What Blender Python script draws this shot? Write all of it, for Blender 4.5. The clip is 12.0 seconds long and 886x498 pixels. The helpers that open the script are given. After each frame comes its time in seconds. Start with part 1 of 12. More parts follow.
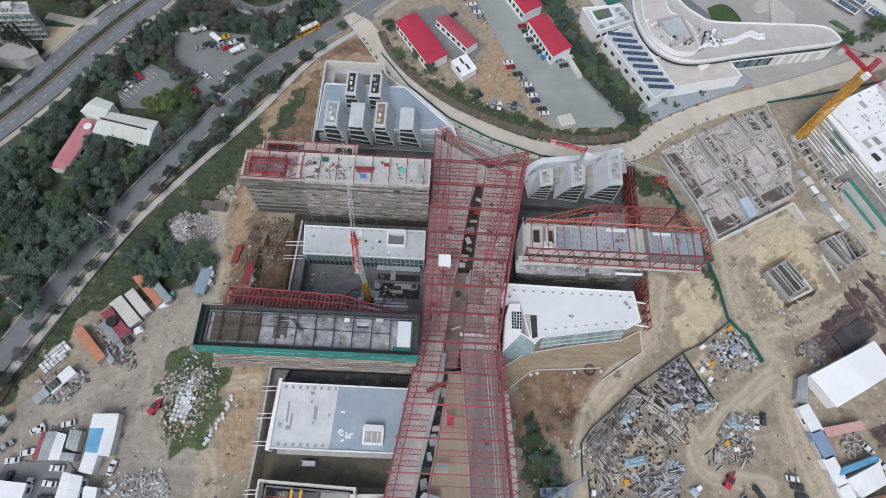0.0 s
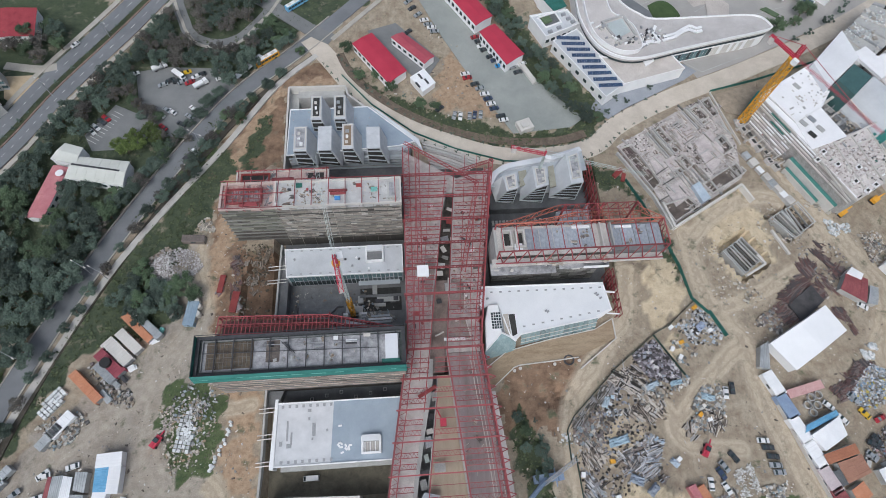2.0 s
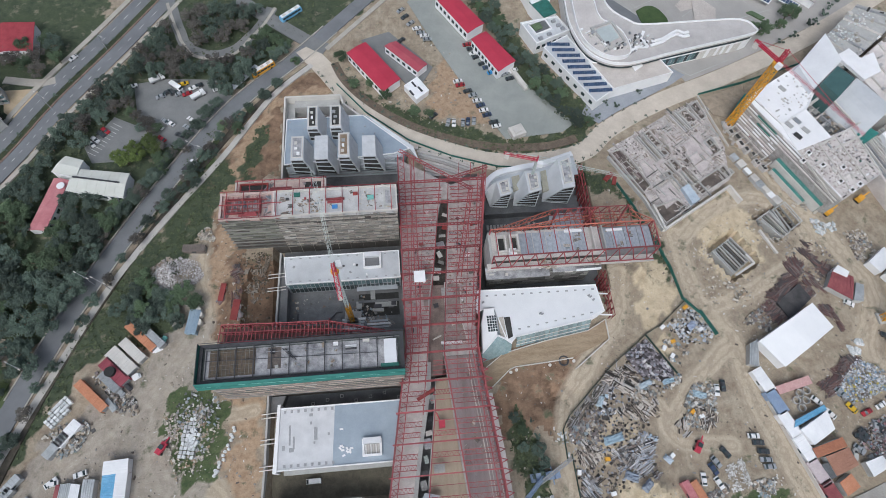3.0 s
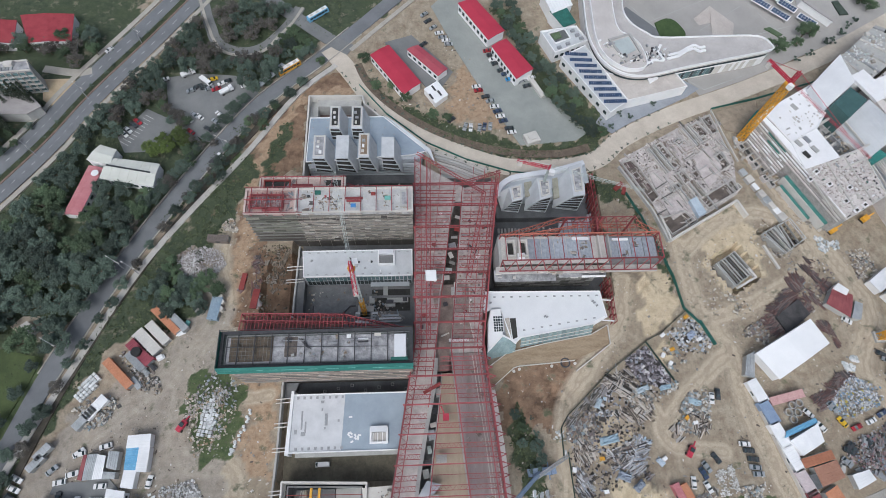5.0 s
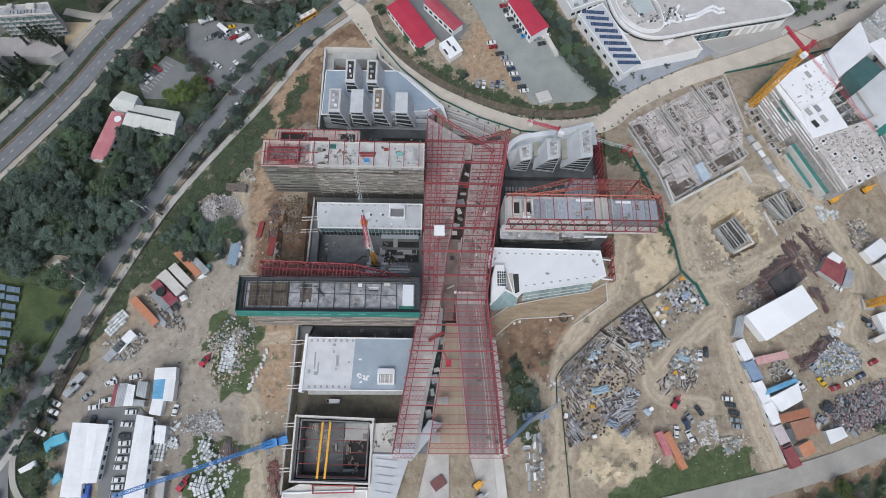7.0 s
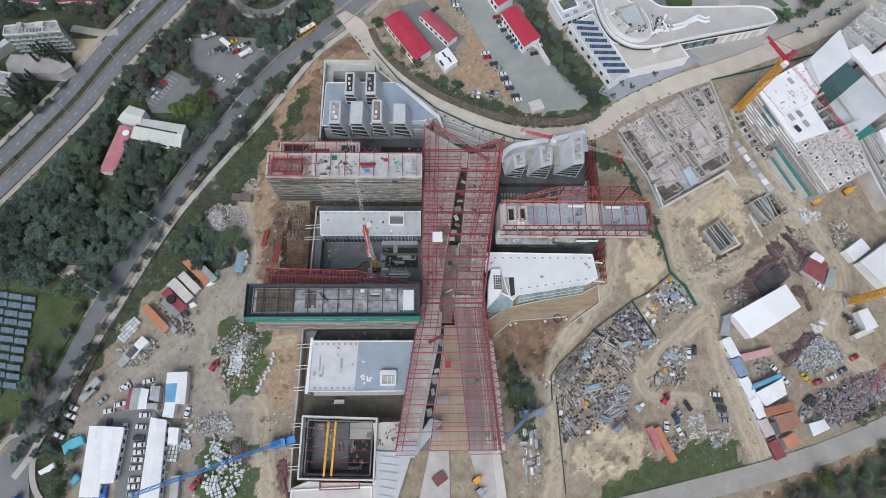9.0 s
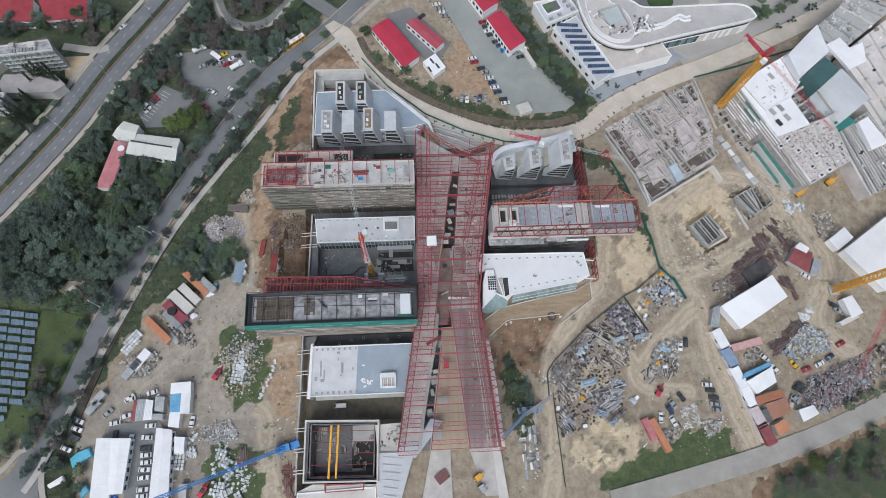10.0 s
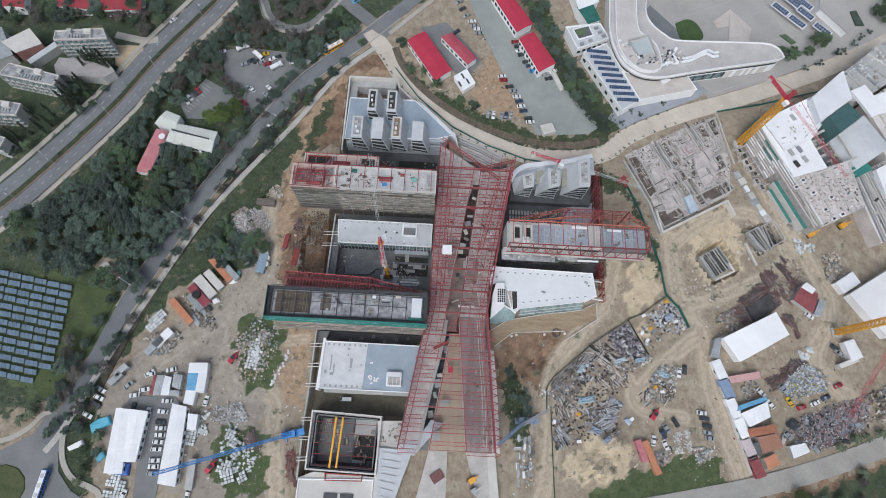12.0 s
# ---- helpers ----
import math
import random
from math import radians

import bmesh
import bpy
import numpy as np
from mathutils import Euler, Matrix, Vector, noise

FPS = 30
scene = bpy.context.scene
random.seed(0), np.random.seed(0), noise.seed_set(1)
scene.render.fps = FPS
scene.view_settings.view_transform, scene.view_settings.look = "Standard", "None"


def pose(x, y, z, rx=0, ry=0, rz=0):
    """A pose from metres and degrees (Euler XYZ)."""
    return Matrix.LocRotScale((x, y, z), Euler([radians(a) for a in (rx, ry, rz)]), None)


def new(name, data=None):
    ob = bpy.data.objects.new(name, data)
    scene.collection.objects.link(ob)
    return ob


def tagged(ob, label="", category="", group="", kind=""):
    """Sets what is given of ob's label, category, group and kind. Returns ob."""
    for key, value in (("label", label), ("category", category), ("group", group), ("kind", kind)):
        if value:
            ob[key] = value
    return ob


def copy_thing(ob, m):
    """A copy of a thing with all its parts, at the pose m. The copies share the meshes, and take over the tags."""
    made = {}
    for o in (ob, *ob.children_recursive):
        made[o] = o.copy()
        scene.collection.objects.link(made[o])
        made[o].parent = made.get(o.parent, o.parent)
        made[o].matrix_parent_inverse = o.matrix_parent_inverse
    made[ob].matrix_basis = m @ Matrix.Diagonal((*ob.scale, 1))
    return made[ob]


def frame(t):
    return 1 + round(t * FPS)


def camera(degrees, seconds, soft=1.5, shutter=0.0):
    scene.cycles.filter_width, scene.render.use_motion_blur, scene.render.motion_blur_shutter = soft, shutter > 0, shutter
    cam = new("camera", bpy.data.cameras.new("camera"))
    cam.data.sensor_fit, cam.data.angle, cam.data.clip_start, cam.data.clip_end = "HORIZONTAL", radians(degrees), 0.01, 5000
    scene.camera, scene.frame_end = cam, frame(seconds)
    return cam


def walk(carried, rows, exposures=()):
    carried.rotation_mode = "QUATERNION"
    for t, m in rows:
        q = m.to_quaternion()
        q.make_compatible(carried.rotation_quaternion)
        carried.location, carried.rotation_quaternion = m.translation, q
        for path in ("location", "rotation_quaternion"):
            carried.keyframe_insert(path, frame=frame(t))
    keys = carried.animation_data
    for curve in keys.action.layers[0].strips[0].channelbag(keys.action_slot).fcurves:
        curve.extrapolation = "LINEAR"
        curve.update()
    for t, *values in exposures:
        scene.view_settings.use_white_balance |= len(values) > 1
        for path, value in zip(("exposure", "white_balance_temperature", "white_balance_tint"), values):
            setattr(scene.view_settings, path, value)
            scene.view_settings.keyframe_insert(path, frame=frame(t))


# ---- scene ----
cam = camera(77.67, 12.0, soft=0.65)
ROWS = [
    (0.0, -1.06, -5.78, 186.64, 24.44, -2.44, 2.13),
    (0.5, -1.28, -5.92, 189.20, 24.49, -2.49, 1.41),
    (1.0, -1.41, -6.04, 191.78, 24.56, -2.46, -0.96),
    (1.5, -1.46, -6.28, 194.24, 24.65, -2.42, -2.95),
    (2.0, -1.53, -6.36, 196.76, 24.68, -2.38, -4.01),
    (2.5, -1.53, -6.43, 199.21, 24.72, -2.35, -4.61),
    (3.0, -1.47, -6.49, 201.76, 24.74, -2.30, -5.03),
    (5.0, -1.90, -7.13, 211.51, 23.81, -2.26, -2.13),
    (5.5, -1.90, -6.93, 213.90, 21.99, -2.23, -0.96),
    (6.0, -1.87, -7.00, 216.30, 20.95, -2.18, -0.34),
    (6.5, -1.93, -7.29, 218.79, 21.04, -2.18, -0.06),
    (7.0, -2.01, -8.05, 221.39, 18.37, -2.14, 0.14),
    (9.0, -2.22, -7.93, 231.41, 18.17, -2.05, -0.63),
    (9.5, -2.12, -7.92, 234.02, 18.20, -1.97, -1.98),
    (10.0, -2.20, -7.98, 236.67, 18.19, -1.94, -2.69),
    (10.5, -2.27, -8.13, 239.29, 18.23, -1.92, -3.09),
    (11.0, -2.28, -8.25, 241.89, 18.26, -1.88, -3.15),
    (11.5, -2.15, -8.27, 244.31, 18.28, -1.92, 0.05),
    (12.0, -2.13, -8.23, 246.85, 18.26, -1.95, 2.63),
]
walk(cam, [(t, pose(x, y, z, rx, ry, rz)) for t, x, y, z, rx, ry, rz in ROWS], exposures=[(0.0, 0.19, 5900, 8), (12.0, 0.19, 5900, 8)])

# world, sun and exposure: a bright overcast day
SUN_UP, SUN_TURN = 52.0, 200.0
world = bpy.data.worlds.new("overcast_sky")
scene.world = world
world.use_nodes = True
wn = world.node_tree
wn.nodes.clear()
sky = wn.nodes.new("ShaderNodeTexSky")
sky.sky_type, sky.sun_disc = "NISHITA", False
sky.sun_elevation, sky.sun_rotation = radians(SUN_UP), radians(SUN_TURN)
sky.air_density, sky.dust_density, sky.ozone_density = 1.0, 6.0, 1.0
grey = wn.nodes.new("ShaderNodeHueSaturation")
grey.inputs["Saturation"].default_value = 0.62
wback = wn.nodes.new("ShaderNodeBackground")
wback.inputs["Strength"].default_value = 0.105
wout = wn.nodes.new("ShaderNodeOutputWorld")
wn.links.new(sky.outputs[0], grey.inputs["Color"])
wn.links.new(grey.outputs[0], wback.inputs["Color"])
wn.links.new(wback.outputs[0], wout.inputs["Surface"])
sun_data = bpy.data.lights.new("sun", "SUN")
sun_data.energy, sun_data.angle, sun_data.color = 0.8, radians(40), (1.0, 0.98, 0.95)
sun = new("sun", sun_data)
sun.rotation_euler = Euler((radians(90 - SUN_UP), 0, radians(180 - SUN_TURN)))

# materials


def mat(name, low, high, scale=0.4, rough=0.85, metal=0.0, bump=0.15, fine=6.0, rand=0.0, island=0.0, grain=0.25, streak=None):
    """Two colours mixed by a broad noise, with fine grain and bump; rand varies it from object to object, island from piece to piece."""
    m = bpy.data.materials.new(name)
    m.use_nodes = True
    t = m.node_tree
    n, l = t.nodes, t.links
    b = n["Principled BSDF"]
    co = n.new("ShaderNodeTexCoord")
    where = co.outputs["Object"]
    if streak:
        mp = n.new("ShaderNodeMapping")
        mp.inputs["Scale"].default_value = streak
        l.new(where, mp.inputs[0])
        where = mp.outputs[0]
    broad, small = n.new("ShaderNodeTexNoise"), n.new("ShaderNodeTexNoise")
    broad.inputs["Scale"].default_value, broad.inputs["Detail"].default_value = scale, 6
    broad.inputs["Roughness"].default_value = 0.65
    small.inputs["Scale"].default_value, small.inputs["Detail"].default_value = fine, 4
    l.new(where, broad.inputs[0])
    l.new(where, small.inputs[0])
    ramp = n.new("ShaderNodeMapRange")
    ramp.inputs[1].default_value, ramp.inputs[2].default_value = 0.3, 0.7
    l.new(broad.outputs[0], ramp.inputs[0])
    mix = n.new("ShaderNodeMix")
    mix.data_type = "RGBA"
    mix.inputs[6].default_value, mix.inputs[7].default_value = (*low, 1), (*high, 1)
    l.new(ramp.outputs[0], mix.inputs[0])
    hsv = n.new("ShaderNodeHueSaturation")
    l.new(mix.outputs[2], hsv.inputs["Color"])
    val = n.new("ShaderNodeMapRange")
    val.inputs[3].default_value, val.inputs[4].default_value = 1 - grain, 1 + grain
    val.inputs[1].default_value, val.inputs[2].default_value = 0.25, 0.75
    l.new(small.outputs[0], val.inputs[0])
    last = val.outputs[0]
    for amount, node, socket in ((rand, "ShaderNodeObjectInfo", "Random"), (island, "ShaderNodeNewGeometry", "Random Per Island")):
        if amount:
            src = n.new(node)
            span = n.new("ShaderNodeMapRange")
            span.inputs[3].default_value, span.inputs[4].default_value = 1 - amount, 1 + amount
            l.new(src.outputs[socket], span.inputs[0])
            mul = n.new("ShaderNodeMath")
            mul.operation = "MULTIPLY"
            l.new(last, mul.inputs[0])
            l.new(span.outputs[0], mul.inputs[1])
            last = mul.outputs[0]
    l.new(last, hsv.inputs["Value"])
    l.new(hsv.outputs[0], b.inputs["Base Color"])
    b.inputs["Roughness"].default_value, b.inputs["Metallic"].default_value = rough, metal
    if bump:
        bp = n.new("ShaderNodeBump")
        bp.inputs["Strength"].default_value, bp.inputs["Distance"].default_value = bump, 0.1
        l.new(small.outputs[0], bp.inputs["Height"])
        l.new(bp.outputs[0], b.inputs["Normal"])
    return m


def many(name, stops, rough=0.7, metal=0.0, source="island"):
    """A material whose colour jumps from piece to piece among the given ones."""
    m = mat(name, (0.5, 0.5, 0.5), (0.6, 0.6, 0.6), rough=rough, metal=metal)
    n, l = m.node_tree.nodes, m.node_tree.links
    ramp = n.new("ShaderNodeValToRGB")
    ramp.color_ramp.interpolation = "CONSTANT"
    while len(ramp.color_ramp.elements) < len(stops):
        ramp.color_ramp.elements.new(0.5)
    for k, c in enumerate(stops):
        e = ramp.color_ramp.elements[k]
        e.position, e.color = k / len(stops), (*c, 1)
    src = n.new("ShaderNodeAttribute" if source == "island" else "ShaderNodeObjectInfo")
    if source == "island":
        src.attribute_name = "tone"
    l.new(src.outputs["Fac" if source == "island" else "Random"], ramp.inputs[0])
    hsv = [k for k in n if k.type == "HUE_SAT"][0]
    l.new(ramp.outputs[0], hsv.inputs["Color"])
    return m


ASPHALT = mat("asphalt", (0.145, 0.153, 0.163), (0.205, 0.215, 0.226), 0.08, 0.9, grain=0.12)
ASPHALT_OLD = mat("old_asphalt", (0.155, 0.163, 0.165), (0.235, 0.238, 0.235), 0.06, 0.92, grain=0.15)
DUST_ROAD = mat("dusty_road", (0.46, 0.41, 0.34), (0.61, 0.55, 0.47), 0.12, 0.95, grain=0.18)
PAVING = mat("paving", (0.34, 0.32, 0.28), (0.46, 0.43, 0.38), 0.15, 0.9, grain=0.15)
PLAZA = mat("plaza_stone", (0.33, 0.32, 0.3), (0.42, 0.4, 0.38), 0.05, 0.85, grain=0.1)
PAINT_WHITE = mat("road_paint", (0.6, 0.6, 0.58), (0.75, 0.75, 0.72), 0.5)
CONCRETE = mat("concrete", (0.34, 0.34, 0.33), (0.48, 0.48, 0.46), 0.15, 0.88, grain=0.2)
# dark_concrete and court_floor are lowered further to carry shade in the deep courts
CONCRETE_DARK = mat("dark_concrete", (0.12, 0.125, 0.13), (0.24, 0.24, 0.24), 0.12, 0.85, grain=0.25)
CONCRETE_PALE = mat("pale_concrete", (0.5, 0.48, 0.45), (0.64, 0.62, 0.58), 0.12, 0.88, grain=0.12)
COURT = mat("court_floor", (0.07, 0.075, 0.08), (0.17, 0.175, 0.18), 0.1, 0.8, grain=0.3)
COURT_MOSS = mat("mossy_court", (0.085, 0.078, 0.058), (0.19, 0.17, 0.125), 0.25, 0.85, grain=0.35)
ROOF_WHITE = mat("white_roof_membrane", (0.58, 0.595, 0.62), (0.72, 0.735, 0.76), 0.07, 0.7, grain=0.05, bump=0.05)
ROOF_GREY = mat("pale_grey_roof", (0.44, 0.46, 0.48), (0.58, 0.6, 0.62), 0.1, 0.75, grain=0.08, bump=0.05)
ROOF_BLUE = mat("blue_grey_roof", (0.255, 0.31, 0.37), (0.345, 0.405, 0.465), 0.12, 0.55, grain=0.12, bump=0.05)
ROOF_STAIN = mat("stained_slab", (0.14, 0.14, 0.15), (0.51, 0.51, 0.525), 0.3, 0.75, grain=0.25)
ROOF_DUST = mat("dusty_slab", (0.4, 0.38, 0.36), (0.56, 0.54, 0.51), 0.2, 0.85, grain=0.25)
WHITE = mat("white_paint", (0.75, 0.755, 0.76), (0.84, 0.84, 0.84), 0.2, 0.6, grain=0.05, bump=0.03)
CLADDING = mat("grey_metal_panel", (0.4, 0.43, 0.46), (0.5, 0.53, 0.56), 0.1, 0.5, metal=0.15, grain=0.06, bump=0.05)
RED_STEEL = mat("red_primer_steel", (0.23, 0.045, 0.05), (0.38, 0.1, 0.105), 0.3, 0.6, grain=0.25, rand=0.3)
RED_DARK = mat("dark_red_steel", (0.2, 0.03, 0.03), (0.3, 0.06, 0.05), 0.3, 0.6, rand=0.2)
ORANGE_STEEL = mat("orange_primer_steel", (0.38, 0.11, 0.075), (0.48, 0.18, 0.13), 0.3, 0.6, rand=0.25)
GREY_STEEL = mat("grey_steel", (0.3, 0.31, 0.32), (0.42, 0.43, 0.44), 0.4, 0.5, metal=0.4)
DARK_STEEL = mat("dark_steel", (0.05, 0.05, 0.055), (0.09, 0.09, 0.095), 0.4, 0.5, metal=0.3)
YELLOW = mat("yellow_crane_paint", (0.62, 0.3, 0.02), (0.75, 0.4, 0.05), 0.6, 0.5, grain=0.15)
CRANE_RED = mat("crimson_crane_paint", (0.45, 0.03, 0.06), (0.55, 0.06, 0.1), 0.6, 0.5, grain=0.15)
BLUE_PAINT = mat("blue_crane_paint", (0.05, 0.2, 0.5), (0.1, 0.3, 0.62), 0.6, 0.5, grain=0.15)
PALE_STEEL = mat("pale_green_steel", (0.42, 0.48, 0.46), (0.55, 0.6, 0.58), 0.6, 0.5)
NET = mat("green_netting", (0.025, 0.15, 0.13), (0.06, 0.26, 0.225), 0.25, 0.75, grain=0.25, streak=(0.3, 0.3, 1.6))
NET_PALE = mat("pale_green_netting", (0.12, 0.4, 0.36), (0.3, 0.55, 0.5), 0.4, 0.75)
TARP_GREEN = mat("dark_green_hoarding", (0.02, 0.1, 0.08), (0.04, 0.17, 0.14), 0.4, 0.7)
FENCE_DARK = mat("dark_mesh_fence", (0.025, 0.05, 0.04), (0.06, 0.1, 0.08), 0.5, 0.9)
BOARD_PALE = mat("pale_board", (0.4, 0.38, 0.35), (0.5, 0.48, 0.45), 0.5, 0.9, rand=0.2)
BOARD = mat("weathered_board", (0.26, 0.238, 0.208), (0.4, 0.37, 0.328), 0.35, 0.9, rand=0.3, grain=0.25, streak=(0.5, 0.5, 2))
BOARD_GREY = mat("grey_board", (0.13, 0.13, 0.12), (0.24, 0.235, 0.22), 0.5, 0.9, rand=0.45, grain=0.2)
BOARD_BACK = mat("board_backing", (0.07, 0.063, 0.055), (0.12, 0.11, 0.1), 0.3, 0.9)
TIMBER = mat("timber_deck", (0.355, 0.288, 0.212), (0.465, 0.392, 0.298), 0.2, 0.85, rand=0.12, grain=0.12, streak=(1.6, 0.15, 1))
DECK_DUST = mat("dusty_deck", (0.29, 0.265, 0.25), (0.56, 0.53, 0.505), 0.4, 0.9, grain=0.35)
DECK_DARK = mat("dark_deck", (0.18, 0.155, 0.15), (0.38, 0.33, 0.32), 0.22, 0.9, grain=0.2, streak=(1.6, 0.12, 1))
ROOF_RED = mat("crimson_roof_sheet", (0.4, 0.03, 0.06), (0.48, 0.045, 0.08), 0.15, 0.55, grain=0.06, bump=0.05)
ROOF_ROSE = mat("faded_rose_roof", (0.42, 0.14, 0.16), (0.55, 0.25, 0.26), 0.15, 0.7, grain=0.1)
ROOF_MAROON = mat("maroon_roof_sheet", (0.2, 0.05, 0.06), (0.32, 0.1, 0.1), 0.3, 0.7)
ROOF_TILE = mat("terracotta_roof", (0.36, 0.15, 0.09), (0.48, 0.22, 0.13), 0.4, 0.85, rand=0.1)
SHEET_GREY = mat("corrugated_grey", (0.3, 0.32, 0.33), (0.45, 0.47, 0.48), 0.3, 0.5, metal=0.3, rand=0.2)
SHEET_BLUE = mat("corrugated_blue", (0.1, 0.3, 0.5), (0.2, 0.42, 0.6), 0.4, 0.6, rand=0.15)
SHEET_WHITE = mat("white_roof_sheet", (0.72, 0.73, 0.745), (0.84, 0.845, 0.85), 0.2, 0.6, grain=0.05, rand=0.06)
SHEET_CREAM = mat("cream_roof_sheet", (0.52, 0.53, 0.48), (0.62, 0.63, 0.58), 0.15, 0.6, grain=0.05)
CONTAINER_ORANGE = mat("orange_container", (0.44, 0.18, 0.09), (0.54, 0.255, 0.15), 0.3, 0.6)
GLASS_DARK = mat("dark_glazing", (0.03, 0.045, 0.05), (0.06, 0.08, 0.085), 0.5, 0.12, grain=0.2, bump=0)
GLASS_TEAL = mat("teal_glazing", (0.08, 0.14, 0.15), (0.15, 0.24, 0.25), 0.3, 0.15, grain=0.2, bump=0, rand=0.25)
PANEL_SOLAR = mat("solar_cell", (0.045, 0.075, 0.14), (0.07, 0.11, 0.19), 0.5, 0.25, rand=0.15, bump=0)
PANEL_FIELD = mat("field_solar_cell", (0.075, 0.12, 0.175), (0.11, 0.165, 0.225), 0.5, 0.6, rand=0.15, bump=0)
BLACK = mat("black_rubber", (0.015, 0.015, 0.015), (0.03, 0.03, 0.03), 2, 0.8)
# near-black that paints in the shade inside holes, shafts and openings
HOLE_SHADE = mat("painted_hole_shade", (0.03, 0.03, 0.03), (0.06, 0.06, 0.055), 0.3, 0.95)
SOIL = mat("brown_soil", (0.19, 0.14, 0.098), (0.31, 0.235, 0.165), 0.15, 0.95, grain=0.25, bump=0.5)
SANDHEAP = mat("heaped_sand", (0.42, 0.33, 0.21), (0.55, 0.44, 0.3), 0.25, 0.95, grain=0.2, bump=0.5)
BARK = mat("bark", (0.1, 0.075, 0.05), (0.17, 0.13, 0.09), 1.5)
LEAF_DARK = mat("dark_foliage", (0.053, 0.08, 0.063), (0.112, 0.148, 0.115), 0.35, 0.85, bump=0, rand=0.42, island=0.16)
LEAF_GREEN = mat("green_foliage", (0.06, 0.096, 0.052), (0.112, 0.16, 0.085), 0.4, 0.85, bump=0, rand=0.35, island=0.16)
LEAF_BROWN = mat("brownish_foliage", (0.075, 0.07, 0.062), (0.13, 0.12, 0.105), 0.4, 0.85, bump=0, rand=0.3, island=0.25)
LEAF_PALM = mat("palm_frond", (0.07, 0.09, 0.05), (0.13, 0.15, 0.09), 0.6, 0.8, bump=0, island=0.3)
CYPRESS = mat("cypress_foliage", (0.022, 0.032, 0.02), (0.045, 0.06, 0.035), 0.6, 0.85, bump=0, island=0.35)
GRASS_BLADE = mat("weeds", (0.045, 0.065, 0.03), (0.1, 0.12, 0.06), 0.3, 0.9, bump=0, island=0.35)
RUBBLE = many("mixed_rubble", [(0.339, 0.313, 0.267), (0.477, 0.434, 0.368), (0.233, 0.212, 0.184), (0.583, 0.545, 0.478), (0.318, 0.242, 0.166), (0.382, 0.353, 0.322)], 0.9)
SCRAP = many("mixed_scrap", [(0.276, 0.263, 0.248), (0.148, 0.141, 0.133), (0.403, 0.384, 0.35), (0.254, 0.202, 0.147), (0.212, 0.253, 0.276), (0.339, 0.293, 0.23), (0.106, 0.096, 0.0874), (0.509, 0.475, 0.423), (0.233, 0.172, 0.138), (0.18, 0.151, 0.147)], 0.7)
SCRAP_BLUE = many("bluish_scrap", [(0.276, 0.283, 0.276), (0.191, 0.192, 0.184), (0.445, 0.434, 0.405), (0.233, 0.192, 0.147), (0.127, 0.121, 0.115), (0.254, 0.313, 0.34), (0.35, 0.293, 0.23), (0.594, 0.576, 0.534), (0.297, 0.242, 0.184), (0.382, 0.353, 0.304)], 0.6)
SCRAP_RED = many("reddish_scrap", [(0.3, 0.18, 0.18), (0.28, 0.25, 0.25), (0.38, 0.36, 0.36), (0.22, 0.15, 0.15), (0.17, 0.17, 0.175), (0.4, 0.3, 0.3), (0.2, 0.26, 0.3)], 0.7)
WOODPILE = many("timber_scrap", [(0.36, 0.3, 0.24), (0.24, 0.19, 0.15), (0.46, 0.41, 0.34), (0.17, 0.13, 0.11), (0.3, 0.28, 0.26)], 0.9)
MAROON_SCRAP = many("dark_steel_stock", [(0.12, 0.07, 0.065), (0.09, 0.08, 0.08), (0.17, 0.1, 0.09), (0.2, 0.16, 0.15)], 0.8)
BALES = many("white_sacks", [(0.62, 0.64, 0.64), (0.5, 0.53, 0.54), (0.7, 0.7, 0.69), (0.42, 0.45, 0.45)], 0.8)
COLOURED = many("coloured_clutter", [(0.5, 0.42, 0.1), (0.5, 0.52, 0.54), (0.4, 0.43, 0.46), (0.3, 0.33, 0.36), (0.62, 0.63, 0.64), (0.45, 0.5, 0.55), (0.2, 0.2, 0.2), (0.6, 0.6, 0.6), (0.36, 0.33, 0.3), (0.2, 0.32, 0.45), (0.4, 0.4, 0.4), (0.28, 0.26, 0.24)], 0.7)

# building blocks


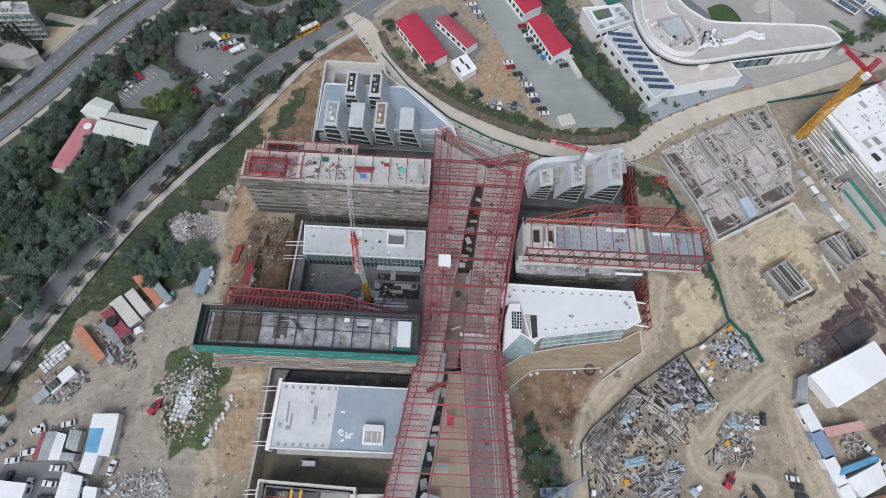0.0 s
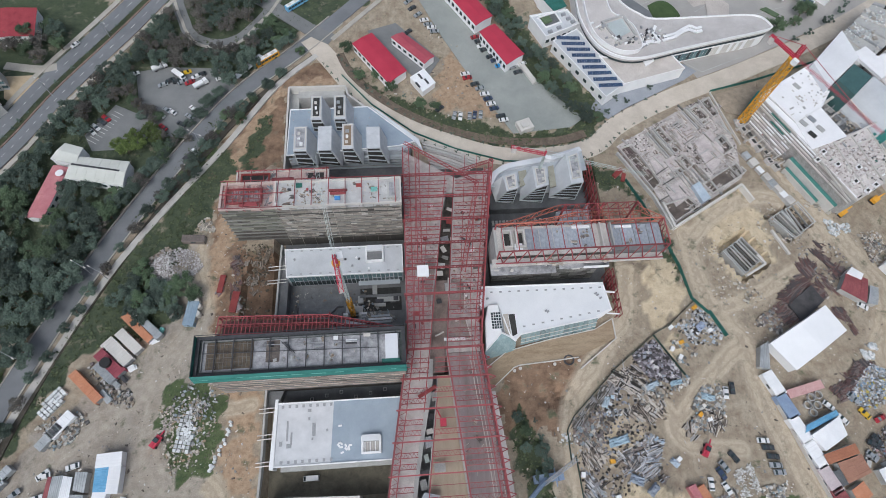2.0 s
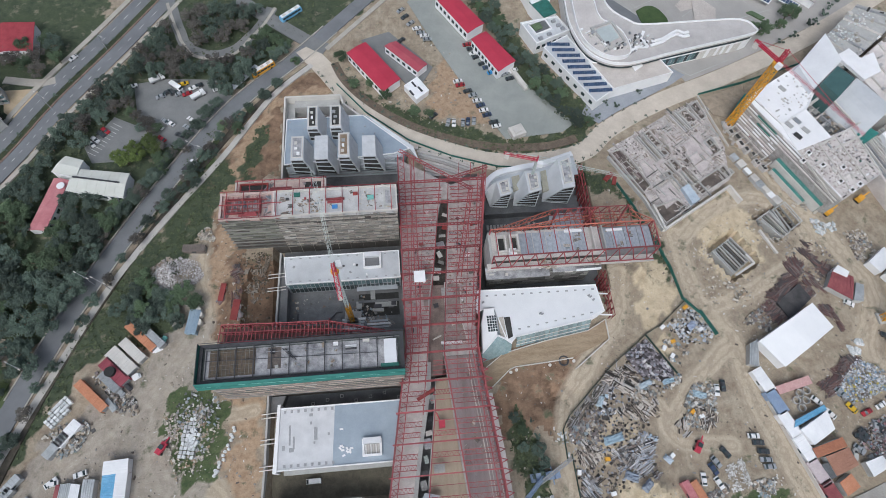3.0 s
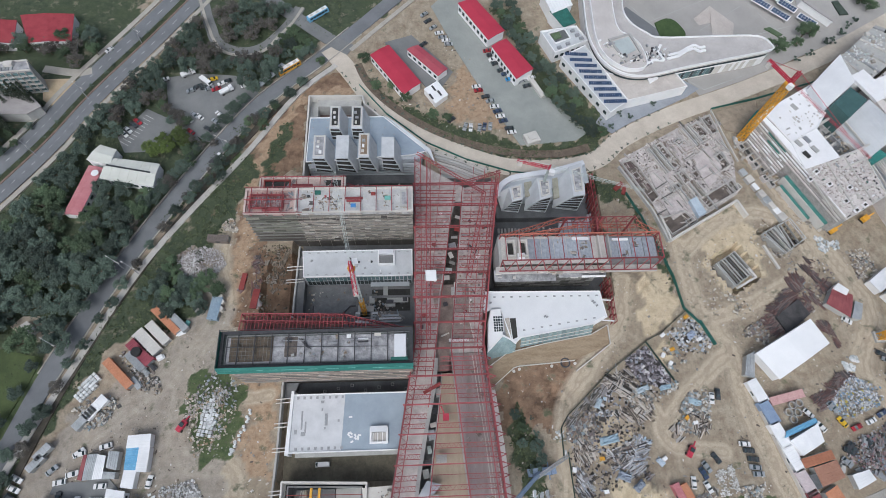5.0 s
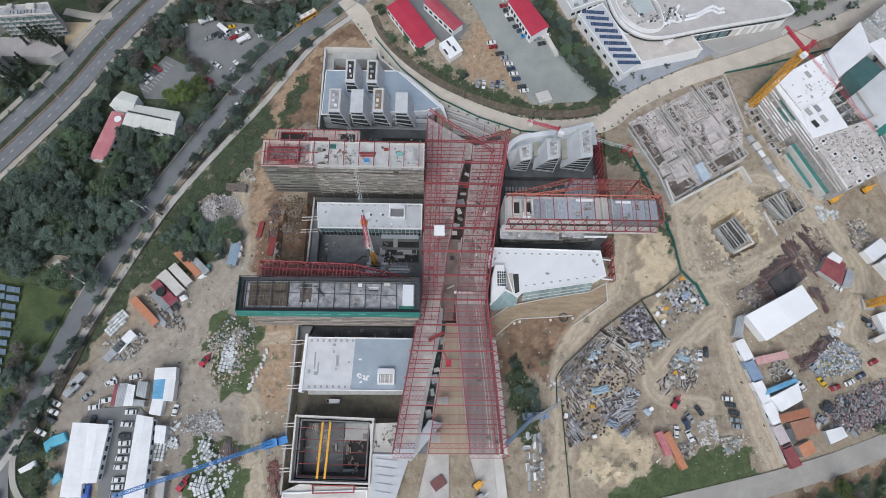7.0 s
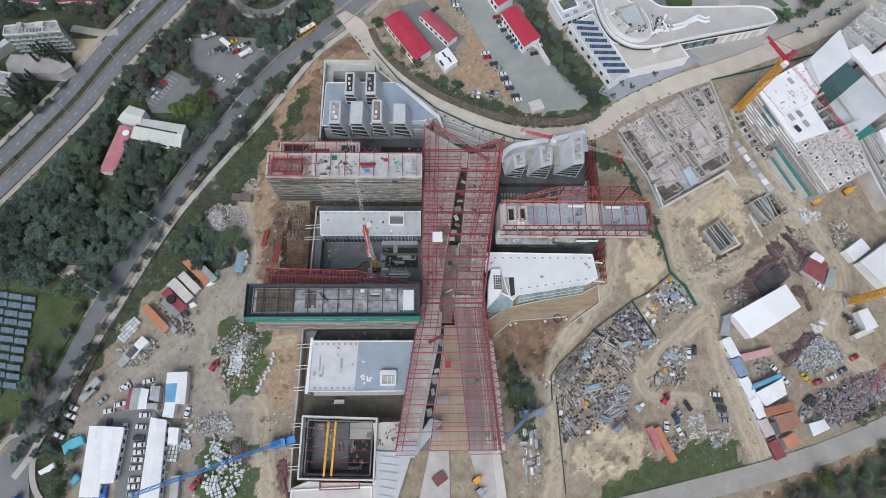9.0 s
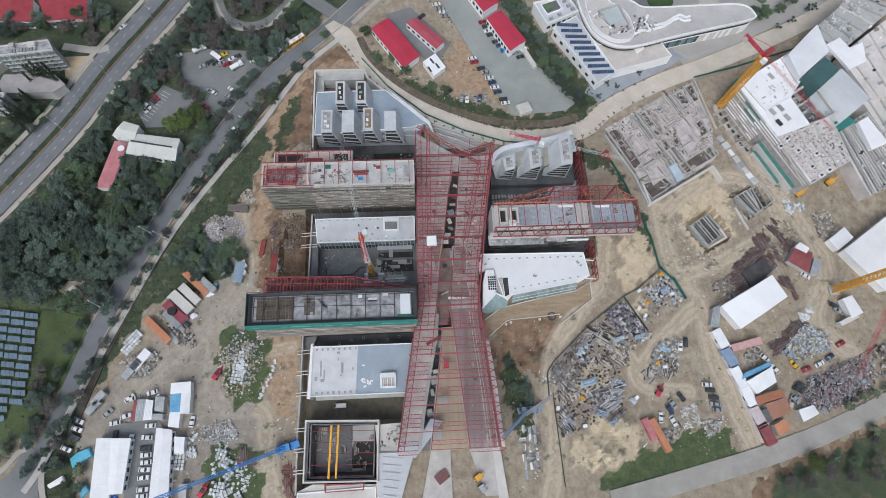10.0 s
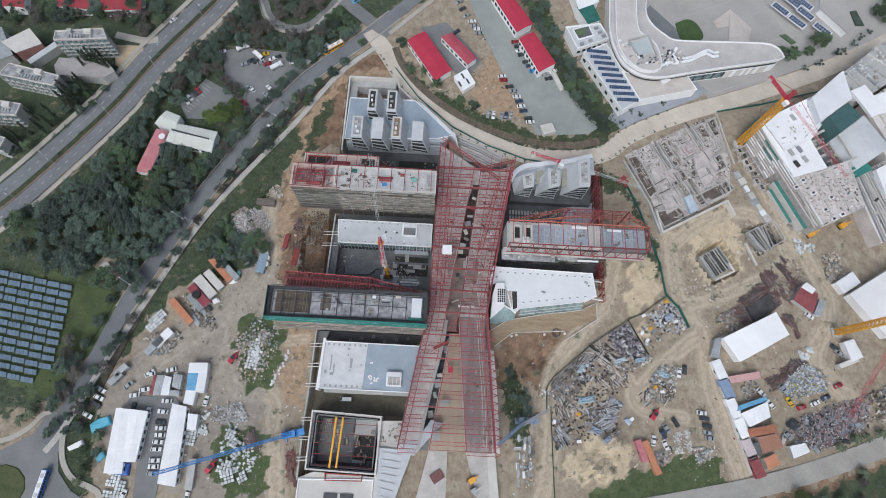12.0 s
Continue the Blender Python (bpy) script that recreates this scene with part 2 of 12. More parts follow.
class Geo:
    """A bag of corners and faces that becomes one mesh."""

    def __init__(self):
        self.v, self.f = [], []

    def add(self, pts, faces):
        n = len(self.v)
        self.v += [tuple(p) for p in pts]
        self.f += [tuple(n + k for k in face) for face in faces]
        return self

    def box(self, x0, y0, z0, x1, y1, z1):
        return self.prism([(x0, y0), (x1, y0), (x1, y1), (x0, y1)], z0, z1)

    def prism(self, poly, z0, z1, inset=0.0):
        """An upright block over a plan; inset draws its top edge in, as a worn or bevelled edge."""
        if sum(a[0] * b[1] - b[0] * a[1] for a, b in zip(poly, poly[1:] + poly[:1])) < 0:
            poly = poly[::-1]
        n = len(poly)
        cx, cy = sum(p[0] for p in poly) / n, sum(p[1] for p in poly) / n
        low = [(x, y, z0) for x, y in poly]
        side = [[k, (k + 1) % n, n + (k + 1) % n, n + k] for k in range(n)]
        if not inset:
            return self.add(low + [(x, y, z1) for x, y in poly], side + [list(range(n))[::-1], list(range(n, 2 * n))])
        def drawn(x, y):
            d = math.hypot(x - cx, y - cy) or 1
            return (x - (x - cx) / d * inset, y - (y - cy) / d * inset, z1)
        pts = low + [(x, y, z1 - inset) for x, y in poly] + [drawn(x, y) for x, y in poly]
        more = [[n + k, n + (k + 1) % n, 2 * n + (k + 1) % n, 2 * n + k] for k in range(n)]
        return self.add(pts, side + more + [list(range(n))[::-1], list(range(2 * n, 3 * n))])

    def turned(self, x, y, z0, lx, ly, z1, deg):
        """A block lx by ly round a middle, turned in plan."""
        c, s = math.cos(radians(deg)), math.sin(radians(deg))
        return self.prism([(x + c * a - s * b, y + s * a + c * b) for a, b in ((-lx / 2, -ly / 2), (lx / 2, -ly / 2), (lx / 2, ly / 2), (-lx / 2, ly / 2))], z0, z1)

    def beam(self, p, q, w, h=None):
        p, q = Vector(p), Vector(q)
        d = (q - p).normalized()
        side = d.cross(Vector((0, 0, 1)))
        side = side.normalized() if side.length > 1e-3 else Vector((1, 0, 0))
        up = side.cross(d)
        a, b = side * w / 2, up * (h or w) / 2
        pts = [p - a - b, p + a - b, p + a + b, p - a + b, q - a - b, q + a - b, q + a + b, q - a + b]
        return self.add(pts, [(0, 3, 2, 1), (4, 5, 6, 7), (0, 1, 5, 4), (1, 2, 6, 5), (2, 3, 7, 6), (3, 0, 4, 7)])

    def tube(self, p, q, r0, r1=None, n=8):
        p, q = Vector(p), Vector(q)
        d = (q - p).normalized()
        a = d.orthogonal().normalized()
        b = d.cross(a)
        r1 = r0 if r1 is None else r1
        ring = [(a * math.cos(math.tau * k / n) + b * math.sin(math.tau * k / n)) for k in range(n)]
        pts = [p + v * r0 for v in ring] + [q + v * r1 for v in ring]
        return self.add(pts, [(k, (k + 1) % n, n + (k + 1) % n, n + k) for k in range(n)] + [tuple(range(n))[::-1], tuple(range(n, 2 * n))])

    def gable(self, poly, z0, z1, over=0.0):
        """A pitched roof, 0.15 m thick, over four corners, with the ridge between the middles of sides 1-2 and 3-0."""
        a, b, c, d = [Vector((x, y, z0)) for x, y in poly]
        m, k = (a + b) / 2, (c + d) / 2
        m.z = k.z = z1
        t = Vector((0, 0, -0.15))
        pts = [a, b, c, d, m, k]
        return self.add(pts + [p + t for p in pts], [(0, 4, 5, 3), (4, 1, 2, 5), (6, 9, 11, 10), (10, 11, 8, 7), (0, 6, 10, 4), (4, 10, 7, 1), (2, 8, 11, 5), (5, 11, 9, 3), (1, 7, 8, 2), (3, 9, 6, 0)])

    def mesh(self, name, material):
        me = bpy.data.meshes.new(name)
        me.from_pydata(self.v, [], self.f)
        me.materials.append(material)
        me.update()
        return me


def placed(ob):
    """Where an object stands in the world."""
    return placed(ob.parent) @ ob.matrix_parent_inverse @ ob.matrix_basis if ob.parent else ob.matrix_basis.copy()


def thing(name, label, category, x=0.0, y=0.0, z=0.0, group="", kind=""):
    ob = new(name)
    ob.location = (x, y, z)
    ob.empty_display_size = 0.5
    return tagged(ob, label, category, group, kind)


def part(name, geo, material, parent, label=""):
    """Links a Geo, in world places, or a ready mesh, as one mesh under a thing or part."""
    ob = new(name, geo.mesh(name, material) if isinstance(geo, Geo) else geo)
    ob.parent = parent
    ob.matrix_parent_inverse = placed(parent).inverted()
    return tagged(ob, label)


def solid(name, geo, material, label="", category="", group="", kind=""):
    return tagged(new(name, geo.mesh(name, material)), label, category, group, kind)


UNIT = {}


def member(name, parent, p, q, w, h, material):
    """A straight bar from p to q under a parent, on one shared mesh for each material."""
    key = (name, material.name)
    if key not in UNIT:
        UNIT[key] = Geo().box(-0.5, -0.5, -0.5, 0.5, 0.5, 0.5).mesh(name, material)
    p, q = Vector(p), Vector(q)
    d = q - p
    side = d.cross(Vector((0, 0, 1)))
    side = side.normalized() if side.length > 1e-3 else Vector((1, 0, 0))
    up = side.cross(d).normalized()
    m = Matrix((side, d.normalized(), up)).transposed().to_4x4()
    ob = part(name, UNIT[key], None, parent)
    ob.matrix_basis = Matrix.Translation((p + q) / 2) @ m @ Matrix.Diagonal((w, d.length, h, 1))
    return ob


def piece(name, parent, x, y, z, lx, ly, lz, material, deg=0.0):
    """A block round a middle under a parent, on one shared mesh for each material."""
    key = (name, material.name)
    if key not in UNIT:
        UNIT[key] = Geo().box(-0.5, -0.5, -0.5, 0.5, 0.5, 0.5).mesh(name, material)
    ob = part(name, UNIT[key], None, parent)
    ob.matrix_basis = pose(x, y, z, 0, 0, deg) @ Matrix.Diagonal((lx, ly, lz, 1))
    return ob


def inside(x, y, poly):
    """Whether points (arrays) lie in a plan."""
    x, y = np.asarray(x, float), np.asarray(y, float)
    hit = np.zeros(x.shape, bool)
    for (ax, ay), (bx, by) in zip(poly, poly[1:] + poly[:1]):
        cross = (ay > y) != (by > y)
        hit ^= cross & (x < (bx - ax) * (y - ay) / ((by - ay) or 1e-9) + ax)
    return hit


def scatter(poly, count, rng):
    """Random places in a plan."""
    xs, ys = [p[0] for p in poly], [p[1] for p in poly]
    out = []
    while len(out) < count:
        x, y = rng.uniform(min(xs), max(xs)), rng.uniform(min(ys), max(ys))
        if inside(x, y, poly):
            out.append((x, y))
    return out


def ribbon(pts, width, z0, z1, spread=0.0):
    """A strip along a line, as a Geo, with round-cornered joins."""
    smooth = curved(pts)
    left, right = [], []
    for k, (x, y) in enumerate(smooth):
        a, b = smooth[max(k - 1, 0)], smooth[min(k + 1, len(smooth) - 1)]
        d = math.hypot(b[0] - a[0], b[1] - a[1]) or 1
        nx, ny = -(b[1] - a[1]) / d, (b[0] - a[0]) / d
        left.append((x + nx * width / 2, y + ny * width / 2))
        right.append((x - nx * width / 2, y - ny * width / 2))
    return between(left, right, z0, z1)


def between(left, right, z0, z1):
    g, n = Geo(), len(left)
    pts = [(x, y, z) for line in (left, right) for z in (z1, z0) for x, y in line]
    faces = []
    for k in range(n - 1):
        faces += [(k, 2 * n + k, 2 * n + k + 1, k + 1), (n + k, k + n + 1, 3 * n + k + 1, 3 * n + k), (k, k + 1, n + k + 1, n + k), (2 * n + k, 3 * n + k, 3 * n + k + 1, 2 * n + k + 1)]
    return g.add(pts, faces + [(0, n, 3 * n, 2 * n), (n - 1, 3 * n - 1, 4 * n - 1, 2 * n - 1)])


def curved(pts, steps=6):
    """A smooth line through points."""
    if len(pts) < 3:
        return list(pts)
    p = [pts[0], *pts, pts[-1]]
    out = []
    for a, b, c, d in zip(p, p[1:], p[2:], p[3:]):
        for k in range(steps):
            t = k / steps
            out.append(tuple(0.5 * (2 * b[i] + (c[i] - a[i]) * t + (2 * a[i] - 5 * b[i] + 4 * c[i] - d[i]) * t * t + (3 * b[i] - a[i] - 3 * c[i] + d[i]) * t**3) for i in (0, 1)))
    return out + [pts[-1]]


def wall_line(pts, thick, z0, z1):
    """An upright wall along a straight-sided line."""
    g = Geo()
    for k, (a, b) in enumerate(zip(pts, pts[1:])):
        g.beam((*a, (z0 + z1) / 2 - 0.004 * (k % 2)), (*b, (z0 + z1) / 2 - 0.004 * (k % 2)), thick, z1 - z0)
    return g

# ground: one sheet with the pits, green belts and bare earth in it
PIT_W = [(-52, -34), (-20, -34), (-3, -10), (1, 30), (1, 124), (-50, 124), (-50, 104), (-52, 88)]
PIT_N = [(-50.5, 122), (2, 122), (3, 131), (-24, 160), (-25, 164), (-50.5, 164)]
PIT_E = [(24, 64), (79, 64), (79, 118), (36, 116), (30, 100)]
GREENS = [
    [(-204, 70), (-175, 106), (-154, 143), (-132, 177), (-112, 210), (-110, 330), (-50, 330), (-36, 205), (-50, 197), (-76, 168), (-93, 139), (-108, 113), (-129, 77), (-145, 33), (-156, 0), (-175, -10), (-260, -10), (-260, 70)],
    [(-209, 84), (-180, 133), (-160, 172), (-139, 209), (-130, 330), (-420, 330), (-420, 84)],
    [(-153, -12), (-143, 10), (-130, 41), (-114, 77), (-97, 105), (-76, 135), (-70, 127), (-80, 100), (-90, 82), (-88, 60), (-97, 54), (-117, 50), (-128, 30), (-140, 6), (-136, -40), (-150, -40)],
    [(-27.9, 183.6), (-24.2, 173.2), (-12.8, 158.3), (3.9, 145.3), (21.5, 136.6), (38.9, 130.9), (61.9, 129.1), (79.3, 132.8), (87.0, 141.5), (79.8, 142.7), (70.8, 138.8), (47.6, 137.3), (38.9, 141.6), (21.3, 147.1), (3.5, 156.0), (-11.7, 163.5)],
    [(38.7, 222.5), (51.4, 223.5), (66.3, 186.8), (89.1, 153.3), (87.9, 141.6), (79.7, 141.0), (58.3, 168.4), (51.2, 200.5)],
    [(73.9, -27.6), (86.8, -20), (98.1, -19), (108.7, -12.8), (123.6, -14.2), (125.4, -24.6), (96.2, -31.4), (74, -38), (66, -34)],
    [(138.3, -33.7), (158.4, -27.4), (197.0, -13.6), (232.6, -1.6), (220.3, -50.3), (135.6, -53.5)],
    [(35.3, 22.7), (41.6, 8.4), (44.0, -10.2), (36.8, -12.8), (31.7, 7.9)],
    [(-86.2, 36.7), (-73.1, 36.8), (-65.8, 30.1), (-66.4, 16.4), (-71.0, 5.4), (-78.1, 4.5), (-82.5, 10.8), (-88.0, 26.4)],
    [(-87.8, -9.4), (-68.3, -13.0), (-64.0, -34.7), (-80.6, -38.0), (-89.4, -27.2)],
    [(77.5, 123.1), (92.5, 111.6), (104.5, 82.5), (105.7, 62.9), (100.4, 82.3), (92.2, 105.5), (78.4, 110.7)],
    [(-60, 330), (-36, 205), (-10, 222), (20, 330)],
    [(-69.0, 119.5), (-66.5, 136), (-61.1, 150.9), (-55.8, 150.3), (-61.1, 132), (-65.0, 120)],
    [(-83.8, 151.7), (-77.8, 150.4), (-80.6, 128.9), (-92.7, 115.5), (-109.2, 99.2), (-98.7, 118.2)],
]
SOILS = [
    [(-78.1, 110.2), (-72.2, 107.5), (-64.1, 87.1), (-47.9, 86.6), (-47.1, 54.5), (-75.4, 53.0), (-71.2, 69.6), (-77.5, 86.3)],
    [(-93.1, 100.2), (-84.9, 119.1), (-66.9, 156.3), (-50.8, 171.3), (-25.4, 169.6), (-50.3, 166.0), (-50.6, 126.0), (-73.8, 119.8), (-78.1, 110.2)],
    [(25.5, 25.0), (35.2, 34.6), (50.0, 36.4), (59.5, 37.2), (68.5, 40.2), (60.0, 28.5), (53.7, 19.9), (47.8, 11.1), (40.4, 13.1), (31.7, 9.8)],
    [(35.2, 43.1), (71.7, 48.9), (71.4, 39.8), (34.0, 32.7)],
    [(132, -33.5), (150.2, -26.4), (177.9, -18.3), (205, -9), (205, -60), (120, -60)],
    [(-66, 150), (-44, 180), (-26, 178), (-20, 168), (-50.5, 165.5), (-51, 126), (-60, 135)],
    [(125.2, 83.7), (143.4, 86.2), (144.2, 70.6), (131.0, 61.6), (122.7, 72.2)],
]
HOLES = [
    ([(123.0, 78.6), (136.6, 86.4), (144.4, 71.2), (131.0, 63.6)], 4.5),
    ([(148.2, 91.4), (160.6, 97.4), (168.2, 87.2), (154.2, 79.8)], 4.0),
    ([(-62.3, 82.9), (-50.3, 83.6), (-49.8, 55.7), (-62.7, 55.0)], 3.0),
]
TRACKS = [
    ([(-81.7, 100.9), (-82.0, 80.3), (-77.8, 61.0), (-89.0, 41.7), (-106.2, 25.5), (-114.8, 18.9), (-120.8, 12.5)], 9),
    ([(-88.2, 36.6), (-89.8, 16.5), (-83.0, 4.8), (-68.1, 2.0), (-64.8, -17.3), (-59.2, -40.8)], 8),
    ([(83.3, 70.0), (79.8, 53.4), (70.2, 41.8), (56.3, 23.7), (52.0, 8.9), (52.4, -14.3), (47.4, -36.4)], 8),
    ([(111.6, 85.8), (113.3, 57.9), (122.1, 39.8), (123.6, 17.2), (129.7, -6.3), (133.9, -21.9)], 8),
    ([(112.7, 51.1), (137.5, 59.2), (160.7, 71.5), (168.0, 83.3), (153.6, 100.1), (130.6, 95.8), (114.2, 83.1)], 7),
    ([(157.3, 128.2), (169.7, 95.1), (181.8, 67.1), (184.4, 50.9), (172.8, 29.6), (185.7, 15.3)], 9),
    ([(-75.4, 53.0), (-75.7, 37.2), (-66.7, 27.5), (-56.8, 28.0)], 5),
    ([(89.0, 10.7), (105.3, 26.2), (119.2, 37.1)], 7),
    ([(71.6, 12.2), (86.9, 17.8), (91.2, 6.0), (110.8, 2.2)], 6),
]
MOUNDS = [(*(48.7, 25.4), 15, 10, -3.0), (*(91.4, 70.4), 9, 14, 3.5), (*(72.6, -21.2), 12, 9, 5.0), (*(79.1, -10.9), 8, 8, 4.0), (*(-90.1, 81.3), 8, 7, 2.5), (*(-73.8, 24.7), 12, 12, 1.5)]


SANDS = [[(89.8, 74.6), (101.3, 76.1), (104.6, 65.6), (105.8, 57.5), (94.0, 48.3), (87.0, 45.3), (90.1, 62.1)], [(58.1, -17.3), (69.4, -5.9), (77.8, -6.7), (86.1, -9.4), (86.8, -19.0), (78.7, -24.9), (56.5, -25.8)], [(59.0, 9.2), (74.3, 16.7), (79.0, 10.2), (68.7, 1.4), (61.3, 1.0)], [(91.0, 42.1), (97.6, 43.7), (98.4, 36.0), (93.1, 34.4)], [(120, 92), (141, 104), (147, 92), (146, 72), (131, 61), (121, 70)]]
TANS = [[(14, 152), (27, 151), (43, 146), (34, 163), (24, 186), (18, 176)], [(-67, 33), (-54, 33), (-54, -4), (-60, 0), (-68, 8), (-62, 20)], [(8, 136), (20, 131), (32, 124), (28, 116), (10, 121)], [(-74.9, 103.9), (-75.4, 120.6), (-68.4, 146.4), (-54.9, 166.8), (-28.6, 172.3), (-26.1, 167.8), (-51.1, 164.0), (-62.2, 144.8), (-69.0, 122.9), (-67.8, 100.7), (-72, 62.3), (-78.5, 62.1)]]
GRAVEL = [(-84, 95), (-74, 60), (-72, 46), (-72, 30), (-70, 6), (-66, -40), (-90, -45), (-145, -12), (-128, 20), (-112, 36), (-94, 52), (-86, 70)]
PIT_S = [(3, 121), (31, 110), (27, 62), (24, 40), (24, -12), (-3, -12), (2, 30)]


def height(x, y):
    """The ground's height at places (arrays)."""
    x, y = np.asarray(x, float), np.asarray(y, float)
    z = 0.25 * np.sin(x * 0.11 + 1.3 * np.sin(y * 0.07)) * np.sin(y * 0.09)
    for mx, my, rx, ry, h in MOUNDS:
        r = np.hypot((x - mx) / rx, (y - my) / ry)
        z = z + h * np.clip(1 - r, 0, 1) ** 1.3 * (1 + 0.3 * np.sin(x * 0.9) * np.sin(y * 0.8) + 0.16 * np.sin(x * 2.3 + y) * np.sin(y * 1.7 - x * 0.6))
    for poly, deep in HOLES:
        z = np.where(inside(x, y, poly), -deep, z)
    for poly in (PIT_W, PIT_N, PIT_E, PIT_S):
        z = np.where(inside(x, y, poly), -6.3, z)
    return z


def ground():
    step = 1.6
    fine_x, fine_y = np.arange(-240, 262, step), np.arange(-70, 262, step)
    far = np.array([20, 60, 140, 300, 700, 2000])
    xs = np.r_[fine_x[0] - far[::-1], fine_x, fine_x[-1] + far]
    ys = np.r_[fine_y[0] - far[::-1], fine_y, fine_y[-1] + far]
    gx, gy = np.meshgrid(xs, ys)
    gz = height(gx, gy)
    nx, ny = len(xs), len(ys)
    k = np.arange(nx * ny).reshape(ny, nx)
    quads = np.stack([k[:-1, :-1], k[:-1, 1:], k[1:, 1:], k[1:, :-1]], -1).reshape(-1, 4)
    me = bpy.data.meshes.new("ground")
    me.from_pydata(np.stack([gx, gy, gz], -1).reshape(-1, 3).tolist(), [], quads.tolist())
    green, soil = np.zeros(gx.shape), np.zeros(gx.shape)
    wx, wy = gx + 1.5 * np.sin(gy * 0.6), gy + 1.5 * np.sin(gx * 0.7)
    for poly in GREENS:
        green = np.where(inside(wx, wy, poly), 1.0, green)
    out = (np.abs(gx) > 242) | (gy > 262) | (gy < -60)
    green = np.where(out & ~((gx > 60) & (gy > 100)), 1.0, green)
    for poly in SOILS:
        soil = np.where(inside(wx, wy, poly), 1.0, soil)
    sandy = np.zeros(gx.shape)
    for poly in SANDS:
        sandy = np.where(inside(wx, wy, poly), 1.0, sandy)
    tan = np.zeros(gx.shape)
    for poly in TANS:
        tan = np.where(inside(wx, wy, poly), 1.0, tan)
    lawn = np.zeros(gx.shape)
    for poly in (GREENS[5], GREENS[8], GREENS[9], GREENS[13], [(-166, 52), (-140.8, 41.5), (-144.7, 23.1), (-159.5, 2.5), (-171, -2), (-200, 20), (-215, 50)]):
        lawn = np.where(inside(wx, wy, poly), 1.0, lawn)
    gravel = inside(wx, wy, GRAVEL).astype(float)
    track, across = np.zeros(gx.shape), np.full(gx.shape, 99.0)
    for pts, wide in TRACKS:
        line = np.array(curved(pts, 8))
        near = np.full(gx.shape, 1e9)
        for qx, qy in line:
            near = np.minimum(near, np.hypot(gx - qx, gy - qy))
        across = np.minimum(across, near)
        track = np.maximum(track, np.clip(1.3 - near / (wide * 0.55), 0, 1))
    for name, values in (("green", green), ("soil", soil), ("track", track), ("across", across), ("sandy", sandy), ("gravel", gravel), ("tan", tan), ("lawn", lawn)):
        at = me.attributes.new(name, "FLOAT", "POINT")
        at.data.foreach_set("value", values.ravel())
    m = bpy.data.materials.new("site_earth")
    m.use_nodes = True
    t = m.node_tree
    n, l = t.nodes, t.links
    b = n["Principled BSDF"]
    b.inputs["Roughness"].default_value = 0.95
    co = n.new("ShaderNodeTexCoord")

    def noise_at(scale, detail=6.0):
        k = n.new("ShaderNodeTexNoise")
        k.inputs["Scale"].default_value, k.inputs["Detail"].default_value, k.inputs["Roughness"].default_value = scale, detail, 0.65
        l.new(co.outputs["Object"], k.inputs[0])
        return k.outputs[0]

    def span(src, a, b_, c=0.0, d=1.0):
        k = n.new("ShaderNodeMapRange")
        for i, v in enumerate((a, b_, c, d)):
            k.inputs[i + 1].default_value = v
        l.new(src, k.inputs[0])
        return k.outputs[0]

    def blend(f, a, b_):
        k = n.new("ShaderNodeMix")
        k.data_type = "RGBA"
        l.new(f, k.inputs[0])
        for i, v in ((6, a), (7, b_)):
            if isinstance(v, tuple):
                k.inputs[i].default_value = (*v, 1)
            else:
                l.new(v, k.inputs[i])
        return k.outputs[2]

    def ragged(name, amp=0.45, soft=0.1):
        a = n.new("ShaderNodeAttribute")
        a.attribute_name = name
        k = n.new("ShaderNodeMath")
        k.operation = "ADD"
        l.new(a.outputs["Fac"], k.inputs[0])
        l.new(span(noise_at(0.18), 0.3, 0.7, -amp, amp), k.inputs[1])
        return span(k.outputs[0], 0.5 - soft, 0.5 + soft)

    broad, mid, small = noise_at(0.03), noise_at(0.25), noise_at(3.0, 4)
    sand = blend(span(broad, 0.35, 0.65), (0.335, 0.282, 0.208), (0.41, 0.355, 0.27))
    sand = blend(span(mid, 0.4, 0.66), sand, (0.235, 0.185, 0.135))
    grass = blend(span(mid, 0.35, 0.65), (0.034, 0.05, 0.03), (0.085, 0.105, 0.06))
    grass = blend(span(broad, 0.45, 0.7), grass, (0.06, 0.08, 0.04))
    brown = blend(span(mid, 0.35, 0.65), (0.13, 0.084, 0.054), (0.28, 0.186, 0.122))
    streaks = n.new("ShaderNodeTexWave")
    streaks.inputs["Scale"].default_value, streaks.inputs["Distortion"].default_value, streaks.inputs["Detail"].default_value = 0.12, 14.0, 4.0
    l.new(co.outputs["Object"], streaks.inputs[0])
    sand = blend(span(streaks.outputs[1], 0.5, 1.0, 0.0, 0.4), sand, (0.27, 0.22, 0.165))
    blotch = noise_at(0.09)
    sand = blend(span(blotch, 0.55, 0.7, 0.0, 0.7), sand, (0.48, 0.42, 0.325))
    sand = blend(span(noise_at(0.13), 0.56, 0.68, 0.0, 0.55), sand, (0.22, 0.185, 0.145))
    sand = blend(span(noise_at(0.9, 4), 0.58, 0.7, 0.0, 0.4), sand, (0.17, 0.14, 0.11))
    worn = blend(span(noise_at(0.35), 0.3, 0.7), (0.42, 0.352, 0.258), (0.53, 0.458, 0.355))
    far = n.new("ShaderNodeAttribute")
    far.attribute_name = "across"
    sway = n.new("ShaderNodeMath")
    sway.operation = "MULTIPLY_ADD"
    sway.inputs[1].default_value = 2.6
    l.new(far.outputs["Fac"], sway.inputs[0])
    l.new(span(noise_at(0.07), 0.2, 0.8, 0.0, 9.0), sway.inputs[2])
    ruts = n.new("ShaderNodeMath")
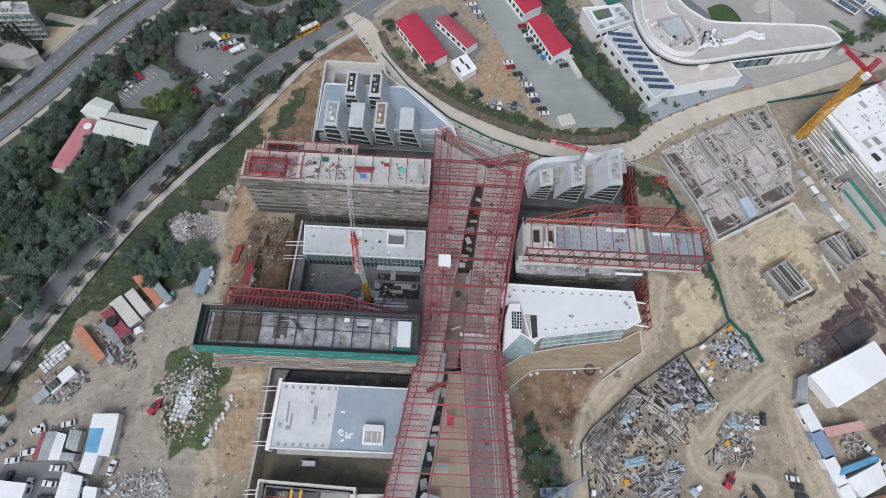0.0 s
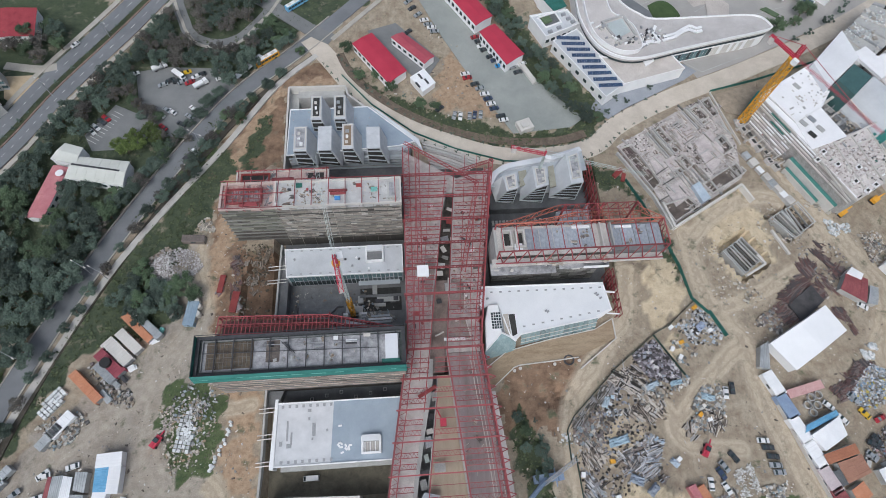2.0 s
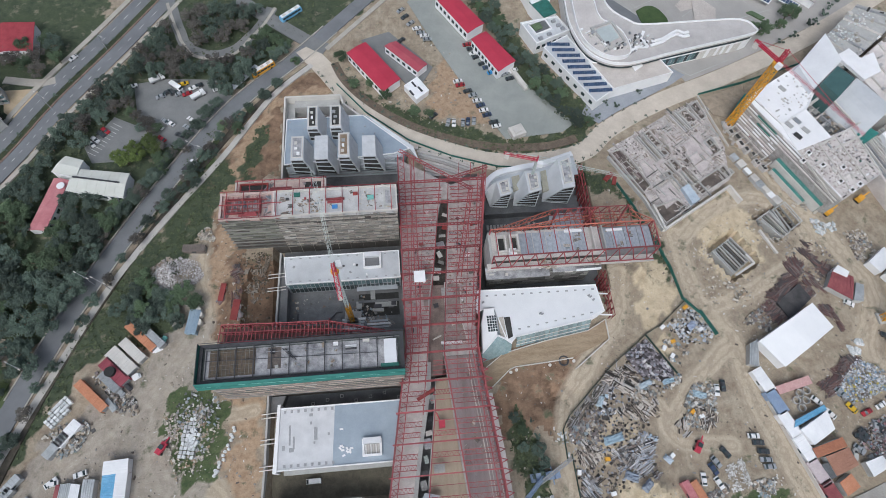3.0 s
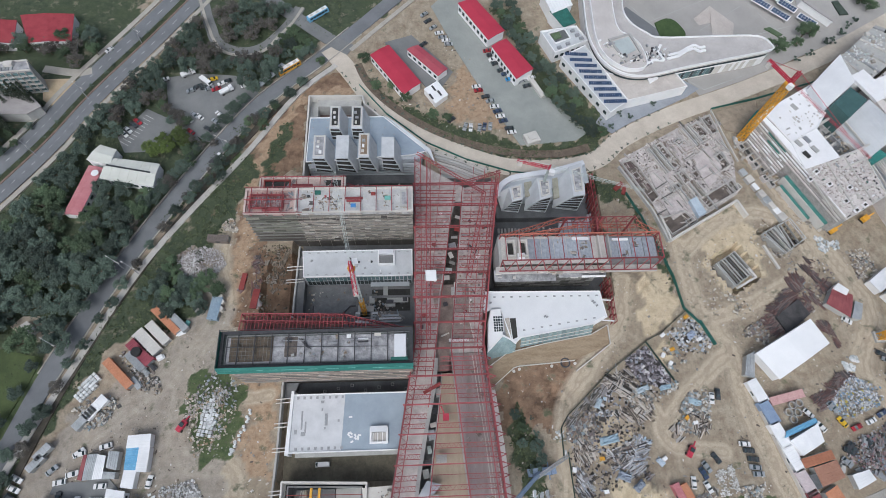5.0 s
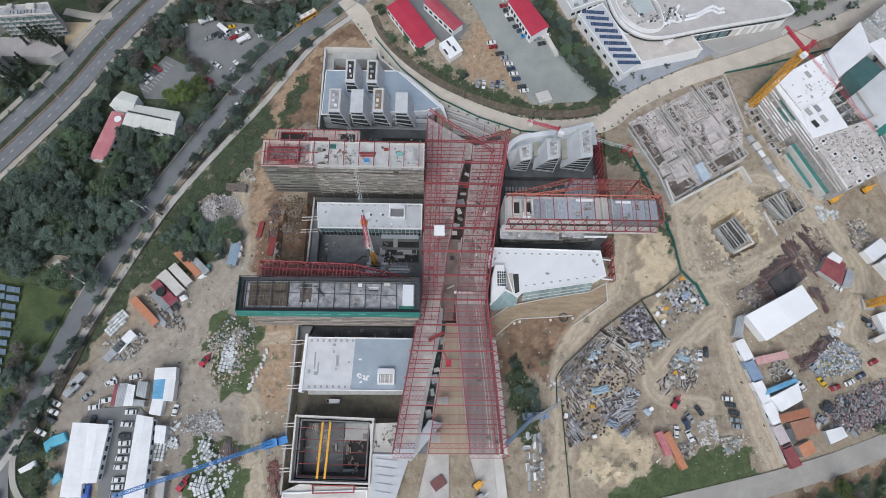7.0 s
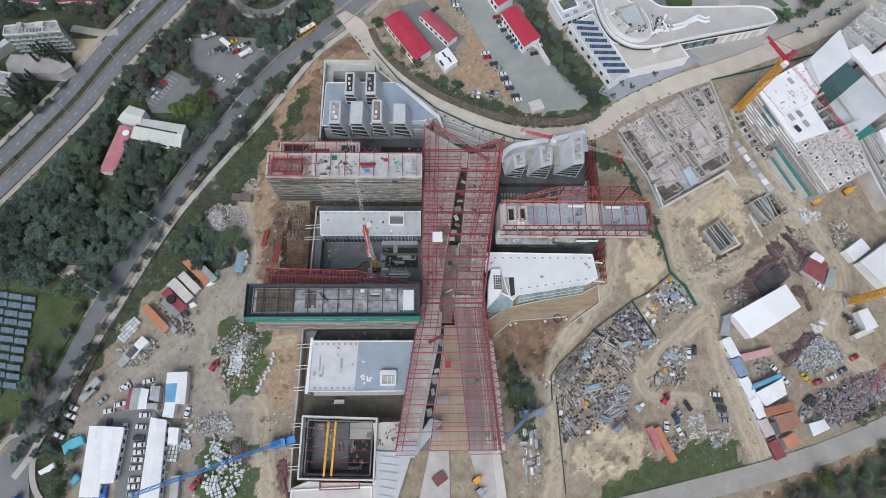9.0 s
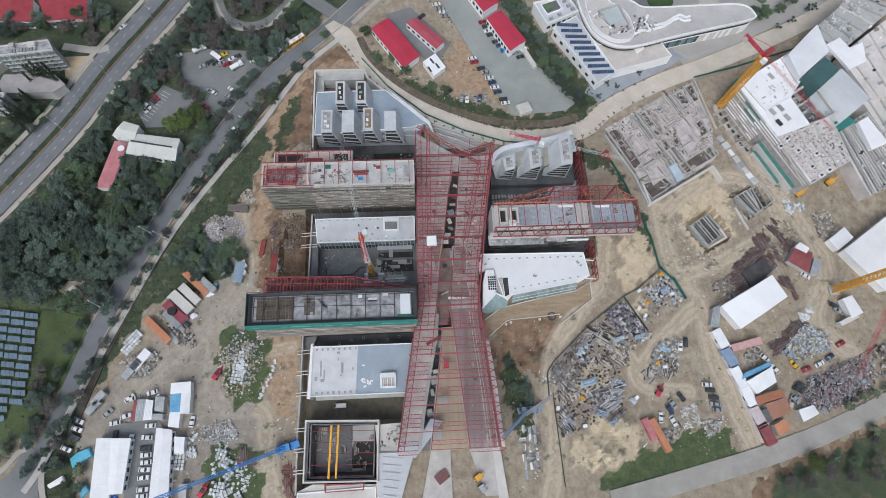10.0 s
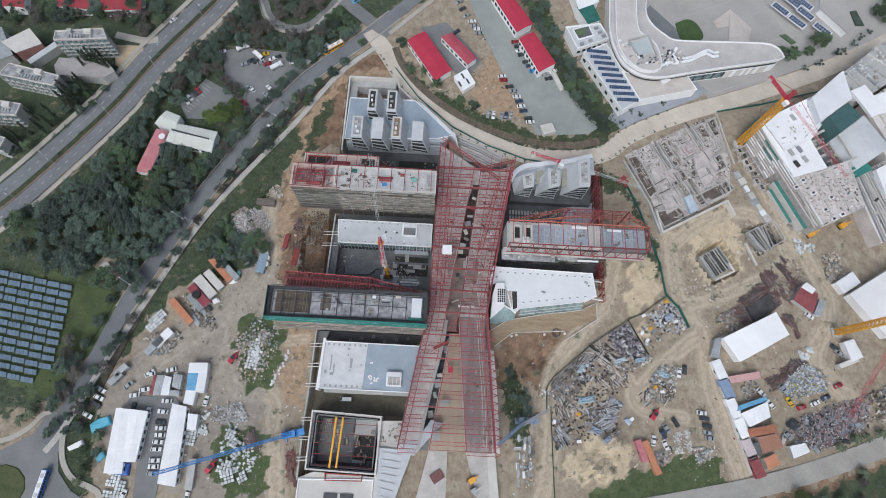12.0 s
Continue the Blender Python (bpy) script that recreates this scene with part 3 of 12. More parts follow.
    ruts.operation = "SINE"
    l.new(sway.outputs[0], ruts.inputs[0])
    worn = blend(span(ruts.outputs[0], 0.1, 1.0, 0.0, 0.55), worn, (0.33, 0.27, 0.2))
    lane = n.new("ShaderNodeAttribute")
    lane.attribute_name = "track"
    colour = blend(ragged("soil"), sand, brown)
    gold = blend(span(noise_at(0.22), 0.42, 0.62), (0.58, 0.49, 0.345), (0.46, 0.375, 0.255))
    colour = blend(ragged("sandy", 0.28, 0.4), colour, gold)
    ochre = blend(span(noise_at(0.5), 0.38, 0.64), (0.43, 0.315, 0.212), (0.3, 0.205, 0.132))
    colour = blend(ragged("tan", 0.4, 0.4), colour, ochre)
    colour = blend(span(lane.outputs["Fac"], 0.1, 0.6, 0.0, 0.95), colour, worn)
    grit = blend(span(noise_at(0.4), 0.35, 0.66), (0.255, 0.235, 0.208), (0.39, 0.36, 0.325))
    grit = blend(span(noise_at(0.12), 0.52, 0.66, 0.0, 0.6), grit, (0.2, 0.178, 0.155))
    pale = n.new("ShaderNodeMath")
    pale.operation = "MULTIPLY"
    pale.inputs[1].default_value = 0.6
    l.new(ragged("gravel", 0.4, 0.4), pale.inputs[0])
    colour = blend(pale.outputs[0], colour, grit)
    colour = blend(ragged("green", 0.6, 0.3), colour, grass)
    fresh = blend(span(noise_at(0.3), 0.35, 0.65), (0.06, 0.092, 0.036), (0.105, 0.135, 0.06))
    fresh = blend(span(noise_at(0.8), 0.55, 0.7, 0.0, 0.6), fresh, (0.16, 0.145, 0.095))
    colour = blend(ragged("lawn", 0.45, 0.25), colour, fresh)
    hsv = n.new("ShaderNodeHueSaturation")
    l.new(colour, hsv.inputs["Color"])
    l.new(span(small, 0.25, 0.75, 0.78, 1.22), hsv.inputs["Value"])
    l.new(hsv.outputs[0], b.inputs["Base Color"])
    bp = n.new("ShaderNodeBump")
    bp.inputs["Strength"].default_value, bp.inputs["Distance"].default_value = 0.5, 0.3
    l.new(small, bp.inputs["Height"])
    l.new(bp.outputs[0], b.inputs["Normal"])
    me.materials.append(m)
    return tagged(new("ground", me), "sandy building-site earth with green belts and pits", "ground", kind="structure")


ground()


ROADS = []


def road(name, pts, width, material, label, z=0.32):
    ROADS.append(name)
    return solid(name, ribbon(pts, width, -0.6, z + 0.012 * len(ROADS)), material, label, "road", kind="structure")


def patch(name, poly, material, label, z=0.3, category="pavement"):
    return solid(name, Geo().prism(poly, -0.6, z), material, label, category, kind="structure")


# dual carriageway with a planted median, running from the west
MAIN_L = [(-262, 20), (-232, 58), (-207.5, 85.0), (-188.2, 111.5), (-168.0, 142.8), (-153.5, 171), (-130.5, 208.5), (-100, 262)]
road("road", [(x - 2.6, y + 2.2) for x, y in MAIN_L], 7.6, ASPHALT, "grey asphalt carriageway with dashed lines")
road("road", [(x + 5.6, y - 4.4) for x, y in MAIN_L], 7.6, ASPHALT, "grey asphalt carriageway beside the planted median")
solid("median", ribbon([(x + 1.5, y - 1.1) for x, y in MAIN_L], 2.4, -0.5, 0.7), mat("median_planting", (0.03, 0.045, 0.022), (0.075, 0.085, 0.045), 0.4, 0.95, grain=0.4, bump=0.6), "low planted median strip between kerbs", "median", kind="structure")
solid("median_edge", ribbon([(x + 2.75, y - 2.1) for x, y in MAIN_L], 0.9, -0.5, 0.6), mat("brown_border", (0.16, 0.11, 0.085), (0.27, 0.2, 0.16), 0.5, 0.95, grain=0.35), "bare reddish border beside the planted median", "median", kind="structure")
solid("pavement", ribbon([(x - 7.4, y + 5.9) for x, y in MAIN_L], 2.4, -0.5, 0.48), PAVING, "pale paved footway along the carriageway", "pavement", kind="structure")
solid("pavement", ribbon([(x + 10.2, y - 8.0) for x, y in MAIN_L], 2.0, -0.5, 0.48), PAVING, "pale paved footway along the trees", "pavement", kind="structure")
for side, off in ((-1, -2.6), (1, 5.6)):
    line = curved([(x + off, y - off * 0.82) for x, y in MAIN_L], 14)
    for a, b in list(zip(line, line[1:]))[6:90:2]:
        solid("lane_mark", Geo().beam((*a, 0.335), (a[0] + (b[0] - a[0]) * 0.7, a[1] + (b[1] - a[1]) * 0.7, 0.335), 0.16, 0.02), PAINT_WHITE, "white dashed lane mark", "lane mark", "lane marks", "structure")
# tree-lined road between the woods and the site
SITE_ROAD = [(-157.5, -21), (-152, -8), (-139.0, 35.8), (-122.4, 76.5), (-103.4, 113.2), (-89.0, 138.0), (-70.8, 164.6), (-46.5, 188.7), (-30, 207), (-5, 235), (30, 270)]
road("road", SITE_ROAD, 7.2, ASPHALT, "grey tree-lined asphalt road beside the woods")
solid("pavement", ribbon([(x + 6.6, y - 4.6) for x, y in SITE_ROAD[1:8]], 2.6, -0.5, 0.46), mat("verge", (0.05, 0.045, 0.036), (0.115, 0.1, 0.078), 0.3, 0.95, grain=0.4), "dark earth verge with street trees", "verge", kind="structure")
solid("pavement", ribbon([(-157.1, -23.7), (-152.1, -14.6), (-142.3, 10.9), (-129.5, 41.6), (-113.4, 77.9), (-96.6, 105.4), (-75.8, 135.0), (-56.3, 166.7), (-38.6, 184.7)], 2.5, -0.5, 0.54), mat("pale_footpath", (0.4, 0.385, 0.355), (0.53, 0.51, 0.475), 0.15, 0.9, grain=0.15), "pale concrete footpath along the site edge", "pavement", kind="structure")
for ox, oy in ((-3.4, 2.3), (3.3, -2.3)):
    solid("kerb", ribbon([(x + ox, y + oy) for x, y in SITE_ROAD[2:9]], 0.5, -0.5, 0.56), PAVING, "pale concrete kerb along the tree-lined road", "kerb", kind="structure")
# ring road of pale dust round the north of the site
RING = [(-42.5, 195.4), (-32.3, 181.5), (-19.9, 163.0), (-1.9, 145.5), (18.7, 133.8), (41.8, 125.6), (64.7, 125.2), (82.1, 129.2), (95.7, 140.4), (121.9, 153.8), (162.7, 169.4), (212.6, 191.8), (270.6, 224.5)]
road("road", RING, 9.0, DUST_ROAD, "pale dusty haul road curving round the site")
solid("kerb_strip", ribbon([(-28.1, 185.4), (-22.7, 173.3), (-11.5, 160.1), (3.8, 148.3), (21.5, 139.5), (41.8, 133.6), (64.9, 132.6), (79.5, 136.1)], 3.8, -0.5, 0.4), mat("mulch", (0.1, 0.078, 0.058), (0.19, 0.15, 0.115), 0.4, 0.95, grain=0.4), "brown planted earth strip beside the haul road", "verge", kind="structure")
# loop road and junction in the north
LOOP_ROAD = [(-108.1, 228.0), (-103.5, 213.7), (-101.0, 207.5), (-98.6, 201.4), (-92.7, 195.6), (-83.3, 193.2), (-74.6, 196.4), (-68.3, 203.7), (-63.1, 211.7), (-58.5, 222.6)]
road("road", LOOP_ROAD, 5.4, ASPHALT_OLD, "worn asphalt loop road round a planted mound")
solid("pavement", ribbon([(x + (x + 84) * 0.06, y - 2.4 if y < 200 else y) for x, y in LOOP_ROAD], 1.4, -0.5, 0.55), PAVING, "pale curved footway of the loop road", "road", kind="structure")
road("road", [(-75.5, 229.4), (-54.8, 211.4), (-39.8, 199.3), (-31.8, 194.3)], 7.0, ASPHALT_OLD, "worn asphalt side road at the junction")
road("road", [(-31.8, 194.3), (-11.6, 216.7), (9.7, 240.2)], 2.2, PAVING, "narrow pale path")
# road in the south-east and the roundabout in the south-west
road("road", [(71.9, -38.5), (105.3, -31.8), (139.6, -24.3), (172.7, -14.6), (207.5, -1.6), (264.5, 21.5)], 8.0, mat("worn_concrete_road", (0.28, 0.268, 0.245), (0.38, 0.362, 0.33), 0.12, 0.92, grain=0.25), "pale worn road along the yards")
patch("road", [(-186.8, -31.5), (-175.4, -24.1), (-163.6, -16.9), (-159.0, -6.3), (-153.6, -9.0), (-149.5, -15.6), (-151.7, -23.4), (-149.7, -30.9), (-143.2, -37.7), (-131.5, -43.8), (-143.9, -56.5), (-178.5, -57.9)], ASPHALT_OLD, "grey asphalt roundabout", 0.34, "road")
solid("roundabout_island", Geo().prism([(-171 + 10 * math.cos(a / 12 * math.tau), -38 + 9 * math.sin(a / 12 * math.tau)) for a in range(12)], -0.5, 0.75, 0.3), mat("island_lawn", (0.05, 0.07, 0.025), (0.1, 0.11, 0.05), 0.3, 0.95), "grassy roundabout island with a kerb", "traffic island", kind="structure")
solid("pavement", ribbon([(-180.8, -21.5), (-172.3, -18.9), (-165.5, -14.1), (-162.1, -9.4), (-158.6, -7.7)], 2.0, -0.5, 0.5), PAVING, "pale kerbed footway of the roundabout", "pavement", kind="structure")
solid("pavement", ribbon([(-151.3, -10.5), (-151.3, -17.9), (-149.0, -26.6), (-143.1, -33.4), (-132.5, -37.6), (-129.7, -43.8)], 2.2, -0.5, 0.5), PAVING, "pale kerbed footway of the roundabout", "pavement", kind="structure")
# yards and car parks
patch("car_park", [(-134.1, 143.3), (-124.1, 159.1), (-116.1, 154.9), (-102.5, 148.6), (-97.6, 141.4), (-108.0, 141.5), (-114.2, 135.7), (-129.7, 135.3)], ASPHALT_OLD, "grey asphalt car park among trees", 0.3)
for k in range(10):
    q = Vector((-132.6, 141.2, 0.33)).lerp(Vector((-124.0, 155.6, 0.33)), k / 9)
    solid("bay_mark", Geo().beam(q, q + Vector((3.9, -2.4, 0)), 0.14, 0.02), PAINT_WHITE, "white painted parking bay line", "parking line", "bay marks", "structure")
patch("car_park", [(-118.4, 177.1), (-105.5, 179.8), (-81.4, 178.0), (-74.2, 167.9), (-87.8, 139.8), (-95.1, 140.9), (-112.9, 153.1)], ASPHALT_OLD, "worn asphalt car park among trees", 0.28)
patch("yard", [(16.3, 232.6), (32.3, 229.9), (52.5, 182.2), (65.7, 162.0), (80.4, 144.4), (73.8, 139.7), (47.6, 137.3), (32.9, 166.6), (20.3, 194.5), (8.6, 224.1)], mat("gravel_yard", (0.245, 0.265, 0.25), (0.335, 0.35, 0.33), 0.08, 0.95, grain=0.2), "grey gravel yard", 0.3)
patch("yard", [(-15.2, 199.3), (-1.6, 204.1), (18.2, 180.5), (13.3, 172.3), (6.5, 169.0)], ASPHALT_OLD, "grey asphalt yard between red-roofed sheds", 0.32)
patch("yard", [(-127.4, 0.3), (-117.1, 0.3), (-111.7, 3.4), (-105.8, -2.2), (-107.3, -12.5), (-108.9, -39.1), (-117.8, -39.5), (-119.4, -22.0), (-118.9, -5.8), (-128.2, -3.2)], ASPHALT_OLD, "grey asphalt yard between white sheds", 0.3)
patch("plaza", [(107.0, 243.9), (308.1, 294.6), (292.7, 234.1), (214.0, 197.6), (163.8, 175.0), (138.6, 165.4), (131.9, 180.7), (110.7, 204.9)], PLAZA, "pale grey paved campus plaza", 0.28)
patch("yard", [(84.6, 149.6), (91.5, 143.5), (101.0, 149.4), (132.1, 164.6), (139.5, 169.6), (131.2, 176.5), (112, 172), (95.0, 166.0)], mat("blue_grey_paving", (0.25, 0.27, 0.3), (0.34, 0.36, 0.39), 0.1, 0.9), "blue-grey paving round the solar-roofed building", 0.31)

patch("lawn", [(-168.5, 48.4), (-158.7, 47.9), (-142.1, 44.1), (-145.2, 33.6), (-149.0, 23.3), (-152.6, 13.3), (-154.8, 1.3), (-162.8, -2.6), (-168.0, 0.7), (-166.9, 19.9), (-166.7, 37.5)], mat("rough_lawn", (0.042, 0.062, 0.024), (0.092, 0.122, 0.046), 0.11, 0.95, grain=0.45, bump=0.4), "rough green field beside the solar tables", 0.3, "lawn")
patch("yard", [(108.6, 220.1), (112.1, 224.2), (128.1, 206.2), (129.3, 201.7), (119.9, 201.8), (113.9, 205.9)], ASPHALT, "dark asphalt court behind the curved building", 0.33)
for p0, p1 in ([(114.2, 209.7), (161.2, 232.0)], [(124.3, 217.4), (138.6, 201.3)], [(112.4, 228.2), (128.0, 205.4)], [(128.8, 179.7), (142.0, 169.0)], [(142.0, 169.0), (163.8, 177.6)], [(148.8, 207.7), (174.9, 225.1)], [(176.0, 233.1), (195.1, 199.8)], [(167.0, 201.5), (200.2, 211.5)]):
    solid("paving_joint", Geo().beam((*p0, 0.29), (*p1, 0.29), 0.35, 0.03), CONCRETE, "grey joint line in the plaza paving", "paving", "paving joints", "structure")

CLEARING = [(-157.3, 56.5), (-153.6, 60.5), (-147.5, 60.6), (-140.5, 54.8), (-142.5, 50.1), (-149.2, 50.5)]
patch("clearing", CLEARING, mat("bare_dust", (0.3, 0.255, 0.2), (0.42, 0.37, 0.3), 0.2, 0.95, grain=0.3), "bare dusty clearing round a small hut", 0.24, "ground")

# the main complex: slabs on both sides of a steel-trussed spine
rng = random.Random(7)


def boarding(parent, x0, x1, y, z0, z1, rows, wide, material, out=-1):
    """Rows of weathered boards on a wall that faces south (out -1) or north, each its own piece."""
    tall = (z1 - z0) / rows
    for r in range(rows):
        x = x0 - rng.uniform(0, wide)
        while x < x1:
            w = wide * rng.uniform(0.9, 1.1)
            a, b = max(x, x0), min(x + w, x1)
            if b - a > 0.4 and rng.random() > 0.04:
                piece("board", parent, (a + b) / 2, y + out * (0.12 + rng.uniform(0, 0.25)), z0 + (r + 0.5) * tall, b - a - 0.12, 0.12, tall * rng.uniform(0.68, 0.9), material if rng.random() > 0.05 else BOARD_PALE)
            x += w


def lifts(parent, x0, x1, y, z0, z1, count, material):
    """Scaffold ledges along a wall."""
    for k in range(count):
        z = z0 + (k + 0.5) * (z1 - z0) / count
        member("ledger", parent, (x0, y, z), (x1, y, z), 0.55, 0.08, material)


def rim(poly, wide, z0, z1):
    """A parapet round a plan, mitred at its corners."""
    n, inner, outer = len(poly), [], []
    for k in range(n):
        a, b, c = [Vector((poly[i % n][0], poly[i % n][1])) for i in (k - 1, k, k + 1)]
        u, v = (b - a).normalized(), (c - b).normalized()
        m = Vector((-u.y - v.y, u.x + v.x)) * 0.5
        m = m / max(m.length_squared, 0.3) * wide / 2
        inner.append(b + m)
        outer.append(b - m)
    if sum(poly[k - 1][0] * poly[k][1] - poly[k][0] * poly[k - 1][1] for k in range(n)) < 0:
        inner, outer = inner[::-1], outer[::-1]
        inner, outer = outer, inner
    pts = [(p.x, p.y, z) for p, z in [(p, z0) for p in outer] + [(p, z1) for p in outer] + [(p, z1) for p in inner] + [(p, z0) for p in inner]]
    faces = []
    for k in range(n):
        q = (k + 1) % n
        for lay in range(4):
            up = (lay + 1) % 4
            faces.append((lay * n + k, lay * n + q, up * n + q, up * n + k))
    return Geo().add(pts, faces)


def rect(x0, y0, x1, y1):
    return [(x0, y0), (x1, y0), (x1, y1), (x0, y1)]


def truss(name, label, p, q, depth, n, w, material, group="", flat=False, laced=False):
    """A lattice girder from p to q: two chords and zigzag webs. flat: the two chords lie side by side; laced: the slim webs are one part."""
    p, q = Vector(p), Vector(q)
    d = (q - p).normalized()
    off = Vector((0, 0, -depth)) if not flat else d.cross(Vector((0, 0, 1))) * depth
    t = thing(name, label, "steel truss", p.x, p.y, p.z, group)
    thick = w * (1.7 if laced else 1.3)
    member("top_chord", t, p, q, thick, thick, material)
    member("bottom_chord", t, p + off, q + off, thick, thick, material)
    g = Geo()
    for k in range(n):
        a, b = p.lerp(q, k / n), p.lerp(q, (k + 1) / n)
        mid = p.lerp(q, (k + 0.5) / n) + off
        if laced:
            g.beam(a, mid, w * 0.8).beam(mid, b, w * 0.8)
            continue
        member("diagonal", t, a, mid, w, w, material)
        member("diagonal", t, mid, b, w, w, material)
    if laced:
        tagged(part("lacing", g, material, t), kind="stuff")
    return t


# slab in the north, boarded to the ground, with an open red frame at its west end
c = thing("slab_block", "tall unfinished concrete block behind weathered scaffold boards", "building", -34, 96, -6)
part("wall", Geo().box(-66, 91, -6.5, -2.3, 101, 23.5), BOARD_BACK, c)
part("roof", Geo().box(-47, 90.6, 23.5, -2.3, 101.3, 25.2), mat("pale_grey_slab", (0.4, 0.4, 0.4), (0.58, 0.58, 0.57), 0.25, 0.85, grain=0.2), c, "dusty pale concrete roof slab")
part("roof", Geo().box(-66, 90.6, 23.5, -47, 101.3, 24.6), mat("red_dusted_slab", (0.4, 0.27, 0.24), (0.54, 0.42, 0.38), 0.2, 0.9), c, "reddish dusty slab")
part("parapet", rim(rect(-46.8, 90.9, -2.6, 101.0), 0.5, 25.2, 26.0), CONCRETE_PALE, c)
part("parapet", rim(rect(-65.7, 90.9, -47.2, 101.0), 0.8, 24.6, 25.6), mat("pinkish_concrete", (0.46, 0.36, 0.33), (0.58, 0.48, 0.45), 0.3, 0.9), c)
part("shaft", Geo().box(-64.2, 93, 24.6, -51.5, 98.6, 24.72), mat("red_dark_pit", (0.16, 0.06, 0.06), (0.32, 0.2, 0.18), 0.35, 0.9), c, "red-framed opening with reinforcement")
part("shaft", rim(rect(-64, 93, -51.5, 98.6), 0.3, 24.6, 25.9), RED_STEEL, c)
for k in range(7):
    member("shaft_bar", c, (-63 + k * 1.75, 92.4, 26.0), (-63 + k * 1.75, 99.4, 26.0), 0.16, 0.2, RED_STEEL)
for k in range(3):
    member("shaft_bar", c, (-65, 94.2 + k * 1.7, 26.2), (-49, 94.2 + k * 1.7, 26.2), 0.16, 0.2, RED_STEEL)
part("hatch", Geo().box(-7.2, 92.4, 25.2, -3.8, 99.4, 26.3), CONCRETE, c, "pale upstand with a grey cover")
part("hatch_cover", Geo().box(-6.6, 93.2, 26.3, -4.4, 98.6, 26.42), ROOF_STAIN, c)
for k in range(11):
    x = -63.5 + k * 5.9
    m = RED_STEEL
    member("roof_beam", c, (x, 90.6, 26.4), (x, 101.4, 26.4), 0.26, 0.3, m)
    member("strut", c, (x, 90.3, 25.2), (x + 1.2, 89.0, 26.6), 0.22, 0.22, m if k < 4 else GREY_STEEL)
for y in (90.4, 101.4, 96.0):
    member("roof_rail", c, (-66, y, 26.5), (-44 if y < 100 else -2.4, y, 26.5), 0.24, 0.26, RED_STEEL)
for a, b, yy in ((-28, -21.5, 96.6), (-27.6, -22, 95.4), (-59, -52.6, 91.9), (-57, -53, 92.6), (-36, -35.3, 97.5)):
    piece("steel_beam", c, (a + b) / 2, yy, 25.6, b - a, 0.8, 0.6, RED_STEEL)
for x, yy, m, s in ((-25, 93.4, BLUE_PAINT, 1.6), (-38.6, 99.2, TARP_GREEN, 1.8), (-12, 96.5, NET_PALE, 1.9), (-42, 97.6, DARK_STEEL, 0.9), (-17.5, 98.4, RED_DARK, 1.4), (-46.2, 92.0, WHITE, 1.0), (-30, 94.2, CONCRETE_PALE, 1.1)):
    piece("material_pallet", c, x, yy, 25.6, s * 1.2, s * 0.8, 0.8, m)
boarding(c, -66, -46.5, 90.9, 8, 24.5, 12, 4.6, mat("mossy_board", (0.13, 0.14, 0.11), (0.23, 0.23, 0.195), 0.5, 0.9, rand=0.5))
boarding(c, -46.5, -2.5, 90.9, 0, 24.8, 17, 2.5, BOARD)
for k in range(10):
    member("scaffold_post", c, (-46.6 + k * 4.9, 90.3, -5.8), (-46.6 + k * 4.9, 90.3, 25.6), 0.11, 0.11, BOARD)
lifts(c, -66.4, -2.4, 90.5, 0, 24.5, 9, BOARD_GREY)
# lower wing behind it
cn = thing("rear_wing", "lower concrete wing with red steel on its roof", "building", -40, 105.5, -6)
part("wall", Geo().box(-62.5, 102.1, -6.5, -29, 109.5, 18.5), CONCRETE_DARK, cn)
part("roof", Geo().box(-63, 102, 18.5, -29, 110, 19), mat("pink_slab", (0.44, 0.33, 0.3), (0.58, 0.48, 0.44), 0.25, 0.9), cn)
part("parapet", rim(rect(-62.7, 102.3, -29.3, 109.7), 0.5, 19, 19.8), CONCRETE_PALE, cn)
# thin plates on the closed roof, coloured as the shade down a shaft
part("shaft", Geo().box(-61, 104.2, 19, -51, 108.4, 19.1), HOLE_SHADE, cn)
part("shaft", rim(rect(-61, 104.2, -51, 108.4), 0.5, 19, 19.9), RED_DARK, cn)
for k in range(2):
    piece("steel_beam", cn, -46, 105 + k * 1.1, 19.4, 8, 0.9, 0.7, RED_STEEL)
part("shaft", Geo().box(-37, 104, 19, -31, 108.6, 19.1), HOLE_SHADE, cn)
for k in range(8):
    member("roof_beam", cn, (-62 + k * 4.6, 101.8, 20.4), (-62 + k * 4.6, 110.2, 20.4), 0.22, 0.24, RED_STEEL)
for k, (y, z) in enumerate(((102.6, 22.5), (109.6, 20.4))):
    truss("lattice_girder", "red primer-painted lattice girder along the roof edge", (-63, y, z), (-2.6 if k == 0 else -29, y, z - (0 if k else 1.5)), 1.9, 16, 0.2, RED_STEEL, "red roof girders")
truss("lattice_girder", "red lattice girder lying over the dark court", (-30, 108.8, 17), (-8, 104.4, 8), 1.8, 8, 0.22, RED_STEEL, "red roof girders")
truss("lattice_girder", "red lattice girder lying over the dark court", (-30, 106.4, 17), (-10, 103.6, 8), 1.8, 8, 0.22, RED_STEEL, "red roof girders")

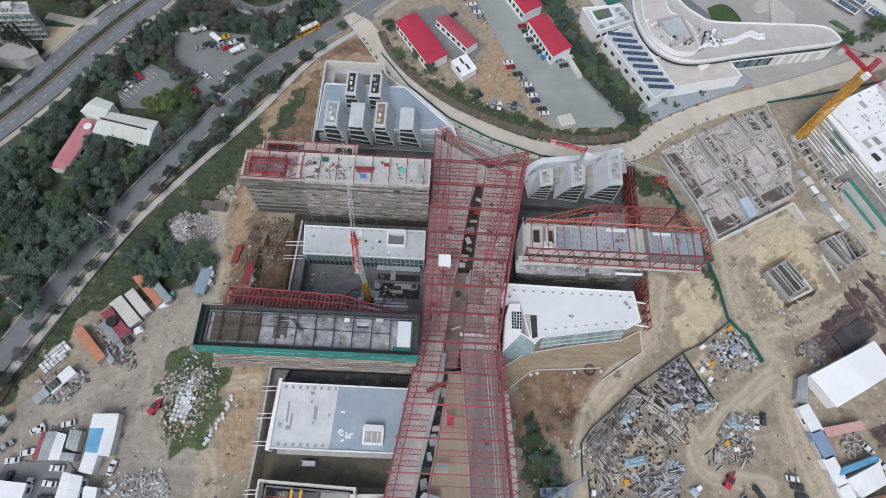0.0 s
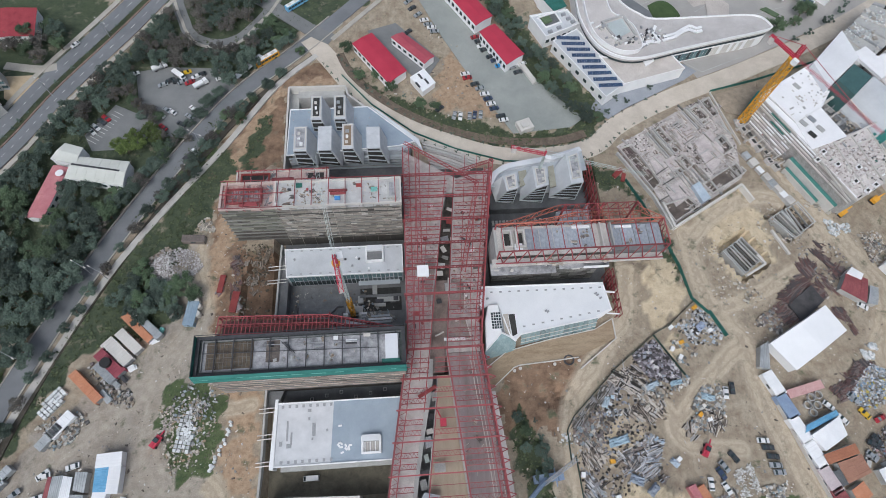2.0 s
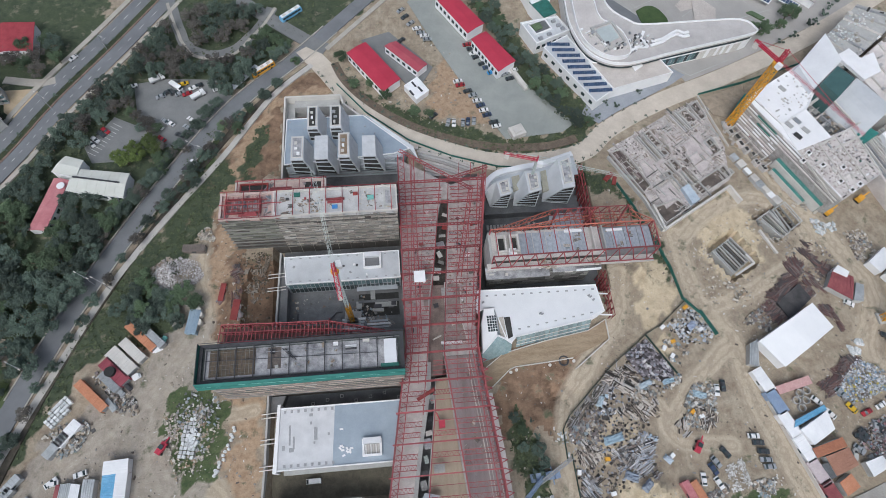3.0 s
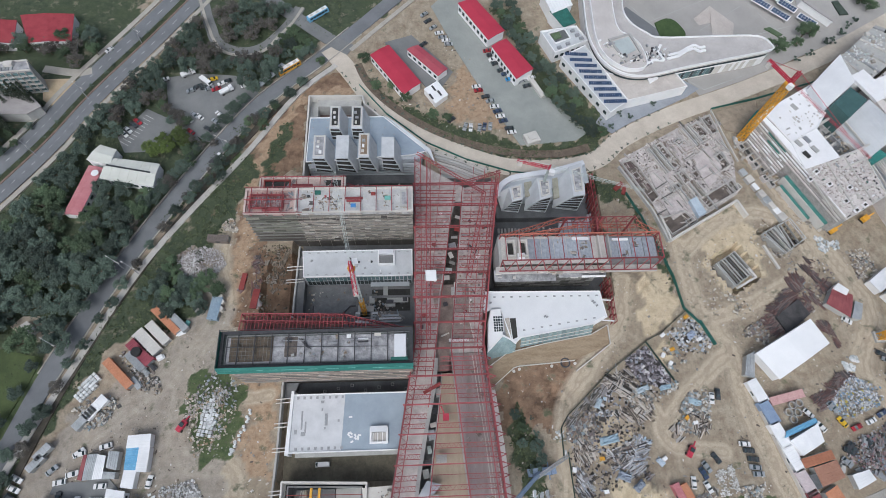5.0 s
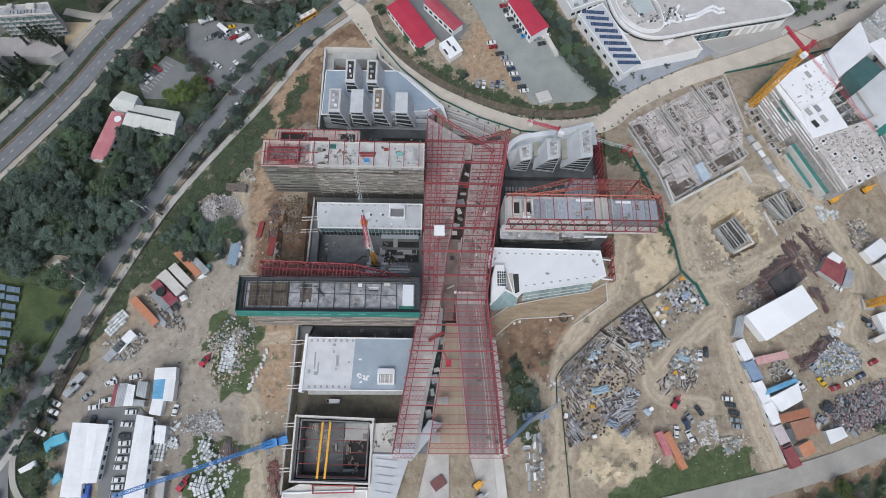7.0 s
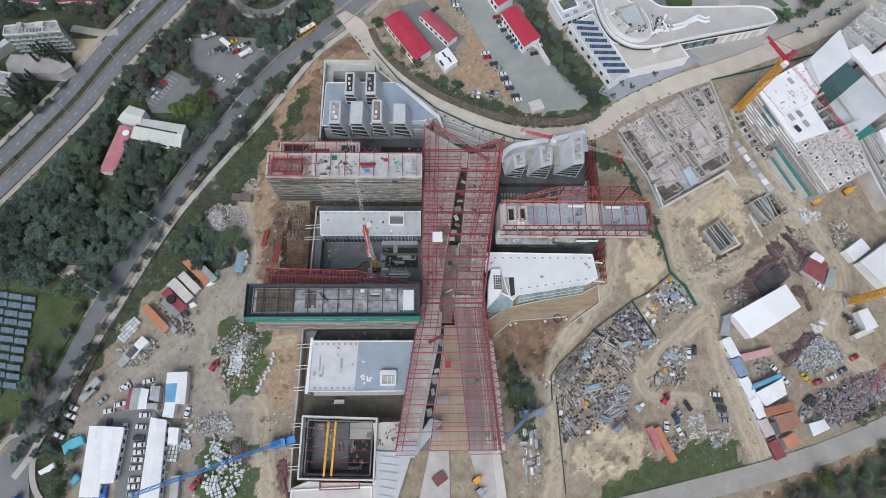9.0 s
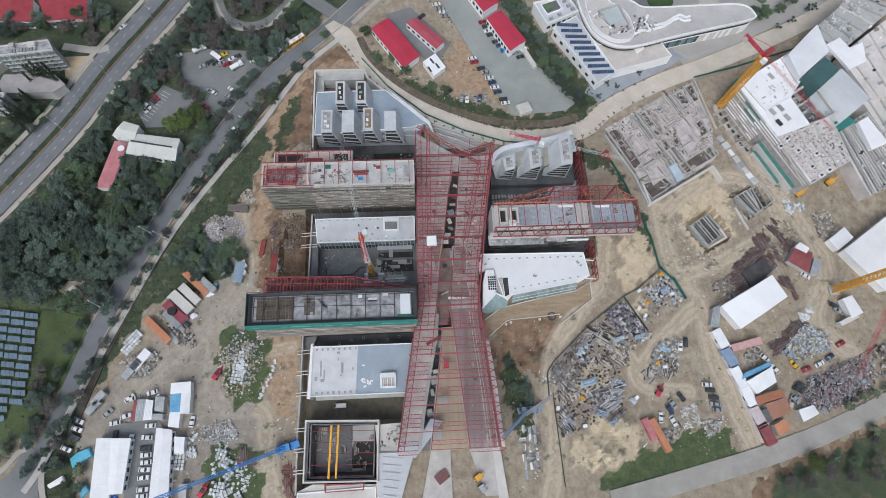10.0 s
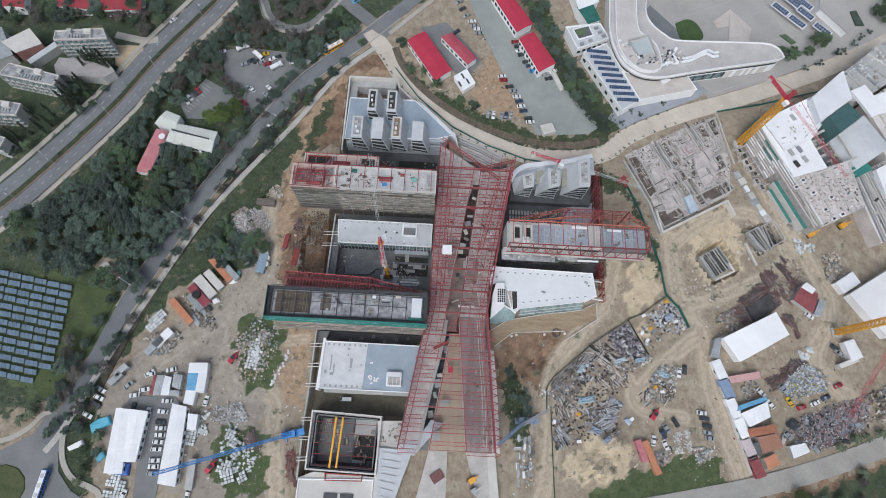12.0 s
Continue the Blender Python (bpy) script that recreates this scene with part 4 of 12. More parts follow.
# low block with a pale roof, glazed to the court
b = thing("low_block", "low finished block with a pale roof and teal glazing", "building", -25, 78, -6)
part("wall", Geo().box(-46.6, 73.1, -6.5, -3, 83.4, 4.3), CLADDING, b)
part("roof", Geo().prism([(-47.3, 83.8), (-46.2, 72.4), (-3, 72.4), (-3, 83.9)], 4.3, 4.9), ROOF_GREY, b, "pale grey roof membrane")
part("parapet", rim([(-47.2, 83.7), (-46.1, 72.6), (-3.1, 72.6), (-3.1, 83.8)], 0.35, 4.9, 5.2), WHITE, b)
for k in range(26):
    piece("window", b, -45 + k * 1.63, 72.95, 1.8 if k % 3 else 1.2, 1.35, 0.25, 3.9, GLASS_TEAL)
    piece("window", b, -45 + k * 1.63, 72.95, -3.2, 1.35, 0.25, 3.4, GLASS_DARK)
for k in range(12):
    for y in (73.5, 82.9):
        piece("roof_vent", b, -44.5 + k * 3.6, y, 5.0, 0.9, 0.45, 0.3, GREY_STEEL)
part("rooflight", rim(rect(-16.6, 77.2, -10.4, 83.0), 0.6, 4.9, 6.3), WHITE, b)
part("rooflight_grid", Geo().box(-16.3, 77.5, 4.9, -10.7, 81.2, 5.5), CONCRETE_DARK, b)
part("plant_box", Geo().box(-16.4, 81.2, 4.9, -10.6, 83.2, 7.0), ROOF_WHITE, b)
for k, (x, y) in enumerate(((-24.5, 78.6), (-22, 75.9), (-20.5, 79), (-19.4, 78.6), (-43.5, 79.5), (-15.8, 74.5), (-28, 80.2))):
    piece("roof_gear", b, x, y, 5.2, 0.8, 0.6, 0.6, (DARK_STEEL, GREY_STEEL, WHITE)[k % 3], 20 * k)

# slab wrapped in green netting
g = thing("netted_block", "unfinished block with a green-netted parapet and boarded front", "building", -36, 39, -6)
part("wall", Geo().box(-66, 32.9, -6.5, -3.4, 45, 20.4), BOARD_BACK, g)
part("roof", Geo().box(-67.6, 34.4, 21.0, -3.6, 45.0, 21.6), ROOF_STAIN, g, "stained concrete slab with puddle marks")
part("roof_pit", Geo().box(-66, 35.6, 21.6, -51.5, 44.2, 21.72), mat("rusty_pit", (0.06, 0.05, 0.04), (0.17, 0.13, 0.09), 0.5, 0.9), g, "sunken dark bay with rusty reinforcement")
part("roof_stain", Geo().box(-47.5, 37.0, 21.6, -43.2, 44.0, 21.63), mat("oil_stain", (0.07, 0.06, 0.055), (0.2, 0.17, 0.15), 0.5, 0.9), g, "dark stained bay")
for x0, y0, x1, y1 in ((-69.3, 33.0, -3.2, 33.1), (-3.25, 33.0, -3.15, 46.0), (-69.35, 33.0, -69.25, 46.0)):
    part("netting", Geo().box(x0, y0, 21.0, x1, y1, 24.9), NET if y1 - y0 < 1 or x0 > -10 else TARP_GREEN, g, "green debris netting")
part("netting", Geo().add([(-69.4, 32.9, 25.0), (-3.1, 32.9, 25.0), (-3.1, 31.9, 20.6), (-69.4, 31.9, 20.6), (-69.4, 33.0, 25.0), (-3.1, 33.0, 25.0), (-3.1, 32.0, 20.6), (-69.4, 32.0, 20.6)], [(0, 3, 2, 1), (4, 5, 6, 7), (0, 1, 5, 4), (3, 7, 6, 2)]), NET, g, "green debris netting")
for k in range(30):
    piece("net_fold", g, -68 + k * 2.2, 32.28 + rng.uniform(-0.02, 0.06), 22.4 + rng.uniform(-0.5, 0.9), rng.uniform(2.0, 5.0), 0.1, rng.uniform(0.12, 0.3), NET_PALE if rng.random() < 0.35 else NET)
part("walkway", rim(rect(-68.6, 33.7, -3.8, 45.6), 1.1, 22.6, 22.8), DARK_STEEL, g, "dark scaffold walkway round the roof")
part("guard_rail", rim(rect(-69.2, 33.0, -3.2, 46.0), 0.14, 24.8, 25.0), DARK_STEEL, g)
part("parapet", rim(rect(-67.2, 34.8, -4.0, 44.6), 0.3, 21.6, 22.4), CONCRETE_DARK, g)
part("scaffold_floor", rim(rect(-68.2, 34.0, -4.2, 45.2), 1.9, 21.62, 21.8), mat("dark_scaffold_floor", (0.035, 0.045, 0.045), (0.085, 0.1, 0.095), 0.8, 0.9, grain=0.4), g, "dark scaffold boards behind the netting")
for k in range(12):
    member("rebar", g, (-65.4 + k * 1.2, 35.8, 21.9), (-65.4 + k * 1.2, 44.0, 21.9), 0.1, 0.1, BOARD_GREY)
for k in range(6):
    member("rebar", g, (-65.8, 36.4 + k * 1.4, 21.95), (-51.8, 36.4 + k * 1.4, 21.95), 0.1, 0.1, BOARD_GREY)
for k in range(11):
    x = -63.2 + k * 5.7
    member("roof_beam", g, (x, 34.2, 22.7), (x, 45.2, 22.7), 0.32, 0.3, DARK_STEEL)
    member("bracket", g, (x, 33.2, 22.9), (x + 1.6, 34.4, 22.9), 0.25, 0.2, DARK_STEEL)
member("roof_beam", g, (-67, 40.6, 22.6), (-12, 39.6, 22.6), 0.2, 0.22, DARK_STEEL)
member("roof_beam", g, (-48, 42.4, 22.5), (-5, 42.0, 22.5), 0.16, 0.2, GREY_STEEL)
part("stair_head", Geo().box(-9.6, 35.6, 21.6, -5.6, 43.6, 23.4), ROOF_WHITE, g, "white roof housing")
part("stair_head", Geo().box(-10.8, 34.4, 21.6, -5.0, 35.6, 23.2), TARP_GREEN, g, "green-sheeted edge")
for x, y, m, lx, ly, r in ((-25.5, 43.6, WHITE, 1.5, 1.2, 0), (-20.5, 42.4, WHITE, 3.6, 0.8, 0), (-20.5, 41.6, DARK_STEEL, 3.6, 0.5, 0), (-41, 41.5, DARK_STEEL, 5, 0.2, -45), (-40, 41.2, DARK_STEEL, 5, 0.2, -48), (-31, 41.3, GREY_STEEL, 3.2, 0.5, 2), (-32, 39.9, GREY_STEEL, 2.6, 0.3, 0), (-46, 42.6, DARK_STEEL, 1.6, 1.4, 0), (-44.5, 37.5, CONCRETE, 1.1, 0.8, 10), (-15.5, 44, CONCRETE_PALE, 2.2, 0.9, 0)):
    piece("material_pallet", g, x, y, 21.9, lx, ly, 0.6, m, r)
boarding(g, -66, -3.5, 32.8, 0, 20.4, 10, 4.0, mat("pinkish_board", (0.31, 0.24, 0.2), (0.45, 0.38, 0.33), 0.5, 0.9, rand=0.35))
lifts(g, -66, -3.5, 32.5, 0, 20, 7, BOARD_GREY)
# red frames along its back
for k, (y, z) in enumerate(((53.6, 19.5), (50.6, 20.5), (47.0, 21.5))):
    truss("lattice_girder", "red primer-painted lattice girder behind the netted block", (-64, y, z), (-28, y - 1.2, z), 2.4, 13, 0.24, RED_STEEL, "red rear girders")
    truss("lattice_girder", "red lattice girder sloping down towards the spine", (-28, y - 1.2, z), (-3.4, 46.6 + (y - 47) * 0.25, z - 7), 2.2, 9, 0.24, RED_STEEL, "red rear girders")
rear = thing("rear_structure", "red steel joists and posts behind the netted block", "steel frame", -46, 50, -6)
for k in range(44):
    x = -64 + k * 1.33
    f = min(1, max(0, (x + 28) / 24))
    member("joist", rear, (x, 46.8, 21.4 - 7 * f), (x, 53.4 - f * 4.4 - 1.2 * min(1, (x + 64) / 36), 19.6 - 7 * f), 0.26, 0.3, RED_STEEL)
for k in range(5):
    member("post", rear, (-64 + k * 9, 53.2, -6), (-64 + k * 9, 53.2, 19.5), 0.35, 0.35, RED_STEEL)
part("rear_slab", Geo().prism([(-63.6, 46.6), (-28, 46.6), (-28, 51.8), (-63.6, 53)], 16.2, 16.6), mat("rust_slab", (0.09, 0.05, 0.045), (0.2, 0.115, 0.1), 0.3, 0.9), rear, "rust-stained slab under the frames")

# low block with a half white, half blue-grey roof
d = thing("low_block", "low block whose roof is half white, half blue-grey", "building", -26, 16, -6)
part("wall", Geo().box(-46.8, 8.2, -6.5, -3, 26, 2.9), CLADDING, d)
part("roof", Geo().prism([(-47.6, 7.2), (-29.3, 7.2), (-28.4, 26.8), (-47.0, 26.8)], 2.9, 3.5), mat("worn_white_roof", (0.5, 0.515, 0.535), (0.64, 0.65, 0.67), 0.2, 0.7, grain=0.1), d, "white roof membrane")
part("roof", Geo().prism([(-29.3, 7.2), (-5.5, 7.0), (-2.6, 26.8), (-28.4, 26.8)], 2.9, 3.46), ROOF_BLUE, d, "blue-grey roof membrane")
part("parapet", rim([(-47.6, 7.0), (-5.6, 6.9), (-2.6, 26.8), (-47.2, 27.0)], 0.4, 3.3, 3.9), WHITE, d)
part("fin_wall", Geo().prism([(-48.9, 6.2), (-47.6, 6.2), (-46.9, 28.4), (-47.9, 28.4)], -2, 4.1), WHITE, d)
part("ledge", Geo().box(-46, 5.6, -2.2, -6, 7.0, 0.2), CONCRETE, d, "grey metal ledge")
for k in range(8):
    piece("roof_vent", d, -45.4 + k * 2.3, 25.8, 3.6, 0.8, 1.0, 0.35, GREY_STEEL)
    piece("roof_vent", d, -45.2 + k * 2.3, 8.2, 3.6, 0.8, 1.0, 0.35, GREY_STEEL)
for x, y, lx, ly in ((-43.6, 18, 0.6, 6.5), (-42.2, 15.5, 0.6, 4), (-42.9, 13.2, 1.6, 1.4), (-34.9, 18, 1.1, 4.2), (-36.5, 24.2, 1.2, 1), (-36.5, 21.5, 0.6, 1), (-35.3, 15, 0.6, 0.8), (-45.6, 14, 1, 1.6), (-30.5, 17.5, 0.7, 0.9)):
    piece("roof_opening", d, x, y, 3.53, lx, ly, 0.16, GREY_STEEL)
part("rooflight", rim(rect(-18.8, 9.4, -13.0, 14.2), 0.7, 3.4, 5.0), WHITE, d)
part("rooflight_grid", Geo().box(-18.4, 9.8, 3.4, -13.4, 12.9, 4.0), ROOF_DUST, d)
part("plant_box", Geo().box(-18.9, 13.0, 3.4, -12.9, 15.0, 5.4), ROOF_WHITE, d)
for k in range(6):
    piece("rooflight_bar", d, -18.0 + k * 0.85, 11.3, 4.3, 0.3, 3.0, 0.5, (WHITE, CONCRETE_PALE)[k % 2])
for k in range(10):
    piece("insulation_board", d, -27 + rng.uniform(0, 4.5), 9.6 + rng.uniform(0, 4.6), 3.6, 1.1, 0.6, 0.25, WHITE, rng.uniform(0, 180))
piece("insulation_board", d, -26.2, 18.6, 3.6, 1.2, 0.6, 0.25, WHITE)

# hall with yellow girders
p = thing("hall_block", "open-roofed concrete hall with two yellow girders", "building", -34, -15, -6)
P_OUT = [(-48.9, -2.4), (-20.0, -3.6), (-20.7, -26.0), (-49.2, -25.2)]
part("parapet", rim(P_OUT, 0.65, -6.4, 5.0), CONCRETE_PALE, p)
part("floor", Geo().prism(P_OUT, -6.4, -5.4), COURT, p)
part("ledge", rim([(x + (-34.5 - x) * 0.03, y + (-14.5 - y) * 0.03) for x, y in P_OUT], 0.7, 1.2, 1.7), CONCRETE, p)
part("inner_wall", rim([(x + (-34.5 - x) * 0.12, y + (-14.5 - y) * 0.12) for x, y in P_OUT], 0.5, -5.4, 2.5), CONCRETE_DARK, p)
for k in range(5):
    member("cross_beam", p, (-47.5, -6.6 - k * 4.2, 2.6), (-21.4, -7.2 - k * 4.2, 2.6), 0.22, 0.3, RED_DARK)
for x in (-39.0, -36.2):
    part("girder", Geo().beam((x + 0.3, -4.6, 4.6), (x - 0.6, -24.4, 4.6), 0.8, 0.8), YELLOW, p, "yellow box girder")
# dark concrete here also paints the shade inside the open hall
part("floor_slab", Geo().prism([(-45.5, -5), (-31.9, -5), (-31.6, -22.6), (-46.5, -22.4)], -5.4, -4.4), CONCRETE_DARK, p, "grey concrete bay floor")
part("floor_slab", Geo().prism([(-31.4, -5), (-22.4, -5), (-22.6, -11.4), (-31.4, -11.4)], -5.4, -4.0), CONCRETE, p, "grey concrete bay floor")
for x, y, lx, ly, m in ((-26, -8, 5, 1, RED_DARK), (-26.9, -16.6, 8.6, 10, HOLE_SHADE), (-31, -12, 2, 3, CONCRETE), (-43, -22, 5, 1.5, RED_DARK), (-31, -6.5, 4, 1.4, CONCRETE_DARK), (-30, -22, 8, 1.5, GREY_STEEL), (-44, -12, 2, 6, CONCRETE_DARK)):
    piece("floor_bay", p, x, y, -5.2, lx, ly, 0.5, m)
p2 = thing("annex", "pale concrete annex deck beside the hall", "building", -30, -32, -6)
part("deck", Geo().prism([(-51.9, -28.6), (-46.0, -26.2), (-21.2, -27.3), (-20.8, -15.3), (-21.6, -5.2), (-9.8, -4.7), (-7.3, -16.9), (-11.9, -34.7), (-13.4, -44.7), (-52.5, -46.3)], -6.4, 3.0), CONCRETE_PALE, p2)
part("deck", Geo().prism([(-20.2, -15.7), (-6.1, -16.4), (-13.7, -39.5), (-19.4, -39.7)], 3.0, 4.0), ROOF_GREY, p2, "ribbed grey deck")
for k in range(9):
    f = k / 8
    member("rib", p2, (-18.6 + f * 0.4, -14.6 - f * 22, 4.1), (-10 - f * 4.5, -15.5 - f * 22, 4.1), 0.25, 0.3, CONCRETE)
for x in (0, 1):
    piece("grille", p2, (-38.2, -31.6)[x], -36.0, 3.3, 5.4, 4.0, 0.5, DARK_STEEL)
part("frame", rim([(-41.2, -26.6), (-26.2, -26.8), (-26.1, -28.9), (-40.9, -29.2)], 0.4, 3.0, 3.8), RED_DARK, p2)
part("parapet", rim([(-51.6, -29.2), (-21.5, -28.3), (-21.6, -39.8), (-51.9, -41.1)], 0.5, 3.0, 3.7), WHITE, p2)

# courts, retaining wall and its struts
# court floors: part of their darkness is pit shade put into the colour
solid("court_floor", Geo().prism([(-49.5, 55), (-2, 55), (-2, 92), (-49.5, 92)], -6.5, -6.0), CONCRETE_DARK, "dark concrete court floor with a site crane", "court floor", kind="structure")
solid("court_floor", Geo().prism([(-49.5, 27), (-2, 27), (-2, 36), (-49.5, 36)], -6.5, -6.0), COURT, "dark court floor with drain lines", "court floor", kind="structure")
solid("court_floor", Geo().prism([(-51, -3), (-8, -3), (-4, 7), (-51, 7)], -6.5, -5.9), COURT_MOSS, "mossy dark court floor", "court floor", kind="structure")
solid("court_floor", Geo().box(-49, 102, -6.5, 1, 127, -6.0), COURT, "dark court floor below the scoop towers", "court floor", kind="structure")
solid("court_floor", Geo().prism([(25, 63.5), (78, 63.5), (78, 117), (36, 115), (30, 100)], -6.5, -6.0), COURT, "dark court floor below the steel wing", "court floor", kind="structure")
solid("retaining_wall", wall_line([(-49.6, 88), (-50.6, 56), (-52.2, 31), (-52.4, 8), (-53, -6), (-53, -30)], 0.7, -6.4, 0.6), CONCRETE, "pale concrete retaining wall beside the courts", "retaining wall", kind="structure")
solid("court_edge", Geo().prism([(-49.4, 84), (-46.5, 84), (-47, 56), (-50, 56)], -6.0, -1.0), CONCRETE_DARK, "grey concrete ledge", "ledge", kind="structure")
solid("court_edge", Geo().prism([(-51.6, 32.4), (-46.5, 32.4), (-48.5, 27), (-51.8, 27)], -6.0, -2.0), CONCRETE_DARK, "grey concrete ledge", "ledge", kind="structure")
for y in (77.2, 78.6, 71.8, 73.0, 26.0, 24.6, 17.4, 16.0, 8.8, 7.6, -5.2, -6.4, -13, -14.2, -21, -22.2):
    solid("strut", Geo().tube((-54.0, y, 1.0), (-47.0, y + 0.3, 1.2), 0.2), CONCRETE_PALE, "white tubular strut over the retaining wall", "strut", "retaining wall struts")
# thin sheet on the floor; its colour gives the bay's depth shade
solid("court_pit", Geo().prism([(-20.0, 61.2), (-4.2, 61.2), (-4.2, 70.6), (-20.0, 70.6)], -6.0, -5.93), HOLE_SHADE, "flat dark sheet painting a sunken bay's shade in the court", "court floor", kind="structure")
solid("court_kerb", wall_line([(-43.6, 64.0), (-43.6, 60.2), (-31.5, 60.6), (-28.6, 63.6), (-26.4, 63.6)], 0.35, -6.0, -5.3), DARK_STEEL, "dark stepped kerb across the court", "kerb", kind="structure")
solid("court_step", Geo().prism([(-43.4, 60.4), (-31.6, 60.8), (-28.8, 63.8), (-26.4, 63.9), (-26.4, 71.8), (-43.4, 71.8)], -6.0, -5.55), mat("court_slab", (0.13, 0.135, 0.14), (0.24, 0.245, 0.25), 0.25, 0.85, grain=0.3), "grey raised slab in the court", "court floor", kind="structure")
for k, (x0, x1, y0, z0) in enumerate(((-20.4, -4.4, 71.0, -3.4), (-20.0, -4.2, 66.4, -4.6), (-13.6, -5.0, 64.4, -4.9))):
    solid("canopy_slab", Geo().box(x0, y0, z0, x1, y0 + (1.8, 1.0, 2.6)[k], z0 + 0.3), (CLADDING, CONCRETE_DARK, CONCRETE)[k], "grey slab edge beside the sunken bay", "slab", "court slabs")
solid("crane_pad", Geo().prism([(-26.0, 57.0), (-19.6, 57.0), (-19.0, 63.4), (-25.4, 63.8)], -6.0, -5.34, 0.1), ROOF_DUST, "dusty concrete pad under the tower crane", "foundation")
for k in range(7):
    solid("steel_stock", Geo().turned(-22 + (k % 2) * 9.5, 56.6 + (k // 2) * 1.25, -6, 9 - (k % 3), 0.8, -5.2, 0), (SHEET_WHITE, SHEET_GREY, CLADDING)[k % 3], "stack of pale steel stock in the court", "building material", "court stock")
for k in range(7):
    x, y = rng.uniform(-20, -6), rng.uniform(62, 70)
    solid("formwork", Geo().turned(x, y, -6, rng.uniform(1, 4), rng.uniform(0.6, 2.5), -5.2 + rng.random(), rng.choice((0, 2, 90))), rng.choice((CONCRETE_DARK, CONCRETE, DARK_STEEL, BOARD_GREY)), "formwork and gear on the court floor", "building material", "court clutter")
for k in range(7):
    solid("drain_frame", rim(rect(-38 + k * 5.2, 29 + k % 3, -37 + k * 5.2, 30 + k % 3), 0.15, -6, -5.7), CONCRETE, "small pale drain frame in the court", "drain", "court drains")

# the spine: decks between the blocks and the red steel over them
SL = [(-1.1, 125.1), (-1.8, 107.0), (-1.8, 80.1), (-2.4, 66.6), (-2.3, 42.2), (-5.2, 28.6), (-8.6, 7.5), (-12.2, -13.6)]
SR = [(33.5, 114.0), (31.5, 98.9), (26.6, 72.2), (23.4, 55.0), (22.7, 39.8), (24.0, 25.3), (25.7, 6.9), (27.4, -14.3)]
DECK, TOP = 8.0, 13.0


def on(line, y):
    """The x of an edge at y."""
    pts = sorted(line, key=lambda q: q[1])
    return float(np.interp(y, [q[1] for q in pts], [q[0] for q in pts]))


def strip(f0, f1, y0, y1, n=14):
    ys = [y0 + (y1 - y0) * k / n for k in range(n + 1)]
    return [(f0(y), y) for y in ys], [(f1(y), y) for y in ys]


WALL_R = [(6.6, 46.0), (5.6, 33.6), (5.2, 28.7), (1.7, 12.9), (-1.2, -2.1), (-3.3, -16.0)]
GAP_L = [(15.4, 104.6), (12.2, 94.2), (10.2, 77.1), (6.9, 60.7), (5.3, 44.0), (4.2, 33.6), (3.8, 28.7), (0.3, 12.9), (-2.6, -2.1), (-4.7, -16.0)]
GAP_R = [(18.7, 104.8), (16.0, 83.0), (14.8, 71.9), (12.7, 55.7), (10.8, 40.2), (9.7, 30.2)]
SAND_L = [(7.6, 35.0), (6.6, 25.3), (4.6, 12.5), (2.3, -2.0), (0.5, -15.7)]
SAND_R = [(10.8, 40.2), (12.0, 25.4), (13.4, 6.6), (15.6, -15.0)]
EDGE_R = [(22.2, 40.8), (23.5, 26.0), (25.4, 7.1), (26.7, -14.5)]
spine = thing("spine_building", "long V-shaped concrete spine deck under red steel trusses", "building", 12, 50, -6)
part("deck", between(*strip(lambda y: on(SL, y), lambda y: on(GAP_L, y), 104, 44), DECK - 0.5, DECK), DECK_DUST, spine, "dusty concrete deck")
part("deck", between(*strip(lambda y: on(SL, y), lambda y: on(GAP_L, y), 44, -16), DECK - 0.5, DECK), mat("pale_deck", (0.42, 0.39, 0.365), (0.62, 0.585, 0.555), 0.35, 0.9, grain=0.3), spine, "pale dusty concrete deck")
part("deck", between(*strip(lambda y: on(GAP_R, y), lambda y: on(SR, y), 104, 40), DECK - 0.5, DECK), DECK_DUST, spine, "dusty pinkish concrete deck")
part("deck", Geo().prism([(-1.8, 104.0), (31.5, 104.0), (33.4, 114.6), (19.8, 110.6), (-1.1, 124.4)], DECK - 0.5, DECK), DECK_DUST, spine)
part("deck", between(*strip(lambda y: on(SAND_L, y), lambda y: on(SAND_R, y), 33, -16), DECK - 3.5, DECK - 3), TIMBER, spine, "sandy timber-coloured deck")
part("deck", between(*strip(lambda y: on(SAND_R, y), lambda y: on(EDGE_R, y), 40, -16), DECK - 1.5, DECK - 1), DECK_DARK, spine, "dark dusty deck")
part("edge_slab", between(*strip(lambda y: on(EDGE_R, y), lambda y: on(EDGE_R, y) + 3.0, 26, -16), DECK - 1.4, DECK - 0.6), CONCRETE_PALE, spine, "pale concrete edge slab")
# brown floor kept very dark so its colour supplies the slot's shade
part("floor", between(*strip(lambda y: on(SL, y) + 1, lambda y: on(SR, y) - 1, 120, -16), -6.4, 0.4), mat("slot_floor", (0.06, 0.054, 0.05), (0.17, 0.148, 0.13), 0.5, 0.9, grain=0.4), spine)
part("wall", between(*strip(lambda y: on(GAP_L, y), lambda y: on(WALL_R, y), 38, -16), -5, DECK + 0.7), CONCRETE, spine, "pale concrete wall beside the slot")
part("slot_floor", between(*strip(lambda y: on(WALL_R, y), lambda y: on(SAND_L, y), 34, -16), 0.5, 1.2), CONCRETE_DARK, spine, "grey floor down in the slot")
part("slot_wall", between(*strip(lambda y: on(SAND_L, y) - 0.3, lambda y: on(SAND_L, y), 33, -16), -4, DECK - 2.4), CONCRETE, spine)
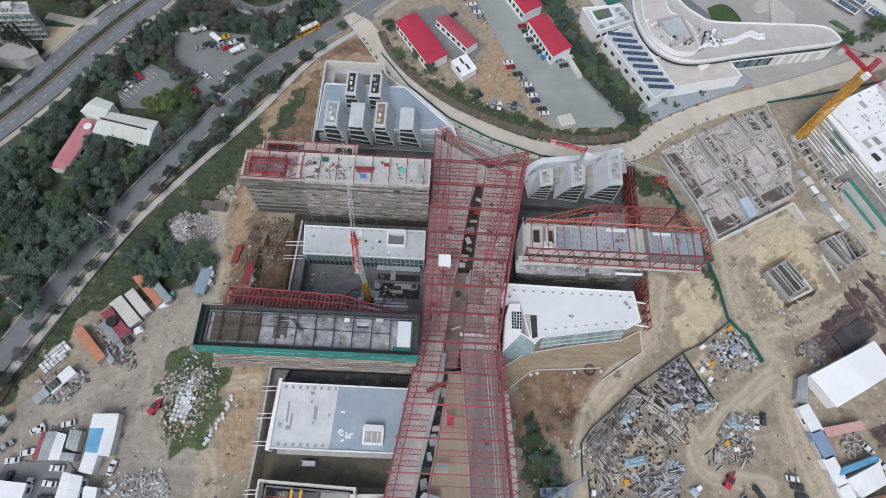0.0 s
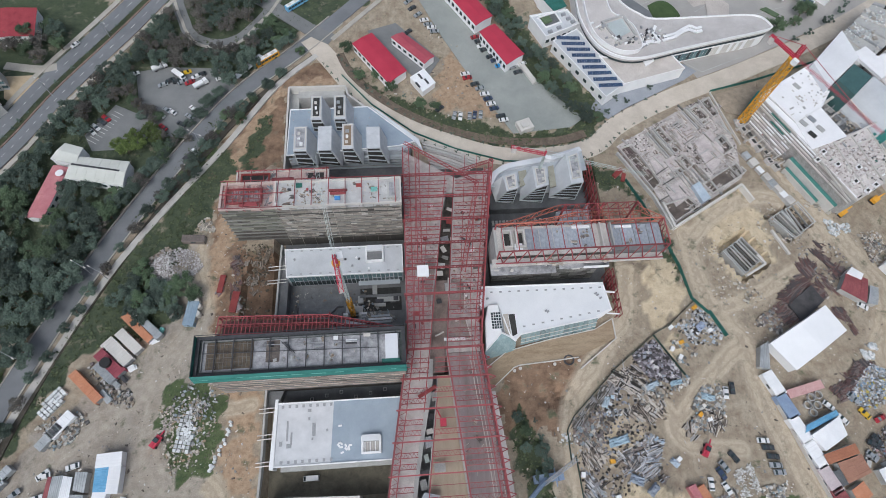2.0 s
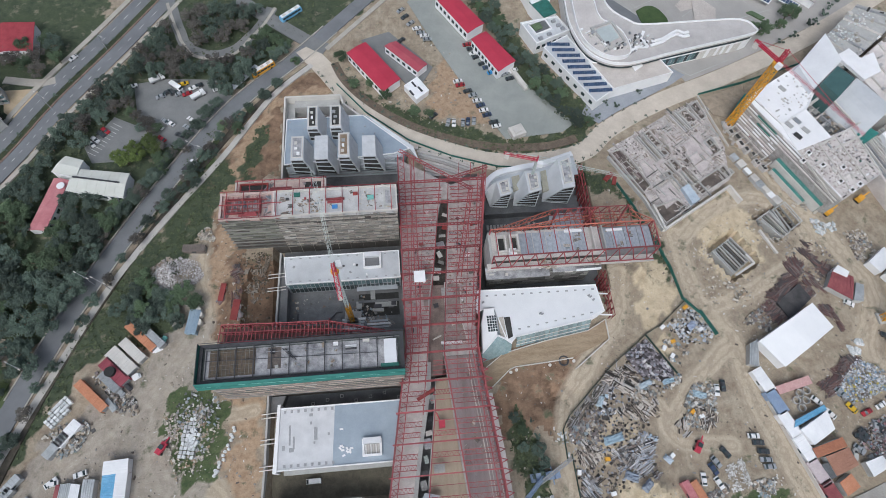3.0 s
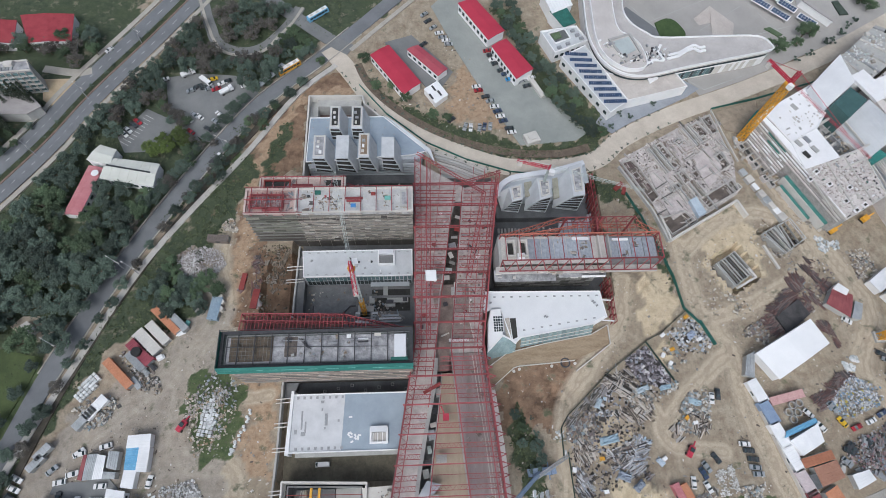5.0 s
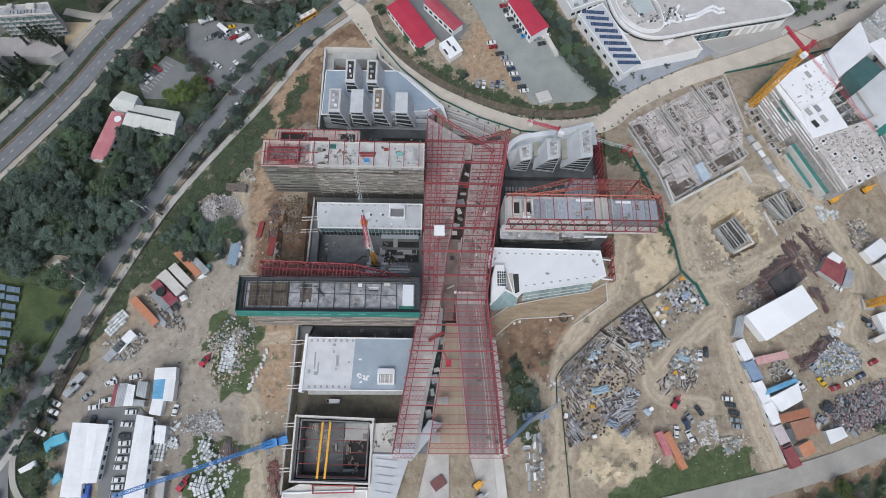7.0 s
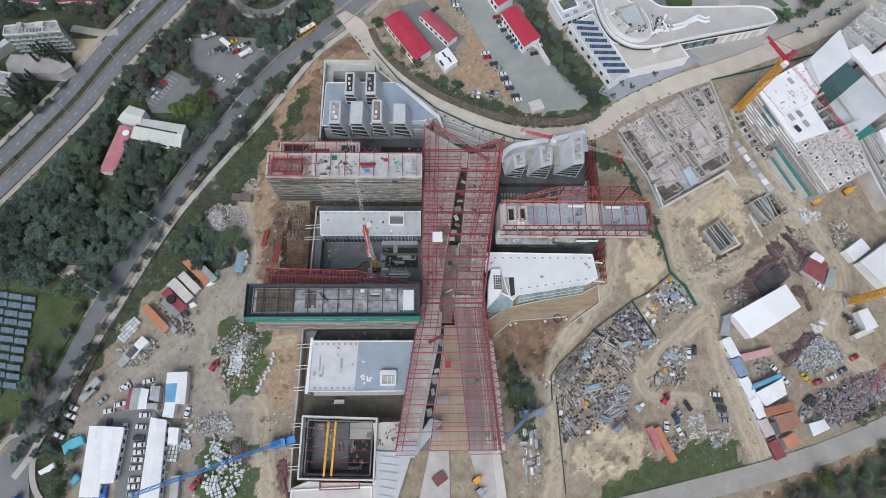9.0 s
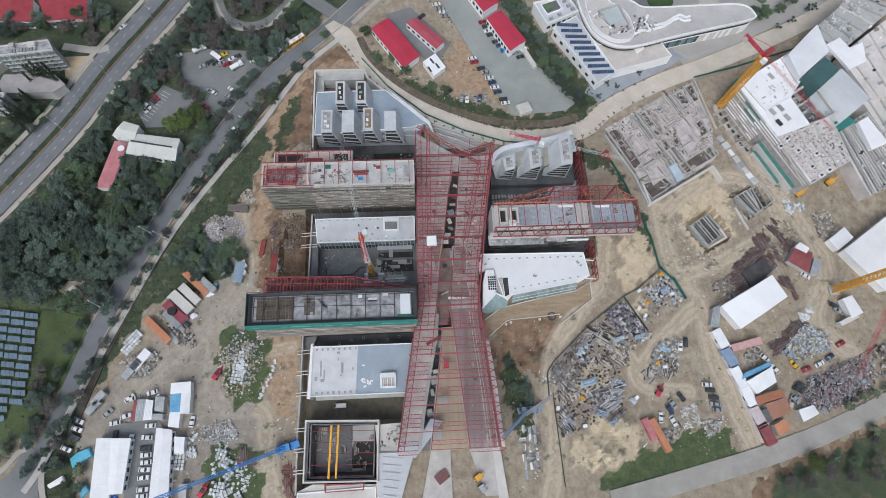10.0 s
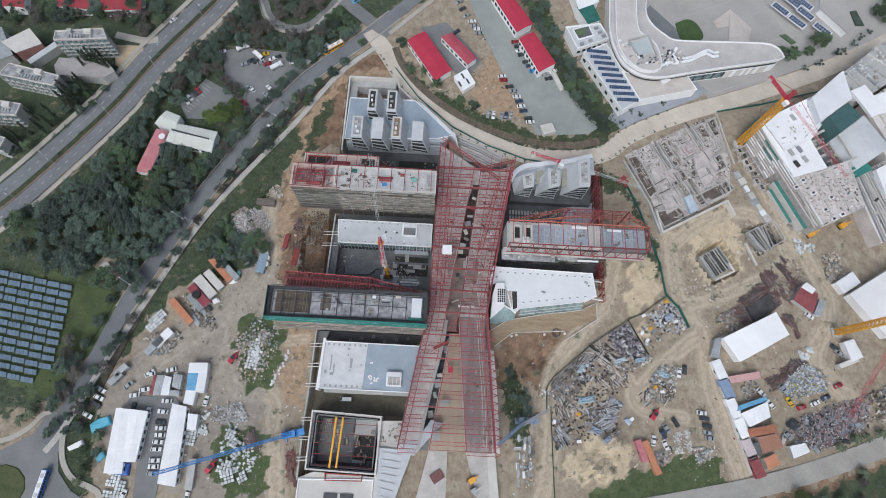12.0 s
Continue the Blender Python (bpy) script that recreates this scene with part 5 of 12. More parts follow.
for k, (y0, lx, ly, z0, m0) in enumerate(((26.0, 1.8, 3.0, 4.6, CONCRETE), (19.5, 1.6, 2.0, 3.4, DARK_STEEL), (14.6, 2.2, 1.6, 5.4, CONCRETE_PALE), (11.2, 2.6, 3.4, 5.8, GREY_STEEL), (6.4, 1.4, 2.6, 3.2, PALE_STEEL), (2.0, 2.8, 1.6, 5.0, DARK_STEEL), (-1.6, 2.2, 3.0, 4.4, CONCRETE), (-6.6, 2.6, 1.2, 5.6, CONCRETE_PALE))):
    piece("slot_bridge", spine, (on(WALL_R, y0) + on(SAND_L, y0)) / 2, y0, z0, lx, ly, 0.6, m0, 12)
for line, y0, y1 in ((SL, 122, -15.5), (SR, 112, -15.5)):
    part("wall", between(*strip(lambda y: on(line, y) - 0.3, lambda y: on(line, y) + 0.3, y0, y1), -6.4, DECK - 0.5), CONCRETE_DARK, spine)
for line, y0, y1 in ((GAP_L, 103, 30), (GAP_R, 103, 40)):
    part("kerb", between(*strip(lambda y: on(line, y) - 0.25, lambda y: on(line, y) + 0.25, y0, y1), -5, DECK + 0.5), CONCRETE, spine)
part("ramp", between(*strip(lambda y: on(GAP_L, y) + 0.3, lambda y: on(GAP_R, y) - 0.3, 68, 34), 2.2, 5.4), mat("ramp_dust", (0.15, 0.115, 0.1), (0.3, 0.245, 0.22), 0.25, 0.9, grain=0.3), spine, "brown dusty ramp down the slot")
RECESS = mat("recessed_deck", (0.2, 0.165, 0.15), (0.36, 0.315, 0.29), 0.4, 0.9, grain=0.35)
for poly in ([(13.4, 67.7), (19.2, 67.1), (18.6, 55.3), (12.7, 55.4)], [(12.2, 52.6), (18.5, 52.0), (19.8, 44.6), (11.6, 44.5)]):
    part("recessed_deck", Geo().prism(poly, DECK - 0.3, DECK + 0.02), RECESS, spine, "brown dusty recessed deck bay")
    part("upstand", rim(poly, 0.3, DECK - 0.2, DECK + 0.45), CONCRETE_PALE, spine)
part("side_landing", Geo().prism([(4.4, 67.6), (7.4, 76.0), (9.6, 76.0), (7.4, 60.0), (5.6, 56.0)], DECK - 0.4, DECK + 0.03), RECESS, spine, "brown dusty landing beside the slot")
for off, wd in ((-3.6, 0.3), (-2.5, 0.22)):
    part("gutter_edge", between(*strip(lambda y: on(EDGE_R, y) + off, lambda y: on(EDGE_R, y) + off + wd, 39, -14), DECK - 1.2, DECK - 0.6), CONCRETE_PALE, spine, "pale gutter edge along the deck")
part("deck_joint", between(*strip(lambda y: on(SAND_R, y) - 0.1, lambda y: on(SAND_R, y) + 0.6, 39, -15), DECK - 2, DECK - 0.8), CONCRETE, spine, "grey joint between the two decks")
for k, (x0, y0, lx, ly, m0) in enumerate(((16.4, 97.5, 2.6, 1.2, CONCRETE_PALE), (15.6, 92.0, 2.0, 1.6, RED_DARK), (14.4, 88.4, 2.6, 1.0, CONCRETE), (13.4, 84.6, 3.0, 2.4, GREY_STEEL), (12.6, 80.4, 1.6, 2.6, CONCRETE_PALE), (13.0, 77.0, 2.4, 1.2, BOARD_GREY), (11.4, 73.6, 2.6, 2.2, PALE_STEEL), (10.6, 70.6, 2.2, 1.8, CONCRETE_PALE), (9.6, 59.6, 1.8, 1.6, DARK_STEEL), (9.0, 47.4, 3.4, 0.5, CONCRETE_PALE))):
    piece("slot_bridge", spine, x0, y0, DECK - 1.8, lx, ly, 0.5, m0, 12 * (k % 5) - 24)
piece("lintel", spine, 14, 44.6, DECK + 0.7, 7.5, 1.0, 0.7, WHITE)
piece("slot_cover", spine, 6, 3, DECK + 0.6, 3.6, 2.6, 0.6, CONCRETE)
piece("slot_cover", spine, 3.2, -10, DECK + 0.6, 3.2, 3.6, 0.6, CONCRETE)
piece("slot_cover", spine, 14, 64, DECK + 0.6, 4.2, 3.2, 0.6, CONCRETE)
piece("slot_cover", spine, 17, 83, DECK + 0.6, 3.2, 2.2, 0.6, CONCRETE_PALE)
piece("lining", spine, 3.4, 27, DECK + 0.9, 7.0, 1.2, 0.5, RED_DARK, 28)
part("ramp", Geo().prism([(-13.1, -14.2), (-5.7, -18.3), (5.7, -5.1), (0.8, -3.8), (-3.9, -11.1)], DECK - 1.4, DECK + 0.3), CLADDING, spine, "grey metal end panel")
for k in range(40):
    side = k % 2
    y = rng.uniform(50, 102)
    x0, x1 = (on(SL, y), on(GAP_L, y)) if side else (on(GAP_R, y), on(SR, y))
    piece("material_pallet", spine, rng.uniform(x0 + 1.5, x1 - 1.5), y, DECK + 0.3, rng.uniform(0.6, 2.4), rng.uniform(0.4, 1.2), 0.6, rng.choice((CONCRETE_PALE, BOARD_GREY, RED_DARK, GREY_STEEL, DARK_STEEL, WHITE)), rng.uniform(0, 180))
# steel over the spine
for name, line, y0, y1, n, off in (("west", SL, 123, 44, 26, 0.0), ("west", SL, 44, -15.5, 20, 0.0), ("east", SR, 112, 42, 24, 0.0), ("east", SR, 42, -15.5, 20, 0.0)):
    sgn = 1 if name == "west" else -1
    truss("edge_girder", "red lattice girder along the spine's edge", (on(line, y0), y0, TOP), (on(line, y1), y1, TOP), 3.0, n, 0.24, RED_STEEL, "spine edge girders", laced=True)
    truss("edge_girder", "red flat lattice along the spine's edge", (on(line, y0) + (2.4 if sgn > 0 else 0), y0, TOP), (on(line, y1) + (2.4 if sgn > 0 else 0), y1, TOP), 2.4, n, 0.18, RED_STEEL, "spine edge girders", True, True)
for line, y0, y1 in ((GAP_L, 112, 20), (GAP_R, 112, 40), (SAND_R, 40, -15.5), (SAND_L, 24, -15.5)):
    truss("inner_girder", "red lattice girder along the slot", (on(line, y0), y0, TOP), (on(line, y1), y1, TOP), 1.6, 16, 0.18, RED_STEEL, "spine inner girders", laced=True)
y, k = 110.0, 0
while y > -16:
    heavy = k % 3 == 0
    xa, xb = on(SL, y) - (0.6 if heavy else 0), on(SR, y) + (0.8 if heavy else 0)
    if heavy:
        truss("cross_girder", "red lattice cross girder over the spine", (xa, y, TOP + 0.4), (xb, y, TOP + 0.4), 1.5, 12, 0.2, RED_STEEL, "spine cross girders", laced=True)
        for x in (xa + 0.6, xb - 0.8):
            solid("column", Geo().box(x - 0.25, y - 0.25, DECK - 0.5, x + 0.25, y + 0.25, TOP), RED_STEEL, "red steel column carrying the cross girder", "column", "spine columns")
    else:
        ga, gb = (on(GAP_L, y), on(GAP_R, y)) if y > 40 else (on(GAP_L, y), on(SAND_L, y) if y < 24 else on(GAP_L, y) + 2)
        truss("cross_truss", "slim red lattice cross truss over the deck", (xa, y, TOP), (ga, y, TOP), 1.5, 6, 0.14, RED_STEEL, "slim cross trusses", True, True)
        if y < 34:
            if k % 2:
                truss("cross_truss", "slim red lattice cross truss over the timber deck", (gb, y, TOP), (on(SAND_R, y), y, TOP), 1.5, 6, 0.13, RED_STEEL, "slim cross trusses", True, True)
            else:
                solid("cross_beam", Geo().beam((gb, y, TOP), (on(SAND_R, y), y, TOP), 0.2, 0.24), RED_STEEL, "slim red beam across the timber deck", "steel beam", "spine cross beams")
            gb = on(SAND_R, y)
        truss("cross_truss", "slim red lattice cross truss over the deck", (gb, y, TOP), (xb, y, TOP), 1.5, 6, 0.13, RED_STEEL, "slim cross trusses", True, True)
    if y < 40:
        brace = thing("outrigger", "red triangular outrigger on the east edge", "steel bracket", xb, y, TOP, "outriggers")
        member("arm", brace, (xb - 0.4, y, TOP), (xb + 2.2, y - 0.8, TOP - 0.6), 0.3, 0.3, RED_STEEL)
        member("arm", brace, (xb + 2.2, y - 0.8, TOP - 0.6), (xb - 0.4, y - 1.8, TOP), 0.3, 0.3, RED_STEEL)
    y -= 3.3
    k += 1
for f in (0.33, 0.66):
    for y0, y1 in ((118, 60), (60, 30)):
        for lo, hi in ((SL, GAP_L), (GAP_R, SR)):
            a = (on(lo, y0) + (on(hi, y0) - on(lo, y0)) * f, y0, TOP - 0.2)
            b_ = (on(lo, y1) + (on(hi, y1) - on(lo, y1)) * f, y1, TOP - 0.2)
            solid("purlin", Geo().beam(a, b_, 0.2, 0.25), RED_STEEL, "slim red purlin along the spine", "steel beam", "spine purlins")
# prow of the spine in the north
PROW = [(-0.1, 125.2), (19.8, 111.0), (27.8, 105.1), (34.6, 115.6)]
for a, b in ((PROW[0], PROW[1]), (PROW[1], PROW[2]), (PROW[1], PROW[3])):
    truss("prow_girder", "red lattice girder of the spine's prow", (*a, TOP + 0.8), (*b, TOP + 0.8), 1.2, 9, 0.2, RED_STEEL, "prow girders", flat=True)
for a, b in ((PROW[3], ([(29.1, 84.7)][0])), (PROW[2], ([(19.4, 67.8)][0])), ((on(SL, 123) + 6.4, 121), (on(SL, 44) + 5.6, 44))):
    truss("edge_girder", "red flat lattice along the spine's edge", (*a, TOP + 0.5), (*b, TOP + 0.2), 1.5, 16, 0.18, RED_STEEL, "spine edge girders", True, True)
solid("white_panel", Geo().prism([(2.0, 66.6), (6.2, 66.6), (6.2, 71.0), (2.0, 71.0)], TOP + 0.55, TOP + 1.0, 0.08), WHITE, "square white panel lying on the red trusses", "panel")
solid("hoist", Geo().tube((8, 17, DECK), (6.2, 20, TOP + 0.4), 0.2).box(7, 15.5, DECK, 9, 18, DECK + 2.2), CRANE_RED, "small red hoist beside the slot", "hoist")

# north block: blue-grey roof in a concrete basin, with six light scoops
nb = thing("scoop_block", "low block with a blue-grey roof carrying six white light scoops", "building", -28, 140, -6)
part("wall", Geo().prism([(-47, 128), (1, 128), (3, 131.5), (-14.5, 148.5), (-47, 148)], -6.5, 4.2), CLADDING, nb)
part("roof", Geo().prism([(-48.1, 149.8), (-15.2, 150.4), (4.2, 131.6), (-2.7, 129.5), (-48.6, 126.5)], 4.2, 4.8), ROOF_BLUE, nb, "blue-grey roof membrane")
part("parapet", rim([(-48.1, 149.8), (-15.2, 150.4), (4.2, 131.6), (-2.7, 129.5), (-48.6, 126.5)], 0.4, 4.6, 5.1), WHITE, nb)
part("wing_plate", Geo().prism([(-14.4, 150.5), (-10.2, 147.4), (5.9, 132.3), (7.8, 124.9), (4.2, 131.6)], 3.6, 5.3), ROOF_WHITE, nb, "white tapering roof plate")
for k in range(9):
    piece("louvre", nb, -8 + k * 0.9, 127.6, 2.2 - (k % 2), 0.7, 0.5, 4, CLADDING)
for k in range(5):
    member("facade_ledge", nb, (-48.2, 126.0 + 0.12 * k, -5.0 + k * 1.8), (-1.0, 126.0 + 0.12 * k, -5.0 + k * 1.8), 1.0, 0.25, CLADDING)
for k in range(30):
    piece("roof_vent", nb, -46.5 + (k % 8) * 5.2 + rng.uniform(-1, 1), 136.6 + (k // 8) * 3.9, 4.95, 0.5, 0.5, 0.3, GREY_STEEL)
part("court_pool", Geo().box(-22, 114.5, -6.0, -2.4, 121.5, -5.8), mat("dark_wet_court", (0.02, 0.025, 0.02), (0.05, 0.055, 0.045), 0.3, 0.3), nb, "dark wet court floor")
part("front_band", Geo().box(-47.5, 126.6, -1.0, -1, 128, 0.4), CLADDING, nb)
part("front_glass", Geo().box(-47, 127.4, -5.8, -1, 127.9, -1.0), GLASS_DARK, nb)
solid("basin_wall", wall_line([(-49.8, 121), (-49.8, 163.8), (-25.2, 163.8), (-24, 159.0), (5.0, 131.0)], 0.8, -6.4, 3.2), CONCRETE_PALE, "pale concrete retaining wall round the basin", "retaining wall", kind="structure")
solid("basin_ledge", Geo().box(-49.4, 151, -6.4, -46.0, 163.4, -1), CONCRETE, "concrete ledge in the basin", "ledge", kind="structure")
solid("basin_ledge", Geo().box(-46, 159.6, -6.4, -25.8, 163.4, 0.6), CONCRETE, "concrete ledge in the basin", "ledge", kind="structure")
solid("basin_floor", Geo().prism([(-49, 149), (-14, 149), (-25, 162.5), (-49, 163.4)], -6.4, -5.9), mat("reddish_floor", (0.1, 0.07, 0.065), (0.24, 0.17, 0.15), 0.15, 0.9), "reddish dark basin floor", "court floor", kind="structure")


SCOOP_SKIN = mat("weathered_white_panel", (0.46, 0.48, 0.5), (0.6, 0.615, 0.63), 0.35, 0.65, grain=0.12)


def scoop(x0, x1, y0, y1, z0, z1, lean, label, slats=4, dark=True):
    """A white light scoop: a tall box open to the south behind slats, its flank spreading towards the east."""
    t = thing("light_scoop", label, "light scoop", (x0 + x1) / 2, (y0 + y1) / 2, z0, "light scoops")
    g = Geo()
    top = [(x0, y0), (x1, y0), (x1, y1), (x0, y1)]
    foot = [(x0, y0), (x1 + lean, y0 - lean * 0.4), (x1 + lean, y1 - 1), (x0, y1)]
    g.add([(x, y, z0) for x, y in foot] + [(x, y, z1) for x, y in top], [(1, 2, 6, 5), (2, 3, 7, 6), (3, 0, 4, 7), (4, 5, 6, 7), (0, 3, 2, 1), (0, 1, 5, 4)])
    part("shell", g, SCOOP_SKIN, t)
    f = Geo().add([(x0 + 0.4, y0 - 0.12, z0 + 0.4), (x1 + lean * 0.9 - 0.4, y0 - 0.12 - lean * 0.36, z0 + 0.4), (x1 + 0.1 - 0.5, y0 - 0.12, z1 - 0.5), (x0 + 0.4, y0 - 0.12, z1 - 0.5), (x0 + 0.4, y0 + 0.3, z0 + 0.4), (x1 - 0.4, y0 + 0.3, z0 + 0.4), (x1 - 0.4, y0 + 0.3, z1 - 0.5), (x0 + 0.4, y0 + 0.3, z1 - 0.5)], [(0, 1, 2, 3), (0, 4, 5, 1), (1, 5, 6, 2), (2, 6, 7, 3), (3, 7, 4, 0)])
    # near-black face paints the scoop's unlit inside
    mouth = part("opening", f, HOLE_SHADE, t)
    for k in range(slats):
        z = z0 + (k + 0.8) * (z1 - z0 - 1) / slats
        w = lean * (1 - (z - z0) / (z1 - z0))
        member("slat", mouth, (x0 + 0.3, y0 - 0.35, z), (x1 + w * 0.85 - 0.3, y0 - 0.35 - w * 0.36, z), 0.5, 0.14, CLADDING)
    if dark:
        part("top_recess", rim(rect(x0 + 0.5, y0 + 1.2, x1 - 0.5, y1 - 0.6), 0.35, z1, z1 + 0.25), CONCRETE_PALE, t)
        part("top_grille", Geo().box(x0 + 0.9, y0 + 1.6, z1, x1 - 0.9, y1 - 1.0, z1 + 0.08), dark, t)
        for k in range(3):
            piece("duct", t, (x0 + x1) / 2 + rng.uniform(-0.7, 0.7), y0 + 3 + k * 2.6, z1 + 0.35, rng.uniform(0.8, 1.5), rng.uniform(0.8, 1.6), 0.5, rng.choice((CONCRETE_PALE, GREY_STEEL, WHITE)))
    return t


for x0, x1, y0, y1, z0, dark in (
    (-38.0, -33.6, 138.4, 150.4, 4.8, HOLE_SHADE),
    (-28.6, -23.8, 138.4, 150.4, 4.8, HOLE_SHADE),
    (-44.4, -39.2, 123.2, 135.0, 2.8, ROOF_STAIN),
    (-34.8, -29.4, 123.2, 134.8, 2.8, None),
    (-25.2, -20.6, 123.6, 135.8, 2.8, SOIL),
    (-15.4, -10.0, 123.4, 133.8, 2.8, None),
):
    scoop(x0, x1, y0, y1, z0, 12.6, 2.6 if z0 > 4 else 3.4, "white metal-clad light scoop with dark slats on the roof", 3 if z0 < 4 else 2, dark)
# roofs and scoops in the north-east
nb2 = thing("scoop_block", "low block with a curved grey roof edge and three light scoops", "building", 54, 108, -6)
part("wall", Geo().prism([(36, 108), (73, 109), (74, 120), (48, 114.5), (38, 112)], -6.5, 3.5), CLADDING, nb2)
part("roof", Geo().prism([(34.0, 109.3), (37.5, 115.0), (45.1, 118.5), (56.2, 119.9), (74.6, 124.4), (75.3, 114.9), (34.0, 108.1)], 3.5, 4.1), CLADDING, nb2)
part("terrace", Geo().box(34, 101, -6.4, 74, 108, -2.0), COURT, nb2, "dark ledge below the scoops")
part("curb", ribbon([(33.3, 108.2), (35.7, 112.8), (40.7, 116.5), (49.0, 118.3), (60.2, 120.2), (73.8, 124.2)], 2.4, 3.8, 6.0), ROOF_WHITE, nb2, "curved pale roof edge")
for top, front, back in (
    ([(39.2, 102.5), (43.9, 103.8), (44.1, 111.3), (38.4, 109.7)], [(36.3, 104.0), (43.5, 103.1)], [(34.0, 109.7)]),
    ([(51.0, 103.2), (56.2, 104.8), (56.6, 113.4), (50.8, 114.0)], [(46.2, 104.1), (55.6, 102.9)], [(47.2, 110.5)]),
    ([(65.5, 104.6), (70.7, 105.5), (71.2, 121.4), (65.5, 119.4)], [(58.7, 105.1), (69.6, 103.5)], [(61.3, 116.1)]),
):
    t = thing("light_scoop", "grey metal-clad slanting light scoop beside the spine", "light scoop", *front[0], -1, "light scoops")
    low = [(*front[0], -1), (*front[1], -1), (*top[2], 3), (*back[0], 3)]
    high = [(x, y, 10) for x, y in top]
    part("shell", Geo().add(low + high, [(0, 4, 7, 3), (4, 5, 6, 7), (1, 2, 6, 5), (2, 3, 7, 6), (0, 3, 2, 1), (0, 1, 5, 4)]), ROOF_GREY, t)
    f0, f1, t0, t1 = [Vector(q) for q in (low[0], low[1], high[0], high[1])]
    out = Vector((0, -0.12, 0.05))
    mid = (f0 + f1 + t0 + t1) / 4
    # dark quad before the closed shell paints its unlit mouth
    mouth = part("opening", Geo().add([mid + (q - mid) * 0.88 + out for q in (f0, f1, t1, t0)], [(0, 1, 2, 3)]), HOLE_SHADE, t)
    for k in range(5):
        u = 0.12 + k * 0.17
        member("slat", mouth, f0.lerp(t0, u) + out * 2.5, f1.lerp(t1, u) + out * 2.5, 0.3, 0.12, CLADDING)
    cx, cy = sum(q[0] for q in top) / 4, sum(q[1] for q in top) / 4
    inner = [(cx + (x - cx) * 0.62, cy + (y - cy) * 0.7) for x, y in top]
    part("top_recess", rim(inner, 0.4, 10.0, 10.5), CONCRETE_PALE, t)
    part("top_grille", Geo().prism(inner, 10.0, 10.15), ROOF_STAIN, t)
    for q in inner[1:3]:
        piece("duct", t, (q[0] + cx) / 2, (q[1] + cy) / 2, 10.4, 0.9, 1.2, 0.6, CONCRETE_PALE)
for poly in ([(46.3, 115.1), (49.7, 115.8), (49.5, 109.0), (46.2, 108.0)], [(59.0, 116.9), (61.5, 117.6), (61.2, 107.7), (58.5, 106.8)]):
    part("terrace_strip", Geo().prism(poly, 3.5, 4.3), mat("olive_terrace", (0.3, 0.29, 0.23), (0.4, 0.39, 0.32), 0.3, 0.9), nb2, "olive terrace between the scoops")
for k in range(14):
    piece("court_crate", nb2, 35 + (k % 7) * 1.5, 93.5 + (k // 7) * 3, -5.6, 0.9, 2.0, 0.9, CONCRETE)
part("court_floor_step", Geo().prism([(60, 89), (77, 89), (77, 104), (62, 100)], -6, -4.6), CLADDING, nb2)
for k in range(17):
    y = 118 - k * 3.1 if k < 11 else 68.5 - (k - 11) * 3.1
    tw = thing("scaffold_tower", "tall red steel scaffold bay along the pit edge", "scaffolding", 77, y, -6, "pit edge scaffolds")
    for x in (75.9, 77.3):
        for yy in (y - 1.4, y + 1.4):
            member("post", tw, (x, yy, -6), (x, yy, 4.5), 0.22, 0.22, RED_DARK)
    for z in (-4, -1.2, 1.6, 4.4):
        member("ledger", tw, (75.9, y - 1.4, z), (77.3, y + 1.4, z), 0.2, 0.2, RED_DARK)
        member("ledger", tw, (77.3, y - 1.4, z), (77.3, y + 1.4, z), 0.22, 0.2, RED_STEEL)
        member("ledger", tw, (75.9, y - 1.4, z), (75.9, y + 1.4, z), 0.22, 0.2, RED_STEEL)


# steel wing in the east
e = thing("steel_wing", "long wing of blue-grey deck sheets inside red lattice trusses", "building", 62, 75, -6)
part("wall", Geo().box(31, 70.4, -6.5, 71, 80.6, 20.8), BOARD_BACK, e)
part("roof", Geo().box(30.4, 69.8, 20.8, 71.4, 81.0, 21.4), ROOF_DUST, e, "dusty pale concrete deck")
DECK_SHEET = mat("blue_grey_deck_sheet", (0.27, 0.3, 0.34), (0.38, 0.41, 0.45), 0.15, 0.6, rand=0.18)
for k in range(10):
    if k not in (5,):
        piece("deck_sheet", e, 43.6 + k * 4.95, 75.8, 21.5, 4.7, 8.2, 0.14, DECK_SHEET)
part("arm", Geo().box(71, 69.9, 17.6, 90.8, 80.6, 21.3), CONCRETE_DARK, e)
part("stair_core", rim(rect(32.6, 72.4, 35.6, 78.6), 0.6, 21.4, 23.6), CONCRETE_PALE, e)
part("stair_core", rim(rect(37.4, 72.4, 40.2, 78.6), 0.6, 21.4, 23.6), CONCRETE_PALE, e)
part("shaft_floor", Geo().box(32.8, 72.6, 21.4, 35.4, 78.4, 21.5), HOLE_SHADE, e)
part("shaft_floor", Geo().box(37.6, 72.6, 21.4, 40.0, 78.4, 21.5), HOLE_SHADE, e)
part("stair_flight", Geo().box(36.6, 71.4, 21.4, 39.4, 73.8, 22.6), SHEET_WHITE, e)
part("ledge", Geo().box(28.6, 66.8, 18.6, 90.4, 69.6, 19.2), ROOF_DUST, e, "pale concrete ledge")
part("ledge", Geo().box(28.6, 65.8, 13.0, 52.5, 70.4, 13.7), ROOF_STAIN, e, "stepped concrete ledge")
part("ledge", Geo().box(53.5, 66.6, 14.4, 72, 70.4, 15.0), ROOF_STAIN, e)
piece("parapet", e, 66.5, 66.2, 16.2, 9, 0.5, 1.2, WHITE)
piece("end_wall", e, 30.2, 75.2, 14, 1.0, 11.2, 16, CONCRETE)
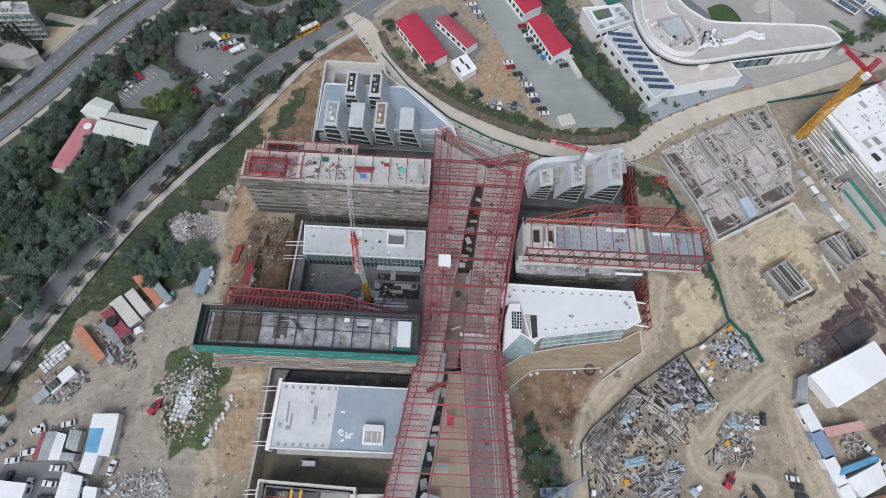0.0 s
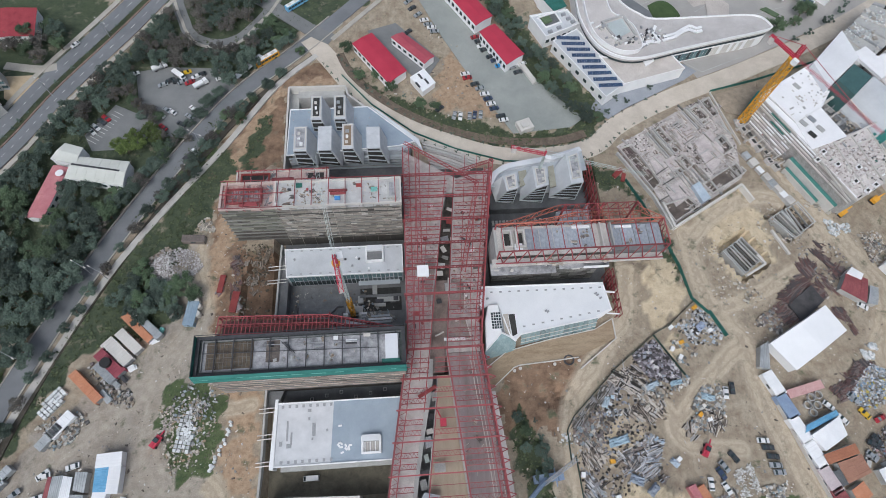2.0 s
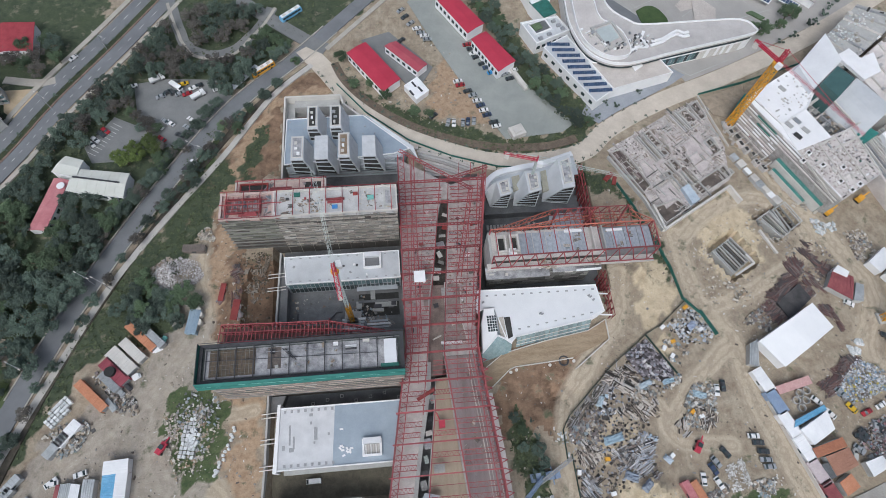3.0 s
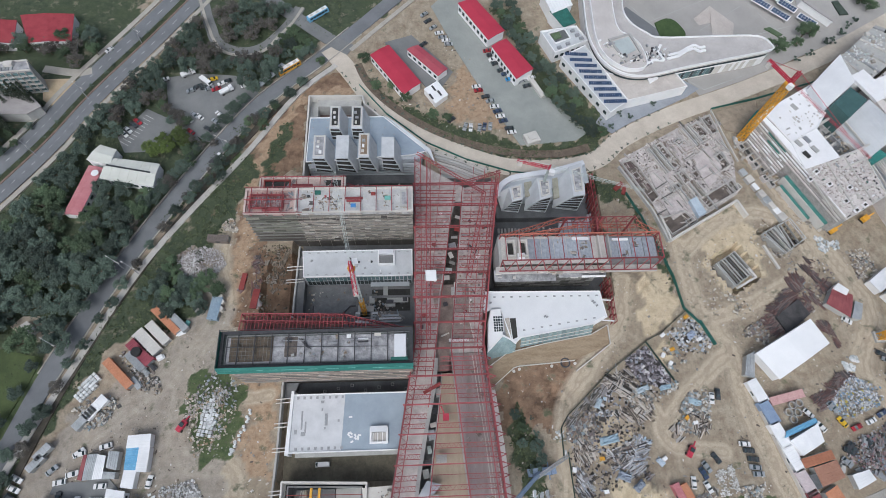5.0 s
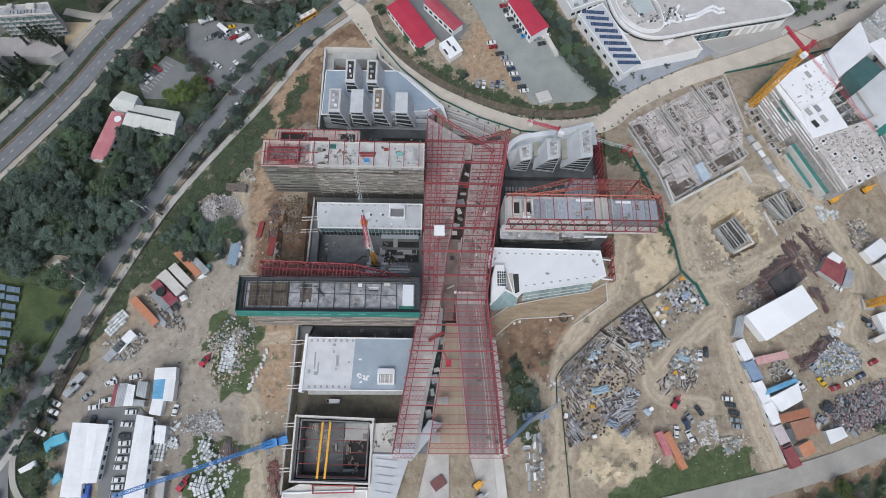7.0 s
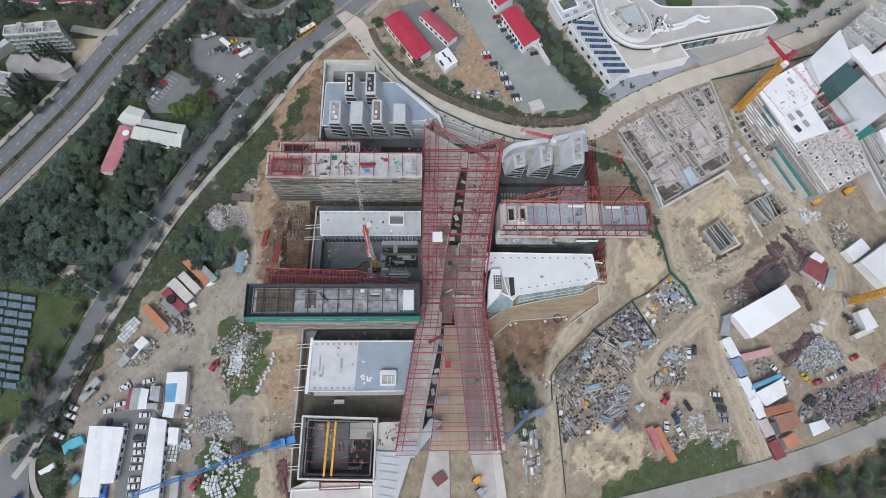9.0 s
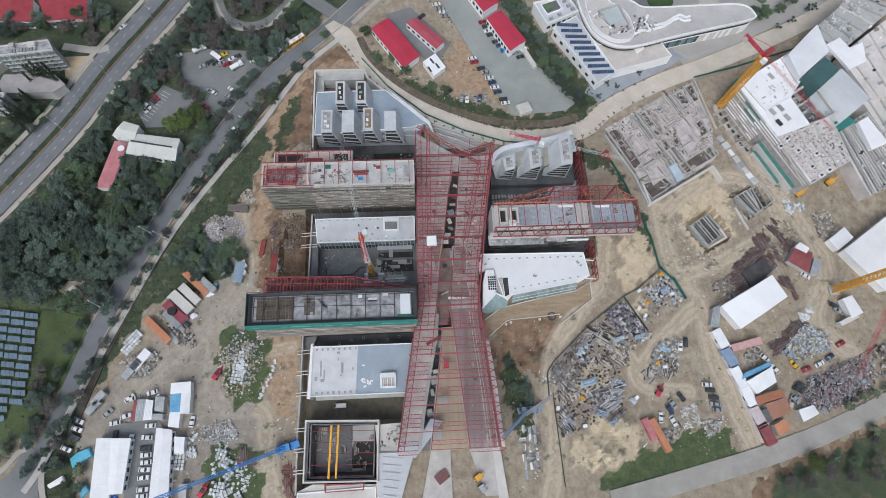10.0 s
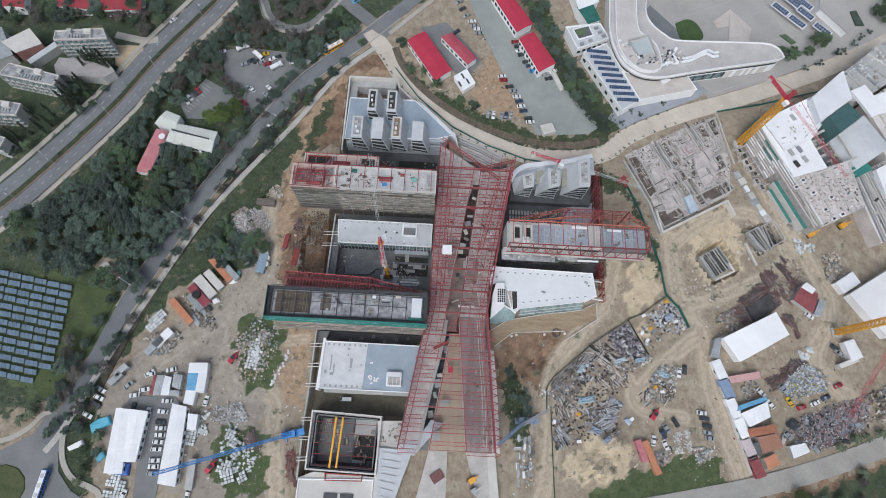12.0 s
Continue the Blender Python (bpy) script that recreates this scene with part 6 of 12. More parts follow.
piece("sheet_stack", e, 61.5, 79.6, 21.9, 6.5, 1.0, 0.6, SHEET_WHITE)
piece("sheet_stack", e, 77.0, 79.0, 21.9, 6.0, 0.9, 0.6, SHEET_WHITE)
piece("wall_stub", e, 68.0, 75.4, 22.6, 0.5, 9.6, 2.6, CONCRETE_PALE)
piece("wall_stub", e, 71.8, 75.4, 22.6, 0.5, 9.6, 2.6, CONCRETE)
boarding(e, 31, 71, 70.3, -5, 13.0, 10, 3.4, BOARD_GREY)
for k in range(16):
    piece("site_stock", e, rng.uniform(30, 70), rng.uniform(66.8, 69), 13.9 + rng.random(), rng.uniform(0.8, 3), rng.uniform(0.4, 1.0), 0.5, rng.choice((CONCRETE_PALE, BOARD, GREY_STEEL, WHITE)), rng.uniform(-20, 20))


def leaning(label, p0, p1, q0, q1, n, w, m, group):
    """A lattice truss whose lower chord q lies off its upper chord p."""
    t = thing("side_truss", label, "steel truss", *p0, group)
    p0, p1, q0, q1 = Vector(p0), Vector(p1), Vector(q0), Vector(q1)
    member("top_chord", t, p0, p1, w * 1.4, w * 1.4, m)
    member("bottom_chord", t, q0, q1, w * 1.2, w * 1.2, m)
    for k in range(n):
        a, c0, b0 = p0.lerp(p1, k / n), q0.lerp(q1, (k + 0.5) / n), p0.lerp(p1, (k + 1) / n)
        member("diagonal", t, a, c0, w, w, m)
        member("diagonal", t, c0, b0, w, w, m)


leaning("red lattice truss along the steel wing's front", (30.2, 69.4, 26), (90.8, 69.6, 26), (29.6, 67.4, 20.4), (89.8, 67.0, 20.4), 12, 0.3, RED_STEEL, "wing side trusses")
leaning("orange-red lattice truss along the steel wing's back", (30.4, 80.0, 26), (90.8, 80.0, 26), (30.4, 81.0, 20.8), (90.8, 81.0, 20.8), 12, 0.26, ORANGE_STEEL, "wing side trusses")
for k in range(12):
    x = 32 + k * 5.35
    solid("deck_beam", Geo().beam((x, 69.4, 26), (x, 80, 26), 0.26, 0.3), RED_STEEL, "red steel beam across the deck sheets", "steel beam", "deck beams")
for x in (30.4, 90.8):
    for y in (69.6, 80.0):
        solid("column", Geo().box(x - 0.2, y - 0.2, 19, x + 0.2, y + 0.2, 26), RED_STEEL, "red steel post of the wing", "column", "wing columns")
for p0, q0, dp, n, m in (
    ((31.5, 81.6, 22), (54, 86.2, 27), 3.5, 8, ORANGE_STEEL),
    ((54, 86.2, 27), (81.5, 86.2, 27), 4.5, 8, RED_STEEL),
    ((40, 81.0, 24), (60, 83.6, 25.5), 2, 9, ORANGE_STEEL),
    ((60, 86.6, 20), (86, 86.2, 20), 3, 9, ORANGE_STEEL),
    ((91.0, 69.6, 26), (91.0, 80.0, 26), 4.4, 4, RED_STEEL),
    ((84, 86, 24), (90.8, 81, 25), 3, 4, ORANGE_STEEL),
):
    truss("rear_truss", "orange-red lattice truss behind the steel wing", p0, q0, dp, n, 0.2, m, "wing rear trusses")
for k in range(8):
    x = 56 + k * 3.8
    fr0 = thing("rear_bay", "orange-red cross frame behind the steel wing", "steel frame", x, 83, 20, "rear bays")
    member("beam", fr0, (x, 80.0, 26), (x, 86.2, 27), 0.22, 0.22, RED_STEEL)
    member("beam", fr0, (x, 80.8, 20.8), (x, 86.4, 20), 0.22, 0.22, ORANGE_STEEL)
    member("post", fr0, (x, 86.3, 20), (x, 86.3, 27), 0.2, 0.2, ORANGE_STEEL)
    if k % 2:
        member("brace", fr0, (x, 86.2, 27), (x + 3.8, 80.0, 26), 0.16, 0.16, ORANGE_STEEL)
for x, y in ((56, 86.3), (70, 86.3), (82.5, 86.3)):
    solid("column", Geo().box(x - 0.3, y - 0.3, -6.2, x + 0.3, y + 0.3, 27), RED_STEEL, "red steel column of the wing", "column", "wing columns")

# white block in the east
w = thing("low_block", "white low block with a slanting glazed front and rooflight", "building", 50, 54, -6)
W_ROOF = [(23.9, 64.1), (71.1, 63.3), (72.5, 52.7), (67.3, 50.1), (37.9, 45.4), (35.9, 43.5), (34.1, 45.2), (31.0, 57.1), (27.1, 56.8), (24.6, 55.4)]
part("wall", Geo().prism([(27, 62.5), (72, 62.2), (71.6, 52.6), (66.6, 50.6), (38.4, 46.2), (30, 43.4), (26.4, 43.0)], -6.4, 6.1), CLADDING, w)
part("roof", Geo().prism(W_ROOF, 6.1, 6.7), mat("bright_roof_membrane", (0.66, 0.68, 0.7), (0.76, 0.775, 0.79), 0.07, 0.7, grain=0.05), w, "white roof membrane")
part("parapet", rim(W_ROOF, 0.4, 6.5, 7.1), WHITE, w)
part("front_fin", Geo().prism([(66.5, 50.8), (71.8, 53.2), (71.8, 52.6), (67, 50.2)], -2, 6.9), WHITE, w)
part("skylight_hood", Geo().prism([(27.0, 56.5), (30.8, 56.7), (30.9, 46.3), (27.7, 43.1), (24.7, 40.4), (25.5, 51.2)], 5.2, 8.4, 0.3), WHITE, w, "white rooflight hood")
sky_glass = part("skylight_glass", Geo().box(27.6, 47.4, 8.4, 31.2, 53.6, 8.52), GLASS_DARK, w, "gridded dark rooflight")
for k in range(5):
    member("glazing_bar", sky_glass, (27.6 + k * 0.9, 47.4, 8.56), (27.6 + k * 0.9, 53.6, 8.56), 0.14, 0.1, WHITE)
for k in range(7):
    member("glazing_bar", sky_glass, (27.6, 47.4 + k * 1.03, 8.56), (31.2, 47.4 + k * 1.03, 8.56), 0.14, 0.1, WHITE)
part("light_well", Geo().prism([(31.8, 53.1), (34.1, 53.3), (34.4, 45.5), (32.4, 44.6)], 6.72, 6.86), BOARD, w, "timber-lined light well")
# plate on top of the roof, dark in place of the well's shade
part("light_well", Geo().prism([(34.3, 53.0), (36.6, 53.1), (36.7, 45.6), (34.9, 44.8)], 6.72, 6.86), HOLE_SHADE, w, "light well with its inner shade painted as a dark plate")
for k in range(13):
    piece("roof_vent", w, 29 + k * 3.4, 61.8 - k * 0.02, 6.85, 0.9, 0.5, 0.35, GREY_STEEL)
for k in range(9):
    piece("roof_vent", w, 39.5 + k * 3.5, 48.2 + k * 0.52, 6.85, 0.9, 0.5, 0.35, GREY_STEEL)
for x, y in ((48.2, 53.5), (48.9, 53.2), (68.4, 58.6), (69.3, 57.4), (67.8, 59.2), (27.3, 59.4)):
    piece("roof_gear", w, x, y, 7.0, 0.9, 0.6, 0.6, GREY_STEEL, 30)
for x, y in ((72, 60.3), (72, 51.8)):
    solid("strut", Geo().tube((x - 1, y, 5.5), (x + 4, y - 0.2, 4.6), 0.3), WHITE, "white tubular strut at the block's end", "strut", "retaining wall struts")
UPPER_WALL = [(24.5, 35.0), (33.4, 41.1), (49.8, 44.6), (67.1, 47.4)]
LOWER_WALL = [(25.2, 27.0), (35.2, 35.1), (37.4, 35.8), (50.1, 36.6), (59.3, 37.4)]
solid("retaining_wall", wall_line(UPPER_WALL + [(74.5, 51.2)], 0.3, -1.5, 0.9), CONCRETE_PALE, "pale low wall along the ramp", "retaining wall", kind="structure")
solid("retaining_wall", wall_line(LOWER_WALL, 0.3, -1.5, 0.8), CONCRETE_PALE, "pale low wall along the ramp", "retaining wall", kind="structure")
solid("retaining_wall", wall_line([(59.5, 33.2), (74.4, 43.5), (74.5, 51.2)], 0.4, -1.5, 0.9), CONCRETE_PALE, "pale low wall round the ramp's end", "retaining wall", kind="structure")
solid("ramp", Geo().prism([(x, y - 0.2) for x, y in UPPER_WALL] + [(74.5, 51.2), (74.4, 43.5)] + [(x, y + 0.2) for x, y in LOWER_WALL[::-1]], -1.0, 0.42), mat("ramp_earth", (0.25, 0.185, 0.12), (0.37, 0.29, 0.2), 0.35, 0.95, grain=0.25, bump=0.4, streak=(0.35, 1.4, 1)), "brown earth ramp between low walls", "ramp", kind="structure")
GLASS_FRONT = mat("pale_teal_glazing", (0.17, 0.25, 0.26), (0.3, 0.38, 0.385), 0.5, 0.2, grain=0.2, bump=0, rand=0.2)
FR0, FR1 = Vector((38.2, 45.2, 6.0)), Vector((67.2, 49.9, 6.0))
for k in range(16):
    p0, p1 = FR0.lerp(FR1, k / 16 + 0.003), FR0.lerp(FR1, (k + 1) / 16 - 0.003)
    drop = Vector((0.35, -2.3, -6.4))
    back = Vector((0, 0.25, 0))
    part("front_pane", Geo().add([p0, p1, p1 + drop, p0 + drop, p0 + back, p1 + back, p1 + drop + back, p0 + drop + back], [(0, 3, 2, 1), (4, 5, 6, 7), (0, 1, 5, 4), (3, 7, 6, 2), (0, 4, 7, 3), (1, 2, 6, 5)]), GLASS_FRONT, w)
for u in (0.33, 0.66):
    part("transom", Geo().beam(FR0 + drop * u + Vector((0, -0.1, 0)), FR1 + drop * u + Vector((0, -0.1, 0)), 0.22, 0.18), CONCRETE_PALE, w)
part("front_sill", Geo().beam(FR0 + drop + Vector((0, -0.3, 0.2)), FR1 + drop + Vector((0, -0.3, 0.2)), 0.6, 0.4), WHITE, w)
part("front_pane", Geo().add([(24.7, 40.3, 5.4), (27.7, 42.9, 8.0), (30.8, 46.0, 8.0), (34.0, 44.9, 6.4), (36.0, 43.2, 6.3), (36.4, 41.0, -0.4), (25.4, 38.4, -0.4), (30.0, 47.0, -0.4)], [(6, 5, 4, 3, 2, 1, 0), (0, 1, 7, 6), (4, 5, 7, 3)]), GLASS_FRONT, w, "slanting teal glass under the hood")
for a, b_ in zip([(24.7, 40.3, 5.6), (27.7, 42.9, 8.3), (30.8, 46.0, 8.3), (34.0, 44.8, 6.7)], [(27.7, 42.9, 8.3), (30.8, 46.0, 8.3), (34.0, 44.8, 6.7), (36.0, 43.1, 6.6)]):
    part("hood_frame", Geo().beam(a, b_, 0.55, 0.5), WHITE, w)
for k in range(4):
    x, y = LOWER_WALL[k + 1][0], LOWER_WALL[k + 1][1] - 1.2
    solid("manhole", Geo().tube((x, y, 0.3), (x, y, 0.9), 0.6, 0.55, 12), CONCRETE_PALE, "round pale concrete manhole ring", "manhole", "manholes")
RING_X, RING_Y = 55.6, 36.6
solid("pipe_end", rim([(RING_X + 1.7 * math.cos(k / 16 * math.tau), RING_Y + 1.7 * math.sin(k / 16 * math.tau)) for k in range(16)], 0.5, -1.5, 0.6), DARK_STEEL, "large dark ring of pipe standing in the earth", "pipe")
solid("white_slab", Geo().prism([(25.2, -15.9), (28.5, -15.8), (30.7, -37.0), (27.0, -38.2)], -0.5, 1.2), CONCRETE_PALE, "long pale concrete slab south of the spine", "slab")

# cranes


def lattice(parent, p, q, w, n, material, chord=0.22, name="lattice"):
    """A square lattice boom from p to q, as one part."""
    p, q = Vector(p), Vector(q)
    d = (q - p).normalized()
    a = d.cross(Vector((0, 0, 1)))
    a = a.normalized() if a.length > 0.05 else Vector((1, 0, 0))
    b = a.cross(d).normalized()
    g = Geo()
    corner = [(a * i + b * j) * w / 2 for i, j in ((-1, -1), (1, -1), (1, 1), (-1, 1))]
    for c0 in corner:
        g.beam(p + c0, q + c0, chord)
    for k in range(n):
        s, t = p.lerp(q, k / n), p.lerp(q, (k + 1) / n)
        for i in range(4):
            c0, c1 = corner[i], corner[(i + 1) % 4]
            g.beam(s + (c0 if k % 2 else c1), t + (c1 if k % 2 else c0), chord * 0.7)
            g.beam(s + c0, s + c1, chord * 0.7)
    return part(name, g, material, parent)


def tower_crane(x, y, z0, z1, jib, back, deg, mast_mat, jib_mat, label, wide=1.8, back_mat=None, slim=1.3, joint=None):
    t = thing("tower_crane", label, "crane", x, y, z0)
    top = joint or z1
    lattice(t, (x, y, z0), (x, y, top), wide, int((top - z0) / 2.2), mast_mat, 0.34 if wide > 2 else 0.26, "mast")
    if joint:
        lattice(t, (x, y, joint), (x, y, z1), wide * 0.75, int((z1 - joint) / 2.2), jib_mat, 0.16, "mast")
    part("base", Geo().box(x - 2.2, y - 2.2, z0 - 0.6, x + 2.2, y + 2.2, z0 + 0.8), CONCRETE, t)
    part("slewing_ring", Geo().tube((x, y, z1), (x, y, z1 + 1.2), wide * 0.85, wide * 0.85, 12), mast_mat, t)
    c, s = math.cos(radians(deg)), math.sin(radians(deg))
    part("cab", Geo().turned(x + c * 1.4 + s * 1.6, y + s * 1.4 - c * 1.6, z1 + 0.4, 2.2, 1.6, z1 + 2.6, deg), SHEET_WHITE, t)
    lattice(t, (x, y, z1 + 1.2), (x, y, z1 + 3 + wide * 2), wide * 0.5, 4, back_mat or jib_mat, 0.26, "tower_head")
    lattice(t, (x, y, z1 + 2), (x + c * jib, y + s * jib, z1 + 2.4), slim, int(jib / 2.6), jib_mat, 0.055, "jib")
    lattice(t, (x, y, z1 + 2), (x - c * back, y - s * back, z1 + 2), slim * 1.1, int(back / 2), back_mat or jib_mat, 0.1 + 0.08 * wide, "counter_jib")
    part("counterweight", Geo().turned(x - c * (back - 1.5), y - s * (back - 1.5), z1 - 0.8, 1.2 + slim * 0.8, 0.7 + slim * 0.8, z1 + 2.0, deg), CONCRETE_PALE, t)
    part("tie_bar", Geo().beam((x, y, z1 + 3 + wide * 2), (x + c * jib * 0.7, y + s * jib * 0.7, z1 + 3), 0.12).beam((x, y, z1 + 3 + wide * 2), (x - c * back * 0.9, y - s * back * 0.9, z1 + 2.8), 0.12), jib_mat, t)
    return t


tower_crane(-22.6, 60.0, -6, 44, 38, 9.8, 101, YELLOW, PALE_STEEL, "tower crane with a yellow mast, pale jib and red counter-jib", 1.5, CRANE_RED, 1.1, 12)
tower_crane(151.2, 138.8, 0, 39, 42, 13, -62, YELLOW, CRANE_RED, "tower crane with a thick yellow mast and crimson jib", 2.4, None, 0.8)
tower_crane(*(185.3, 43.3), 0, 38, 50, 14, -128, YELLOW, CRANE_RED, "tower crane with a yellow mast and red jib beside the yards", 2.4, None, 1.2)
tower_crane(53.6, 112.0, 3, 19, 39, 13.5, -16.6, PALE_STEEL, PALE_STEEL, "slim tower crane with a pale jib and red counter-jib", 0.7, CRANE_RED, 0.9)


def mobile_crane(x, y, deg, tip_x, tip_y, height, label, body):
    t = thing("mobile_crane", label, "crane", x, y, 0)
    part("undercarriage", Geo().turned(x, y, 0.6, 9.5, 2.7, 1.9, deg), body, t)
    c, s = math.cos(radians(deg)), math.sin(radians(deg))
    for k in range(4):
        for side in (-1.25, 1.25):
            wx, wy = x + c * (-3.6 + k * 2.4) - s * side, y + s * (-3.6 + k * 2.4) + c * side
            part("wheel", Geo().tube((wx + s * 0.2, wy - c * 0.2, 0.65), (wx - s * 0.2, wy + c * 0.2, 0.65), 0.65, 0.65, 10), BLACK, t)
    part("cab", Geo().turned(x + c * 4.2, y + s * 4.2, 1.9, 1.8, 2.5, 3.4, deg), body, t)
    part("turntable", Geo().turned(x - c, y - s, 1.9, 4.5, 2.6, 3.6, deg), body, t)
    lattice(t, (x - c * 0.5, y - s * 0.5, 3.2), (tip_x, tip_y, height), 1.1, 30, body, 0.24, "boom")
    for k in range(4):
        side = (1, -1)[k % 2] * 3
        lx = (3, -3)[k // 2]
        part("outrigger_leg", Geo().beam((x + c * lx, y + s * lx, 0.9), (x + c * lx - s * side, y + s * lx + c * side, 0.4), 0.35), body, t)
    return t


mobile_crane(*(-56.6, -12.0), 15, -100.3, -28.0, 26, "mobile crane with a long blue lattice boom", BLUE_PAINT)
mobile_crane(*(41.6, -2.2), 4, 28.5, -12.4, 12, "dull blue crane with a slim lattice boom", mat("dull_blue_crane", (0.16, 0.22, 0.33), (0.26, 0.33, 0.44), 0.6, 0.6))
b2 = thing("lattice_boom", "blue-grey lattice boom section reaching over the track", "crane", *(45.3, -1.4), 2)
lattice(b2, (*(39.9, -4.0), 3), (*(48.4, 2.2), 16), 1.0, 14, GREY_STEEL, 0.2, "boom")

# buildings round the site


def shed(name, poly, h, roof_mat, wall_mat, label, rise=0.0, category="shed", group="", windows=0, ribs=0):
    """A plain low building over four corners: walls, roof with overhang, windows along its long side, roof ribs."""
    cx, cy = sum(q[0] for q in poly) / len(poly), sum(q[1] for q in poly) / len(poly)
    t = thing(name, label, category, cx, cy, 0, group)
    wall = part("wall", Geo().prism([(cx + (x - cx) * 0.96, cy + (y - cy) * 0.96) for x, y in poly], -0.5, h - 0.1), wall_mat, t)
    cover = part("roof", Geo().gable(poly, h, h + rise) if rise and len(poly) == 4 else Geo().prism(poly, h - 0.1, h + 0.2), roof_mat, t)
    if ribs and len(poly) == 4:
        a, b, c0, d0 = [Vector((*q, h + (0.24 if not rise else 0.06))) for q in poly]
        for k in range(1, ribs):
            f = k / ribs
            if rise:
                up = Vector((0, 0, rise))
                m0, m1 = (a + b) / 2 + up, (c0 + d0) / 2 + up
                member("roof_rib", cover, a.lerp(d0, f), m0.lerp(m1, f), 0.12, 0.08, roof_mat)
                member("roof_rib", cover, m0.lerp(m1, f), b.lerp(c0, f), 0.12, 0.08, roof_mat)
            else:
                member("roof_rib", cover, a.lerp(d0, f), b.lerp(c0, f), 0.12, 0.1, roof_mat)
    for k in range(windows):
        f = (k + 0.5) / windows
        for i, j in ((1, 2), (3, 0)):
            a, b = poly[i], poly[j]
            x, y = a[0] + (b[0] - a[0]) * f, a[1] + (b[1] - a[1]) * f
            ang = math.degrees(math.atan2(b[1] - a[1], b[0] - a[0]))
            x, y = cx + (x - cx) * 0.965, cy + (y - cy) * 0.965
            piece("window", wall, x, y, h * 0.55, math.dist(a, b) / windows * 0.5, 0.3, h * 0.3, GLASS_DARK, ang)
    return t


RED_LABEL = "long white shed with a crimson sheet roof"
shed("site_office", [(-21.9, 186.8), (-12.8, 193.3), (2.6, 169.9), (-5.8, 162.8)], 5.0, ROOF_RED, WHITE, RED_LABEL, 0.5, "shed", "crimson sheds", 8)
shed("site_office", [(-4.2, 190.7), (1.6, 193.6), (15.6, 178.5), (10.7, 174.0)], 4.6, mat("faded_crimson_roof", (0.34, 0.05, 0.08), (0.42, 0.1, 0.12), 0.2, 0.6), WHITE, "narrow shed with a faded crimson sheet roof", 0.5, "shed", "crimson sheds", 6)
shed("site_office", [(37.3, 191.5), (45.2, 196.4), (56.9, 177.2), (47.9, 171.0)], 6.0, ROOF_RED, WHITE, RED_LABEL + " beside parked cars", 0.5, "shed", "crimson sheds", 8)
shed("site_office", [(22.1, 220.1), (31.3, 223.2), (44.9, 201.5), (36.1, 195.4)], 6.0, ROOF_RED, WHITE, RED_LABEL, 0.5, "shed", "crimson sheds", 8)
wt = shed("cabin", [(3.7, 167.3), (10.3, 172.3), (15.2, 164.0), (9.0, 158.8)], 3.4, SHEET_WHITE, WHITE, "white cabin roof with three dark rooflights", 0.0, "cabin")
for x, y in [(8.4, 167.6), (11.1, 164.7), (7.1, 162.7)]:
    piece("rooflight", wt, x, y, 3.7, 0.9, 3.3, 0.2, DARK_STEEL, 30)
solid("hut", Geo().turned(52.8, 140.2, 0.0, 6.5, 5.5, 2.6, 20).turned(52.8, 140.2, 2.6, 3.5, 3, 3.0, 20), CONCRETE_PALE, "small flat-roofed pump house", "hut")
solid("low_wall", wall_line([(55.2, 177.4), (61.0, 164.4)], 2.2, -0.3, 1.6), CONCRETE_PALE, "pale ruined wall beside the gravel yard", "wall")

# solar-roofed building
sb = thing("campus_building", "white two-storey building with solar panels on its roof", "building", *(92.9, 167.3), 0)
S_ROOF = [(71.3, 184.3), (83.7, 191.4), (99.6, 157.6), (89.9, 150.9)]
part("wall", Geo().prism(S_ROOF, -0.4, 6.0), WHITE, sb)
part("roof", Geo().prism([(x * 0.999 + 0.1, y) for x, y in S_ROOF], 6.0, 6.25), ROOF_GREY, sb)
part("parapet", rim(S_ROOF, 0.4, 6.0, 6.7), WHITE, sb)
S_WING = [(99.6, 157.6), (91.2, 174.1), (105.9, 171.0), (125.5, 174.1), (129.7, 165.8)]
part("wing", Geo().prism(S_WING, -0.4, 6.2), WHITE, sb)
part("wing_parapet", rim(S_WING, 0.4, 6.2, 6.9), WHITE, sb)
part("wing_roof", Geo().prism(S_WING, 6.2, 6.4), mat("warm_terrace", (0.46, 0.42, 0.385), (0.6, 0.56, 0.52), 0.15, 0.85), sb, "pale paved roof terrace")
for k in range(9):
    f = (k + 0.6) / 9.4
    a = Vector((*S_ROOF[0], 6.7)).lerp(Vector((*S_ROOF[3], 6.7)), f)
    b = Vector((*S_ROOF[1], 6.7)).lerp(Vector((*S_ROOF[2], 6.7)), f)
    ang = math.degrees(math.atan2(b.y - a.y, b.x - a.x)) - 33
    row = thing("solar_row", "row of dark blue solar panels on the roof", "solar panel", (a.x + b.x) / 2, (a.y + b.y) / 2, 6.3, "roof solar rows")
    c0, s0 = math.cos(radians(ang)), math.sin(radians(ang))
    for j in range(10):
        o = -5.0 + j * 1.1
        piece("panel", row, (a.x + b.x) / 2 + c0 * o, (a.y + b.y) / 2 + s0 * o, 6.75, 1.0, 2.0, 0.08, PANEL_SOLAR, ang)
    piece("rail", row, (a.x + b.x) / 2, (a.y + b.y) / 2, 6.5, 11, 0.2, 0.4, GREY_STEEL, ang)
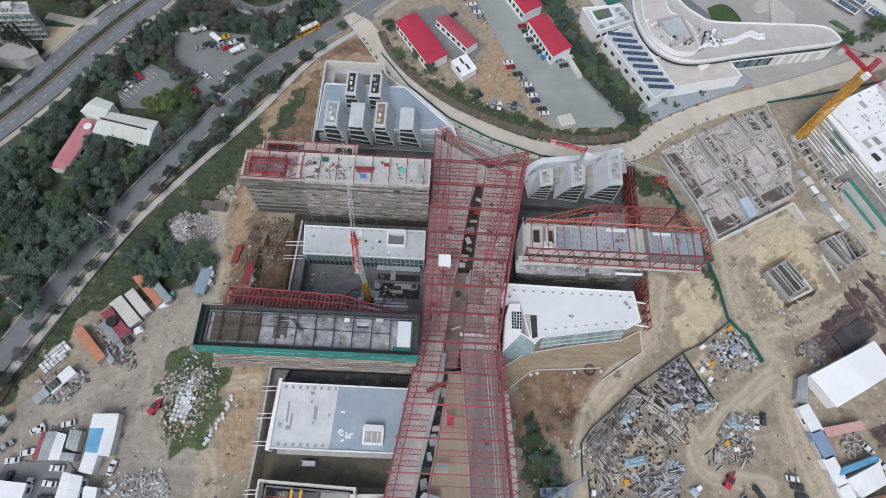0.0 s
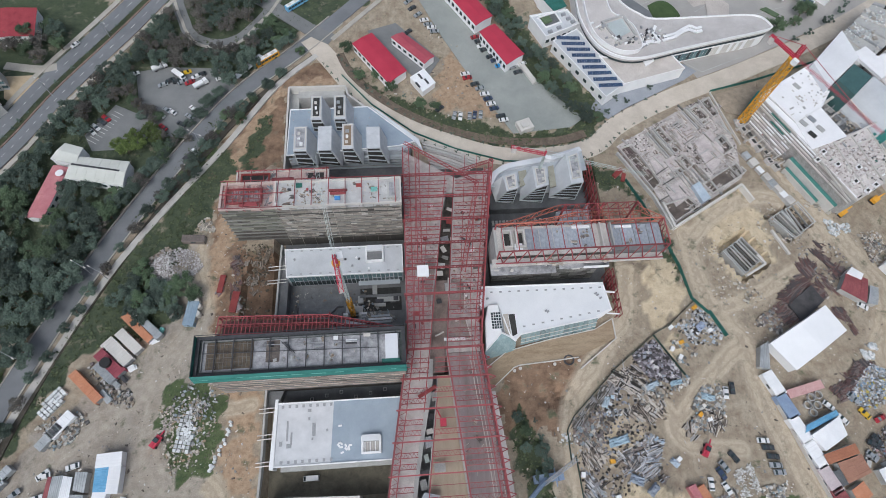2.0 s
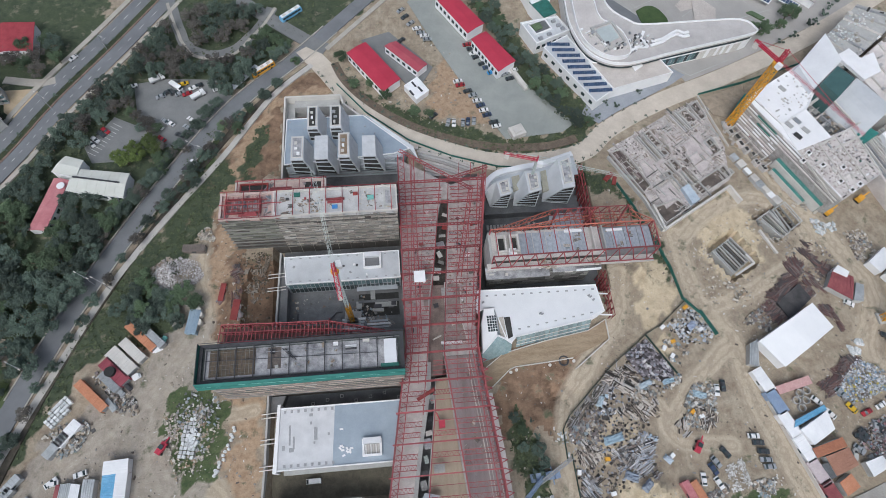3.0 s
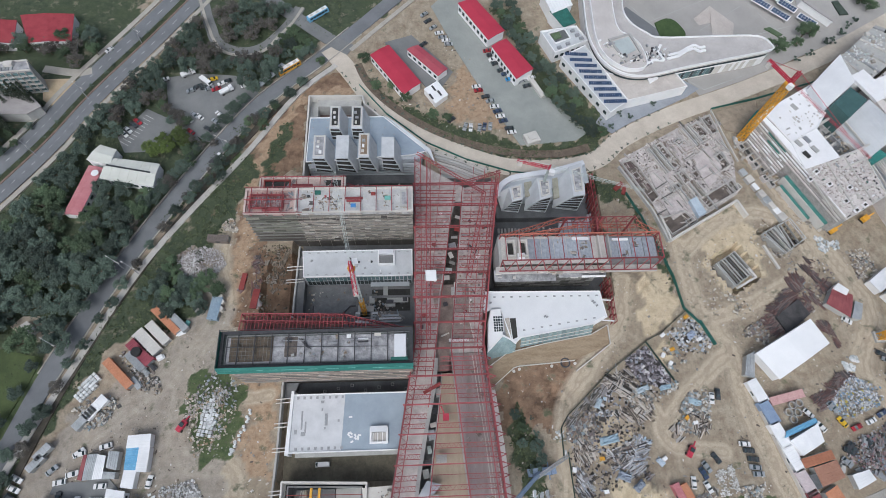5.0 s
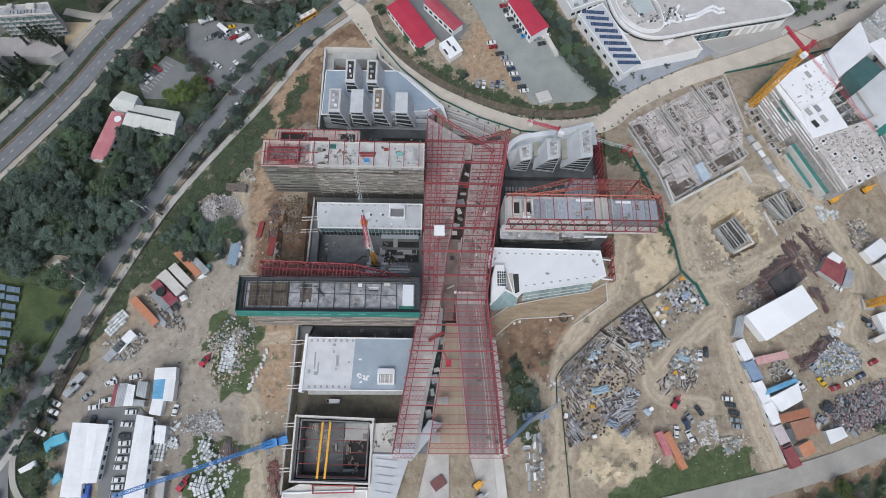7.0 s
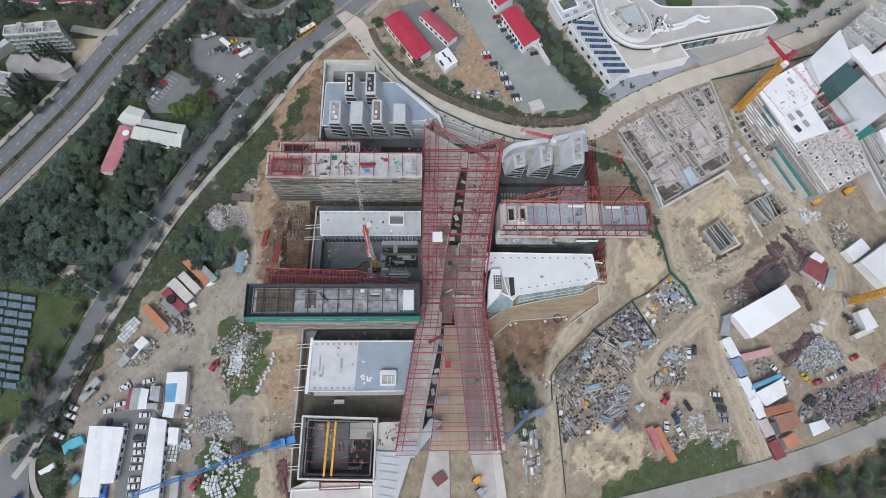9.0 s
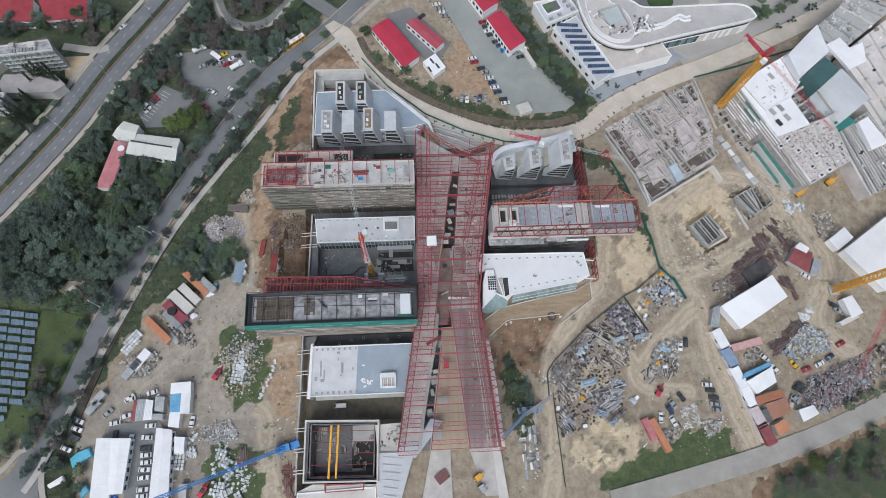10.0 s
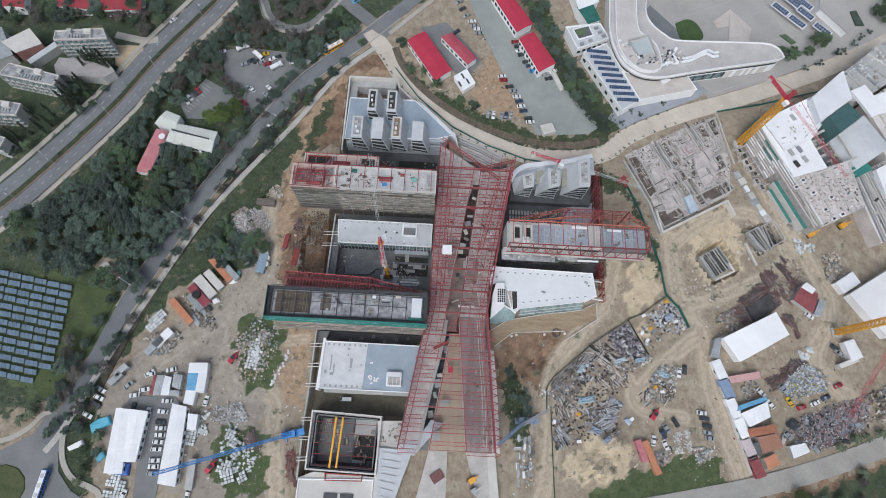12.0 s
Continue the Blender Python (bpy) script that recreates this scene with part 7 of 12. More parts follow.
for k in range(7):
    a, b = S_ROOF[0], S_ROOF[3]
    f = (k + 0.5) / 7
    piece("window", sb, a[0] + (b[0] - a[0]) * f - 0.1, a[1] + (b[1] - a[1]) * f - 0.1, 3.6, 2.0, 0.3, 1.4, GLASS_DARK, math.degrees(math.atan2(b[1] - a[1], b[0] - a[0])))
AN = [(62.5, 199.9), (68.1, 186.5), (85.3, 194.3), (80.9, 203.5)]
an = thing("campus_annex", "white flat-roofed annex with a sunken roof garden", "building", *AN[0], 0)
part("wall", Geo().prism(AN, -0.4, 6.3), WHITE, an)
part("roof", Geo().prism(AN, 6.3, 6.5), ROOF_GREY, an)
part("parapet", rim(AN, 0.5, 6.3, 7.3), WHITE, an)
# thin plate over the roof; the dark colour stands in for a deep well's shade
part("light_well", Geo().prism([(66.1, 198.7), (74.7, 201.9), (76.9, 195.8), (68.9, 192.4)], 6.5, 6.58), COURT, an, "roof court painted dark as if sunken")
part("well_wall", rim([(66.1, 198.7), (74.7, 201.9), (76.9, 195.8), (68.9, 192.4)], 0.5, 6.4, 7.2), WHITE, an)
part("roof_planting", Geo().prism([(67.3, 198.1), (71.6, 199.8), (72.7, 196.3), (69.0, 194.5)], 6.58, 7.4, 0.3), LEAF_GREEN, an, "green roof garden shrubs")
for q in [(78.6, 200.4), (80.6, 197.6), (82.4, 195.5), (70.6, 189.6), (75.2, 192.1)]:
    piece("roof_unit", an, *q, 7.0, 2.0, 1.4, 1.0, GREY_STEEL, 20)
for k in range(6):
    f = (k + 0.5) / 6
    piece("window", an, AN[1][0] + (AN[2][0] - AN[1][0]) * f, AN[1][1] + (AN[2][1] - AN[1][1]) * f - 0.1, 3.6, 1.8, 0.3, 1.6, GLASS_DARK, 17)
shed("campus_annex", [(68.6, 213.6), (74.4, 202.8), (81.3, 205.9), (77.4, 216.9)], 6.9, TARP_GREEN, WHITE, "annex with a dark green court", 0.0, "building")
shed("campus_annex", [(65.6, 225.9), (69.5, 211.6), (80.9, 217.4), (77.7, 230.7)], 7.4, SHEET_WHITE, WHITE, "annex with a white louvred roof", 0.0, "building", ribs=8)
# large building with rounded terraces
cb = thing("campus_building", "large pale building with rounded white roof terraces", "building", *(109.9, 193.6), 0)


def rounded(poly, steps=5):
    return curved([*poly, poly[0]], steps)[:-1]


C_OUT = [(87.3, 240.3), (85.1, 209.4), (84.9, 194.0), (88.9, 179.0), (97.0, 170.9), (108.5, 169.0), (128.0, 173.8), (149.3, 178.8), (172.8, 184.3), (175.7, 187.7), (169.9, 193.7), (148.1, 193.6), (120.9, 192.7), (113.6, 196.1), (106.7, 203.6), (105.0, 214.6), (109.5, 242.1)]
C_OUT = rounded(C_OUT, 4)
part("wall", Geo().prism([(124 + (x - 124) * 0.985, 186 + (y - 186) * 0.96) for x, y in C_OUT], -0.4, 6.4), WHITE, cb, "white lower storey")
part("window_band", Geo().prism([(124 + (x - 124) * 0.98, 186 + (y - 186) * 0.95) for x, y in C_OUT], 6.4, 8.4), GLASS_DARK, cb, "dark window band")
part("roof", Geo().prism(C_OUT, 8.4, 10.2), mat("pale_terrace", (0.4, 0.38, 0.368), (0.54, 0.518, 0.505), 0.12, 0.85, grain=0.2), cb, "pale roof terrace")
part("parapet", rim(C_OUT, 0.5, 9.6, 10.9), WHITE, cb)
C_IN = [(89.5, 236.4), (87.6, 202.4), (88.0, 187.4), (91.6, 177.9), (99.9, 171.6), (109.3, 173.6), (108.5, 186.0), (104.2, 192.1), (98.8, 199.6), (99.5, 237.2)]
C_IN = rounded(C_IN, 4)
part("upper_wall", Geo().prism(C_IN, 10.2, 11.8), WHITE, cb)
part("upper_roof", Geo().prism(C_IN, 11.8, 12.2), mat("pinkish_terrace", (0.45, 0.42, 0.405), (0.58, 0.55, 0.53), 0.1, 0.85), cb)
part("upper_parapet", rim(C_IN, 0.4, 11.8, 12.7), WHITE, cb)
part("plant_room", rim([(93.7, 189.2), (104.3, 192.8), (107.8, 180.8), (99.6, 175.7)], 0.9, 12.2, 13.0), CONCRETE, cb)
part("plant_floor", Geo().prism([(95.1, 187.9), (103.6, 191.3), (105.9, 183.1), (99.2, 179.1)], 12.2, 12.5), mat("pale_glass_roof", (0.4, 0.45, 0.45), (0.5, 0.55, 0.55), 0.1, 0.3), cb)
for pts in ([(120.4, 178.4), (126.5, 180.2), (131.2, 183.4), (135.0, 185.0), (137.7, 183.1), (140.8, 184.0)], [(121.5, 180.6), (127.6, 182.4), (132.4, 185.5), (135.8, 187.2), (138.6, 185.3), (141.1, 186.2)], [(91.7, 190.4), (95.1, 183.5), (98.4, 179.6), (102.6, 176.4), (108.5, 176.1), (109.1, 181.1)], [(109.2, 174.8), (113.6, 177.9), (118.9, 177.6), (117.0, 183.4), (119.2, 187.4)]):
    part("canopy", wall_line(pts, 1.3, 10.8, 11.5), WHITE, cb, "white zigzag canopy")
FACE = [(124 + (x - 124) * 0.985, 186 + (y - 186) * 0.96) for x, y in C_OUT if 106 < x < 174 and y < 188]
FACE.sort()
for (x0, y0), (x1, y1) in zip(FACE, FACE[1:]):
    if x0 < 116:
        continue
    long, turn = math.dist((x0, y0), (x1, y1)), math.degrees(math.atan2(y1 - y0, x1 - x0))
    n = max(1, round(long / 1.9))
    for k in range(n):
        f = (k + 0.5) / n
        x, y = x0 + (x1 - x0) * f, y0 + (y1 - y0) * f
        if x < 147:
            piece("window", cb, x, y, 3.4, long / n * 0.86, 0.3, 4.6, (GLASS_TEAL, GLASS_DARK)[k % 2], turn)
        else:
            piece("facade_panel", cb, x, y, 3.0, long / n * 0.8, 0.4, 5.2, (CONCRETE_PALE, WHITE)[k % 2], turn)
for k in range(90):
    q = rng.choice([(110.6, 181.5), (115.2, 183.6), (112.6, 177.5), (117.9, 180.3), (93.1, 185.5), (97.1, 178.8), (104.4, 177.6)])
    piece("plant_unit", cb, q[0] + rng.gauss(0, 2.0), q[1] + rng.gauss(0, 1.6), 11.0 if q[0] > 109 else 12.6, rng.uniform(0.4, 1.6), rng.uniform(0.4, 1.3), rng.uniform(0.5, 1.3), rng.choice((WHITE, GREY_STEEL, CONCRETE_PALE, DARK_STEEL)), 20)
for k in range(24):
    f = k / 23
    a, b = [(140.7, 180.5), (171.4, 186.9)]
    piece("glazing_fin", cb, a[0] + (b[0] - a[0]) * f, a[1] + (b[1] - a[1]) * f - 0.3, 5.0, 0.35, 0.8, 8.5, WHITE, 6)
part("stair", Geo().prism([(110.2, 175.9), (114.5, 176.9), (116.4, 170.4), (111.7, 167.3)], -0.3, 7.0), WHITE, cb, "white stair block")
# plaza planting, canopies and sculpture
solid("lawn", Geo().prism(rounded([(125.3, 212.4), (131.9, 215.6), (137.1, 213.3), (140.3, 204.8), (135.2, 200.7), (127.5, 202.0)]), -0.3, 0.7), mat("clipped_lawn", (0.04, 0.075, 0.025), (0.07, 0.11, 0.04), 0.2, 0.95), "rounded green lawn in the plaza", "lawn")
solid("plaza_fan", Geo().add([(*(156.7, 223.3), 2.0), (*(146.9, 215.6), 0.4), (*(148.9, 211.1), 0.4), (*(158.1, 213.7), 0.4), (*(154.2, 202.4), 0.4), (*(165.3, 203.2), 0.4), (*(168.1, 212.5), 0.4)], [(0, 1, 2), (0, 2, 3), (0, 3, 4), (0, 4, 5), (0, 5, 6), (1, 6, 5, 4, 3, 2)]), mat("folded_stone", (0.42, 0.38, 0.35), (0.56, 0.52, 0.48), 0.1, 0.8), "folded stone fan in the plaza", "sculpture")
for q in [(184.7, 224.5), (192.8, 216.6), (198.5, 222.4), (199.0, 229.5), (206.3, 212.3), (192.1, 230.5)]:
    can = thing("solar_canopy", "white parking canopy topped with dark blue solar panels", "canopy", *q, 0, "plaza canopies")
    cover = part("roof", Geo().turned(*q, 3.0, 10.6, 4.6, 3.2, -44), WHITE, can)
    c0, s0 = math.cos(radians(-44)), math.sin(radians(-44))
    for k in (-4.4, 4.4):
        part("post", Geo().tube((q[0] + c0 * k, q[1] + s0 * k, 0), (q[0] + c0 * k, q[1] + s0 * k, 3.0), 0.15), GREY_STEEL, can)
    for i in range(6):
        for j in (-1, 1):
            u, v = -4.0 + i * 1.6, j * 0.95
            piece("panel", cover, q[0] + c0 * u - s0 * v, q[1] + s0 * u + c0 * v, 3.27, 1.42, 1.7, 0.08, PANEL_SOLAR, -44)
shed("plaza_building", [(209.2, 247.1), (206.1, 225.0), (218.5, 209.5), (222.9, 212.8), (219.3, 252.0)], 4.5, PLAZA, WHITE, "pale flat-roofed building at the plaza edge", 0.0, "building")
solid("hedge", Geo().prism([(183.2, 208.7), (186.5, 209.7), (192.0, 204.4), (189.3, 203.1)], 0, 1.0, 0.2), LEAF_GREEN, "low clipped hedge in the plaza", "hedge")
solid("hedge", Geo().prism([(226.6, 228.2), (230.1, 229.2), (232.9, 218.9), (228.0, 218.5)], 0, 1.0, 0.2), LEAF_DARK, "low clipped hedge in the plaza", "hedge")

# house with cream roofs among the trees
shed("house", [(-141.7, 128.3), (-137.5, 135.9), (-129.8, 133.2), (-131.2, 125.3)], 5.6, SHEET_CREAM, WHITE, "pale house wing with a cream sheet roof", 0.6, "house")
long_house = shed("house", [(-132.3, 129.6), (-134.6, 119.2), (-111.6, 114.8), (-110.6, 126.0)], 5.2, SHEET_CREAM, WHITE, "long pale house with a cream ridged roof among trees", 0.9, "house", "", 7, 6)
# dark beam added to draw the shaded ridge gap between two roof levels
part("roof_gutter", Geo().beam((-132.6, 125.2, 6.0), (-113.6, 121.2, 6.0), 0.7, 0.5), DARK_STEEL, long_house, "dark strip painting the shaded gap between the roof levels")
shed("house", [(-141.1, 126.4), (-134.8, 125.0), (-139.5, 102.1), (-146.3, 102.8)], 4.0, ROOF_ROSE, WHITE, "narrow house with a faded rose roof", 0.7, "house", "", 6, 7)
solid("satellite_dish", Geo().tube((*(-136.9, 121.7), 4.5), (*(-136.9, 121.7), 5.4), 0.5, 1.6, 12), WHITE, "white round satellite dish on the rose roof", "satellite dish")
shed("hut", [(-152.4, 55.9), (-149.8, 57.9), (-145.5, 54.4), (-147.9, 51.9)], 2.6, CONCRETE_PALE, CONCRETE, "small pale flat-roofed hut beside the woods", 0.0, "hut")


# apartment houses across the carriageway
def apartments(poly, h, floors, bays, label):
    cx, cy = sum(q[0] for q in poly) / 4, sum(q[1] for q in poly) / 4
    ang0 = math.degrees(math.atan2(poly[1][1] - poly[0][1], poly[1][0] - poly[0][0]))
    t = thing("apartment_building", label, "building", cx, cy, 0, "apartment houses")
    wall = part("wall", Geo().prism(poly, -0.5, h), CONCRETE, t)
    part("roof", Geo().prism([(cx + (x - cx) * 1.03, cy + (y - cy) * 1.03) for x, y in poly], h, h + 0.5), ROOF_STAIN, t)
    part("parapet", rim(poly, 0.4, h + 0.5, h + 1.2), CONCRETE_PALE, t)
    part("roof_house", Geo().turned(cx + 4, cy + 1.4, h + 0.5, 3.6, 2.4, h + 2.4, ang0), CONCRETE_PALE, t)
    part("roof_house", Geo().turned(cx - 5, cy + 1, h + 0.5, 2.2, 2.2, h + 2.2, ang0), CONCRETE, t)
    for k in range(8):
        u = (k - 3.5) * 1.5
        piece("solar_heater", t, cx + math.cos(radians(ang0)) * u, cy + math.sin(radians(ang0)) * u - 1.2, h + 0.9, 1.1, 1.9, 0.5, SHEET_GREY, ang0)
    a, b = Vector((*poly[0], 0)), Vector((*poly[1], 0))
    ang = math.degrees(math.atan2(b.y - a.y, b.x - a.x))
    nrm = Vector((b.y - a.y, a.x - b.x, 0)).normalized()
    for f in range(floors):
        z = (f + 0.55) * h / floors
        for k in range(bays):
            m = a.lerp(b, (k + 0.5) / bays) + nrm * 0.1
            piece("window", wall, m.x, m.y, z, (b - a).length / bays * 0.7, 0.3, h / floors * 0.5, GLASS_TEAL, ang)
            m = a.lerp(b, k / bays) + nrm * 0.5
            piece("fin", wall, m.x, m.y, z, 0.14, 0.9, h / floors, CONCRETE_PALE, ang)
        m = a.lerp(b, 0.5) + nrm * 0.5
        piece("balcony", t, m.x, m.y, z - h / floors * 0.45, (b - a).length, 0.9, 0.3, CONCRETE, ang)
    return t


apartments([(-195.5, 167.2), (-170.4, 170.0), (-173.4, 175.6), (-196.0, 172.2)], 13.0, 5, 9, "grey slab apartment house with recessed balconies")
apartments([(-219.0, 148.0), (-191.7, 143.4), (-190.4, 149.0), (-215.9, 154.4)], 9.5, 3, 9, "low grey apartment house with a terrace roof")
apartments([(-225.4, 126.5), (-205.8, 126.3), (-204.9, 132.6), (-223.8, 134.5)], 8.5, 3, 7, "low grey apartment house with a terrace roof")
apartments([(-225.5, 114.2), (-208.1, 108.7), (-207.0, 113.9), (-223.0, 118.9)], 8.5, 3, 6, "low grey apartment house with a terrace roof")
shed("hall", [(-198.1, 157.9), (-196.8, 162.8), (-172.7, 162.3), (-167.2, 156.5), (-172.4, 152.4), (-195.6, 152.6)], 5.5, mat("pinkish_grey_roof", (0.3, 0.28, 0.275), (0.4, 0.375, 0.365), 0.2, 0.85), CONCRETE, "low hall with a pinkish grey roof among cypresses", 0.0, "building")
shed("hall", [(-225.7, 168.3), (-214.2, 177.5), (-205.5, 168.8), (-216.9, 162.2)], 8.0, CONCRETE_PALE, mat("brick_dark", (0.2, 0.1, 0.09), (0.28, 0.15, 0.13), 0.4), "pale flat-roofed building with a dark brick side", 0.0, "building")
shed("hall", [(-243.4, 168.5), (-229.3, 178.3), (-218.9, 161.8), (-232.8, 152.4)], 7.0, SHEET_GREY, CONCRETE, "building with a bluish glass roof", 0.4, "building")
shed("corridor", [(-212.8, 160.4), (-199.8, 175.1), (-197.2, 172.9), (-210.2, 158.2)], 5.0, ROOF_GREY, CONCRETE, "covered walkway between the apartment houses", 0.0, "building")
for a in ([(-211.6, 207.9), (-191.4, 208.0), (-189.0, 193.3), (-206.2, 194.2)], [(-190.8, 211.4), (-165.6, 212.3), (-162.9, 194.6), (-182.7, 193.8)], [(-237.3, 202.8), (-226.0, 204.5), (-223.1, 192.2), (-234.1, 192.1)]):
    shed("house", a, 5.5, mat("red_tile_roof", (0.26, 0.03, 0.045), (0.36, 0.06, 0.07), 0.3, 0.8), WHITE, "long house with a red tile roof among trees", 0.8, "house", "red-roofed houses")
solid("lay_by", ribbon([(-175.8, 182.8), (-160.4, 180.3), (-153.3, 181.5)], 4, -0.4, 0.36), PAVING, "pale side lane to the carriageway", "road", kind="structure")
solid("forecourt", Geo().prism([(-174.5, 176.5), (-161.3, 176.8), (-156.8, 172.5), (-164.8, 159.7), (-171.7, 164.4)], -0.4, 0.3), SANDHEAP, "sandy forecourt with stone rings", "forecourt", kind="structure")

# the eastern site: foundations, frames, yards and heaps


def heap(name, poly, count, low, high, material, label, tall=2.0, long=False, seed=1, category="rubble", flat=0.35, base_z=None, way=None):
    """A heap of loose pieces over a plan, as one mesh of stuff: single lumps, or (long) bundles that lie side by side, mostly along one way."""
    r = random.Random(seed)
    g, tones = Geo(), []
    cx, cy = sum(q[0] for q in poly) / len(poly), sum(q[1] for q in poly) / len(poly)
    far = max(math.dist(q, (cx, cy)) for q in poly)
    way = r.choice((0.5, 2.1, 0.9, 2.6)) if way is None else radians(way)
    spots, made = scatter(poly, max(5, count // 30), r), 0

    def lay(x, y, lift, size, roll, pitch, turn, tone):
        z = (max(0.0, float(height(x, y))) if base_z is None else base_z) + 0.1 + lift
        m = Matrix.Translation((x, y, z)) @ Euler((roll, pitch, turn)).to_matrix().to_4x4()
        a, b, c = [v / 2 for v in size]
        g.add([m @ Vector(v) for v in ((-a, -b, -c), (a, -b, -c), (a, b, -c), (-a, b, -c), (-a, -b, c), (a, -b, c), (a, b, c), (-a, b, c))], [(0, 3, 2, 1), (4, 5, 6, 7), (0, 1, 5, 4), (1, 2, 6, 5), (2, 3, 7, 6), (3, 0, 4, 7)])
        tones.extend([tone] * 6)

    while made < count:
        spot = r.choice(spots)
        x, y = spot[0] + r.gauss(0, far * 0.13), spot[1] + r.gauss(0, far * 0.13)
        made += 1
        if not inside(x, y, poly):
            continue
        lift = tall * max(0.0, 1 - math.dist((x, y), (cx, cy)) / far) * r.random()
        tone = r.random() * 0.999
        if not long:
            s = r.uniform(low, high) * 0.72
            lay(x, y, lift, (s, s * r.uniform(0.4, 1), s * r.uniform(0.2, 0.6)), r.uniform(-flat, flat), r.uniform(-flat, flat), way + r.choice((0, 1.571)) + r.gauss(0, 0.3) if r.random() < 0.6 else r.uniform(0, 6.28), tone)
            continue
        n = r.choice((1, 2, 5, 8, 11))
        turn = way + r.gauss(0, 0.22) + (1.571 if r.random() < 0.15 else 0) + (r.uniform(-1, 1) if n < 3 else 0)
        length, w = r.uniform(low, high) * r.uniform(1.3, 2.4), r.uniform(0.14, 0.3) * (0.6 + high / 4)
        c0, s0 = math.cos(turn), math.sin(turn)
        for k in range(n):
            o, e = (k % 6 - min(n, 6) / 2) * w * 1.25, r.gauss(0, 0.12) * length
            lay(x - s0 * o + c0 * e, y + c0 * o + s0 * e, lift + (k // 6) * w, (length * r.uniform(0.8, 1.05), w * r.uniform(0.7, 1), w * 0.7), r.gauss(0, 0.05), r.gauss(0, 0.05), turn + r.gauss(0, 0.04), tone if r.random() < 0.45 else r.random() * 0.999)
        made += n - 1
    ob = solid(name, g, material, label, category, kind="stuff")
    ob.data.attributes.new("tone", "FLOAT", "FACE").data.foreach_set("value", tones)
    return ob


def container(x, y, lx, ly, deg, material, label, z=0.0, tall=2.6, name="container", group="containers"):
    """A ribbed steel container or cabin with a door at its end."""
    t = thing(name, label, "container", x, y, z, group)
    body = part("body", Geo().turned(x, y, z + 0.1, lx, ly, z + tall - 0.08, deg), material, t)
    c, s = math.cos(radians(deg)), math.sin(radians(deg))
    cover = part("roof", Geo().turned(x, y, z + tall - 0.08, lx * 1.01, ly * 1.03, z + tall, deg), material, t)
    n = max(3, int(lx / 1.2))
    for k in range(n):
        o = -lx / 2 + (k + 0.5) * lx / n
        piece("rib", cover, x + c * o, y + s * o, z + tall + 0.04, 0.14, ly * 0.96, 0.1, material, deg)
    piece("door", body, x + c * (lx / 2 + 0.04), y + s * (lx / 2 + 0.04), z + tall * 0.48, 0.08, ly * 0.7, tall * 0.8, GREY_STEEL, deg)
    piece("window", body, x - s * (ly / 2 + 0.03), y + c * (ly / 2 + 0.03), z + tall * 0.6, lx * 0.2, 0.08, tall * 0.3, GLASS_DARK, deg)
    piece("window", body, x + s * (ly / 2 + 0.03), y - c * (ly / 2 + 0.03), z + tall * 0.6, lx * 0.2, 0.08, tall * 0.3, GLASS_DARK, deg)
    return t


# foundation field: low walls, pits and slabs in dusty concrete
FIELD = [(92.1, 128.5), (105.7, 136.2), (125.7, 147.4), (141.3, 154.5), (146.2, 127.5), (143.5, 110.1), (108.3, 89.1), (103.5, 106.1)]
solid("foundation_slab", Geo().prism(FIELD, -0.5, 0.45), mat("dusty_foundation", (0.28, 0.25, 0.235), (0.62, 0.58, 0.555), 0.2, 0.92, grain=0.4), "dusty concrete foundation slab", "foundation", kind="structure")
fr = random.Random(21)
# brown pit earth, darkened to include the shade of a deep pit
PIT_FLOOR = mat("shade_dark_pit_floor", (0.06, 0.052, 0.046), (0.17, 0.14, 0.12), 0.25, 0.95)
SLAB_PINK = mat("pinkish_slab_dust", (0.4, 0.355, 0.345), (0.6, 0.55, 0.535), 0.3, 0.9, grain=0.35)
for poly, deep in (
    ([(92.9, 126.6), (98.6, 128.6), (106.9, 109.0), (103.0, 105.6)], 1), ([(128.9, 146.6), (133.3, 149.2), (137.3, 142.2), (133.2, 139.6)], 1), ([(108.4, 134.1), (113.1, 137.6), (117.4, 129.5), (113.1, 127.0)], 1), ([(125.1, 107.5), (142.6, 117.2), (144.3, 111.7), (128.0, 102.8)], 1),
    ([(105.4, 98.0), (117.0, 101.4), (120.6, 97.2), (108.8, 90.4)], 1), ([(117.8, 120.9), (120.7, 122.1), (123.2, 117.2), (120.0, 114.5)], 1), ([(134.6, 128.0), (140.9, 132.0), (143.5, 124.8), (137.9, 121.3)], 1), ([(135.3, 151.0), (140.2, 152.7), (142.2, 143.5), (139.0, 142.0)], 1),
    ([(126.0, 128.8), (136.3, 135.9), (139.4, 123.9), (135.1, 116.7), (130.8, 113.3)], 0), ([(108.5, 105.8), (118.1, 111.6), (120.7, 103.5), (111.2, 97.6)], 0), ([(104.6, 121.7), (115.0, 125.5), (117.6, 118.7), (106.8, 112.5)], 0), ([(118.7, 134.7), (127.0, 139.2), (128.5, 131.2), (120.8, 125.9)], 0),
):
    # deep bays lie at slab height; their dark floor colour paints the depth shade
    f = thing("foundation_cell", "bay between foundation walls, painted dark as if sunken" if deep else "pinkish dusty slab bay between foundation walls", "foundation", *poly[0], 0.4, "foundation bays")
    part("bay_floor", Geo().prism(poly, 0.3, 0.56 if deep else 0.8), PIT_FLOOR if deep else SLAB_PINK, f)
    part("wall", rim(poly, 0.4, 0.4, 1.7 if deep else 0.9), ROOF_DUST if deep else DECK_DUST, f)
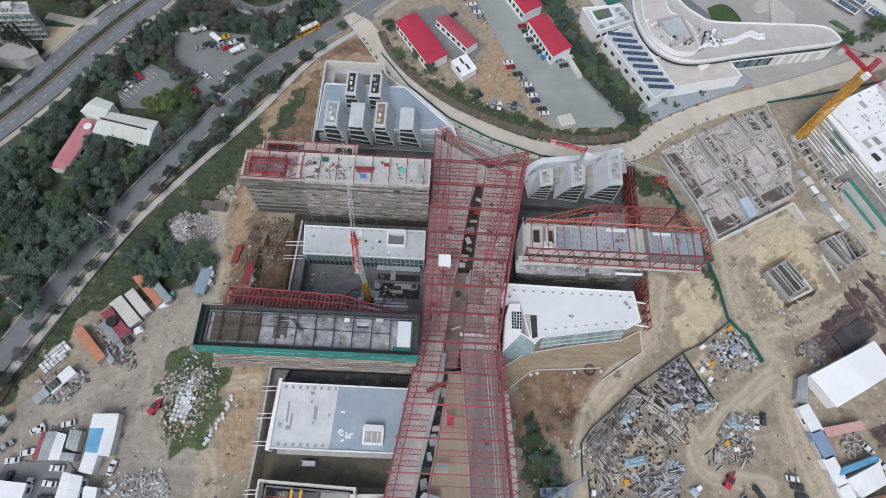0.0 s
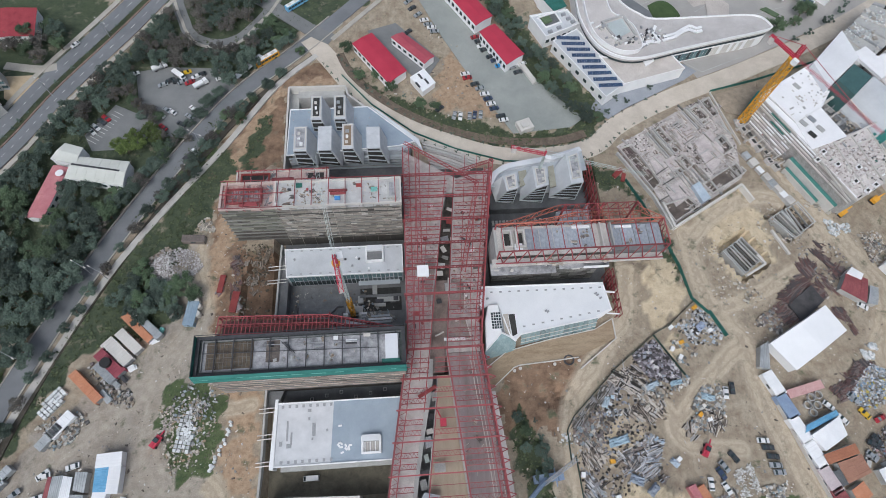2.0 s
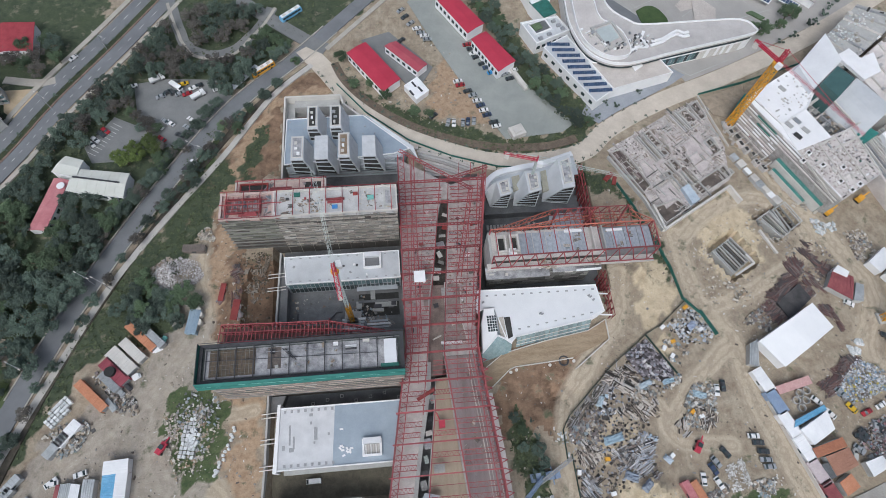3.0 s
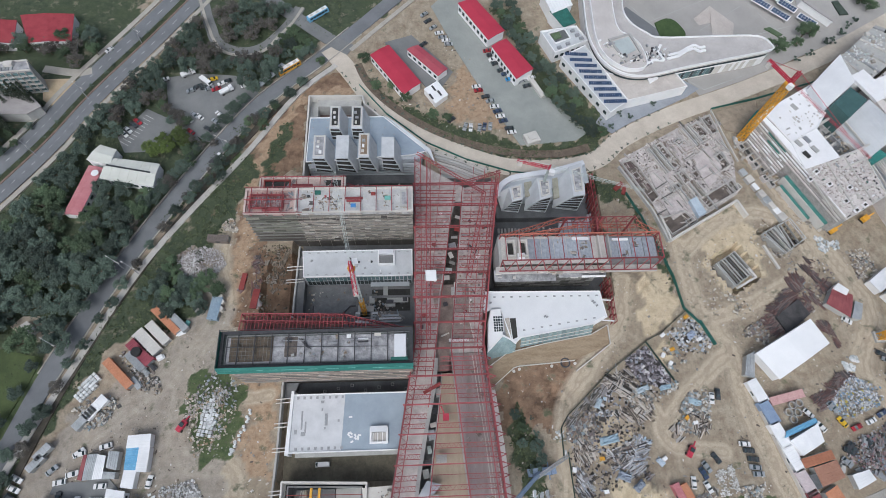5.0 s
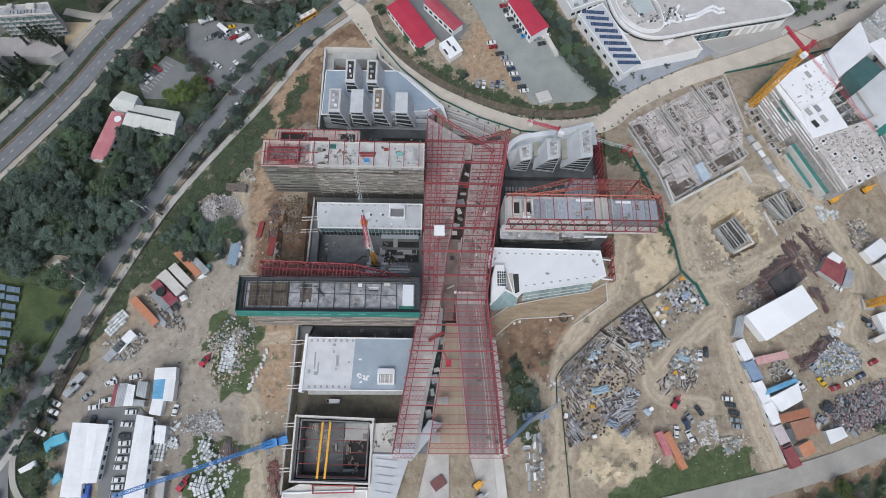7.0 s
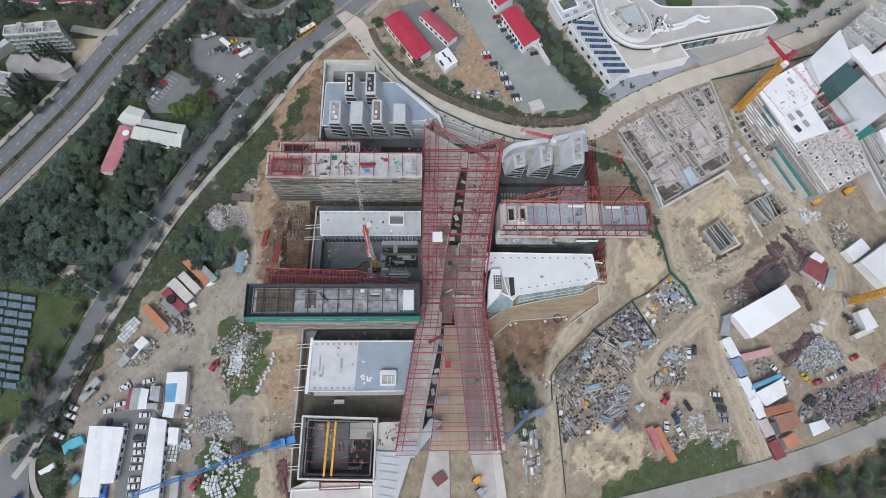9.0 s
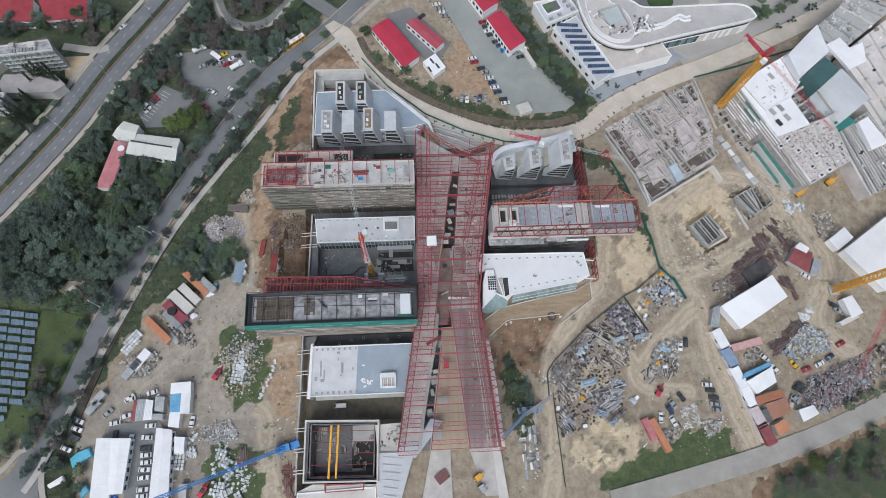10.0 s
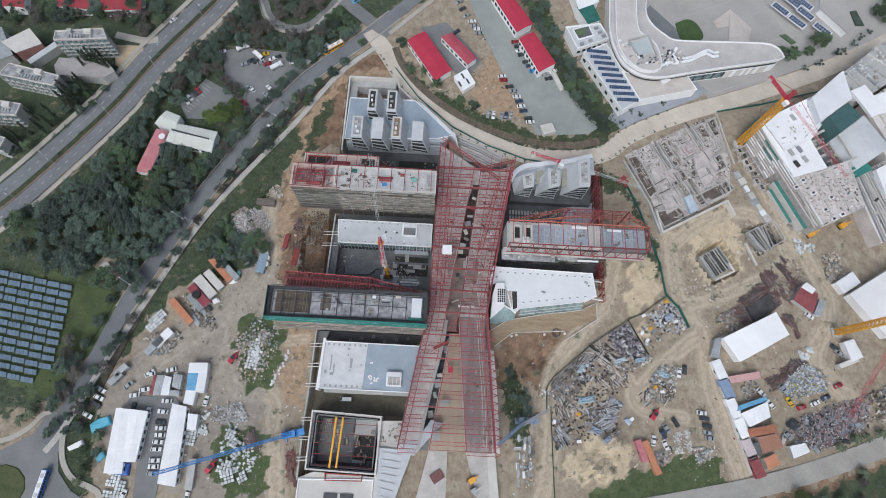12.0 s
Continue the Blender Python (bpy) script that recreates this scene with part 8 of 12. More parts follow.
for x, y in scatter(FIELD, 16, fr):
    lx, ly, h = fr.uniform(2.5, 5), fr.uniform(2, 3.4), fr.uniform(0.6, 1.6)
    f = thing("foundation_cell", "dusty concrete foundation walls round a shaft", "foundation", x, y, 0.4, "foundation cells")
    tilt = radians(fr.choice((29, 30, 31)))
    ca, sa = math.cos(tilt), math.sin(tilt)
    pts = [(x + ca * a - sa * b_, y + sa * a + ca * b_) for a, b_ in ((-lx / 2, -ly / 2), (lx / 2, -ly / 2), (lx / 2, ly / 2), (-lx / 2, ly / 2))]
    part("wall", rim(pts, fr.uniform(0.2, 0.35), 0.4, 0.4 + h), fr.choice((CONCRETE, ROOF_DUST, DECK_DUST)), f)
    part("shaft", Geo().prism([(x + (a - x) * 0.8, y + (b_ - y) * 0.8) for a, b_ in pts], 0.4, 0.62), fr.choice((HOLE_SHADE, PIT_FLOOR, PIT_FLOOR, SLAB_PINK)), f)
for (a, b_), n in ((([(106.1, 133.9), (112.6, 120.6)], [(109.8, 136.8), (116.8, 123.1)]), 5), (([(124.6, 145.0), (129.6, 135.4)], [(128.4, 147.2), (133.8, 137.0)]), 5), (([(115.4, 113.0), (118.9, 104.6)], [(125.6, 116.1), (129.2, 109.2)]), 7)):
    for k in range(n):
        f = k / (n - 1)
        p0, p1 = Vector((*a[0], 1)).lerp(Vector((*b_[0], 1)), f), Vector((*a[1], 1)).lerp(Vector((*b_[1], 1)), f)
        solid("wall_stub", Geo().beam(p0, p1, 0.45, 1.4), (ROOF_DUST, CONCRETE, BOARD)[k % 3], "long dusty ground beam in a parallel row", "foundation", "foundation stubs")
for x, y in scatter(FIELD, 60, fr):
    lx, tilt = fr.uniform(2, 8), radians(fr.choice((30, 120)) + fr.gauss(0, 2))
    solid("wall_stub", Geo().beam((x - math.cos(tilt) * lx / 2, y - math.sin(tilt) * lx / 2, 0.8), (x + math.cos(tilt) * lx / 2, y + math.sin(tilt) * lx / 2, 0.8), fr.uniform(0.2, 0.45), fr.uniform(0.6, 1.4)), fr.choice((CONCRETE, ROOF_DUST, DECK_DUST, BOARD, BOARD_GREY)), "dusty concrete wall stub with starter bars", "foundation", "foundation stubs")
heap("foundation_rubble", FIELD, 4200, 0.3, 1.3, many("brown_rubble", [(0.4, 0.36, 0.34), (0.56, 0.52, 0.495), (0.25, 0.215, 0.195), (0.1, 0.086, 0.078), (0.66, 0.62, 0.6), (0.48, 0.44, 0.42), (0.06, 0.052, 0.048)], 0.9), "loose formwork and rubble over the foundations", 0.7, seed=4, way=30)
heap("formwork_heap", FIELD, 2000, 0.9, 2.2, many("pale_formwork", [(0.48, 0.43, 0.39), (0.32, 0.275, 0.24), (0.58, 0.54, 0.5), (0.2, 0.165, 0.14), (0.42, 0.4, 0.385)], 0.9), "timber formwork strewn over the foundations", 0.8, True, 5, way=-60)
heap("trench_rubble", [(92.9, 126.6), (98.6, 128.6), (106.9, 109.0), (103.0, 105.6)], 420, 0.5, 1.8, many("trench_boards", [(0.16, 0.125, 0.12), (0.08, 0.066, 0.062), (0.26, 0.21, 0.2), (0.11, 0.075, 0.075), (0.34, 0.29, 0.27)], 0.9), "dark boards and steel in the foundation trench", 0.5, True, 120, way=-65)
solid("site_wall", wall_line([(104.9, 98.8), (107.3, 87.2), (140.8, 105.7), (143.8, 98.1)], 0.9, -0.3, 3.0), CONCRETE_PALE, "pale concrete wall at the foundation's edge", "wall", kind="structure")
solid("site_wall", wall_line([(106.8, 87.2), (102.4, 102.2), (91.2, 124.6)], 0.8, -0.3, 2.0), CONCRETE, "concrete wall at the foundation's edge", "wall", kind="structure")
for poly, n0, sd in ((strip(lambda y: on(SL, y) + 1, lambda y: on(GAP_L, y) - 1, 102, 45), 260, 71), (strip(lambda y: on(GAP_R, y) + 1, lambda y: on(SR, y) - 1, 102, 45), 260, 72), (strip(lambda y: on(SAND_R, y) + 1, lambda y: on(EDGE_R, y) - 1, 40, -14), 160, 73)):
    heap("deck_litter", poly[0] + poly[1][::-1], n0, 0.3, 1.2, SCRAP, "small boards and site litter on the spine deck", 0.1, sd == 73, sd, base_z=DECK if sd < 73 else DECK - 1)
heap("deck_litter", rect(-45, 91.8, -4, 100.2), 120, 0.3, 1.0, RUBBLE, "small site litter on the concrete roof", 0.1, False, 74, base_z=25.2)
heap("deck_litter", rect(-65, 92, -48, 100), 120, 0.4, 1.4, SCRAP_RED, "red steel offcuts on the reddish slab", 0.2, True, 75, base_z=24.6)
heap("deck_litter", rect(-61, 103, -30, 109), 120, 0.4, 1.4, SCRAP_RED, "red steel offcuts on the rear wing", 0.2, True, 76, base_z=19)
heap("deck_litter", rect(30, 66.9, 71, 69.4), 160, 0.4, 1.5, RUBBLE, "boards and gear on the wing's ledges", 0.1, True, 110, base_z=19.2, way=0)
heap("deck_litter", rect(-50, 36, -12, 44), 90, 0.3, 0.9, SCRAP, "small site litter on the stained slab", 0.1, True, 77, base_z=21.6)
heap("court_litter", rect(-47, 56.5, -4, 71), 330, 0.4, 1.5, SCRAP, "formwork and gear over the court floor", 0.3, False, 78, base_z=-6)
heap("court_litter", rect(-20, 55.5, -4, 60), 110, 0.8, 2.0, SCRAP_BLUE, "tubes stacked on the court floor", 0.3, True, 79, base_z=-6)
heap("slot_litter", [(12, 95), (16, 95), (10, 58), (8, 58)], 120, 0.5, 1.6, RUBBLE, "debris in the slot between the decks", 0.4, False, 80, base_z=-5)
solid("blue_sheet", Geo().prism([(119.5, 106.2), (123.0, 108.0), (125.9, 100.0), (122.1, 98.0)], 0.5, 2.6), mat("pale_blue_sheet", (0.38, 0.46, 0.54), (0.5, 0.57, 0.63), 0.3, 0.6), "pale blue sheeted stack", "building material")


def spread(poly, z, n, seed):
    """Places inside a plan at a height."""
    return [Vector((x, y, z)) for x, y in scatter(poly, n, random.Random(seed))]


# excavated pits with exposed concrete beams
for poly, n, deep in (([(125.6, 76.6), (135.0, 82.2), (140.8, 72.6), (131.4, 66.4)], 8, 3), ([(157.6, 94.2), (164.5, 97.5), (168.7, 88.0), (160.8, 83.2)], 3, 3), ([(150.1, 90.4), (156.1, 93.7), (161.0, 82.9), (157.1, 81.0)], 4, 2)):
    t = thing("pit_frame", "parallel concrete beams in an excavated pit", "foundation", *poly[0], -deep, "pit frames")
    a, b, c0, d0 = [Vector((*q, 0.2)) for q in poly]
    part("frame", rim(poly, 0.5, -4.6, 0.2), CONCRETE, t)
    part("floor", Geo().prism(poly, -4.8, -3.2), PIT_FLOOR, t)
    for m0 in spread(poly, 0, 26, n):
        piece("formwork", t, m0.x, m0.y, -2.2 + rng.uniform(-0.6, 1.2), rng.uniform(1.0, 3.2), rng.uniform(0.15, 0.5), 0.2, rng.choice((BOARD, BOARD_GREY, CONCRETE, DARK_STEEL)), -60 + rng.choice((0, 0, 90)) + rng.gauss(0, 6))
    for k in range(n):
        f = (k + 0.5) / n
        member("beam", t, a.lerp(b, f), d0.lerp(c0, f), rng.uniform(0.25, 0.5), 0.6, (CONCRETE, BOARD_GREY, ROOF_DUST)[k % 3])
for pts in ([(148.2, 84.7), (152.2, 73.6)], [(131.8, 65.5), (140.9, 70.1), (138.7, 74.2)]):
    solid("ground_beam", wall_line(pts, 0.9, -0.3, 1.0), CONCRETE_PALE, "pale concrete ground beam", "foundation", kind="structure")
heap("rubble", [(123.2, 63.9), (132.5, 63.0), (137.1, 56.5), (126.1, 53.2)], 60, 0.6, 1.8, RUBBLE, "broken concrete lumps beside the pit", 1, seed=6)

# big white building under construction in the north-east
ROW = [Vector((147.4, 122.6, 0)), Vector((154.6, 107.4, 0)), Vector((160.6, 96.4, 0))]
for k in range(8):
    f = (k + 0.5) / 8 * 2
    q = ROW[int(f)].lerp(ROW[int(f) + 1], f % 1)
    wide = 2.6 + 0.8 * math.sin(k * 2.1)
    hut = thing("site_hut", "low grey sheet-roofed hut in a row along the lane", "hut", q.x, q.y, 0, "site huts along the lane")
    part("wall", Geo().turned(q.x, q.y, -0.3, 3.4, wide, 1.7 + 0.3 * (k % 2), -64), CONCRETE, hut)
    part("roof", Geo().turned(q.x, q.y, 1.7 + 0.3 * (k % 2), 3.55, wide + 0.3, 1.86 + 0.3 * (k % 2), -64), (SHEET_GREY, CONCRETE_PALE, SHEET_WHITE, ROOF_DUST)[k * 5 % 4], hut)
nb3 = thing("construction_building", "large white concrete building under construction", "building", *(194.4, 140.3), 0)
A_ROOF = [(157.8, 145.3), (188.3, 162.7), (191.7, 150.8), (180.2, 136.3), (166.4, 129.2)]
A2_ROOF = [(166.5, 129.7), (180.5, 136.8), (186.5, 121.2), (168.7, 115.2)]
B_ROOF = [(168.8, 115.2), (197.6, 125.8), (201.3, 102.2), (178.8, 90.5)]
MID = [(175.6, 140.4), (195.9, 154.2), (204.7, 129.6), (189.0, 121.8), (182.9, 139.6)]
WHITE_SLAB = mat("bright_roof_slab", (0.76, 0.76, 0.77), (0.86, 0.86, 0.87), 0.1, 0.75, grain=0.05)
PINK_SLAB = mat("pinkish_roof_slab", (0.5, 0.46, 0.44), (0.7, 0.66, 0.64), 0.12, 0.85, grain=0.25)
part("wall", Geo().prism(A_ROOF, -0.4, 12.6), CONCRETE, nb3)
part("roof", Geo().prism(A_ROOF, 12.6, 13.0), WHITE_SLAB, nb3, "white membrane roof")
part("parapet", rim(A_ROOF, 0.4, 13, 13.5), WHITE, nb3)
part("wall", Geo().prism(A2_ROOF, -0.4, 12.2), CONCRETE, nb3)
part("roof", Geo().prism(A2_ROOF, 12.2, 12.6), WHITE_SLAB, nb3, "white roof slab with openings")
part("wall", Geo().prism(B_ROOF, -0.4, 11.4), CONCRETE, nb3)
part("roof", Geo().prism(B_ROOF, 11.4, 12.0), PINK_SLAB, nb3, "pinkish dusty roof slab")
part("parapet", rim(B_ROOF, 0.4, 11.8, 12.5), CONCRETE_PALE, nb3)
part("inner_court", Geo().prism(MID, -0.4, 7.5), COURT, nb3)
gr = random.Random(3)


for k, m0 in enumerate(spread(MID, 9.0, 34, 5)):
    tilt, lx = radians(30 if k % 3 else 120), gr.uniform(4, 12)
    d0 = Vector((math.cos(tilt), math.sin(tilt), 0)) * lx / 2
    member("beam", nb3, m0 - d0, m0 + d0, gr.uniform(0.25, 0.6), gr.uniform(0.5, 2.2), gr.choice((CONCRETE, CONCRETE_PALE, ROOF_DUST, GREY_STEEL, DARK_STEEL)))
for p0, p1 in ([(169.8, 130.9), (191.1, 143.6)], [(178.5, 136.5), (204.0, 151.9)], [(179.4, 117.4), (202.5, 128.0)], [(185.1, 115.3), (200.0, 121.1)], [(191.7, 150.4), (200.3, 126.7)]):
    member("beam", nb3, (*p0, 12.4), (*p1, 12.4), 0.7, 0.8, CONCRETE_PALE)
for k, m0 in enumerate(spread(B_ROOF, 12.0, 75, 6)):
    tall = (0.12, 0.7, 0.3)[k % 3]
    piece(("roof_opening", "upstand", "site_stock")[k % 3], nb3, m0.x, m0.y, 12.0 + tall / 2, gr.uniform(0.4, 2.6), gr.uniform(0.2, 0.9), tall, ((HOLE_SHADE, CONCRETE, PIT_FLOOR)[k % 2], (CONCRETE, CONCRETE_PALE, WHITE)[k % 3], gr.choice((BOARD, GREY_STEEL, TARP_GREEN, WHITE, DARK_STEEL)))[k % 3], 28 + gr.choice((0, 90)) + gr.gauss(0, 4))
for q in [(173.3, 114.0), (169.4, 110.2), (177.2, 107.7), (181.7, 99.3), (185.0, 94.9), (189.5, 97.4), (185.6, 105.9)]:
    f = piece("shaft", nb3, *q, 12.3, 2.4, 2.0, 0.7, WHITE, 28)
    piece("shaft_floor", nb3, *q, 12.68, 1.5, 1.1, 0.08, HOLE_SHADE, 28)
for p0, p1 in ([(169.3, 115.0), (175.0, 91.4)], [(179.6, 118.9), (184.7, 93.1)], [(188.5, 122.2), (193.7, 98.2)], [(172.1, 106.5), (199.5, 118.6)], [(176.0, 97.2), (200.6, 109.7)]):
    member("wall_stub", nb3, (*p0, 12.3), (*p1, 12.3), 0.35, 0.8, CONCRETE_PALE)
for q, m in zip([(173.3, 148.2), (185.3, 154.9), (173.8, 130.3), (175.8, 125.2), (169.4, 128.4), (171.2, 122.4)], (CONCRETE, CONCRETE, GREY_STEEL, CONCRETE, CONCRETE, HOLE_SHADE)):
    piece("rooflight", nb3, *q, 13.1, 2.0, 3.6, 0.4, m, 32)
# its long flank: ledges one above another before dark bays
LB = [Vector((*q, 0)) for q in [(155.8, 144.5), (180.0, 91.3)]]
side = (LB[1] - LB[0]).cross(Vector((0, 0, 1))).normalized()
if side.dot(Vector((-1, -0.6, 0))) < 0:
    side = -side
part("roof_edge", Geo().prism([(155.9, 144.5), (162.0, 131.0), (169.9, 114.0), (169.4, 116.4), (167.2, 130.2), (158.6, 145.7)], 11.6, 12.3), WHITE_SLAB, nb3, "dusty ledge between the roofs and the flank")
FLANK_DARK = mat("dusty_bay", (0.26, 0.24, 0.23), (0.46, 0.435, 0.415), 0.5, 0.9, grain=0.35)
for k in range(10):
    o, z = 0.4 + 0.5 * k, 12.2 - 1.1 * k
    u0, u1 = 0.01 + 0.01 * k, (0.985 if k < 4 else 0.44)
    a0, b0 = LB[0].lerp(LB[1], u0) + side * o, LB[0].lerp(LB[1], u1) + side * o
    part("terrace", Geo().beam(a0 + Vector((0, 0, z / 2 - 0.5)), b0 + Vector((0, 0, z / 2 - 0.5)), 0.66, z), FLANK_DARK, nb3, "stepped bays of the flank")
    for j in range(5):
        e0, e1 = a0.lerp(b0, j / 5 + gr.uniform(0.001, 0.012)), a0.lerp(b0, (j + 1) / 5)
        if gr.random() > 0.07:
            member("terrace_edge", nb3, e0 + side * 0.2 + Vector((0, 0, z)), e1 + side * 0.2 + Vector((0, 0, z)), gr.uniform(0.42, 0.6), 0.45, gr.choice((CONCRETE_PALE, WHITE, PINK_SLAB, WHITE, ROOF_DUST)))
        m0 = a0.lerp(b0, (j + gr.random()) / 5) - side * 0.3
        piece("site_stock", nb3, m0.x, m0.y, z - 0.3, gr.uniform(0.6, 2.4), gr.uniform(0.25, 0.4), 0.5, gr.choice((WHITE, BOARD, GREY_STEEL, CONCRETE_PALE, RED_DARK)), -72 + gr.gauss(0, 12))
for k in range(9):
    p0 = LB[0].lerp(LB[1], 0.05 + k / 18) + side * 5.4
    member("cross_wall", nb3, p0 + Vector((0, 0, 3.6)), p0 + side * (4.5 + 2 * (k % 2)) + Vector((0, 0, 1.4)), 0.4, 0.6, (CONCRETE_PALE, ROOF_DUST)[k % 2])
for k in range(8):
    p0 = LB[0].lerp(LB[1], 0.06 + k / 16) + side * (7.4 + 2.4 * gr.random())
    piece("formwork_bay", nb3, p0.x, p0.y, 1.2, 3.2, 2.2, 2.0, (PINK_SLAB, ROOF_DUST, BOARD)[k % 3], -72 + gr.gauss(0, 5))
    piece("formwork_opening", nb3, p0.x, p0.y, 2.22, 2.3, 1.4, 0.08, HOLE_SHADE, -72)
for u0, u1, o, z in ((0.16, 0.36, 1.1, 11.3), (0.2, 0.34, 2.3, 9.2)):
    a0, b0 = LB[0].lerp(LB[1], u0) + side * o, LB[0].lerp(LB[1], u1) + side * o
    part("netting", Geo().beam(a0 + Vector((0, 0, z)), b0 + Vector((0, 0, z)), 0.8, 0.15), TARP_GREEN, nb3, "dark green netting in a bay")
for k, m0 in enumerate(spread(A_ROOF, 13.0, 26, 9)):
    piece("site_stock", nb3, m0.x, m0.y, 13.12, gr.uniform(0.5, 2.2), gr.uniform(0.3, 0.9), 0.24, gr.choice((CONCRETE, CONCRETE_PALE, GREY_STEEL, ROOF_DUST)), 28 + gr.choice((0, 90)) + gr.gauss(0, 8))
for u0, u1, o, wide0, z in ((0.5, 0.955, 3.3, 2.3, 5.0), (0.54, 0.86, 6.4, 1.8, 2.6)):
    a0, b0 = LB[0].lerp(LB[1], u0) + side * o, LB[0].lerp(LB[1], u1) + side * o
    part("glazing", Geo().beam(a0 + Vector((0, 0, z / 2 - 0.1)), b0 + Vector((0, 0, z / 2 - 0.1)), wide0, z), mat("teal_walkway", (0.045, 0.16, 0.14), (0.085, 0.25, 0.215), 0.4, 0.5, grain=0.2), nb3, "teal covered walkway along the flank")
    part("walkway_edge", Geo().beam(a0 + side * (wide0 / 2 + 0.2) + Vector((0, 0, z / 2)), b0 + side * (wide0 / 2 + 0.2) + Vector((0, 0, z / 2)), 0.35, z + 0.3), CONCRETE_PALE, nb3)
part("netting", Geo().prism([(153.0, 143.3), (161.2, 152.4), (162.7, 151.2), (154.4, 140.8)], 0, 5.8), NET, nb3, "green debris netting")
heap("deck_litter", B_ROOF, 1100, 0.3, 1.3, many("pale_litter", [(0.5, 0.46, 0.43), (0.62, 0.59, 0.57), (0.4, 0.36, 0.34), (0.7, 0.68, 0.67), (0.25, 0.22, 0.2), (0.55, 0.5, 0.47)], 0.9), "boards and gear over the pinkish slab", 0.1, False, 102, base_z=12.0, way=28)
heap("deck_litter", MID, 500, 0.5, 2.0, RUBBLE, "formwork in the inner court", 0.6, False, 103, base_z=7.5, way=28)
heap("clutter", [(154.7, 149.0), (163.0, 138.3), (170.1, 116.4), (177.1, 97.0), (172.6, 95.3), (161.4, 115.8), (150.3, 142.4)], 420, 0.6, 2.0, RUBBLE, "pale site gear along the building's foot", 0.8, seed=91)
tower = thing("construction_building", "white sloping tower with a dark green roof panel", "building", *(207.7, 164.8), 0)
T1 = [(181.8, 157.5), (194.6, 169.4), (196.2, 153.6), (184.2, 144.0)]
part("shell", Geo().add([(x, y, -0.4) for x, y in T1] + [(T1[0][0], T1[0][1], 17), (T1[1][0], T1[1][1], 24), (T1[2][0], T1[2][1], 24), (T1[3][0], T1[3][1], 17)], [(4, 5, 6, 7), (0, 1, 5, 4), (1, 2, 6, 5), (2, 3, 7, 6), (3, 0, 4, 7), (3, 2, 1, 0)]), ROOF_WHITE, tower)
part("green_panel", Geo().prism([(186.7, 145.4), (197.5, 154.1), (202.8, 146.8), (191.0, 137.0)], -0.4, 19.6), mat("dark_green_panel", (0.045, 0.1, 0.1), (0.065, 0.135, 0.13), 0.2, 0.6), tower, "dark green panel roof")
S4 = [(192.1, 137.6), (205.5, 148.5), (214.9, 131.6), (198.0, 119.1)]
shell, ring = Geo(), []
for k in range(9):
    u = k / 8
    a, b_ = Vector((*S4[0], 0)).lerp(Vector((*S4[1], 0)), u), Vector((*S4[3], 0)).lerp(Vector((*S4[2], 0)), u)
    z = 4 + 14 * math.sin(u * 1.5) ** 0.7
    ring += [(a.x, a.y, z), (b_.x, b_.y, z), (a.x, a.y, -0.4), (b_.x, b_.y, -0.4)]
bands = [(4 * k, 4 * k + 1, 4 * k + 5, 4 * k + 4) for k in range(8)] + [(4 * k, 4 * k + 4, 4 * k + 6, 4 * k + 2) for k in range(8)] + [(4 * k + 1, 4 * k + 3, 4 * k + 7, 4 * k + 5) for k in range(8)]
shell.add(ring, bands + [(0, 2, 3, 1), (32, 33, 35, 34)])
part("shell", shell, mat("grey_shell", (0.42, 0.44, 0.465), (0.54, 0.56, 0.58), 0.08, 0.55, grain=0.08), tower, "white curved roof shell")
frames = thing("unfinished_building", "raw concrete frame with steel and netting", "building", *(218.8, 128.9), 0)
for poly, z, m, n in (([(201.7, 120.1), (220.2, 130.0), (233.3, 95.8), (209.3, 85.8), (206.1, 97.1)], 8, PINK_SLAB, 15), ([(202.5, 175.5), (230.9, 198.6), (250.0, 189.3), (211.4, 161.0), (203.8, 159.4)], 13, CONCRETE, 6), ([(212.0, 160.0), (250.2, 186.6), (256.5, 140.3), (221.1, 134.9)], 12, PINK_SLAB, 5), ([(218.2, 136.3), (260.7, 145.5), (252.1, 90.4), (231.4, 94.9)], 9.5, CONCRETE_PALE, 7)):
    part("slab", Geo().prism(poly, -0.4, z), m, frames)
    a, b, c0, d0 = [Vector((*q, z + 0.5)) for q in poly[:4]]
    for k in range(n):
        f = (k + 0.5) / n
        member("beam", frames, a.lerp(b, f), d0.lerp(c0, f), gr.uniform(0.3, 0.7), 0.8, gr.choice((CONCRETE, CONCRETE_PALE, GREY_STEEL, ROOF_DUST)))
    for m0 in spread(poly, z, 22, n):
        piece("site_stock", frames, m0.x, m0.y, z + 0.5, gr.uniform(0.8, 3), gr.uniform(0.5, 2.0), gr.uniform(0.4, 1.4), gr.choice((WHITE, CONCRETE, HOLE_SHADE, BOARD, GREY_STEEL, CONCRETE_PALE)), 28 + gr.gauss(0, 20))
part("roof_sheet", Geo().prism([(205.2, 165.2), (213.0, 169.1), (216.4, 163.0), (224.1, 166.2), (222.8, 154.8), (212.7, 150.3)], 13, 14.4), WHITE_SLAB, frames, "stepped bright white roof")
part("roof_sheet", Geo().prism([(211.8, 122.9), (217.4, 125.8), (223.3, 111.6), (214.2, 108.1)], 8, 11), WHITE_SLAB, frames)
part("netting", Geo().prism([(199.4, 122.8), (207.1, 127.6), (210.7, 123.2), (201.9, 118.4)], 0, 10.8), NET, frames, "green debris netting")
